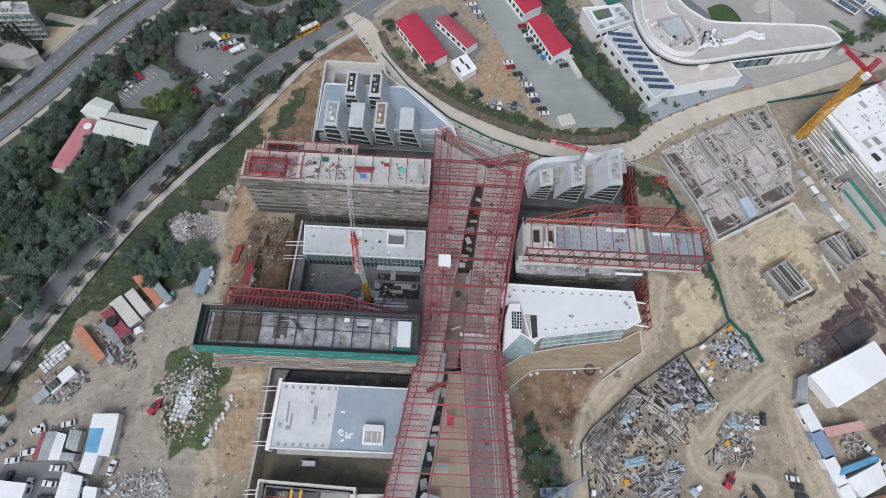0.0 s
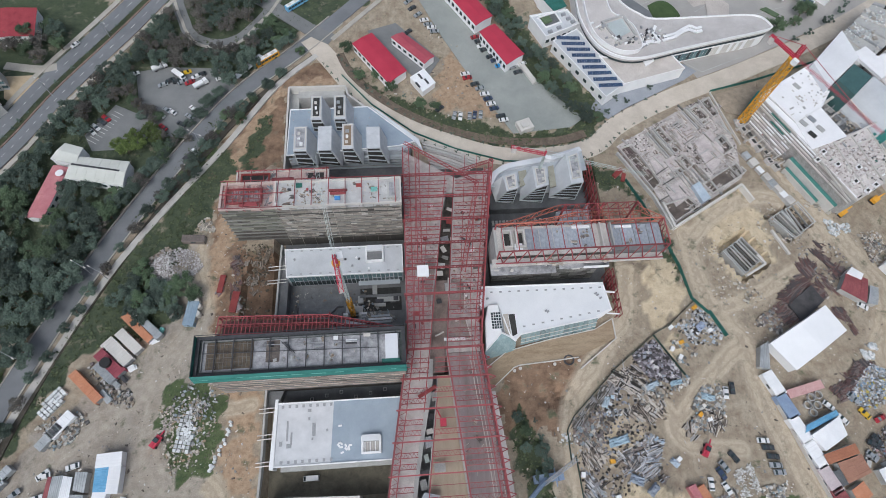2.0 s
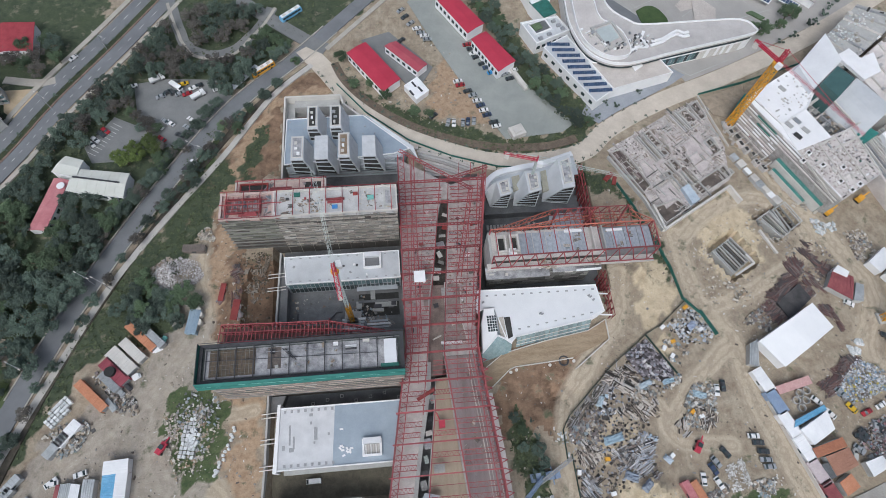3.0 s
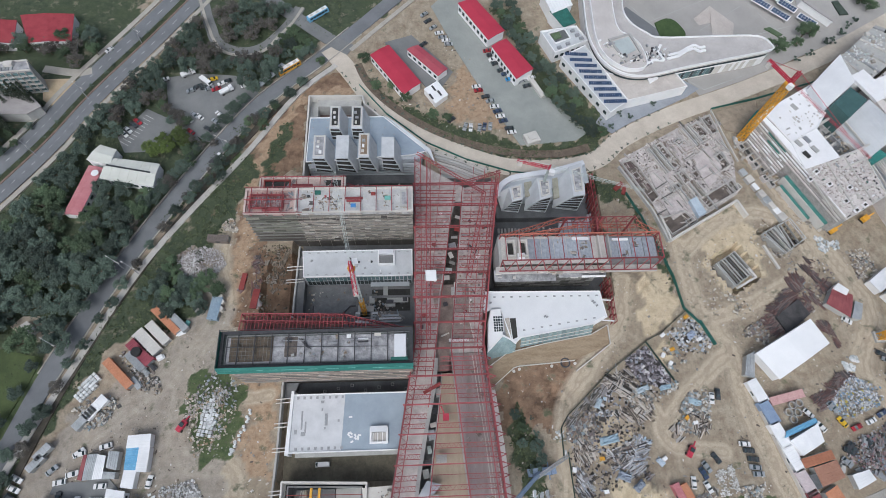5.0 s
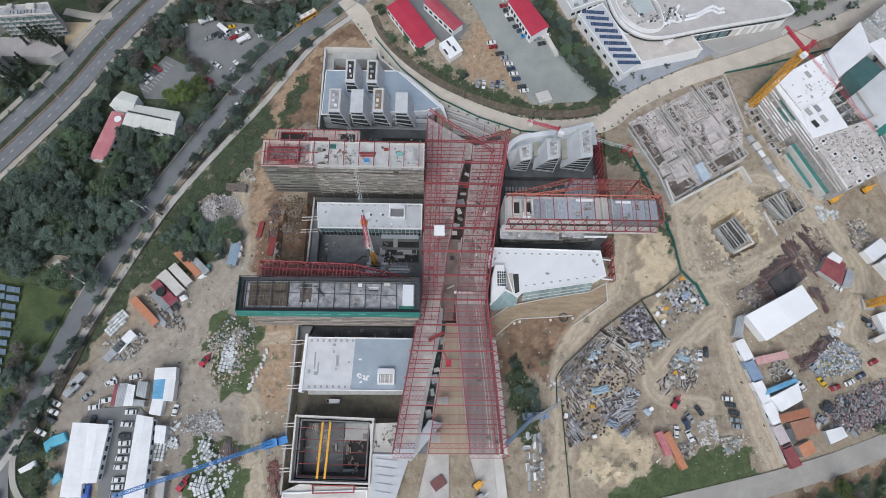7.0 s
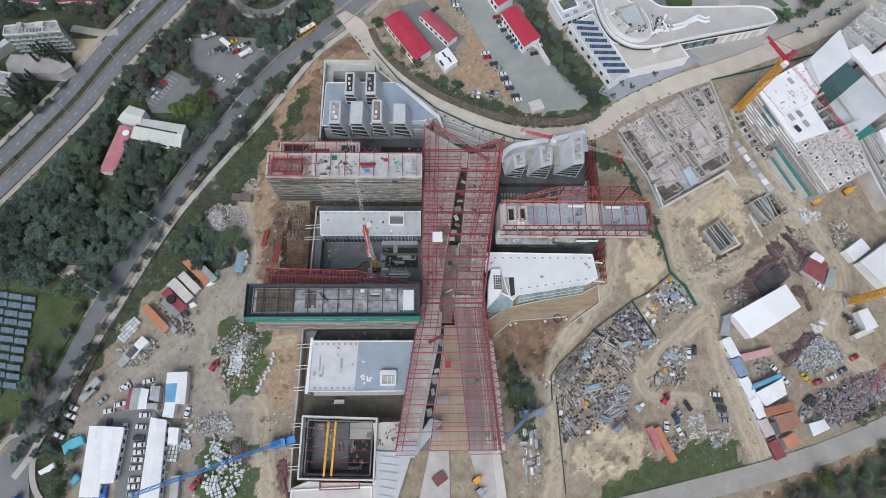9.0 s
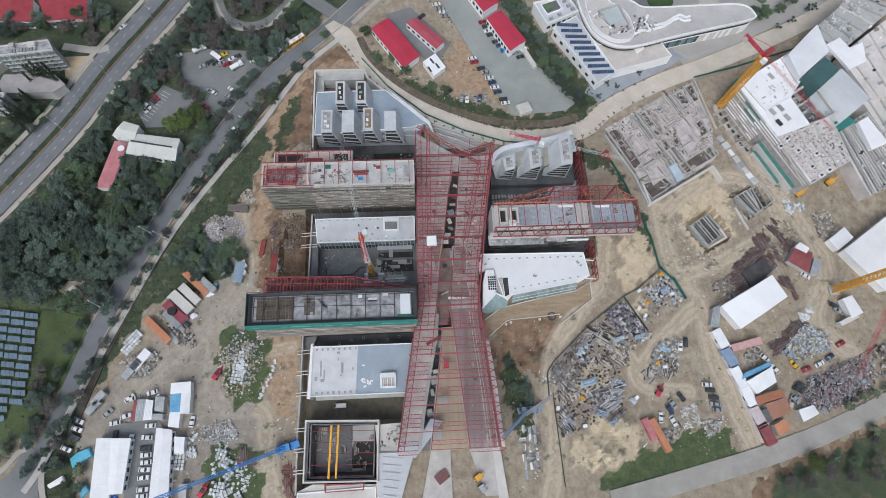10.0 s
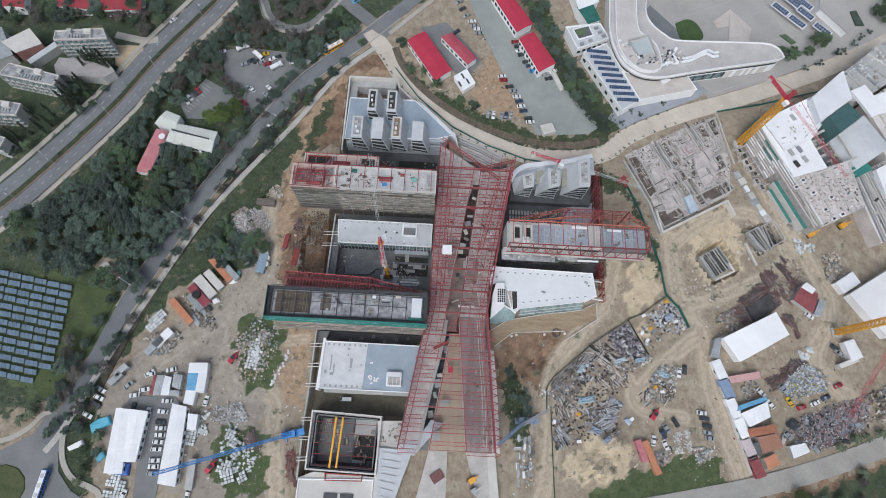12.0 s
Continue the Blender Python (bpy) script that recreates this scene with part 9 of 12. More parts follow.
solid("site_wall", wall_line([(142.0, 156.9), (165.8, 163.0), (199.3, 173.3), (200.4, 170.6)], 0.12, -0.3, 1.7), TARP_GREEN, "dark green hoarding along the haul road", "fence", kind="structure")
solid("site_wall", wall_line([(141.9, 156.3), (144.1, 144.7), (147.9, 127.1)], 0.4, -0.3, 1.2), CONCRETE_PALE, "pale low wall between the sites", "fence", kind="structure")
solid("sand_fill", Geo().prism([(143.5, 155.0), (166.3, 162.0), (163.6, 153.3), (153.3, 142.6), (146.2, 145.4)], -0.4, 0.5), mat("trodden_brown_earth", (0.26, 0.21, 0.16), (0.4, 0.33, 0.25), 0.4, 0.95, grain=0.3, bump=0.4), "bare brown earth fill behind the hoarding", "ground", kind="structure")
heap("rubble", [(148.1, 136.6), (155.5, 137.1), (156.9, 125.0), (151.0, 124.6)], 120, 0.6, 2.2, RUBBLE, "building rubble beside the crane foot", 1.2, seed=8)
heap("building_material", [(157.3, 128.2), (165.7, 116.1), (177.3, 89.6), (168.8, 89.2), (158.5, 115.7)], 160, 0.8, 2.4, RUBBLE, "pale building material stacked along the lane", 1, True, 9)
heap("rubble", [(184.2, 81.2), (191.5, 81.9), (195.5, 75.3), (185.3, 68.0)], 420, 0.3, 1.4, SCRAP, "grey rubble tipped beside the lane", 0.8, seed=121)
heap("rubble", [(150.4, 75.2), (168.8, 82.6), (176.9, 68.0), (159.7, 52.6)], 260, 0.3, 1.3, SCRAP, "boards and gear strewn beside the pits", 0.3, seed=122)
heap("rubble", [(171.7, 89.3), (182.4, 87.0), (181.9, 75.5), (173.1, 80.7)], 90, 0.8, 2.0, BALES, "white rubble and sacks beside the lane", 1.5, seed=10)
for q in [(180.7, 90.9), (197.4, 96.3)]:
    ex = thing("excavator", "small yellow excavator beside the frame", "excavator", *q, 0, "excavators")
    part("body", Geo().turned(*q, 0.8, 3.2, 2.4, 2.4, 30), YELLOW, ex)
    part("tracks", Geo().turned(*q, 0.1, 3.6, 2.6, 0.8, 30), BLACK, ex)
    part("arm", Geo().beam((q[0], q[1], 2.2), (q[0] + 3, q[1] + 1.5, 3.8), 0.5).beam((q[0] + 3, q[1] + 1.5, 3.8), (q[0] + 4.6, q[1] + 2.4, 1.2), 0.4), YELLOW, ex)

# sheds, cabins and stores in the south-east yards
tent = shed("storage_tent", [(129.1, 37.1), (155.2, 50.3), (159.9, 40.2), (135.7, 26.8)], 5.4, mat("white_tent", (0.8, 0.81, 0.82), (0.87, 0.875, 0.88), 0.1, 0.7, grain=0.03), WHITE, "large bright white storage tent", 0.8, "tent")
tent2 = shed("storage_tent", [(191.1, 60.6), (220.2, 78.7), (227.3, 62.6), (205.3, 40.5)], 5.4, mat("white_roof_slab", (0.68, 0.675, 0.67), (0.8, 0.79, 0.785), 0.1, 0.7), WHITE, "large pale flat roof at the yard's edge", 0.3, "building")
shed("workshop", [(165.4, 57.1), (170.5, 64.1), (177.9, 60.4), (173.6, 50.9)], 3.4, ROOF_MAROON, CONCRETE, "workshop with a maroon sheet roof", 0.4, "shed", ribs=7)
shed("workshop", [(169.8, 63.2), (172.9, 65.6), (176.6, 62.5), (174.7, 60.2)], 3.8, SHEET_WHITE, WHITE, "small white flat roof beside the workshop", 0, "shed")
shed("workshop", [(174.3, 50.8), (178.2, 58.0), (181.1, 56.8), (178.1, 50.0)], 3.0, SHEET_GREY, CONCRETE, "small grey sheet roof beside the workshop", 0.2, "shed")
shed("workshop", [(185.8, 38.6), (190.7, 40.1), (193.6, 32.1), (188.0, 29.8)], 3.4, SHEET_WHITE, WHITE, "long white site cabin beside the lane", 0.2, "cabin", ribs=6)
shed("workshop", [(181.8, 28.4), (190.5, 32.1), (191.9, 30.2), (183.0, 26.7)], 2.8, CONCRETE_PALE, CONCRETE, "low pale lean-to beside the lane", 0, "shed")
shed("workshop", [(186.9, 66.3), (196.1, 72.3), (199.1, 67.0), (190.0, 61.1)], 3.6, SHEET_WHITE, WHITE, "white sheet roof beside the lane", 0.2, "shed")
for k, (q, m, lb) in enumerate(zip([(127.8, 23.3), (130.1, 15.4), (132.1, 7.3), (134.8, -1.0), (136.9, -9.3), (139.2, -16.2)], (SHEET_WHITE, mat("blue_grey_cabin", (0.2, 0.27, 0.4), (0.28, 0.36, 0.48), 0.3, 0.6), SHEET_WHITE, SHEET_WHITE, mat("pinkish_cabin", (0.5, 0.42, 0.43), (0.6, 0.53, 0.53), 0.3, 0.6), ROOF_MAROON), ("white", "blue-grey", "white", "white", "pale pinkish", "maroon"))):
    container(*q, 8.9, 4.3, -69, m, lb + " site cabin in the row along the yard wall", name="site_cabin", group="yard cabins")
solid("yard_wall", wall_line([(125.9, 27.1), (127.9, 14.9), (132.2, -1.5), (137.2, -19.5)], 0.3, -0.3, 1.8), CONCRETE_PALE, "pale yard wall along the lane", "wall", kind="structure")
shed("workshop", [(124.1, 29.3), (126.8, 37.0), (130.3, 38.4), (127.6, 28.2)], 3.0, SHEET_GREY, CONCRETE, "narrow dark grey lean-to beside the tent", 0.1, "shed", ribs=6)
container(*(138.6, 20.6), 14, 3.0, 12, mat("pink_container", (0.5, 0.28, 0.27), (0.6, 0.4, 0.38), 0.4, 0.6), "faded pink container beside pipes")
shed("store", [(133.0, 5.9), (134.3, 8.4), (146.8, 12.8), (147.1, 10.9)], 3.0, SHEET_BLUE, CONCRETE, "blue sheet-roofed store in the yard", 0.2, "shed", ribs=8)
shed("store", [(134.3, 5.0), (146.4, 10.6), (147.0, 4.2), (137.5, -0.4)], 4.0, SHEET_WHITE, WHITE, "bright white sheet-roofed store", 0.3, "shed")
shed("store", [(136.6, -1.4), (148.9, 1.4), (149.6, -1.8), (137.3, -4.6)], 3.4, ROOF_TILE, CONCRETE, "store with a terracotta sheet roof", 0.3, "shed", ribs=9)
shed("store", [(140.5, -4.4), (150.0, -2.1), (151.4, -8.0), (142.1, -10.9)], 3.2, mat("brown_roof", (0.3, 0.15, 0.1), (0.4, 0.22, 0.155), 0.3, 0.85), CONCRETE, "store with a rusty brown roof", 0.3, "shed", ribs=6)
shed("store", [(142.3, -12.9), (147.5, -10.4), (149.2, -14.8), (143.6, -17.3)], 3.0, CONTAINER_ORANGE, CONCRETE, "small store with an orange-brown roof", 0.2, "shed")
shed("store", [(154.2, -7.4), (161.1, -5.7), (162.7, -9.3), (155.2, -12.3)], 3.0, SHEET_WHITE, CONCRETE, "white and grey patched sheet roof", 0.2, "shed", ribs=5)
shed("store", [(138.3, -7.0), (145.4, -5.1), (145.7, -10.1), (140.1, -11.7)], 2.4, COURT, CONCRETE, "dark open-topped store in the yard", 0, "shed")
for k, m in enumerate((mat("rose_container", (0.4, 0.12, 0.14), (0.5, 0.22, 0.23), 0.4, 0.6), CONTAINER_ORANGE)):
    a = [(90.5, -12.1), (94.6, -14.6)][k]
    container(*a, 9 + k * 5, 2.6, -70 + k * 3, m, ("faded rose", "orange")[k] + " container at the sand heap")
# the repeated near-black pair (0.035.., 0.055..) paints shade in gaps between pieces
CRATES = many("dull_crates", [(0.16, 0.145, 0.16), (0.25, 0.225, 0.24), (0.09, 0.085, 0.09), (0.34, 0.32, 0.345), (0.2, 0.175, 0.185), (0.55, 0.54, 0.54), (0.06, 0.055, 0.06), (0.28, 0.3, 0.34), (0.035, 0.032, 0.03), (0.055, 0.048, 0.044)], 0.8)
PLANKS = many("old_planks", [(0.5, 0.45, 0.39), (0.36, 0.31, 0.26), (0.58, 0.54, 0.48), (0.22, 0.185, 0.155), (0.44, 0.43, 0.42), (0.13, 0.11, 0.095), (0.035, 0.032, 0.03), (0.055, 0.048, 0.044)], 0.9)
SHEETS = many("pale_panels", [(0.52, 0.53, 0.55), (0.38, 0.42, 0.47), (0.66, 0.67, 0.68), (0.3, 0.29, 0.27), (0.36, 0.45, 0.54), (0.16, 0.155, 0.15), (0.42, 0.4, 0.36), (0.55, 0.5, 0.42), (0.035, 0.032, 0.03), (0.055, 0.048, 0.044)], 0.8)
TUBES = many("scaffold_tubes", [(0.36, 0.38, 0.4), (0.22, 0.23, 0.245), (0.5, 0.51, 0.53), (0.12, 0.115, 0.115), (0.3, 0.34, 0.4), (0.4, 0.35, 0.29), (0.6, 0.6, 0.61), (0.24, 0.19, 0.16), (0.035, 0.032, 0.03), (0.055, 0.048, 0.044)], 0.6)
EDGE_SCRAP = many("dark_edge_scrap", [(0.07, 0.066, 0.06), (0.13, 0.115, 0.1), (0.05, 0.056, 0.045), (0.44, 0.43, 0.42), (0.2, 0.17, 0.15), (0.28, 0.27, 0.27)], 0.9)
YARD_A = [(79.4, 36.9), (88.6, 42.6), (96.4, 27.6), (91.3, 26.1), (83.6, 29.0)]
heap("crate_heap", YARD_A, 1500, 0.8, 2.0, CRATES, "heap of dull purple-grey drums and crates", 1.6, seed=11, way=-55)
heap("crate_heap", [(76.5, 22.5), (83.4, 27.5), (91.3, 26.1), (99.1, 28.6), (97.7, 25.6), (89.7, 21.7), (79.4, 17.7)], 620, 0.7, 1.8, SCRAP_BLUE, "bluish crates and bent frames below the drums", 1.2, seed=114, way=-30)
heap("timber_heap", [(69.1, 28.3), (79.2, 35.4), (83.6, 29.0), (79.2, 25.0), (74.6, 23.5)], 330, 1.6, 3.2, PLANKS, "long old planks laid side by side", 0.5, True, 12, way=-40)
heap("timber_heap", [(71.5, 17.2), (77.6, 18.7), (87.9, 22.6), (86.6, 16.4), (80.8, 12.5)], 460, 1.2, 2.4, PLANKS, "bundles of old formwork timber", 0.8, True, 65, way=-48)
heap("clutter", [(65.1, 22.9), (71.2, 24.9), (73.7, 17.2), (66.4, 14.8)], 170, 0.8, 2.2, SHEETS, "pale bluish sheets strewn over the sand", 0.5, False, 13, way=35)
# dark pieces laid in a strip to paint the shadowy edge beside the fence
heap("scrap_heap", [(52.8, 12.4), (53.8, 15.7), (69.6, 29.0), (71.9, 26.9), (58.7, 16.2)], 520, 0.7, 2.0, EDGE_SCRAP, "dark scrap and brush drawing the shadowy band along the fence", 0.8, True, 111, way=45)
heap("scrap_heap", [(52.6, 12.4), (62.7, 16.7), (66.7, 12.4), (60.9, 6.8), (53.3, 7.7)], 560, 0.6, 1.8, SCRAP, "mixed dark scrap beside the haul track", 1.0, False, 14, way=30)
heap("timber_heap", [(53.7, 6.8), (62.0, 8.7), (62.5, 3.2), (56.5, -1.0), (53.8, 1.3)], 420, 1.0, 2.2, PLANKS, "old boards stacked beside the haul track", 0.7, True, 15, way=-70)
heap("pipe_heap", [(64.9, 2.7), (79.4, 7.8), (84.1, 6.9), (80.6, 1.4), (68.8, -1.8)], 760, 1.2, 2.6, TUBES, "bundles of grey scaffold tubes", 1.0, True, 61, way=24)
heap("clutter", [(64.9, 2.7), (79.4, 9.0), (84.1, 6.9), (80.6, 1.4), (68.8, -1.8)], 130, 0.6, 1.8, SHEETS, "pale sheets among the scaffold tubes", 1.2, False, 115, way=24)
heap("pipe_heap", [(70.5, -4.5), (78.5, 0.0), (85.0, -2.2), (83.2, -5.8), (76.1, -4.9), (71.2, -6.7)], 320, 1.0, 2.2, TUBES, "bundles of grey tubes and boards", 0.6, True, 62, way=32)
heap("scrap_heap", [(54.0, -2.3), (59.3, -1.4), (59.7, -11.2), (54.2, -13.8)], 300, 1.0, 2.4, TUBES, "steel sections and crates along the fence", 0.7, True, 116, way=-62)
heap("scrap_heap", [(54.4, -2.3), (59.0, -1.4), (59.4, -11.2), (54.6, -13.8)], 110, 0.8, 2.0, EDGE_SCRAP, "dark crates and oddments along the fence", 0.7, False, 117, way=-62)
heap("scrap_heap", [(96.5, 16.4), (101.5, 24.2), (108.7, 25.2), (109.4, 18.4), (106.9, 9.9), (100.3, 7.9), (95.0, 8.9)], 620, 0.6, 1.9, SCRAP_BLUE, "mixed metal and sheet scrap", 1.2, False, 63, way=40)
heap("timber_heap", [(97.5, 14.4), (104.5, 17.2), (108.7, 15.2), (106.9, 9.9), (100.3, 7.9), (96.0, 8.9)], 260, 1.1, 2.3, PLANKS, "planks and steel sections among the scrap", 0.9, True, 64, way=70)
# its two near-black tones stand for shade between the oddments
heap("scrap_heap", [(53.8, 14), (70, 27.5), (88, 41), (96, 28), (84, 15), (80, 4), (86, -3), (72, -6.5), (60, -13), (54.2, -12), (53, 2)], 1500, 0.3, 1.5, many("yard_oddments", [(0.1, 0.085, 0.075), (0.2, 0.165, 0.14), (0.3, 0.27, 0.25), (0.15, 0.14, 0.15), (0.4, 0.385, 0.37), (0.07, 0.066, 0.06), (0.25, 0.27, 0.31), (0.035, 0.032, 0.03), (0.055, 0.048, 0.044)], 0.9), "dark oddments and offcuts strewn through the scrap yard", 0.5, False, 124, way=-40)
heap("timber_heap", [(89.2, 8.8), (96.8, 14.5), (95.5, 5.1), (91.2, 5.1)], 60, 1.2, 2.6, PLANKS, "old boards strewn over the sand", 0.2, True, 118, way=55)
heap("clutter", [(96.9, 47.4), (107.8, 55.4), (113.1, 48.6), (115.8, 42.4), (112.6, 38.3), (103.1, 39.7)], 620, 0.4, 1.7, SHEETS, "pale panels and site gear behind the fence", 0.8, False, 66, way=30)
heap("clutter", [(92.1, 42.1), (99.2, 41.2), (103.6, 36.1), (99.0, 32.1), (96.6, 33.1)], 150, 0.6, 1.9, SCRAP_BLUE, "site gear strewn behind the fence", 0.5, False, 67, way=30)
for q, deg, size, m, lb in (((68.4, 7.9), 12, (7.5, 3.0), (0.3, 0.4, 0.47), "faded blue"), ((66.2, 21.0), 60, (4.6, 2.4), (0.4, 0.48, 0.53), "pale blue"), ((72.0, -4.8), -25, (5.0, 3.0), (0.26, 0.3, 0.36), "slate blue"), ((76.3, -8.2), 40, (4.4, 2.6), (0.24, 0.27, 0.32), "slate blue"), ((103.4, 20.2), -20, (5.2, 2.8), (0.33, 0.43, 0.49), "pale blue"), ((84.0, 25.6), 20, (6.0, 2.2), (0.38, 0.45, 0.5), "pale blue"), ((93.2, 26.2), 10, (5.0, 2.0), (0.34, 0.46, 0.54), "pale blue"), ((107.6, 46.2), 35, (4.2, 3.0), (0.34, 0.4, 0.52), "grey-blue"), ((86.0, -0.4), -50, (3.2, 2.0), (0.45, 0.52, 0.6), "pale blue")):
    r0 = random.Random(int(q[0] * 10))
    c0, s0 = math.cos(radians(deg)), math.sin(radians(deg))
    sheet, n0 = Geo(), 7
    grid = [(i / n0 - 0.5, j / n0 - 0.5) for j in range(n0 + 1) for i in range(n0 + 1)]
    pts = []
    for u, v in grid:
        a0, b0 = size[0] * (u + r0.uniform(-0.05, 0.05)), size[1] * (v + r0.uniform(-0.05, 0.05))
        edge = max(abs(u), abs(v)) > 0.45
        pts.append((q[0] + c0 * a0 - s0 * b0, q[1] + s0 * a0 + c0 * b0, max(0.0, float(height(*q))) + (0.25 if edge else r0.uniform(0.9, 1.7))))
    sheet.add(pts, [(j * (n0 + 1) + i, j * (n0 + 1) + i + 1, (j + 1) * (n0 + 1) + i + 1, (j + 1) * (n0 + 1) + i) for j in range(n0) for i in range(n0)])
    solid("tarpaulin", sheet, mat(lb.replace(" ", "_") + "_tarpaulin", tuple(v * 0.85 for v in m), tuple(v * 1.15 for v in m), 0.6, 0.6), "crumpled " + lb + " tarpaulin over stored goods", "tarpaulin", "yard tarpaulins")
for q, m, deg in (((98.6, 40.6), YELLOW, 20), ((94.6, 38.4), WHITE, 60), ((107.0, 53.6), YELLOW, 30), ((96.0, 46.4), WHITE, 35), ((64.4, -9.6), WHITE, 10), ((64.6, 1.4), YELLOW, 0), ((53.9, -2.0), WHITE, 80), ((99.0, 14.6), YELLOW, 40), ((101.8, 12.8), WHITE, 15), ((87.6, 0.6), WHITE, 35), ((110.6, 44.4), WHITE, 25), ((97.0, 35.2), WHITE, 50)):
    solid("crate", Geo().turned(*q, max(0.0, float(height(*q))), 1.7, 1.3, max(0.0, float(height(*q))) + 1.2, deg), m, ("yellow" if m is YELLOW else "white") + " plastic crate standing in the scrap yard", "crate", "yard crates")
heap("rubble", [(58.3, -18.5), (87.8, -8.2), (89.4, -21.6), (72.3, -28.5), (58.1, -29.5)], 110, 0.25, 0.8, RUBBLE, "loose stones and blocks over the sand", 0.4, False, 68)
heap("scrap_heap", [(96.1, -11.9), (104.8, -9.7), (108.0, -15.2), (98.0, -17.9)], 234, 0.7, 2.0, SCRAP, "grey plates beside the containers", 0.6, False, 69, way=40)
heap("scrap_heap", [(111.6, -10.5), (123.2, -8.9), (121.9, -13.9), (114.4, -16.5)], 270, 0.7, 1.8, SCRAP_BLUE, "dark bluish scrap at the yard's edge", 0.7, False, 70, way=20)
heap("rubble", [(105.2, -4.6), (112.4, -2.0), (113.4, -11.6), (105.5, -12.9)], 700, 0.3, 0.9, many("pale_tip", [(0.5, 0.49, 0.46), (0.38, 0.37, 0.34), (0.6, 0.59, 0.57), (0.3, 0.28, 0.25), (0.68, 0.68, 0.67)], 0.9), "pale rubble tip beside the parked cars", 0.5, seed=17)
heap("clutter", [(153.5, 18.1), (167.4, 28.8), (179.4, 22.9), (176.3, 17.3), (159.5, 11.1)], 1700, 0.4, 1.4, COLOURED, "pale building clutter heaped in the yard", 1.6, seed=18)
# the near-black pair in car_scrap paints shaded gaps in the heap
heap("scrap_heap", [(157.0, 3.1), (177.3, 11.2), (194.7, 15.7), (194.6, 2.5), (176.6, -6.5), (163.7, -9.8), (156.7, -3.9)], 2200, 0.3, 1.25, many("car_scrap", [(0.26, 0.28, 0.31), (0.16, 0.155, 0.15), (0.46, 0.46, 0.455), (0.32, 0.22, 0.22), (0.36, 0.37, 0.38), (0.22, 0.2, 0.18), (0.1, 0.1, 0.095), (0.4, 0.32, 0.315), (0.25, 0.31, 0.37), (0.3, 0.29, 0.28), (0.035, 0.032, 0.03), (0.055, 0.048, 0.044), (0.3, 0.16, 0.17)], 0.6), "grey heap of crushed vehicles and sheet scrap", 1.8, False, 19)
heap("scrap_heap", [(160.6, 1.6), (177.1, 10.0), (192.8, 12.7), (190.8, 2.3), (169.0, -7.3)], 1300, 0.7, 1.5, SCRAP_RED, "reddish bent scaffold tubes over the scrap", 1.8, True, 20, way=60)
heap("scrap_heap", [(193.4, 15.7), (213.7, 26.5), (221.9, 17.0), (201.2, 4.0), (193.4, 3.2)], 756, 0.8, 2.2, SCRAP, "scrap metal along the road", 1.4, seed=21)
heap("steel_stock", [(138.3, 52.5), (153.0, 65.0), (160.5, 55.6), (141.4, 43.9)], 1116, 1.2, 2.8, MAROON_SCRAP, "rust-dark steel stock beside the tent", 0.9, True, 22, way=27)
heap("steel_stock", [(128.6, 46.7), (139.3, 52.5), (141.4, 43.4), (131.4, 39.2)], 288, 0.6, 1.8, SCRAP, "steel offcuts and gear beside the tent", 0.6, False, 33)
heap("steel_stock", [(150.2, 20.4), (163.6, 29.1), (170.5, 28.2), (161.4, 23.5), (153.2, 16.2)], 648, 0.9, 2.2, MAROON_SCRAP, "rust-dark reinforcement stock", 0.9, True, 23, way=25)
heap("steel_stock", [(154.7, 67.8), (159.5, 70.9), (165.5, 58.0), (161.5, 55.1)], 270, 1.6, 3.0, MAROON_SCRAP, "long timber and steel beams along the track", 0.4, True, 24, way=-63)
heap("steel_stock", [(161.9, 75.8), (167.9, 79.0), (172.0, 65.2), (167.6, 63.0)], 234, 0.9, 2.2, MAROON_SCRAP, "rusty steel stock along the track", 0.6, True, 25, way=-50)
heap("steel_stock", [(161.2, 49.2), (165.2, 51.2), (168.2, 41.6), (164.4, 39.4)], 216, 0.9, 2.2, MAROON_SCRAP, "rusty steel stock beside the tent", 0.6, True, 32, way=-55)
heap("clutter", [(166.2, 33.8), (174.0, 36.8), (175.2, 31.7), (167.4, 28.8)], 198, 0.6, 1.8, BALES, "pale sheets beside the clutter", 0.6, False, 34)
heap("clutter", [(184.2, 81.3), (192.9, 83.3), (195.6, 67.9), (187.3, 67.4)], 396, 0.6, 1.8, RUBBLE, "pale rubble beside the lane", 0.8, False, 35)
for k, q in enumerate([(138.8, 15.4), (140.9, 17.9), (142.3, 15.1), (139.9, 12.6), (143.8, 18.6)]):
    solid("pipe_ring", rim([(q[0] + 1.3 * math.cos(j / 14 * math.tau), q[1] + 1.3 * math.sin(j / 14 * math.tau)) for j in range(14)], 0.25, -0.1, 1.1), CONCRETE, "large concrete pipe ring stored in the yard", "pipe", "pipe rings")
for k, q in enumerate([(155.5, -3.2), (158.1, 2.4), (164.6, 4.2), (159.1, -7.2), (166.3, -8.0), (180.5, -4.4), (186.8, 2.8), (152.8, -5.2)]):
    solid("wrecked_car", Geo().turned(*q, 0.1, 4.2, 1.8, 0.9, 35 * k).turned(*q, 0.9, 2.2, 1.6, 1.5, 35 * k), (GREY_STEEL, DARK_STEEL, SHEET_GREY, CONCRETE)[k % 4], "dull wrecked car body without glass", "car", "wrecked cars")
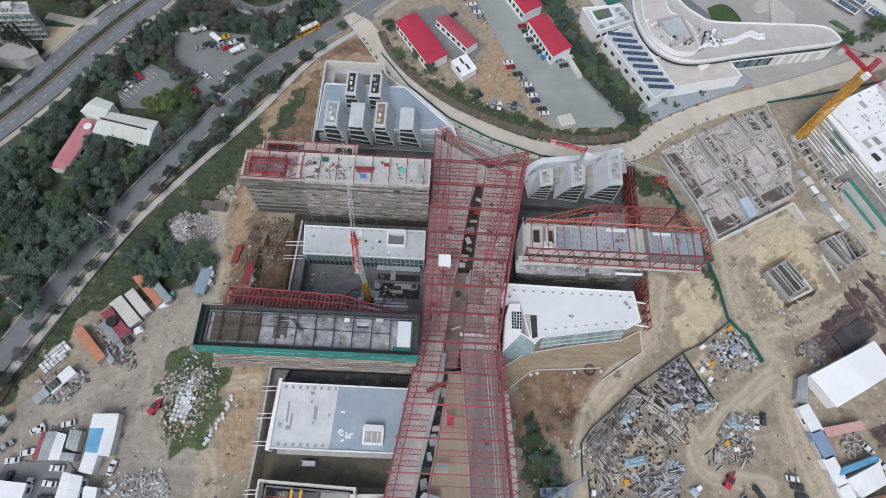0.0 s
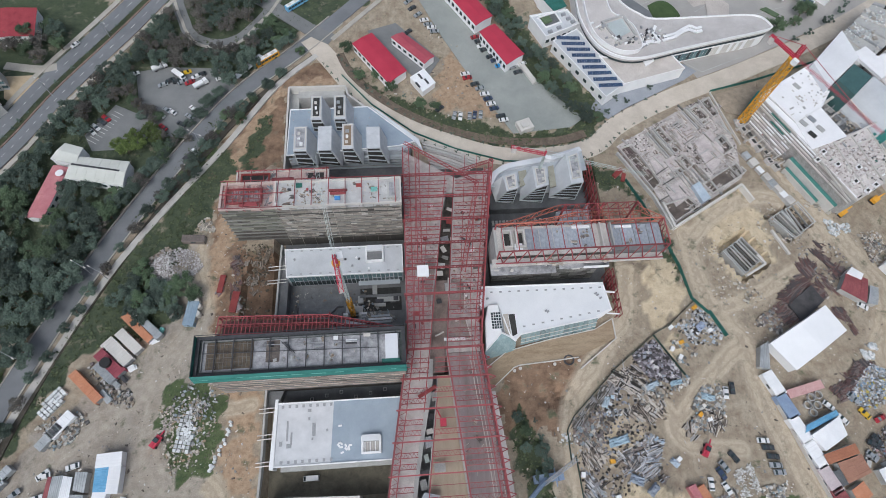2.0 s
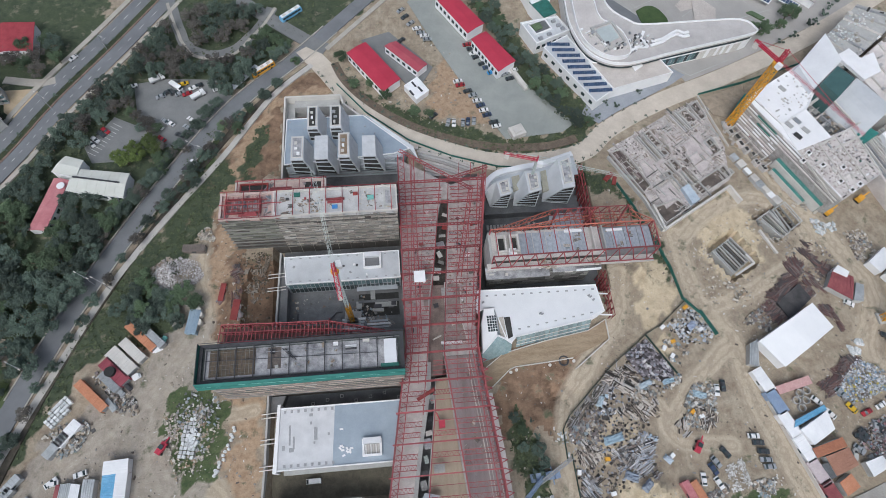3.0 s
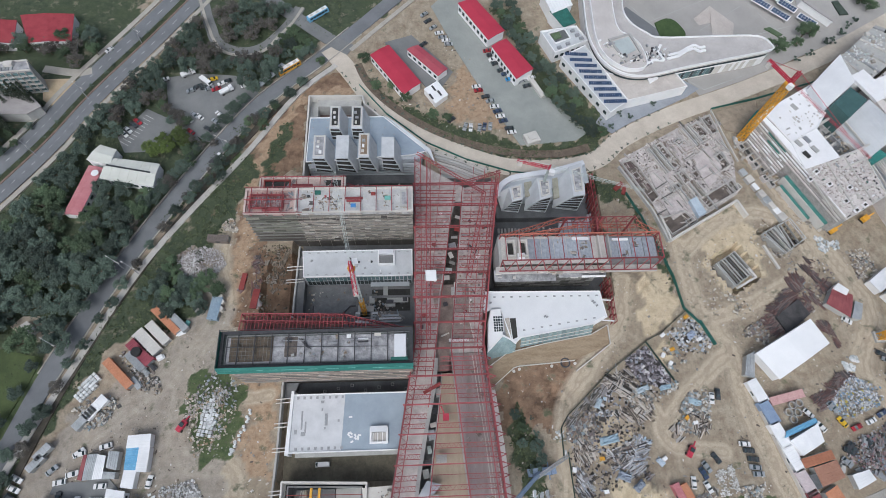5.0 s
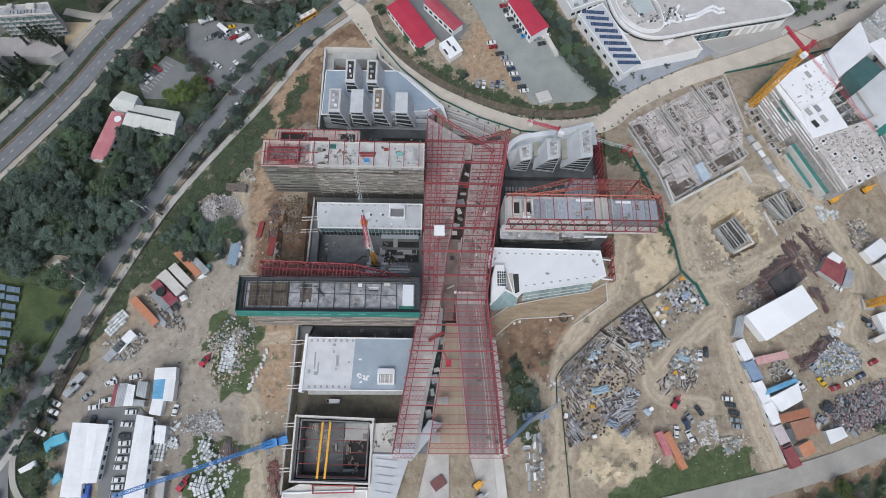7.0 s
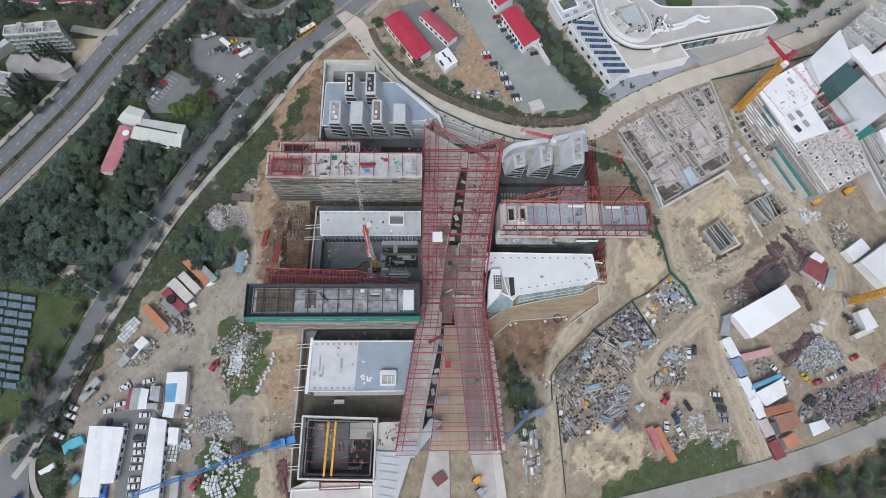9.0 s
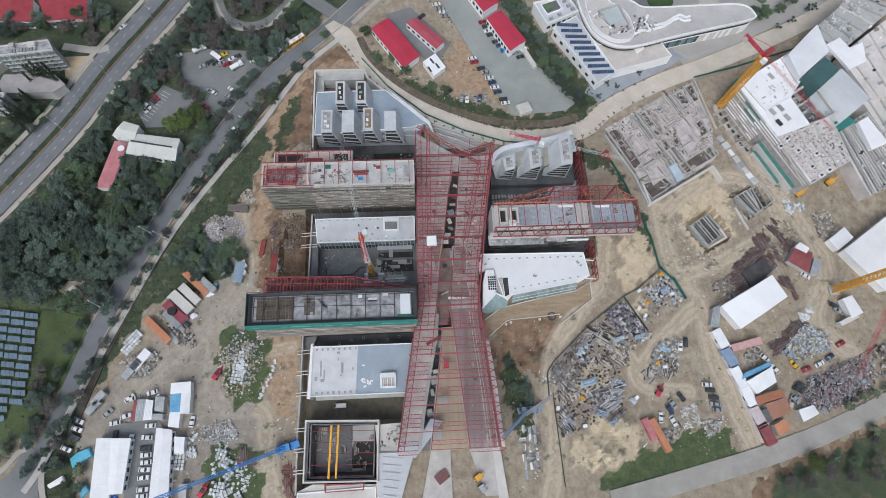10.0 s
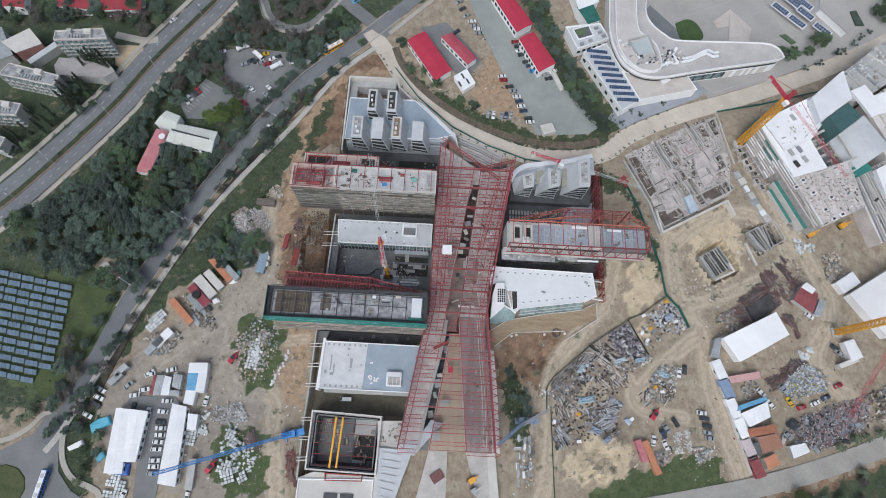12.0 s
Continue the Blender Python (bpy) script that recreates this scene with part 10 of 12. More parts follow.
solid("dark_sheet", Geo().prism([(144.1, 52.6), (155.7, 59.9), (158.8, 53.4), (147.1, 45.6)], -0.2, 1.4), mat("dark_tarpaulin", (0.04, 0.04, 0.042), (0.09, 0.085, 0.085), 0.3, 0.8), "dark tarpaulin over stacked steel", "tarpaulin")
heap("rubble", [(49.1, 11.6), (55.3, 11.4), (52.7, 1.8), (47.8, 5.1)], 60, 0.5, 1.3, BALES, "pale stones beside the spine", 0.6, seed=27)
heap("pipe_stock", [(38.0, -9.3), (44.0, -9.0), (46.4, -14.6), (43.9, -22.5), (38.0, -23.8)], 130, 0.8, 2.0, SCRAP_BLUE, "pale blue scaffold frames stacked beside the track", 0.8, True, 28)
heap("rubble", [(40.4, -23.7), (46.3, -21.3), (47.5, -28.2), (40.4, -29.8)], 60, 0.6, 1.6, RUBBLE, "mixed rubble beside the track", 0.5, seed=29)
solid("site_fence", wall_line([(92.2, 111.1), (97.0, 99.3), (101.5, 84.9), (105.4, 70.9), (106.9, 57.3), (112.2, 50.9)], 0.18, -0.3, 2.0), TARP_GREEN, "green mesh site fence", "fence", kind="structure")
solid("site_fence", wall_line([(50.7, 1.6), (50.9, 12.4), (53.9, 16.8), (72.5, 32.8), (88.7, 43.9), (97.1, 28.6)], 0.14, -0.3, 1.3), FENCE_DARK, "green mesh fence along the haul track", "fence", kind="structure")
solid("site_fence", wall_line([(-27.0, 172.2), (-14.1, 155.2), (4.1, 139.1), (21.6, 129.8), (41.6, 122.9), (57.2, 121.3)], 0.18, -0.3, 1.4), TARP_GREEN, "green mesh fence along the haul road", "fence", kind="structure")
solid("site_fence", wall_line([(88.9, 44.2), (95.8, 47.4), (108.5, 57.0)], 0.14, -0.3, 1.4), FENCE_DARK, "green mesh fence round the scrap yard", "fence", kind="structure")
solid("site_fence", wall_line([(112.2, 51.9), (116.4, 41.9)], 0.3, -0.3, 2.2), TARP_GREEN, "green mesh fence round the scrap yard", "fence", kind="structure")
solid("site_fence", wall_line([(52.5, 4.1), (52.9, -14.3), (53.5, -32.2)], 0.14, -0.3, 1.3), FENCE_DARK, "green mesh fence along the haul track", "fence", kind="structure")
heap("rubble", [(95.4, 111.8), (104.7, 85.4), (106.2, 63.0), (103.6, 71.1), (97.0, 93.8), (90.9, 106.9)], 120, 0.6, 1.8, WOODPILE, "loose boards along the site fence", 0.4, True, 30)
solid("steel_beam", Geo().turned(89.5, 114.6, 0, 5, 2, 1.4, 40).turned(91.7, 112.6, 0, 4, 1.6, 1.0, 70), RED_DARK, "red steel stock on the grass", "building material")
TERRACE_TOP, TERRACE_LOW = curved([(7.0, 134.9), (18.9, 130.4), (32.2, 123.7)], 5), curved([(10.4, 122.1), (18.4, 118.9), (23.7, 116.3)], 5)
for k in range(9):
    f = k / 8
    line = [(a[0] + (b_[0] - a[0]) * f, a[1] + (b_[1] - a[1]) * f) for a, b_ in zip(TERRACE_TOP, TERRACE_LOW)]
    solid("stone_terrace", ribbon(line, 1.15 - 0.25 * (k % 2), -0.5, 0.62 - 0.03 * k + 0.1 * (k % 2)), (BOARD_PALE, ROOF_DUST, CONCRETE)[k % 3], "long stepped terrace strip behind the spine's prow", "terrace", "terrace steps")
heap("blue_sacks", [(1.4, -16.6), (6.1, -15.3), (7.0, -18.1), (2.3, -19.2)], 40, 0.6, 1.2, SCRAP_BLUE, "pale blue sheeting at the spine's end", 1, seed=31)
solid("deck_plate", Geo().prism([(1.0, -14.5), (8.4, -14.5), (8.4, -36.0), (-4.0, -36.0)], -0.4, 0.9), ROOF_DUST, "pale concrete ramp slab", "slab", kind="structure")
solid("steel_stock", Geo().turned(4.6, -26.0, 0.9, 5.2, 3.9, 1.6, 35), mat("dark_red_grid", (0.13, 0.05, 0.05), (0.2, 0.09, 0.085), 1.2, 0.7), "stack of dark red steel grids", "building material")
for q, deg in (([(19.1, -26.8)][0], 35), ([(20.4, -31.1)][0], -60)):
    lf = thing("excavator", "small yellow and grey excavator south of the spine", "excavator", *q, 0, "excavators")
    part("body", Geo().turned(*q, 0.8, 3.0, 2.2, 2.3, deg), YELLOW if deg > 0 else GREY_STEEL, lf)
    part("tracks", Geo().turned(*q, 0.1, 3.4, 2.4, 0.8, deg), BLACK, lf)
    part("arm", Geo().beam((q[0], q[1], 2), (q[0] + 2.6, q[1] + 2, 3.4), 0.4), YELLOW if deg > 0 else GREY_STEEL, lf)

heap("bank_rubble", rect(-66, 56, -53, 88), 240, 0.5, 1.6, many("dark_boards", [(0.16, 0.13, 0.1), (0.1, 0.085, 0.065), (0.24, 0.2, 0.16), (0.3, 0.27, 0.23)], 0.9), "boards and debris in the excavated bank", 0.3, True, 92, way=80)
heap("bank_rubble", rect(-67, 56, -53, 89), 500, 0.3, 1.2, many("dark_spoil", [(0.1, 0.085, 0.06), (0.16, 0.13, 0.1), (0.07, 0.065, 0.045), (0.24, 0.2, 0.16)], 0.95), "dark spoil lumps in the excavated bank", 0.4, False, 93)
heap("deck_litter", rect(-45, 91.8, -4, 100.2), 130, 0.3, 1.3, SCRAP, "boards and small gear on the concrete roof", 0.1, True, 94, base_z=25.2, way=0)
heap("deck_litter", rect(-65, 92, -48, 100), 300, 0.6, 1.8, SCRAP_RED, "red steel bars on the reddish slab", 0.3, True, 95, base_z=24.6, way=90)
heap("deck_litter", rect(44, 71, 88, 80), 160, 0.3, 1.0, SCRAP, "small gear on the deck sheets", 0.1, True, 96, base_z=21.6, way=0)
heap("court_litter", rect(-48, 104, -2, 121), 300, 0.5, 1.8, SCRAP, "gear over the dark northern court", 0.2, False, 97, base_z=-6)
heap("court_litter", rect(38, 84, 74, 98), 300, 0.5, 1.8, SCRAP, "gear over the eastern court floor", 0.2, False, 98, base_z=-6)
heap("rubble", [(76.6, 69.6), (82.1, 72.7), (90.2, 73.2), (89.8, 56.6), (83.4, 45.6)], 60, 0.2, 0.7, RUBBLE, "loose stones beside the haul track", 0.1, False, 99)
heap("rubble", [(112.8, 83.0), (123.5, 80.8), (129.7, 61.5), (139.8, 56.6), (122.9, 47.7), (116.0, 58.0)], 260, 0.2, 0.9, RUBBLE, "loose stones over the site earth", 0.1, False, 100)
heap("rubble", [(140.1, 105.3), (153.6, 100.1), (162.4, 83.0), (149.7, 70.9), (143.3, 84.8)], 200, 0.2, 1.1, RUBBLE, "loose stones beside the pits", 0.1, False, 101)

heap("hall_litter", [(-47, -6), (-22, -7), (-24, -25), (-49, -24)], 300, 0.4, 1.6, SCRAP, "boards and gear on the hall's floor", 0.3, True, 104, base_z=-4.4, way=88)
heap("deck_litter", A_ROOF, 120, 0.2, 0.9, RUBBLE, "small gear on the white roof", 0.05, False, 105, base_z=13.0)
heap("deck_litter", [(203.2, 176.2), (229.0, 196.6), (237.8, 188.4), (211.6, 162.0)], 160, 0.4, 1.4, BALES, "pale gear over the unfinished roof", 0.4, False, 106, base_z=13.4)
heap("deck_litter", [(-20.6, -6.3), (-10.4, -5.8), (-9.8, -14.8), (-19.9, -15.2)], 60, 0.3, 1.2, SCRAP, "small gear on the annex deck", 0.1, False, 107, base_z=3.1)
heap("rubble", [(-0.1, -18.9), (10.5, -17.3), (24.8, -16.7), (27.5, -33.0), (-0.4, -34.1)], 130, 0.25, 0.9, RUBBLE, "rubble and gear south of the spine", 0.2, False, 108)
solid("deck_plate", Geo().prism([(16.0, -15.7), (26.4, -15.7), (30.6, -34.0), (21.6, -34.0)], -0.4, 0.5), ROOF_DUST, "dusty concrete slab with starter bars", "slab", kind="structure")
for k in range(16):
    q = (38.4 + (k % 3) * 2.5 + rng.uniform(-0.4, 0.4), -10.0 - (k // 3) * 3.4 + rng.uniform(-0.5, 0.5))
    st = thing("panel_stack", "stack of blue-grey metal panels beside the haul track", "building material", *q, 0, "panel stacks")
    for j in range(rng.choice((2, 3, 5))):
        piece("panel", st, q[0] + rng.uniform(-0.25, 0.25), q[1] + rng.uniform(-0.4, 0.4), max(0.0, float(height(*q))) + 0.12 + j * 0.2, rng.uniform(0.7, 1.1), rng.uniform(2.2, 3.1), 0.14, rng.choice((SHEET_GREY, SHEET_GREY, CLADDING, SHEET_WHITE)), rng.gauss(0, 5) + (90 if k % 7 == 3 else 0))
LANES = [(q, wide) for pts, wide in TRACKS for q in curved(pts, 4)]


def debris(poly, count, seed, label):
    """Fine stones and scraps over open ground, thin on the driven lanes."""
    r = random.Random(seed)
    g, tones = Geo(), []
    for x, y in scatter(poly, count, r):
        near = min(math.dist((x, y), q) / wide for q, wide in LANES)
        if near < 0.45 and r.random() < 0.85:
            continue
        s0 = 0.12 + 0.45 * r.random() ** 4
        m = Matrix.Translation((x, y, float(height(x, y)) + s0 * 0.12)) @ Euler((r.uniform(-0.2, 0.2), r.uniform(-0.2, 0.2), r.uniform(0, 6.28))).to_matrix().to_4x4()
        a, b, c = s0 * r.uniform(0.6, 1.6), s0 * r.uniform(0.3, 0.8), s0 * 0.3
        g.add([m @ Vector(v) for v in ((-a, -b, -c), (a, -b, -c), (a, b, -c), (-a, b, -c), (-a * 0.7, -b * 0.7, c), (a * 0.7, -b * 0.7, c), (a * 0.7, b * 0.7, c), (-a * 0.7, b * 0.7, c))], [(4, 5, 6, 7), (0, 1, 5, 4), (1, 2, 6, 5), (2, 3, 7, 6), (3, 0, 4, 7)])
        tones.extend([r.random() * 0.999] * 5)
    ob = solid("debris", g, many("site_debris", [(0.2, 0.165, 0.13), (0.5, 0.45, 0.39), (0.12, 0.1, 0.085), (0.3, 0.26, 0.21), (0.6, 0.58, 0.55), (0.26, 0.25, 0.24)], 0.95), label, "rubble", kind="stuff")
    ob.data.attributes.new("tone", "FLOAT", "FACE").data.foreach_set("value", tones)


debris([(78.8, 120.1), (92.5, 111.6), (110.3, 85.8), (143.0, 105.5), (161.4, 115.8), (179.6, 86.9), (192.5, 51.3), (183.2, 30.1), (193.9, 18.1), (158.5, 4.4), (137.5, -21.7), (117.9, -24.8), (94.5, -16.9), (58.1, -29.5), (52.7, 4.2), (75.5, 45.2)], 2600, 201, "fine stones and scraps over the eastern site")
debris([(-78.1, 110.2), (-63.8, 84.3), (-65.1, 53.6), (-59.3, 27.9), (-53.2, -0.8), (-58.0, -36.6), (-85.2, -37.7), (-127.8, 0.3), (-122.4, 19.7), (-90.7, 52.1), (-82.0, 80.3)], 1800, 202, "fine stones and scraps over the western yards")
debris([(26.1, 42.6), (71.6, 45.0), (56.8, 21.3), (49.0, 8.7), (53.3, -31.9), (29.8, -32.9), (31.7, 7.9)], 220, 203, "fine stones and scraps beside the spine")
debris([(-18.2, 173.6), (1.8, 196.8), (23.3, 198.4), (47.6, 140.6), (21.5, 138.8), (-2.3, 153.9)], 500, 204, "fine stones over the shed yard")

# ---- western yards
WH = "long white sheet-roofed shed beside parked cars"
shed("shed", [(-130.5, -5.1), (-124.6, -5.3), (-122.4, -30.5), (-129.8, -30.4)], 3.8, SHEET_WHITE, WHITE, "long white sheet-roofed shed with grey patches", 0.5, "shed", "white sheds", 8, 12)
shed("shed", [(-124.8, -5.3), (-117.0, -5.8), (-117.8, -25.7), (-123.2, -25.9)], 4.0, SHEET_WHITE, WHITE, WH, 0.4, "shed", "white sheds", 6, 9)
shed("shed", [(-107.7, -2.2), (-101.4, -3.3), (-100.2, -34.2), (-107.6, -33.3)], 4.0, SHEET_WHITE, WHITE, WH, 0.5, "shed", "white sheds", 9, 14)
shed("shed", [(-103.9, 14.8), (-96.0, 15.2), (-95.7, 10.9), (-103.8, 10.5)], 3.6, SHEET_WHITE, WHITE, "shed with a white patched sheet roof", 0.2, "shed", "white sheds", 0, 5)
shed("shed", [(-103.8, 10.8), (-99.5, 11.0), (-99.1, 3.3), (-103.4, 3.5)], 3.3, SHEET_BLUE, WHITE, "shed with a faded blue sheet roof", 0.2, "shed", "", 0, 8)
shed("shed", [(-99.5, 11.0), (-95.7, 10.9), (-95.6, 2.5), (-99.4, 2.8)], 3.4, SHEET_WHITE, WHITE, "white sheet roof beside the blue one", 0.2, "shed", "white sheds", 0, 6)
shed("shed", [(-103.4, 3.5), (-99.1, 3.3), (-99.4, -2.7), (-103.7, -2.0)], 3.2, SHEET_WHITE, WHITE, "small shed with a white sheet roof", 0.2, "shed", "white sheds", 0, 5)
shed("shed", [(-100.8, -5.9), (-96.7, -6.2), (-96.5, -12.5), (-100.3, -12.2)], 3.0, SHEET_WHITE, WHITE, "small white lean-to roof", 0.2, "shed", "white sheds")
shed("shed", [(-118.5, 1.0), (-118.0, 9.0), (-116.8, 9.0), (-117.0, 0.6)], 3.0, ROOF_MAROON, CONCRETE, "narrow shed with a maroon roof edge", 0.0, "shed")
shed("shed", [(-117.0, 0.6), (-117.0, 9.0), (-113.5, 9.2), (-113.7, 0.8)], 3.0, SHEET_GREY, CONCRETE, "grey sheet-roofed office beside parked cars", 0.1, "shed", ribs=6)
shed("shed", [(-113.7, 0.8), (-113.4, 9.0), (-110.5, 8.4), (-110.4, 0.9)], 3.0, SHEET_WHITE, CONCRETE, "pale sheet-roofed office beside parked cars", 0.1, "shed", ribs=6)
shed("shed", [(-109.7, 4.5), (-109.8, 9.9), (-106.1, 9.6), (-106.1, 3.5)], 3.0, SHEET_GREY, CONCRETE, "small shed with a blue-grey sheet roof", 0.1, "shed", ribs=5)
shed("shed", [(-110.4, 0.9), (-110.4, 3.3), (-106.1, 3.0), (-106.1, 0.7)], 3.0, SHEET_GREY, CONCRETE, "small shed with a grey sheet roof", 0.1, "shed")
shed("shed", [(-97.4, -23.6), (-94.4, -23.4), (-94.0, -35.4), (-97.0, -35.1)], 2.6, CONCRETE, CONCRETE, "long low shed with a grey roof", 0.1, "shed")
for x, y, lx, ly, deg, m, lb in (
    (*(-112.4, 37.1), 14.5, 3.0, -43, CONTAINER_ORANGE, "long orange container on the bank"),
    (*(-98.4, 57.2), 14.5, 2.8, -43, CONTAINER_ORANGE, "orange container in the upper row"),
    (*(-95.5, 58.1), 14.5, 2.8, -43, SHEET_GREY, "grey container in the upper row"),
    (*(-100.6, 52.2), 11.0, 3.4, -43, CONCRETE_PALE, "pale container in the upper row"),
    (*(-104.0, 48.6), 12.0, 4.6, -43, CONCRETE_PALE, "pale patched container office"),
    (*(-105.8, 44.9), 12.0, 4.2, -43, mat("maroon_container", (0.22, 0.04, 0.06), (0.32, 0.08, 0.1), 0.3, 0.7), "maroon container with a black tank"),
    (*(-107.0, 41.4), 9.0, 2.6, -43, SHEET_GREY, "weathered grey container on the bank"),
    (*(-121.0, 21.4), 9.0, 3.0, 52, SHEET_GREY, "weathered grey container among scrap"),
    (*(-117.9, 25.0), 9.0, 3.6, 52, SHEET_WHITE, "pale weathered container among scrap"),
    (*(-132.9, 10.4), 6.0, 2.6, 50, SHEET_GREY, "weathered blue-grey container by the footpath"),
    (*(-134.4, 6.8), 6.0, 2.6, 50, SHEET_GREY, "weathered blue-grey container by the footpath"),
    (*(-82.9, 91.6), 8.5, 2.8, -4, mat("dark_brown_skip", (0.12, 0.1, 0.09), (0.2, 0.17, 0.15), 0.4, 0.8), "long brown skip with a blue end"),
    (*(-80.3, 61.4), 4.0, 9.0, -8, mat("faded_blue_sheet", (0.2, 0.28, 0.36), (0.3, 0.38, 0.45), 0.3, 0.7), "blue-grey sheeted store with round tanks"),
):
    container(x, y, lx, ly, deg, m, lb)
solid("tank", Geo().tube((*(-106.7, 44.7), 2.6), (*(-106.7, 44.7), 4.0), 1.8, 1.8, 14), BLACK, "round black water tank on a container", "tank")
for q in [(-79.1, 66.1), (-78.3, 64.2), (-78.4, 61.2)]:
    solid("tank", Geo().tube((*q, 0), (*q, 2.4), 1.2, 1.2, 12), CONCRETE_PALE, "round pale tank beside the store", "tank", "round tanks")
solid("blue_tarpaulin", Geo().prism([(-141.1, -12.3), (-138.4, -9.9), (-134.1, -8.4), (-132.4, -11.5), (-135.7, -13.4), (-139.3, -15.8)], 0, 1.6, 0.4), mat("cyan_tarpaulin", (0.08, 0.36, 0.5), (0.16, 0.48, 0.62), 0.4, 0.6), "bright blue tarpaulin over stores", "tarpaulin")
solid("blue_tarpaulin", Geo().prism([(-126.8, -26.6), (-121.2, -26.4), (-121.0, -31.1), (-126.1, -30.9)], 0, 1.8, 0.4), mat("blue_tarpaulin_sheet", (0.03, 0.08, 0.35), (0.08, 0.18, 0.5), 0.4, 0.6), "deep blue tarpaulin over stores", "tarpaulin")
solid("blue_tarpaulin", Geo().prism([(-135.8, -24.4), (-133.2, -22.1), (-131.7, -24.2), (-134.3, -26.9)], 0, 1.6, 0.4), mat("cyan_cover", (0.08, 0.3, 0.42), (0.16, 0.42, 0.55), 0.4, 0.6), "bright blue tarpaulin over stores", "tarpaulin")
solid("boat_shell", Geo().prism([(-148.3, -21.5), (-142.9, -18.2), (-141.7, -20.3), (-147.1, -22.8)], 0, 1.3, 0.4), WHITE, "white hull-shaped tank lying on the verge", "tank")


def sacks(x, y, deg, rows, cols, label):
    """A block of white sacks on pallets, each sack its own piece."""
    t = thing("sack_stack", label, "sacks", x, y, 0, "sack stacks")
    c, s = math.cos(radians(deg)), math.sin(radians(deg))
    for i in range(rows):
        for j in range(cols):
            if rng.random() < 0.9:
                u, v = (i - rows / 2) * 1.35, (j - cols / 2) * 1.35
                piece("sack", t, x + c * u - s * v, y + s * u + c * v, 0.75, 1.05, 1.05, rng.uniform(0.9, 1.5), SACK, deg + rng.uniform(-12, 12))
    return t


SACK = mat("white_sack", (0.55, 0.57, 0.57), (0.68, 0.69, 0.69), 0.6, 0.8, rand=0.25)
for q, deg, r, c0 in zip([(-123.8, 32.6), (-122.0, 35.8), (-78.7, 23.9), (-78.8, 17.0), (-77.0, 20.8), (-127.4, -34.2), (-124.0, -35.6), (-83.0, -12.6), (-80.8, -15.8), (-79.4, -20.2), (-83.9, -25.2), (-81.0, -29.0), (-75.2, -28.8), (-99.9, -14.5)], (50, 50, 80, 80, 80, 85, 85, 70, 60, 50, 80, 20, 30, 85), (6, 4, 6, 4, 5, 7, 5, 3, 3, 3, 4, 4, 3, 5), (4, 3, 3, 4, 3, 4, 3, 3, 4, 2, 4, 4, 3, 4)):
    sacks(*q, deg, r, c0, "white sacks and blocks stacked on pallets")
heap("sacks_loose", [(-85.5, -9.3), (-76.2, -7.7), (-70.8, -19.8), (-72.3, -32.9), (-82.6, -33.4), (-87.1, -20.6)], 220, 0.7, 1.5, BALES, "pale blocks scattered over weeds", 0.3, seed=41, flat=0.1)
heap("sacks_loose", [(-88.2, 28.9), (-74.9, 32.1), (-67.6, 25.0), (-72.5, 7.7), (-80.6, 4.9), (-86.2, 16.6)], 520, 0.5, 1.3, RUBBLE, "pale blocks and pots among weeds", 0.3, seed=42, flat=0.1)
for k, q in enumerate(curved([(-63.3, 22.2), (-64.1, 18.2), (-66.1, 13.6), (-67.8, 10.2), (-68.4, 7.7)], 4)):
    q = (q[0] + 0.5 * math.sin(k * 2.3), q[1] + 0.3 * math.cos(k * 1.7))
    z = max(0.0, float(height(*q[:2])))
    barrel = thing("barrel", "white plastic barrel standing beside the weeds", "barrel", q[0], q[1], z, "white barrels")
    body = part("body", Geo().tube((q[0], q[1], z - 0.1), (q[0], q[1], z + 1.0), 0.55, 0.53, 10), WHITE, barrel)
    part("lid", Geo().tube((q[0], q[1], z + 1.0), (q[0], q[1], z + 1.07), 0.44, 0.4, 10), BALES, barrel)
heap("stored_panels", [(-85.5, 36.1), (-76.8, 36.2), (-68.8, 32.9), (-67.9, 23.6), (-70.5, 16.1), (-75.5, 12.2), (-81.1, 20.7)], 300, 0.4, 1.5, many("stored_grey_panels", [(0.42, 0.43, 0.43), (0.25, 0.26, 0.26), (0.13, 0.135, 0.13), (0.34, 0.35, 0.35), (0.55, 0.56, 0.56), (0.08, 0.08, 0.075), (0.28, 0.33, 0.36)], 0.7), "grey and white panels and gear stored among weeds", 0.8, False, 113, category="building material", way=60)
heap("rubble", [(-99.1, 79.3), (-96.2, 85.8), (-88.7, 89.2), (-80.7, 86.1), (-78.8, 80.5), (-83.7, 74.0), (-92.7, 72.6), (-97.1, 75.2)], 2600, 0.25, 0.95, many("pale_rubble", [(0.5, 0.47, 0.46), (0.62, 0.6, 0.59), (0.4, 0.37, 0.355), (0.68, 0.67, 0.66), (0.3, 0.27, 0.25)], 0.9), "pile of white rubble beside the track", 2.5, seed=44)
heap("rubble", [(-85.4, 103.6), (-78.8, 105.6), (-76.0, 95.2), (-81.6, 96.4)], 130, 0.7, 1.8, RUBBLE, "pale rubble on the bank", 0.8, seed=45)
heap("rubble", [(-99.8, 83.6), (-94.1, 89.7), (-91.1, 87.8), (-96.7, 80.9)], 80, 0.7, 2.0, WOODPILE, "boards beside the rubble pile", 0.8, seed=46)
heap("scrap_heap", [(-127.1, 24.4), (-117.6, 32.5), (-108.9, 26.6), (-114.8, 18.9), (-122.8, 16.0)], 330, 0.7, 1.9, SCRAP_BLUE, "scrap and timber between the containers", 1.5, seed=47)
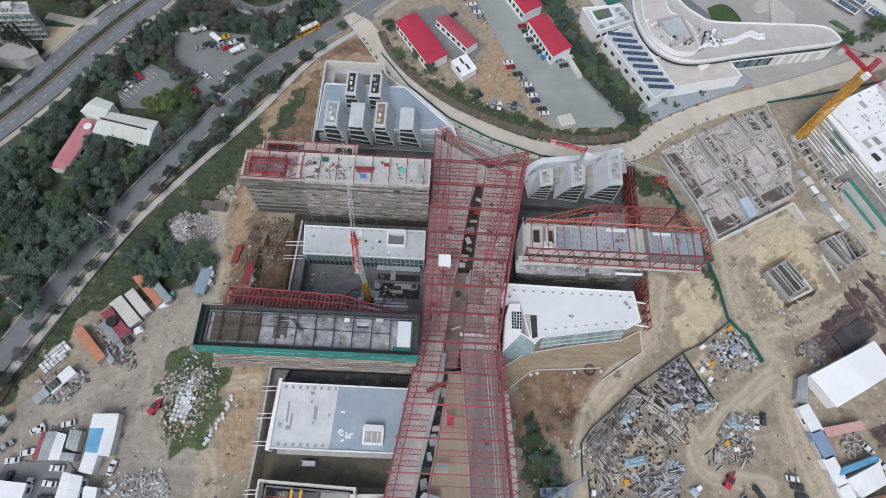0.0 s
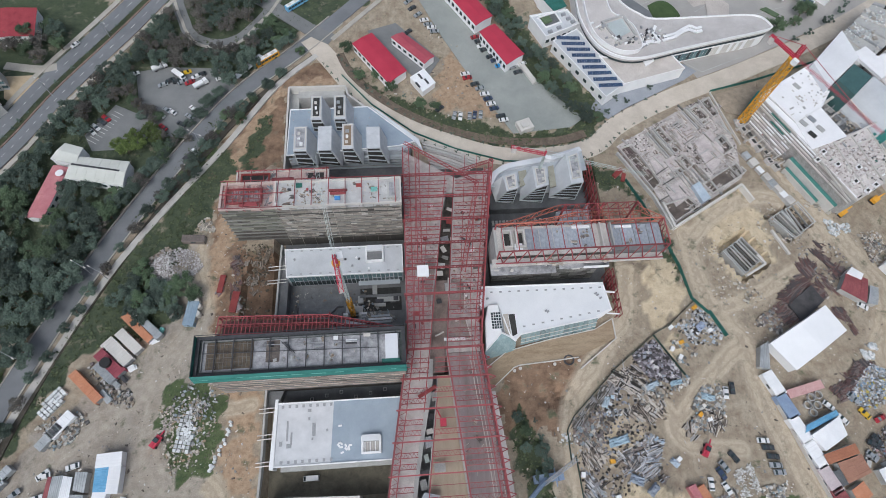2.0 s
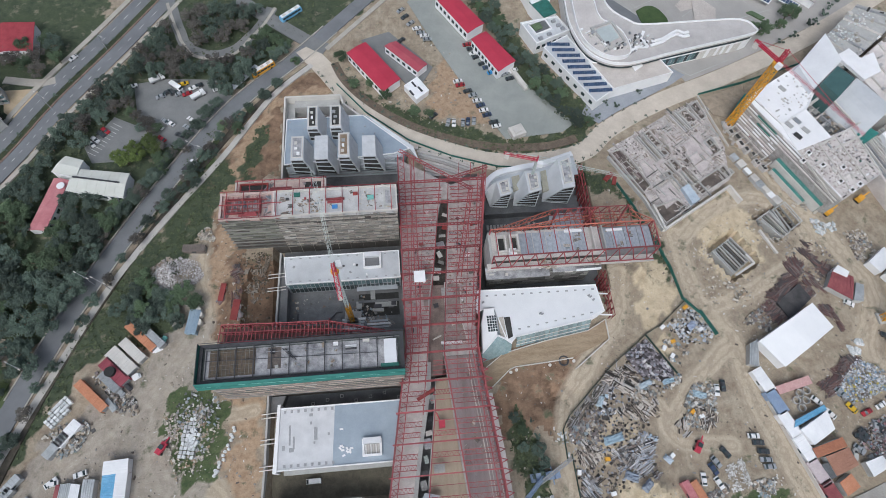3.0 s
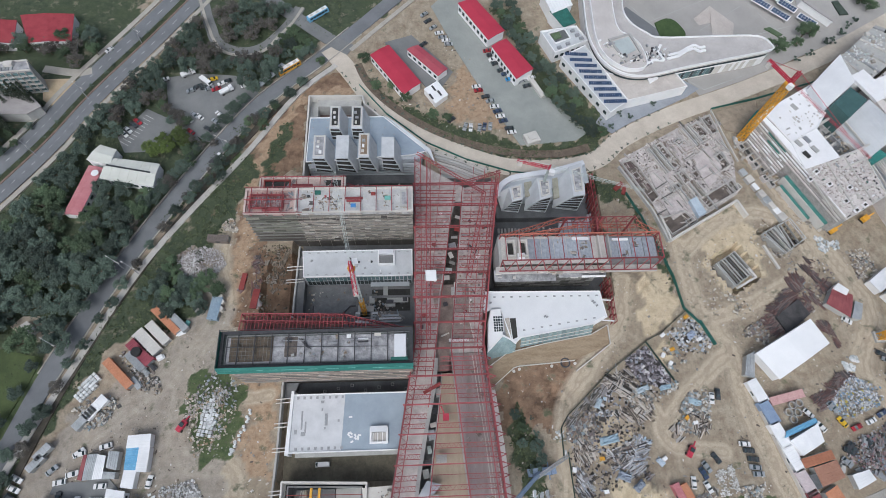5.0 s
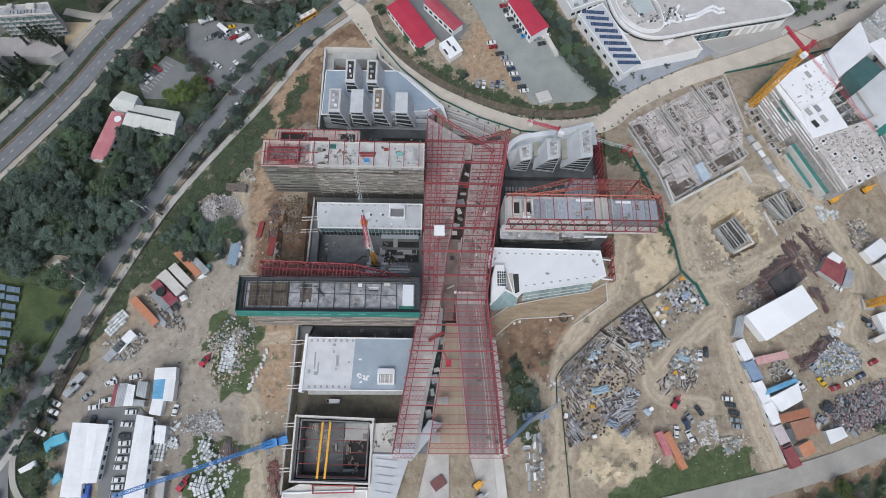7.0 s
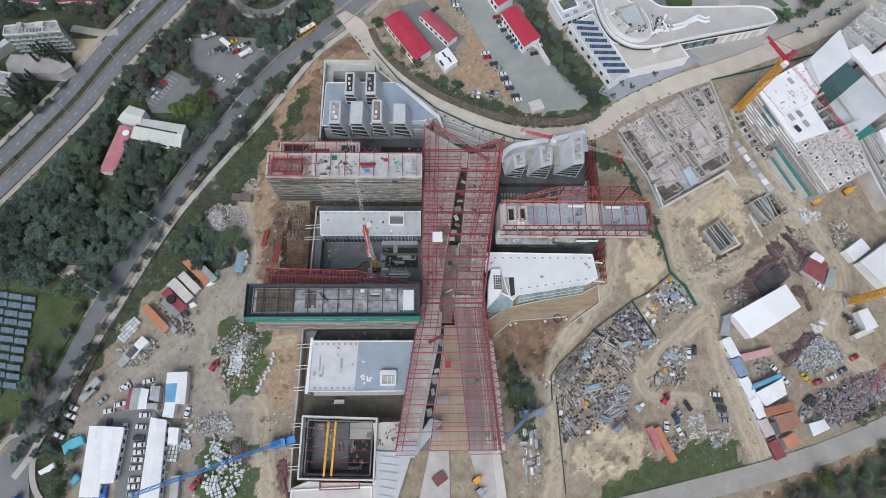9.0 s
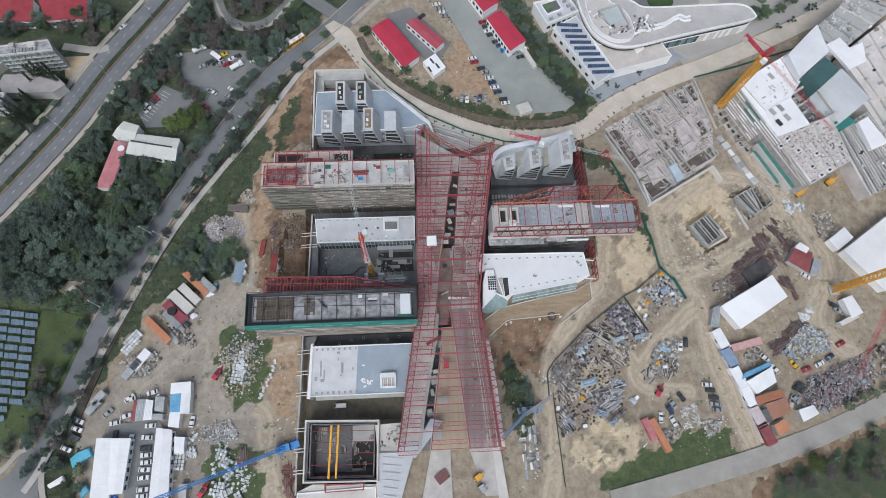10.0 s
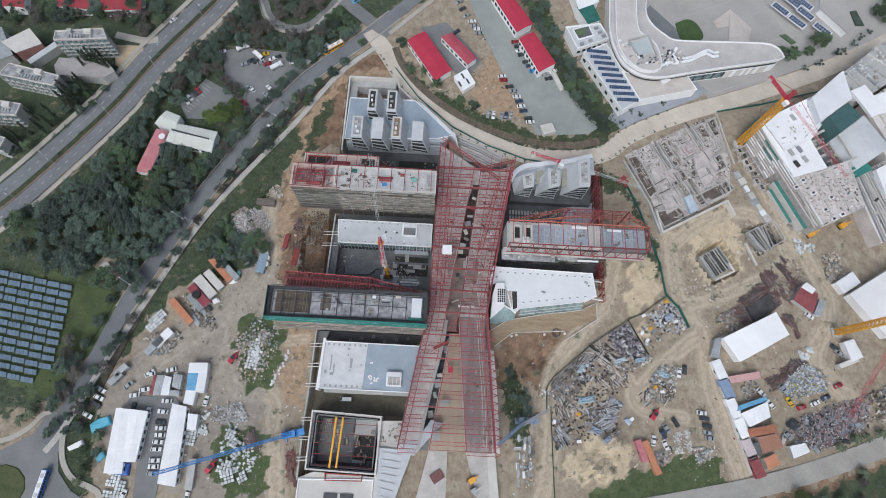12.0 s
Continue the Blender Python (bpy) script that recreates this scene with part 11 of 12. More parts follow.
for q, deg, lx, ly, m0, lb in (((-104.4, 38.6), -43, 6.5, 2.0, SHEET_GREY, "grey steel sheets"), ((-101.6, 40.0), -43, 5.0, 1.4, DARK_STEEL, "dark steel sections"), ((-92.6, 52.6), 20, 3.4, 2.4, SHEET_WHITE, "white sheeting"), ((-90.8, 56.0), 70, 2.4, 1.6, NET_PALE, "green plastic sheets"), ((-86.6, 62.4), -10, 3.0, 5.0, BOARD_GREY, "weathered boards"), ((-98.6, 42.8), 30, 2.6, 2.0, WHITE, "white bags"), ((-105.6, 33.6), -43, 5.6, 2.2, SHEET_GREY, "grey container panels")):
    st = thing("material_stack", "stack of " + lb + " beside the containers", "building material", *q, 0, "container yard stacks")
    for k in range(4):
        piece("sheet", st, q[0] + rng.uniform(-0.3, 0.3), q[1] + rng.uniform(-0.3, 0.3), 0.25 + k * 0.3, lx * rng.uniform(0.8, 1), ly * rng.uniform(0.7, 1), 0.22, m0, deg + rng.uniform(-8, 8))
heap("scrap_heap", [(-112.5, 42.0), (-101.0, 31.6), (-97.6, 34.0), (-101.4, 38.6), (-108.4, 44.6)], 230, 0.4, 1.5, EDGE_SCRAP, "dark scrap between the containers", 0.6, False, 119, way=-43)
heap("scrap_heap", [(-116.1, 50.8), (-109.1, 40.6), (-94.8, 31.1), (-99.3, 28.4), (-110.4, 34.1)], 160, 0.6, 1.6, SCRAP, "clutter beside the containers", 1, seed=48)
heap("scrap_heap", [(-99.9, -1.9), (-92.9, -5.0), (-92.5, -16.4), (-98.7, -14.4)], 140, 0.6, 1.5, BALES, "pale clutter behind the sheds", 1, seed=49)
heap("rubble", [(-91.4, -2.6), (-79.9, 0.2), (-76.2, -7.7), (-85.5, -9.3), (-92.7, -8.5)], 900, 0.3, 1.2, many("grey_tip", [(0.5, 0.5, 0.49), (0.36, 0.355, 0.345), (0.6, 0.6, 0.59), (0.26, 0.25, 0.235), (0.44, 0.43, 0.42)], 0.9), "grey rubble spread beside the track", 1.2, seed=50)
heap("bank_rubble", [(-71.4, 91.1), (-63.1, 89.5), (-64.0, 75.7), (-64.5, 59.0), (-68.8, 61.5), (-68.4, 78.2)], 130, 0.6, 1.8, MAROON_SCRAP, "loose boards down the excavation bank", 0.6, True, 51)
heap("steel_stock", [(-77.8, -8.6), (-70.9, -8.4), (-69.7, -18.7), (-75.4, -18.7)], 150, 1.4, 2.6, MAROON_SCRAP, "rust-dark steel bars laid out among the weeds", 0.1, True, 123, way=88)
heap("steel_stock", [(-72.1, 76.6), (-70.5, 78.1), (-70.4, 69.7), (-72.0, 70.1)], 30, 1.0, 2.0, SCRAP_RED, "red steel stock beside the track", 0.6, True, 52)
heap("steel_stock", [(-67.6, 68.4), (-64.6, 69.4), (-64.1, 61.7), (-67.2, 61.6)], 40, 1.0, 2.0, SCRAP_RED, "red steel stock beside the track", 0.6, True, 53)
solid("steel_stock", Geo().turned(-71.1, 72.9, 0, 2.0, 7, 1.0, -8), RED_DARK, "stack of red steel beams beside the track", "building material")
solid("steel_stock", Geo().turned(-65.7, 65.5, 0, 2.6, 8, 1.0, -8), RED_DARK, "stack of red steel beams beside the track", "building material")
heap("steel_stock", [(-58.7, -19.3), (-54.7, -19.1), (-53.1, -31.7), (-57.2, -31.9)], 260, 1.0, 2.2, many("dark_red_bars", [(0.16, 0.05, 0.05), (0.1, 0.05, 0.045), (0.24, 0.1, 0.09), (0.2, 0.13, 0.11)], 0.7), "bundles of dark red steel beside the hall", 0.6, True, 54, way=90)
for q, m in (([(-86.8, 17.7)][0], CRANE_RED), ([(-88.7, -26.7)][0], CRANE_RED), ([(97.5, 2.7)][0], CRANE_RED)):
    fk = thing("telehandler", "small red telehandler on the sandy track", "vehicle", *q, 0, "telehandlers")
    part("body", Geo().turned(*q, 0.6, 4.2, 1.9, 2.0, 55), m, fk)
    part("cab", Geo().turned(q[0] + 0.3, q[1] + 0.4, 2.0, 1.4, 1.4, 2.8, 55), GLASS_DARK, fk)
    part("boom", Geo().beam((q[0] - 1, q[1] - 1.5, 2.2), (q[0] + 2.4, q[1] + 3.4, 1.4), 0.4), m, fk)
    for i, j in ((-1.2, -1), (1.2, -1), (-1.2, 1), (1.2, 1)):
        wx, wy = q[0] + 0.57 * i * 1.2 - 0.8 * j, q[1] + 0.8 * i * 1.2 + 0.57 * j
        part("wheel", Geo().tube((wx - 0.2, wy, 0.55), (wx + 0.2, wy, 0.55), 0.55, 0.55, 10), BLACK, fk)

# solar field in the south-west
SOLAR = [(-219.3, 50.6), (-197.4, 52.9), (-165.4, 46.5), (-162.8, 22.4), (-167.4, 1.1), (-183.0, 4.1), (-205.6, 8.2)]
table = thing("solar_table", "tilted table of dark grey-blue solar panels on posts", "solar panel", 0, 0, 0, "solar field tables")
for i in range(3):
    piece("panel", table, -1.8 + i * 1.8, 0, 1.3, 1.7, 2.3, 0.06, PANEL_FIELD).matrix_basis = pose(-1.8 + i * 1.8, 0, 1.3, 22) @ Matrix.Diagonal((1.7, 2.3, 0.06, 1))
part("support", Geo().box(-1.7, -0.06, 0, -1.5, 0.06, 1.2).box(1.5, -0.06, 0, 1.7, 0.06, 1.2), GREY_STEEL, table)
first = True
for i in range(-3, 19):
    for j in range(0, 20):
        x, y = -236 + i * 5.9 - 0.5 * (j % 2), 58 - j * 3.5 - i * 1.0 + 10
        if inside(x, y, SOLAR):
            if first:
                table.location, first = (x, y, 0.1), False
            else:
                copy_thing(table, pose(x, y, 0.1, 0, 0, -7))

# vehicles


def wheel_at(parent, x, y, r=0.33):
    part("wheel", Geo().tube((x, y - 0.11, r), (x, y + 0.11, r), r, r, 12), BLACK, parent)


def hull(stations, half):
    """A closed body from side stations (x, z) run across a width, its top drawn in."""
    g = Geo()
    n = len(stations)
    pts = [(x, -half + (0.16 if z > 1.0 else 0.03), z) for x, z in stations] + [(x, half - (0.16 if z > 1.0 else 0.03), z) for x, z in stations]
    return g.add(pts, [(k, (k + 1) % n, n + (k + 1) % n, n + k) for k in range(n)] + [tuple(range(n))[::-1], tuple(range(n, 2 * n))])


PAINT = {
    "w": ("white", mat("white_car_paint", (0.7, 0.7, 0.7), (0.76, 0.76, 0.76), 0.5, 0.3, grain=0.02, bump=0)),
    "s": ("silver", mat("silver_car_paint", (0.36, 0.38, 0.4), (0.42, 0.44, 0.46), 0.5, 0.3, metal=0.4, grain=0.02, bump=0)),
    "d": ("dark grey", mat("dark_car_paint", (0.04, 0.045, 0.05), (0.06, 0.065, 0.07), 0.5, 0.3, grain=0.02, bump=0)),
    "r": ("red", mat("red_car_paint", (0.3, 0.02, 0.03), (0.36, 0.03, 0.04), 0.5, 0.3, grain=0.02, bump=0)),
    "b": ("blue", mat("blue_car_paint", (0.03, 0.25, 0.55), (0.05, 0.3, 0.6), 0.5, 0.3, grain=0.02, bump=0)),
    "n": ("navy", mat("navy_car_paint", (0.03, 0.05, 0.1), (0.05, 0.07, 0.13), 0.5, 0.3, grain=0.02, bump=0)),
    "y": ("yellow", mat("yellow_car_paint", (0.65, 0.42, 0.02), (0.7, 0.46, 0.04), 0.5, 0.35, grain=0.02, bump=0)),
}
CARS = {}


def car(colour, van=False):
    word, paint = PAINT[colour]
    t = thing("van" if van else "car", word + (" panel van parked in the court" if van else " car parked on the sandy ground"), "van" if van else "car", 0, 0, 0, "parked cars")
    if van:
        part("body", hull([(-2.6, 0.35), (2.5, 0.35), (2.6, 1.0), (1.7, 1.9), (1.4, 2.1), (-2.55, 2.1)], 0.95), paint, t)
        part("windscreen", hull([(2.42, 1.1), (2.5, 1.15), (1.72, 1.93), (1.6, 1.85)], 0.85), GLASS_DARK, t)
    else:
        part("body", hull([(-2.15, 0.3), (2.15, 0.3), (2.2, 0.62), (2.05, 0.85), (0.95, 0.98), (-1.55, 1.0), (-2.1, 0.95), (-2.2, 0.6)], 0.89), paint, t)
        part("roof", hull([(0.35, 1.36), (0.2, 1.44), (-1.0, 1.44), (-1.2, 1.36)], 0.72), paint, t)
        part("windscreen", hull([(1.05, 0.99), (0.35, 1.38), (0.25, 1.36), (0.6, 0.98)], 0.82), GLASS_DARK, t)
        part("rear_window", hull([(-1.15, 1.38), (-1.75, 1.0), (-1.4, 0.98), (-1.05, 1.36)], 0.82), GLASS_DARK, t)
    for x in (-1.3, 1.35):
        for y in (-0.82, 0.82):
            wheel_at(t, x, y)
    return t


def park(colour, x, y, deg, z=None, van=False):
    z = max(0.32, float(height(x, y))) if z is None else z
    key = (colour, van)
    if key in CARS:
        return copy_thing(CARS[key], pose(x, y, z, 0, 0, deg))
    t = CARS[key] = car(colour, van)
    t.matrix_basis = pose(x, y, z, 0, 0, deg)
    return t


def lot(pts, colours, deg):
    for k, (x, y) in enumerate(pts):
        park(colours[k % len(colours)], x, y, deg + rng.uniform(-6, 6) + (180 if rng.random() < 0.4 else 0))


lot([(12.3, 205.1), (14.0, 202.2), (15.6, 200.1), (16.9, 197.6)], "wsws", 8)
lot([(29.2, 170.9), (30.1, 168.6), (33.2, 164.9), (35.3, 162.3), (37.1, 159.0), (38.3, 156.3), (39.4, 153.4), (40.6, 150.7), (43.0, 146.5), (44.1, 144.3)], "wrdswnwndw", 12)
lot([(22.5, 147.5), (25.1, 147.0), (29.2, 147.0), (31.5, 147.5), (34.2, 147.6)], "swsns", 78)
lot([(36.0, 193.4), (37.6, 190.6), (38.5, 187.7), (39.7, 185.3), (42.1, 181.1), (44.0, 178.7), (45.8, 175.6)], "rdwddnb", 15)
lot([(51.5, 174.3), (53.9, 171.3), (56.4, 176.0)], "sdw", 20)
lot([(6.8, 213.1), (4.2, 197.7), (16.2, 151.5), (5.0, 217.6), (9.4, 208.7)], "dddss", 40)
lot([(-126.5, 151.5), (-128.1, 149.7), (-129.9, 146.9), (-131.2, 144.8)], "rdww", -42)
lot([(-118.5, 175.6), (-105.3, 169.1), (-102.4, 171.5), (-99.4, 171.0), (-97.0, 170.4), (-91.5, 173.3), (-89.3, 174.5), (-96.0, 175.8), (-80.6, 172.0), (-93.9, 170.0)], "wsddswdywr", 25)
lot([(-104.1, 152.3), (-99.4, 154.0), (-101.6, 154.9), (-94.7, 147.3), (-102.2, 145.8), (-91.8, 151.2), (-90.6, 155.3)], "wwsdrsw", -35)
lot([(-121.7, 2.9), (-120.7, 9.4), (-112.2, 11.7), (-125.5, 0.4)], "wwww", 10)
lot([(-140.0, 2.0), (-140.1, -1.2), (-140.6, -4.0), (-143.1, -8.5)], "wwdw", -28)
lot([(-112.3, -5.7), (-111.5, -1.3), (-112.4, -9.8), (-111.9, -12.3), (-111.6, -15.0), (-111.9, -17.7), (-112.0, -20.6), (-111.8, -24.9), (-111.8, -27.3), (-111.7, -29.9)], "wwdwwwwwws", 3)
lot([(-95.1, -0.5), (-121.3, -38.4), (-96.0, -37.3)], "www", 80)
lot([(-118.3, -6.4), (-124.8, -4.7)], "wd", 85)
lot([(118.5, 4.6), (119.5, 2.3), (120.4, -0.7), (120.4, -3.5), (121.1, -5.8)], "wddss", -8)
lot([(106.6, 0.1), (102.4, -2.7), (100.8, -4.8), (101.4, -9.4)], "dsnw", -62)
lot([(96.4, -7.8), (112.7, 22.8), (110.0, 21.4)], "wdw", 80)
lot([(146.1, 14.6), (149.5, 9.7), (156.1, 16.8), (158.3, 11.1)], "wwsy", -52)
lot([(163.3, 9.1), (169.7, 11.1), (174.9, 13.8), (181.5, 19.3)], "rwnr", 22)
lot([(159.1, 2.0), (155.3, -3.0), (165.9, 3.5)], "dsd", -60)
lot([(173.6, 50.4), (183.1, 36.4), (184.4, 33.7), (157.4, 0.8)], "wdsd", -35)
lot([(-147.5, 193.8)], "w", 52)
lot([(-128.8, 4.4), (-121.0, 9.8)], "sw", 40)
park("w", *(-36.8, 3.3), 180, -5.9, True)


def bus(x, y, deg, side_mat, label):
    t = thing("bus", label, "bus", 0, 0, 0, "buses")
    part("body", hull([(-6, 0.4), (6, 0.4), (6, 2.7), (5.8, 3.0), (-5.8, 3.0), (-6, 2.7)], 1.27), side_mat, t)
    part("roof", Geo().box(-5.6, -0.95, 3.0, 5.6, 0.95, 3.12), SHEET_WHITE, t)
    for k in range(3):
        part("roof_unit", Geo().box(-4.5 + k * 3.6, -0.6, 3.12, -2.9 + k * 3.6, 0.6, 3.35), CONCRETE_PALE, t)
    for k in range(6):
        for s in (-1.2, 1.2):
            part("window", Geo().box(-5.3 + k * 1.8, s - 0.06, 1.5, -3.8 + k * 1.8, s + 0.06, 2.5), GLASS_DARK, t)
    part("windscreen", Geo().box(5.9, -1.0, 1.2, 6.04, 1.0, 2.6), GLASS_DARK, t)
    for x0 in (-3.6, 3.8):
        for s in (-1.15, 1.15):
            wheel_at(t, x0, s, 0.48)
    t.matrix_basis = pose(x, y, 0.42, 0, 0, deg)
    return t


bus(*(-60.7, 181.9), 38, YELLOW, "white-roofed bus with yellow sides on the road")
bus(*(-154.1, -35.9), 84, mat("blue_bus_paint", (0.04, 0.12, 0.4), (0.08, 0.2, 0.5), 0.5, 0.4), "white-roofed bus with blue sides at the roundabout")
bus(*(-48.9, 216.4), 40, SHEET_BLUE, "white-roofed bus on the junction road")


def truck(x, y, deg, load, label):
    t = thing("truck", label, "truck", 0, 0, 0, "trucks")
    part("cab", hull([(1.6, 0.6), (3.4, 0.6), (3.45, 1.6), (3.1, 2.6), (1.6, 2.6)], 1.1), SHEET_WHITE, t)
    part("windscreen", Geo().add([(3.47, -0.95, 1.65), (3.47, 0.95, 1.65), (3.14, 0.9, 2.5), (3.14, -0.9, 2.5)], [(0, 1, 2, 3)]), GLASS_DARK, t)
    part("bed", Geo().box(-3.4, -1.15, 0.9, 1.4, 1.15, 1.5), GREY_STEEL, t)
    part("load", Geo().box(-3.3, -1.05, 1.5, 1.3, 1.05, 2.2), load, t)
    for x0 in (-2.2, 2.4):
        for s in (-1.0, 1.0):
            wheel_at(t, x0, s, 0.45)
    t.matrix_basis = pose(x, y, 0.42, 0, 0, deg)
    return t


truck(*(-88.7, 130.3), 50, DARK_STEEL, "flat-bed truck on the tree-lined road")
truck(*(-108.0, 178.8), 30, WHITE, "white box truck in the car park")
truck(*(-99.0, 174.1), -40, WHITE, "white box truck in the car park")
truck(*(-88.8, 168.5), 35, WHITE, "white box truck in the car park")
shelter = thing("bus_shelter", "long grey bus shelter beside the road", "shelter", -68, 176, 0.3)
part("roof", Geo().prism([(-74.6, 171.2), (-72.6, 169.6), (-62.0, 182.2), (-64.2, 184.0)], 2.6, 2.9), CLADDING, shelter)
for x, y in ((-72.6, 171.6), (-69.2, 175.6), (-66.0, 179.4), (-63.6, 182.2)):
    part("post", Geo().tube((x, y, 0), (x, y, 2.6), 0.12), GREY_STEEL, shelter)

# trees and planting
tr = random.Random(99)


def leafy(g, cx, cy, cz, r, flat, count, size):
    """Small leaf clumps over a lobe."""
    for _ in range(count):
        u, v = tr.uniform(-1, 1), tr.uniform(0, math.tau)
        d = r * min(1.25, abs(tr.gauss(0.78, 0.24)))
        s = math.sqrt(1 - u * u)
        p = Vector((cx + d * s * math.cos(v), cy + d * s * math.sin(v), cz + d * u * flat))
        m = Euler((tr.uniform(-0.55, 0.55), tr.uniform(-0.55, 0.55), tr.uniform(0, 6.28))).to_matrix()
        k = size * tr.uniform(0.6, 1.3)
        pts = [m @ Vector(q) * k + p for q in ((-0.5, -0.3, 0), (0.1, -0.55, 0.1), (0.6, 0.1, 0), (0.15, 0.5, -0.1), (-0.45, 0.35, 0.12))]
        g.add(pts, [(0, 1, 2), (0, 2, 3), (0, 3, 4)])


def tree_meshes(kind, n):
    trunk, crown = Geo(), Geo()
    if kind == "cypress":
        trunk.tube((0, 0, -0.3), (0, 0, 3), 0.2, 0.12, 6)
        for k in range(9):
            leafy(crown, tr.uniform(-0.15, 0.15), tr.uniform(-0.15, 0.15), 1.2 + k * 1.15, 1.15 * (1 - (k / 9.5) ** 2) + 0.15, 1.1, 34, 0.55)
    elif kind == "palm":
        trunk.tube((0, 0, -0.3), (0.1, 0, 4.0), 0.35, 0.25, 8)
        for k in range(34):
            a, up = tr.uniform(0, 6.28), tr.uniform(-0.3, 1.0)
            base = Vector((0.1, 0, 4.0))
            last, w = base, 0.12
            for j in range(1, 6):
                f = j / 5
                nxt = base + Vector((math.cos(a) * 3.4 * f, math.sin(a) * 3.4 * f, up * 2.2 * f - 2.3 * f * f))
                side = Vector((-math.sin(a), math.cos(a), 0))
                wn_ = 0.42 * math.sin(math.pi * min(1, f * 0.9 + 0.1)) + 0.04
                crown.add([last - side * w, last + side * w, nxt + side * wn_, nxt - side * wn_], [(0, 1, 2, 3)])
                last, w = nxt, wn_
    else:
        tall, wide = (5.2, 2.9) if kind != "small" else (2.4, 1.3)
        lean = Vector((tr.uniform(-0.5, 0.5), tr.uniform(-0.5, 0.5), tall * 0.62))
        trunk.tube((0, 0, -0.4), lean * 0.55, 0.22 * wide / 2.9, 0.16 * wide / 2.9, 7)
        for k in range(15 if kind != "small" else 5):
            a = k * 2.4 + tr.uniform(-0.5, 0.5)
            d = wide * (0.2 + 0.72 * math.sqrt(tr.random())) if k else 0
            q = Vector((math.cos(a) * d, math.sin(a) * d, tall * (tr.uniform(0.62, 0.98) - 0.22 * (d / wide) ** 2)))
            trunk.tube(lean * 0.5, q, 0.1 * wide / 2.9, 0.03, 5)
            leafy(crown, q.x, q.y, q.z, wide * tr.uniform(0.22, 0.42), 0.7, int(tr.uniform(95, 160) * (0.55 if kind == "brown" else 1)) if kind != "small" else 40, 0.3 if kind != "small" else 0.3)
    return trunk, crown


LEAVES = {"dark": LEAF_DARK, "green": LEAF_GREEN, "brown": LEAF_BROWN, "cypress": CYPRESS, "palm": LEAF_PALM, "small": LEAF_DARK, "yellow": mat("yellowish_foliage", (0.06, 0.09, 0.022), (0.12, 0.16, 0.042), 0.4, 0.8, bump=0, rand=0.3, island=0.4)}
WORDS = {
    "dark": ("tree", "dark olive-green tree with a dense ragged crown"),
    "green": ("tree", "fresh green tree with a full ragged crown"),
    "brown": ("tree", "bare-looking brownish tree with thin foliage"),
    "cypress": ("cypress", "tall slim dark cypress beside the houses"),
    "palm": ("palm", "palm with a round crown of drooping fronds"),
    "yellow": ("tree", "yellowish green tree with a full leafy crown"),
    "small": ("shrub", "small dark shrub planted along the road"),
}
TREES = {}
for kind in LEAVES:
    TREES[kind] = []
    for n in range(2 if kind in ("cypress", "palm", "small") else 4):
        a, b = tree_meshes(kind, n)
        TREES[kind].append((a.mesh("trunk", BARK), b.mesh("crown", LEAVES[kind])))


def tree(kind, x, y, size, group=""):
    name, label = WORDS[kind]
    if group == "street trees":
        name, label = "street_tree", label.replace("crown", "crown beside the road")
    a, b = tr.choice(TREES[kind])
    z = max(float(height(x, y)), -0.5)
    if kind == "small":
        t = tagged(new(name, b), label, name, group)
        t.location = (x, y, z)
    else:
        t = thing(name, label, name, x, y, z, group)
    for nm, me in (("trunk", a), ("crown", b)) if kind != "small" else ():
        ob = new(nm, me)
        ob.parent = t
    t.rotation_euler = (0, 0, tr.uniform(0, 6.28))
    t.scale = (size, size, size * tr.uniform(0.85, 1.15) * (1.55 if kind == "cypress" else 1))
    return t


LOOP = curved(LOOP_ROAD, 8)


def grove(poly, gap, kinds, low, high, group):
    """Trees over a plan, at least gap apart."""
    xs, ys = [q[0] for q in poly], [q[1] for q in poly]
    area = (max(xs) - min(xs)) * (max(ys) - min(ys))
    got = []
    for _ in range(int(area / gap**2 * 5)):
        x, y = tr.uniform(min(xs), max(xs)), tr.uniform(min(ys), max(ys))
        if min(math.dist((x, y), q) for q in LOOP) < 4.2:
            continue
        if inside(x, y, poly) and not inside(x, y, CLEARING) and all(math.dist((x, y), q) > gap for q in got):
            got.append((x, y))
            tree(tr.choice(kinds), x, y, tr.uniform(low, high), group)


grove([(-195.2, 74.3), (-189.9, 83.1), (-174.0, 92.8), (-144.5, 91.7), (-119.5, 93.2), (-126.5, 68.6), (-135.6, 45.2), (-141.4, 48.8), (-157.9, 49.2), (-182.6, 56.6), (-197.1, 67.2)], 5.9, ("dark", "dark", "dark", "green"), 1.3, 1.85, "western wood")
grove([(-173.1, 94.3), (-154.8, 126.0), (-147.3, 145.3), (-143.3, 139.7), (-145.5, 131.4), (-149.6, 104.7), (-158.9, 90.8)], 4.9, ("dark", "dark", "green"), 1.15, 1.55, "trees by the carriageway")
grove([(-138.4, 97.9), (-134.1, 119.5), (-114.1, 115.5), (-109.4, 111.8), (-119.5, 93.2), (-136.5, 94.2)], 5.0, ("dark", "green", "dark"), 1.1, 1.5, "trees round the house")
grove([(-144.1, 147.9), (-134.9, 166.6), (-118.9, 192.8), (-106.5, 209.4), (-104.0, 217.3), (-99.9, 202.4), (-95.4, 192.3), (-82.0, 186.0), (-61.4, 189.7), (-67.5, 177.4), (-76.8, 168.6), (-86.7, 177.1), (-104.9, 180.0), (-118.0, 178.4), (-118.0, 161.6), (-124.1, 158.4), (-133.2, 143.0)], 4.9, ("dark", "dark", "dark", "brown"), 1.1, 1.5, "northern wood")
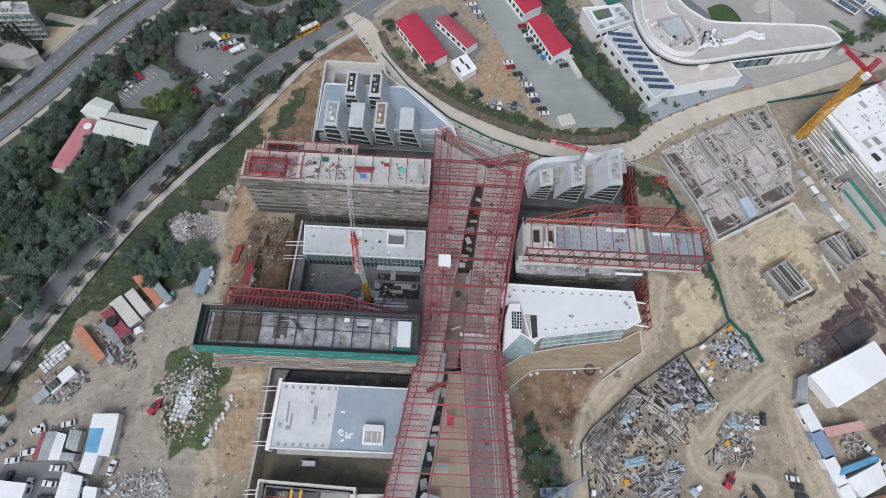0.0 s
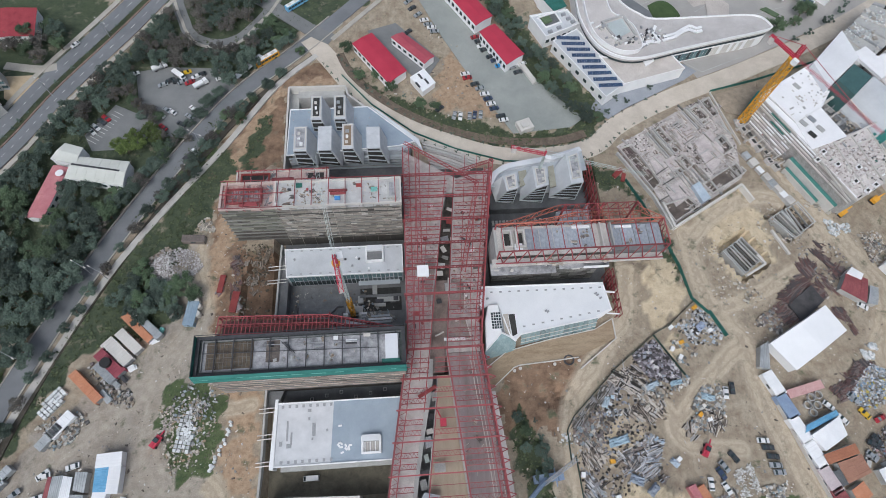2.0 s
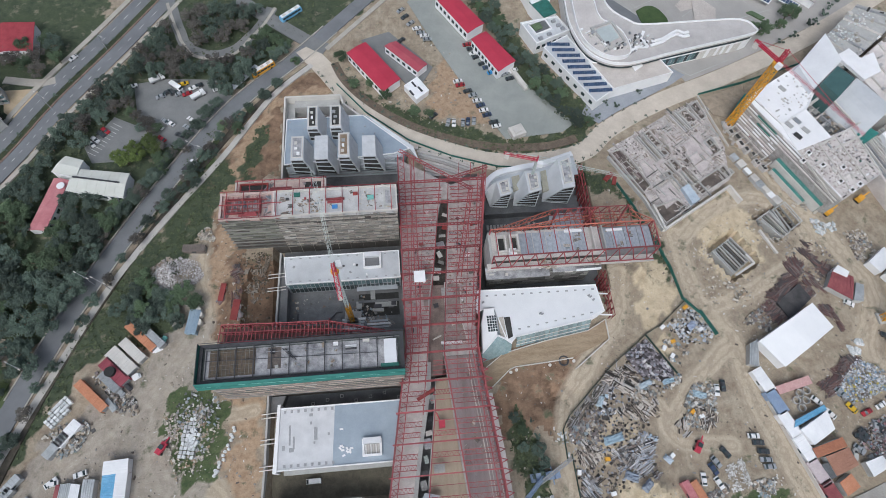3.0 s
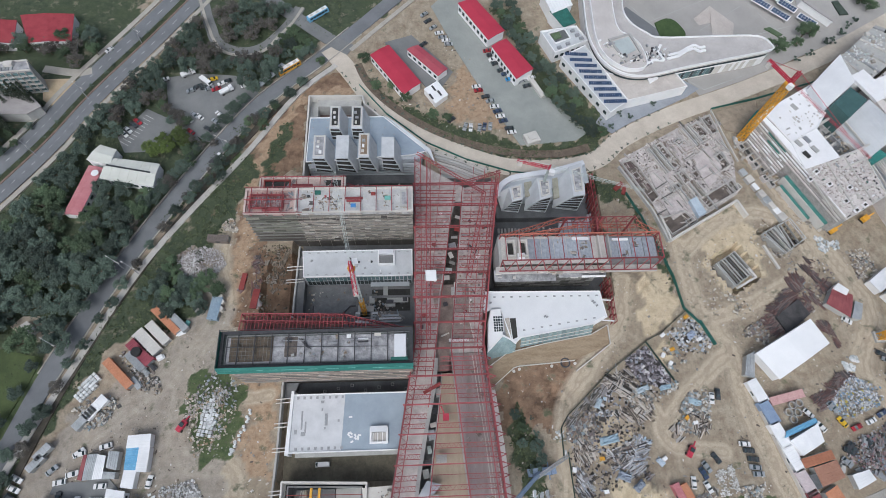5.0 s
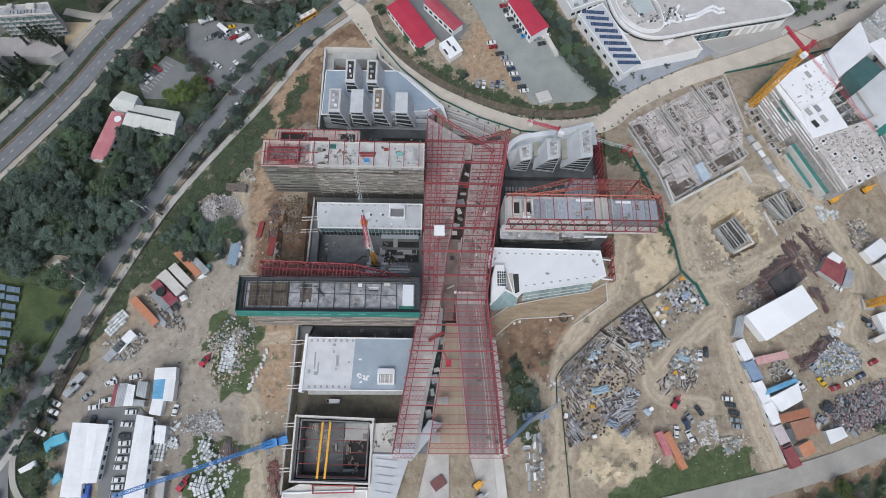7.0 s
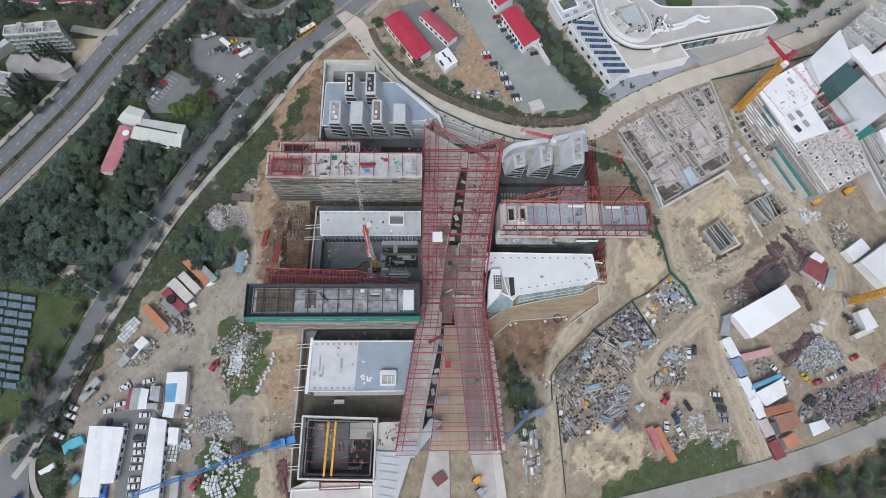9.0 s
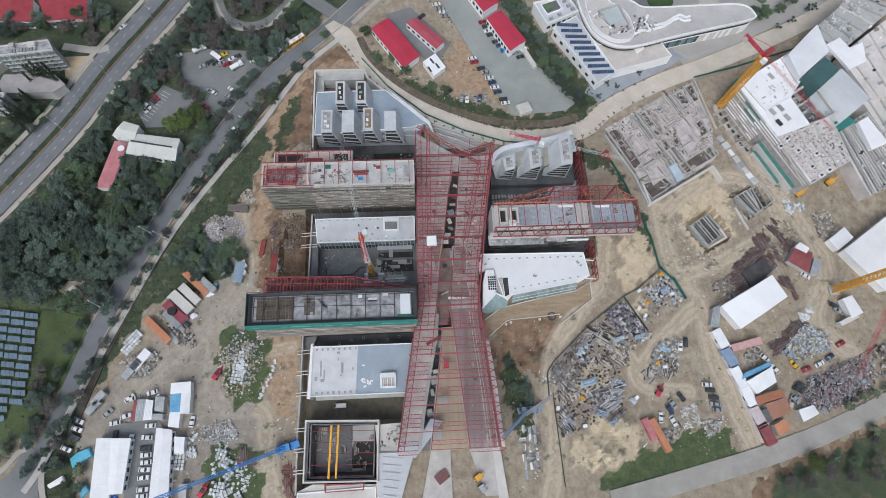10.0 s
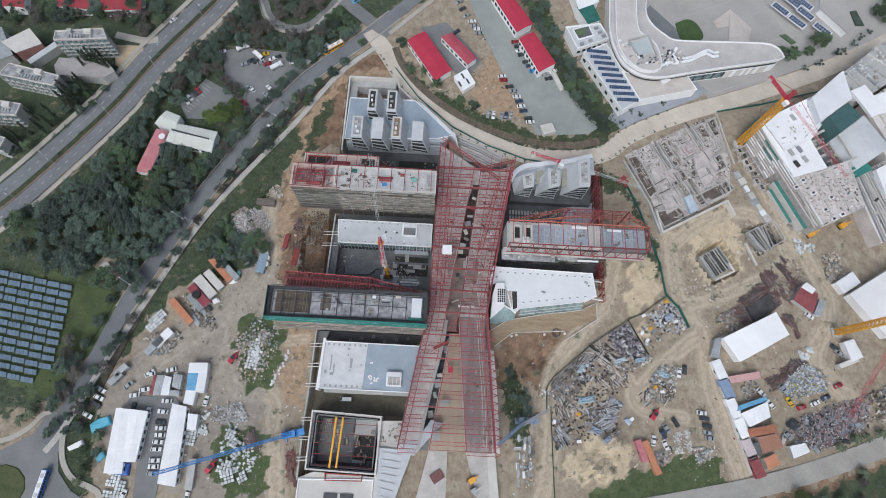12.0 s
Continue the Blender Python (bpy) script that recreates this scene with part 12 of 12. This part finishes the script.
grove([(-97.9, 217.8), (-92.7, 198.5), (-83.0, 194.0), (-73.7, 196.9), (-66.6, 208.7), (-64.1, 220.4)], 4.8, ("dark", "dark", "brown"), 1.1, 1.5, "loop road trees")
grove([(-71.1, 195.3), (-60.1, 205.4), (-47.2, 198.9), (-54.1, 191.7), (-65.6, 186.5)], 4.6, ("dark", "green"), 0.8, 1.2, "loop road trees")
grove([(-121.0, 135.6), (-112.4, 142.6), (-106.0, 144.2), (-99.0, 139.5), (-100.5, 136.0), (-106.6, 139.0), (-112.0, 134.6), (-118.0, 131.2)], 4.0, ("yellow",), 1.0, 1.3, "trees round the car park")
grove([(-114.3, 156.7), (-104.9, 152.3), (-99.9, 144.3), (-92.2, 138.2), (-89.2, 143.4), (-84.0, 157.1), (-79.2, 164.3), (-82.1, 153.9), (-87.1, 138.6), (-95.1, 134.8), (-111.4, 148.5)], 5.6, ("dark", "brown", "brown"), 0.6, 0.85, "trees round the car park")
grove([(-101.6, 80.2), (-88.9, 75.3), (-80.6, 72.9), (-78.5, 67.5), (-87.4, 65.6), (-96.4, 65.1), (-103.8, 70.2)], 4.2, ("dark", "green"), 0.9, 1.3, "trees by the rubble")
grove([(-111.0, 67.0), (-88.9, 75.3), (-78.7, 68.9), (-86.3, 58.8), (-94.2, 59.8), (-107.4, 61.2)], 4.4, ("dark", "dark", "green"), 0.9, 1.2, "site edge trees")
grove([(-96.8, 108.5), (-87.1, 116.9), (-79.1, 130.0), (-77.6, 150.8), (-80.9, 149.6), (-83.5, 131.3), (-95.3, 116.3), (-103.9, 102.0), (-105.1, 93.0)], 5.0, ("small", "dark"), 0.7, 1.0, "site edge trees")
grove([(41.7, 221.8), (49.7, 226.4), (63.1, 190.2), (70.3, 175.6), (80.5, 152.1), (86.7, 141.9), (80.0, 141.4), (63.9, 161.2), (59.2, 178.4), (47.9, 203.1)], 5.0, ("dark", "green", "dark"), 0.8, 1.2, "trees by the crimson sheds")
grove([(-27.8, 182.9), (-22.6, 172.5), (-12.9, 159.3), (-16.4, 167.7), (-5.8, 163.3), (3.5, 153.7), (18.3, 146.3), (16.7, 151.2), (0.3, 160.2), (-13.7, 173.2), (-25.2, 188.5)], 5.0, ("small", "green"), 0.6, 1.0, "roadside scrub")
grove([(-251.4, 198.2), (-220.3, 193.2), (-204.8, 190.7), (-179.5, 196.3), (-152.2, 209.7), (-147.5, 185.9), (-158.6, 182.5), (-175.3, 191.1), (-192.3, 188.0), (-209.7, 186.7), (-217.8, 184.3), (-236.6, 188.3)], 6.0, ("dark", "green", "brown"), 1.0, 1.4, "trees round the apartments")
grove([(-194.9, 150.1), (-182.5, 145.9), (-172.1, 150.0), (-177.3, 136.4), (-187.8, 122.9), (-201.0, 111.1), (-211.7, 101.3), (-216.1, 116.3), (-201.3, 122.0), (-193.4, 133.7)], 5.5, ("green", "dark", "small"), 0.6, 1.0, "gardens round the apartments")
grove([(-157.4, -16.0), (-150.5, -2.0), (-142.4, 13.7), (-132.9, 31.0), (-134.6, 23.9), (-143.2, 7.0), (-149.6, -16.7), (-153.4, -18.0)], 4.4, ("dark", "dark", "brown"), 0.6, 0.95, "trees along the site road")
grove([(-157.4, 25.2), (-146.0, 13.5), (-153.1, -1.0), (-156.3, -11.4), (-161.5, -9.4), (-156.7, 3.5), (-158.0, 17.8)], 4.6, ("dark", "brown"), 0.8, 1.2, "trees by the solar field")
grove([(-154.7, 104.9), (-152.7, 120.4), (-150.2, 105.2), (-144.2, 100.1), (-147.5, 93.4)], 5.0, ("green", "dark"), 0.9, 1.2, "trees round the house")
grove([(-101.5, 138.0), (-96.5, 134.5), (-103.5, 121.5), (-112.5, 108.5), (-120, 98), (-122.9, 97.0), (-117.5, 107.0), (-107.5, 118.5), (-102.0, 128.0)], 4.2, ("dark", "dark", "green", "brown"), 0.85, 1.25, "trees round the house")
grove([(-123.0, 161.5), (-116.5, 160.5), (-103.0, 150.5), (-103.8, 149.2), (-116.2, 156.6), (-122.8, 160.0)], 3.4, ("dark", "brown", "brown", "green"), 0.7, 1.0, "trees round the car park")
grove([(-143.9, -14.2), (-136.9, -9.4), (-133.8, -22.6), (-135.7, -33.5), (-143.5, -29.5)], 4.6, ("dark", "small", "green"), 0.6, 0.9, "verge scrub")
grove([(33.9, 18.8), (40.2, 20.4), (41.4, 8.3), (45.1, 0.2), (39.0, -3.5), (35.3, 8.0)], 4.4, ("dark", "green", "small"), 0.6, 0.95, "scrub by the spine")
grove([(139.5, -33.6), (160.7, -27.8), (178.8, -21.1), (196.7, -14.7), (215.2, -11.6), (211.0, -29.6), (138.8, -39.0)], 6.0, ("green", "small", "brown", "brown"), 0.7, 1.1, "southern verge")
tree("yellow", 155.8, -27.6, 1.0, "southern verge")
tree("yellow", 158.4, -29.0, 0.8, "southern verge")
grove([(-213.8, 196.7), (-165.2, 199.6), (-160.1, 192.6), (-210.5, 189.6)], 4.6, ("dark", "green", "brown"), 1.1, 1.5, "trees round the apartments")
for pts, kind, size in (
    ([(202.0, 203.3), (185.3, 193.6), (248.1, 233.9), (241.2, 227.0)], "green", 1.5),
    ([(196.2, 196.9), (207.3, 206.4), (180.3, 195.8), (244.1, 222.5)], "green", 1.1),
    ([(208.5, 144.5), (204.3, 145.9), (193.0, 186.8), (201.3, 189.9), (212.2, 198.1), (217.2, 199.6), (222.9, 204.9), (227.9, 209.0), (233.2, 213.2)], "small", 1.6),
    ([(-136.3, -16.1), (-165.2, -9.6), (177.6, -6.4), (184.1, -3.8), (189.3, -2.4), (195.6, -1.0), (184.5, -17.0), (-168.5, -12.0)], "palm", 0.85),
    ([(-140.8, -33.7), (-165.8, -7.3)], "palm", 0.75),
    ([(114.0, 160.1), (95.2, 155.4), (96.6, 153.8), (119.8, 165.0), (100.9, 152.4), (91.1, 146.8)], "small", 1.1),
    ([(-182.7, 161.9), (-180.5, 161.4), (-178.1, 160.8), (-175.6, 160.3), (-173.5, 159.8), (-171.2, 158.6), (-183.4, 159.1), (-183.6, 148.2), (-181.0, 146.7), (-178.6, 145.2), (-184.9, 136.5), (-183.4, 138.3), (-190.7, 129.6), (-193.4, 126.3), (-181.3, 164.8), (-177.6, 163.6), (-173.8, 162.5), (-170.5, 160.7), (-185.0, 151.5), (-182.4, 149.0), (-188.2, 143.9), (-185.5, 142.1), (-182.9, 139.6), (-196.9, 123.8), (-194.8, 122.0)], "cypress", 0.8),
    ([(-201.1, 128.9), (-201.7, 121.0), (-206.2, 117.5), (-189.9, 139.5), (-188.1, 141.2), (-210.3, 112.6)], "cypress", 0.9),
):
    for x, y in pts:
        tree(kind, x, y, size * tr.uniform(0.85, 1.1), {"palm": "palms", "cypress": "cypresses"}.get(kind, "plaza trees"))
# street trees along the site road and saplings along the haul road
line = curved(SITE_ROAD[1:8], 5)
for k, (x, y) in enumerate(line):
    if y < 178:
        tree(tr.choice(("dark", "dark", "brown")), x + 5.6 + tr.uniform(-0.8, 0.8), y - 3.6 + tr.uniform(-1.5, 1.5), tr.uniform(0.7, 1.05), "street trees")
    if y > -10:
        tree("dark", x - 5.0, y + 3.6 + tr.uniform(-1, 1), tr.uniform(0.75, 1.1), "street trees")
for x, y in [(-46.0, 186.0), (-53.6, 172.9), (-58.7, 166.0), (-64.9, 158.0), (-76.0, 150.0), (-69.6, 148.2), (-79.4, 136.5), (-87.4, 125.0), (-96.4, 110.4)]:
    tree(tr.choice(("dark", "dark", "green")), x, y, tr.uniform(0.75, 1.0), "street trees")
line = curved(RING[1:10], 5)
for k, (x, y) in enumerate(line[:-1]):
    nx, ny = line[k + 1]
    d = math.hypot(nx - x, ny - y) or 1
    for off in (4.4, -3.6):
        tree("small", x - (ny - y) / d * off, y + (nx - x) / d * off, tr.uniform(0.45, 0.7), "haul road saplings")
for k in range(26):
    f = k / 25
    x, y = -186 + f * 64 + 1.0, 112 + f * 102 - 0.6
    tree("small", on(MAIN_L, y) + 1.5, y - 0.6, tr.uniform(0.5, 0.8), "median shrubs")
LOTS = (CLEARING, [(-134.6, 143.2), (-124.2, 159.8), (-102.9, 148.7), (-113.5, 135.1), (-130.1, 134.7)], [(-119.1, 177.7), (-105.6, 180.5), (-80.9, 178.7), (-73.6, 167.9), (-87.2, 139.2), (-95.6, 140.2), (-113.4, 152.4)], [(-186.8, -31.5), (-175.4, -24.1), (-163.6, -16.9), (-159.0, -6.3), (-153.6, -9.0), (-149.5, -15.6), (-151.7, -23.4), (-149.7, -30.9), (-143.2, -37.7), (-131.5, -43.8), (-143.9, -56.5), (-178.5, -57.9)])
# weeds and undergrowth as one sheet of stuff
g = Geo()
for poly, count in ((GREENS[0], 5200), (GREENS[2], 1500), (GREENS[3], 900), (GREENS[4], 700), (GREENS[5], 1200), (GREENS[7], 300), (GREENS[8], 520), (GREENS[9], 420), (GREENS[10], 200), (GREENS[12], 120), (GREENS[13], 400)):
    for x, y in scatter(poly, count, tr):
        if any(inside(x, y, lot) for lot in LOTS):
            continue
        if poly is GREENS[0] and (inside(x, y, SOLAR) or abs(x - on(MAIN_L, y)) < 15 or abs(x - on(SITE_ROAD, y)) < 6.5):
            continue
        low = poly in (GREENS[5], GREENS[8], GREENS[9])
        leafy(g, x, y, max(-0.2, float(height(x, y))) + (0.1 if low else 0.25), tr.uniform(0.3, 0.9) * (0.7 if low else 1), 0.4, 4 if low else 3, tr.uniform(0.14, 0.32) if low else tr.uniform(0.35, 0.8))
solid("undergrowth", g, GRASS_BLADE, "rough weeds and undergrowth on the green belts", "weeds", kind="stuff")


# street lamps along the carriageway
def street_lamp(x, y, deg):
    t = thing("street_lamp", "tall grey street lamp with a long arm", "street lamp", x, y, 0.3, "street lamps")
    c, s = math.cos(radians(deg)), math.sin(radians(deg))
    part("pole", Geo().tube((x, y, 0), (x, y, 9.5), 0.16, 0.1, 8), GREY_STEEL, t)
    part("arm", Geo().tube((x, y, 9.4), (x + c * 2.6, y + s * 2.6, 10), 0.09, 0.07, 6).tube((x, y, 9.4), (x - c * 2.6, y - s * 2.6, 10), 0.09, 0.07, 6), GREY_STEEL, t)
    for k in (1, -1):
        part("lamp_head", Geo().turned(x + c * 2.9 * k, y + s * 2.9 * k, 9.9, 1.0, 0.35, 10.1, deg), CONCRETE_PALE, t)
    return t


for x, y in [(-186.7, 105.8), (-167.3, 134.4), (-151.4, 164.8), (-133.3, 198.6), (-200.3, 87.1)]:
    street_lamp(x, y, -38)
for x, y in [(-112.8, 77.1), (-135.8, 47.6), (-85.0, 135.7), (-119.1, 79.6)]:
    street_lamp(x, y, -30)
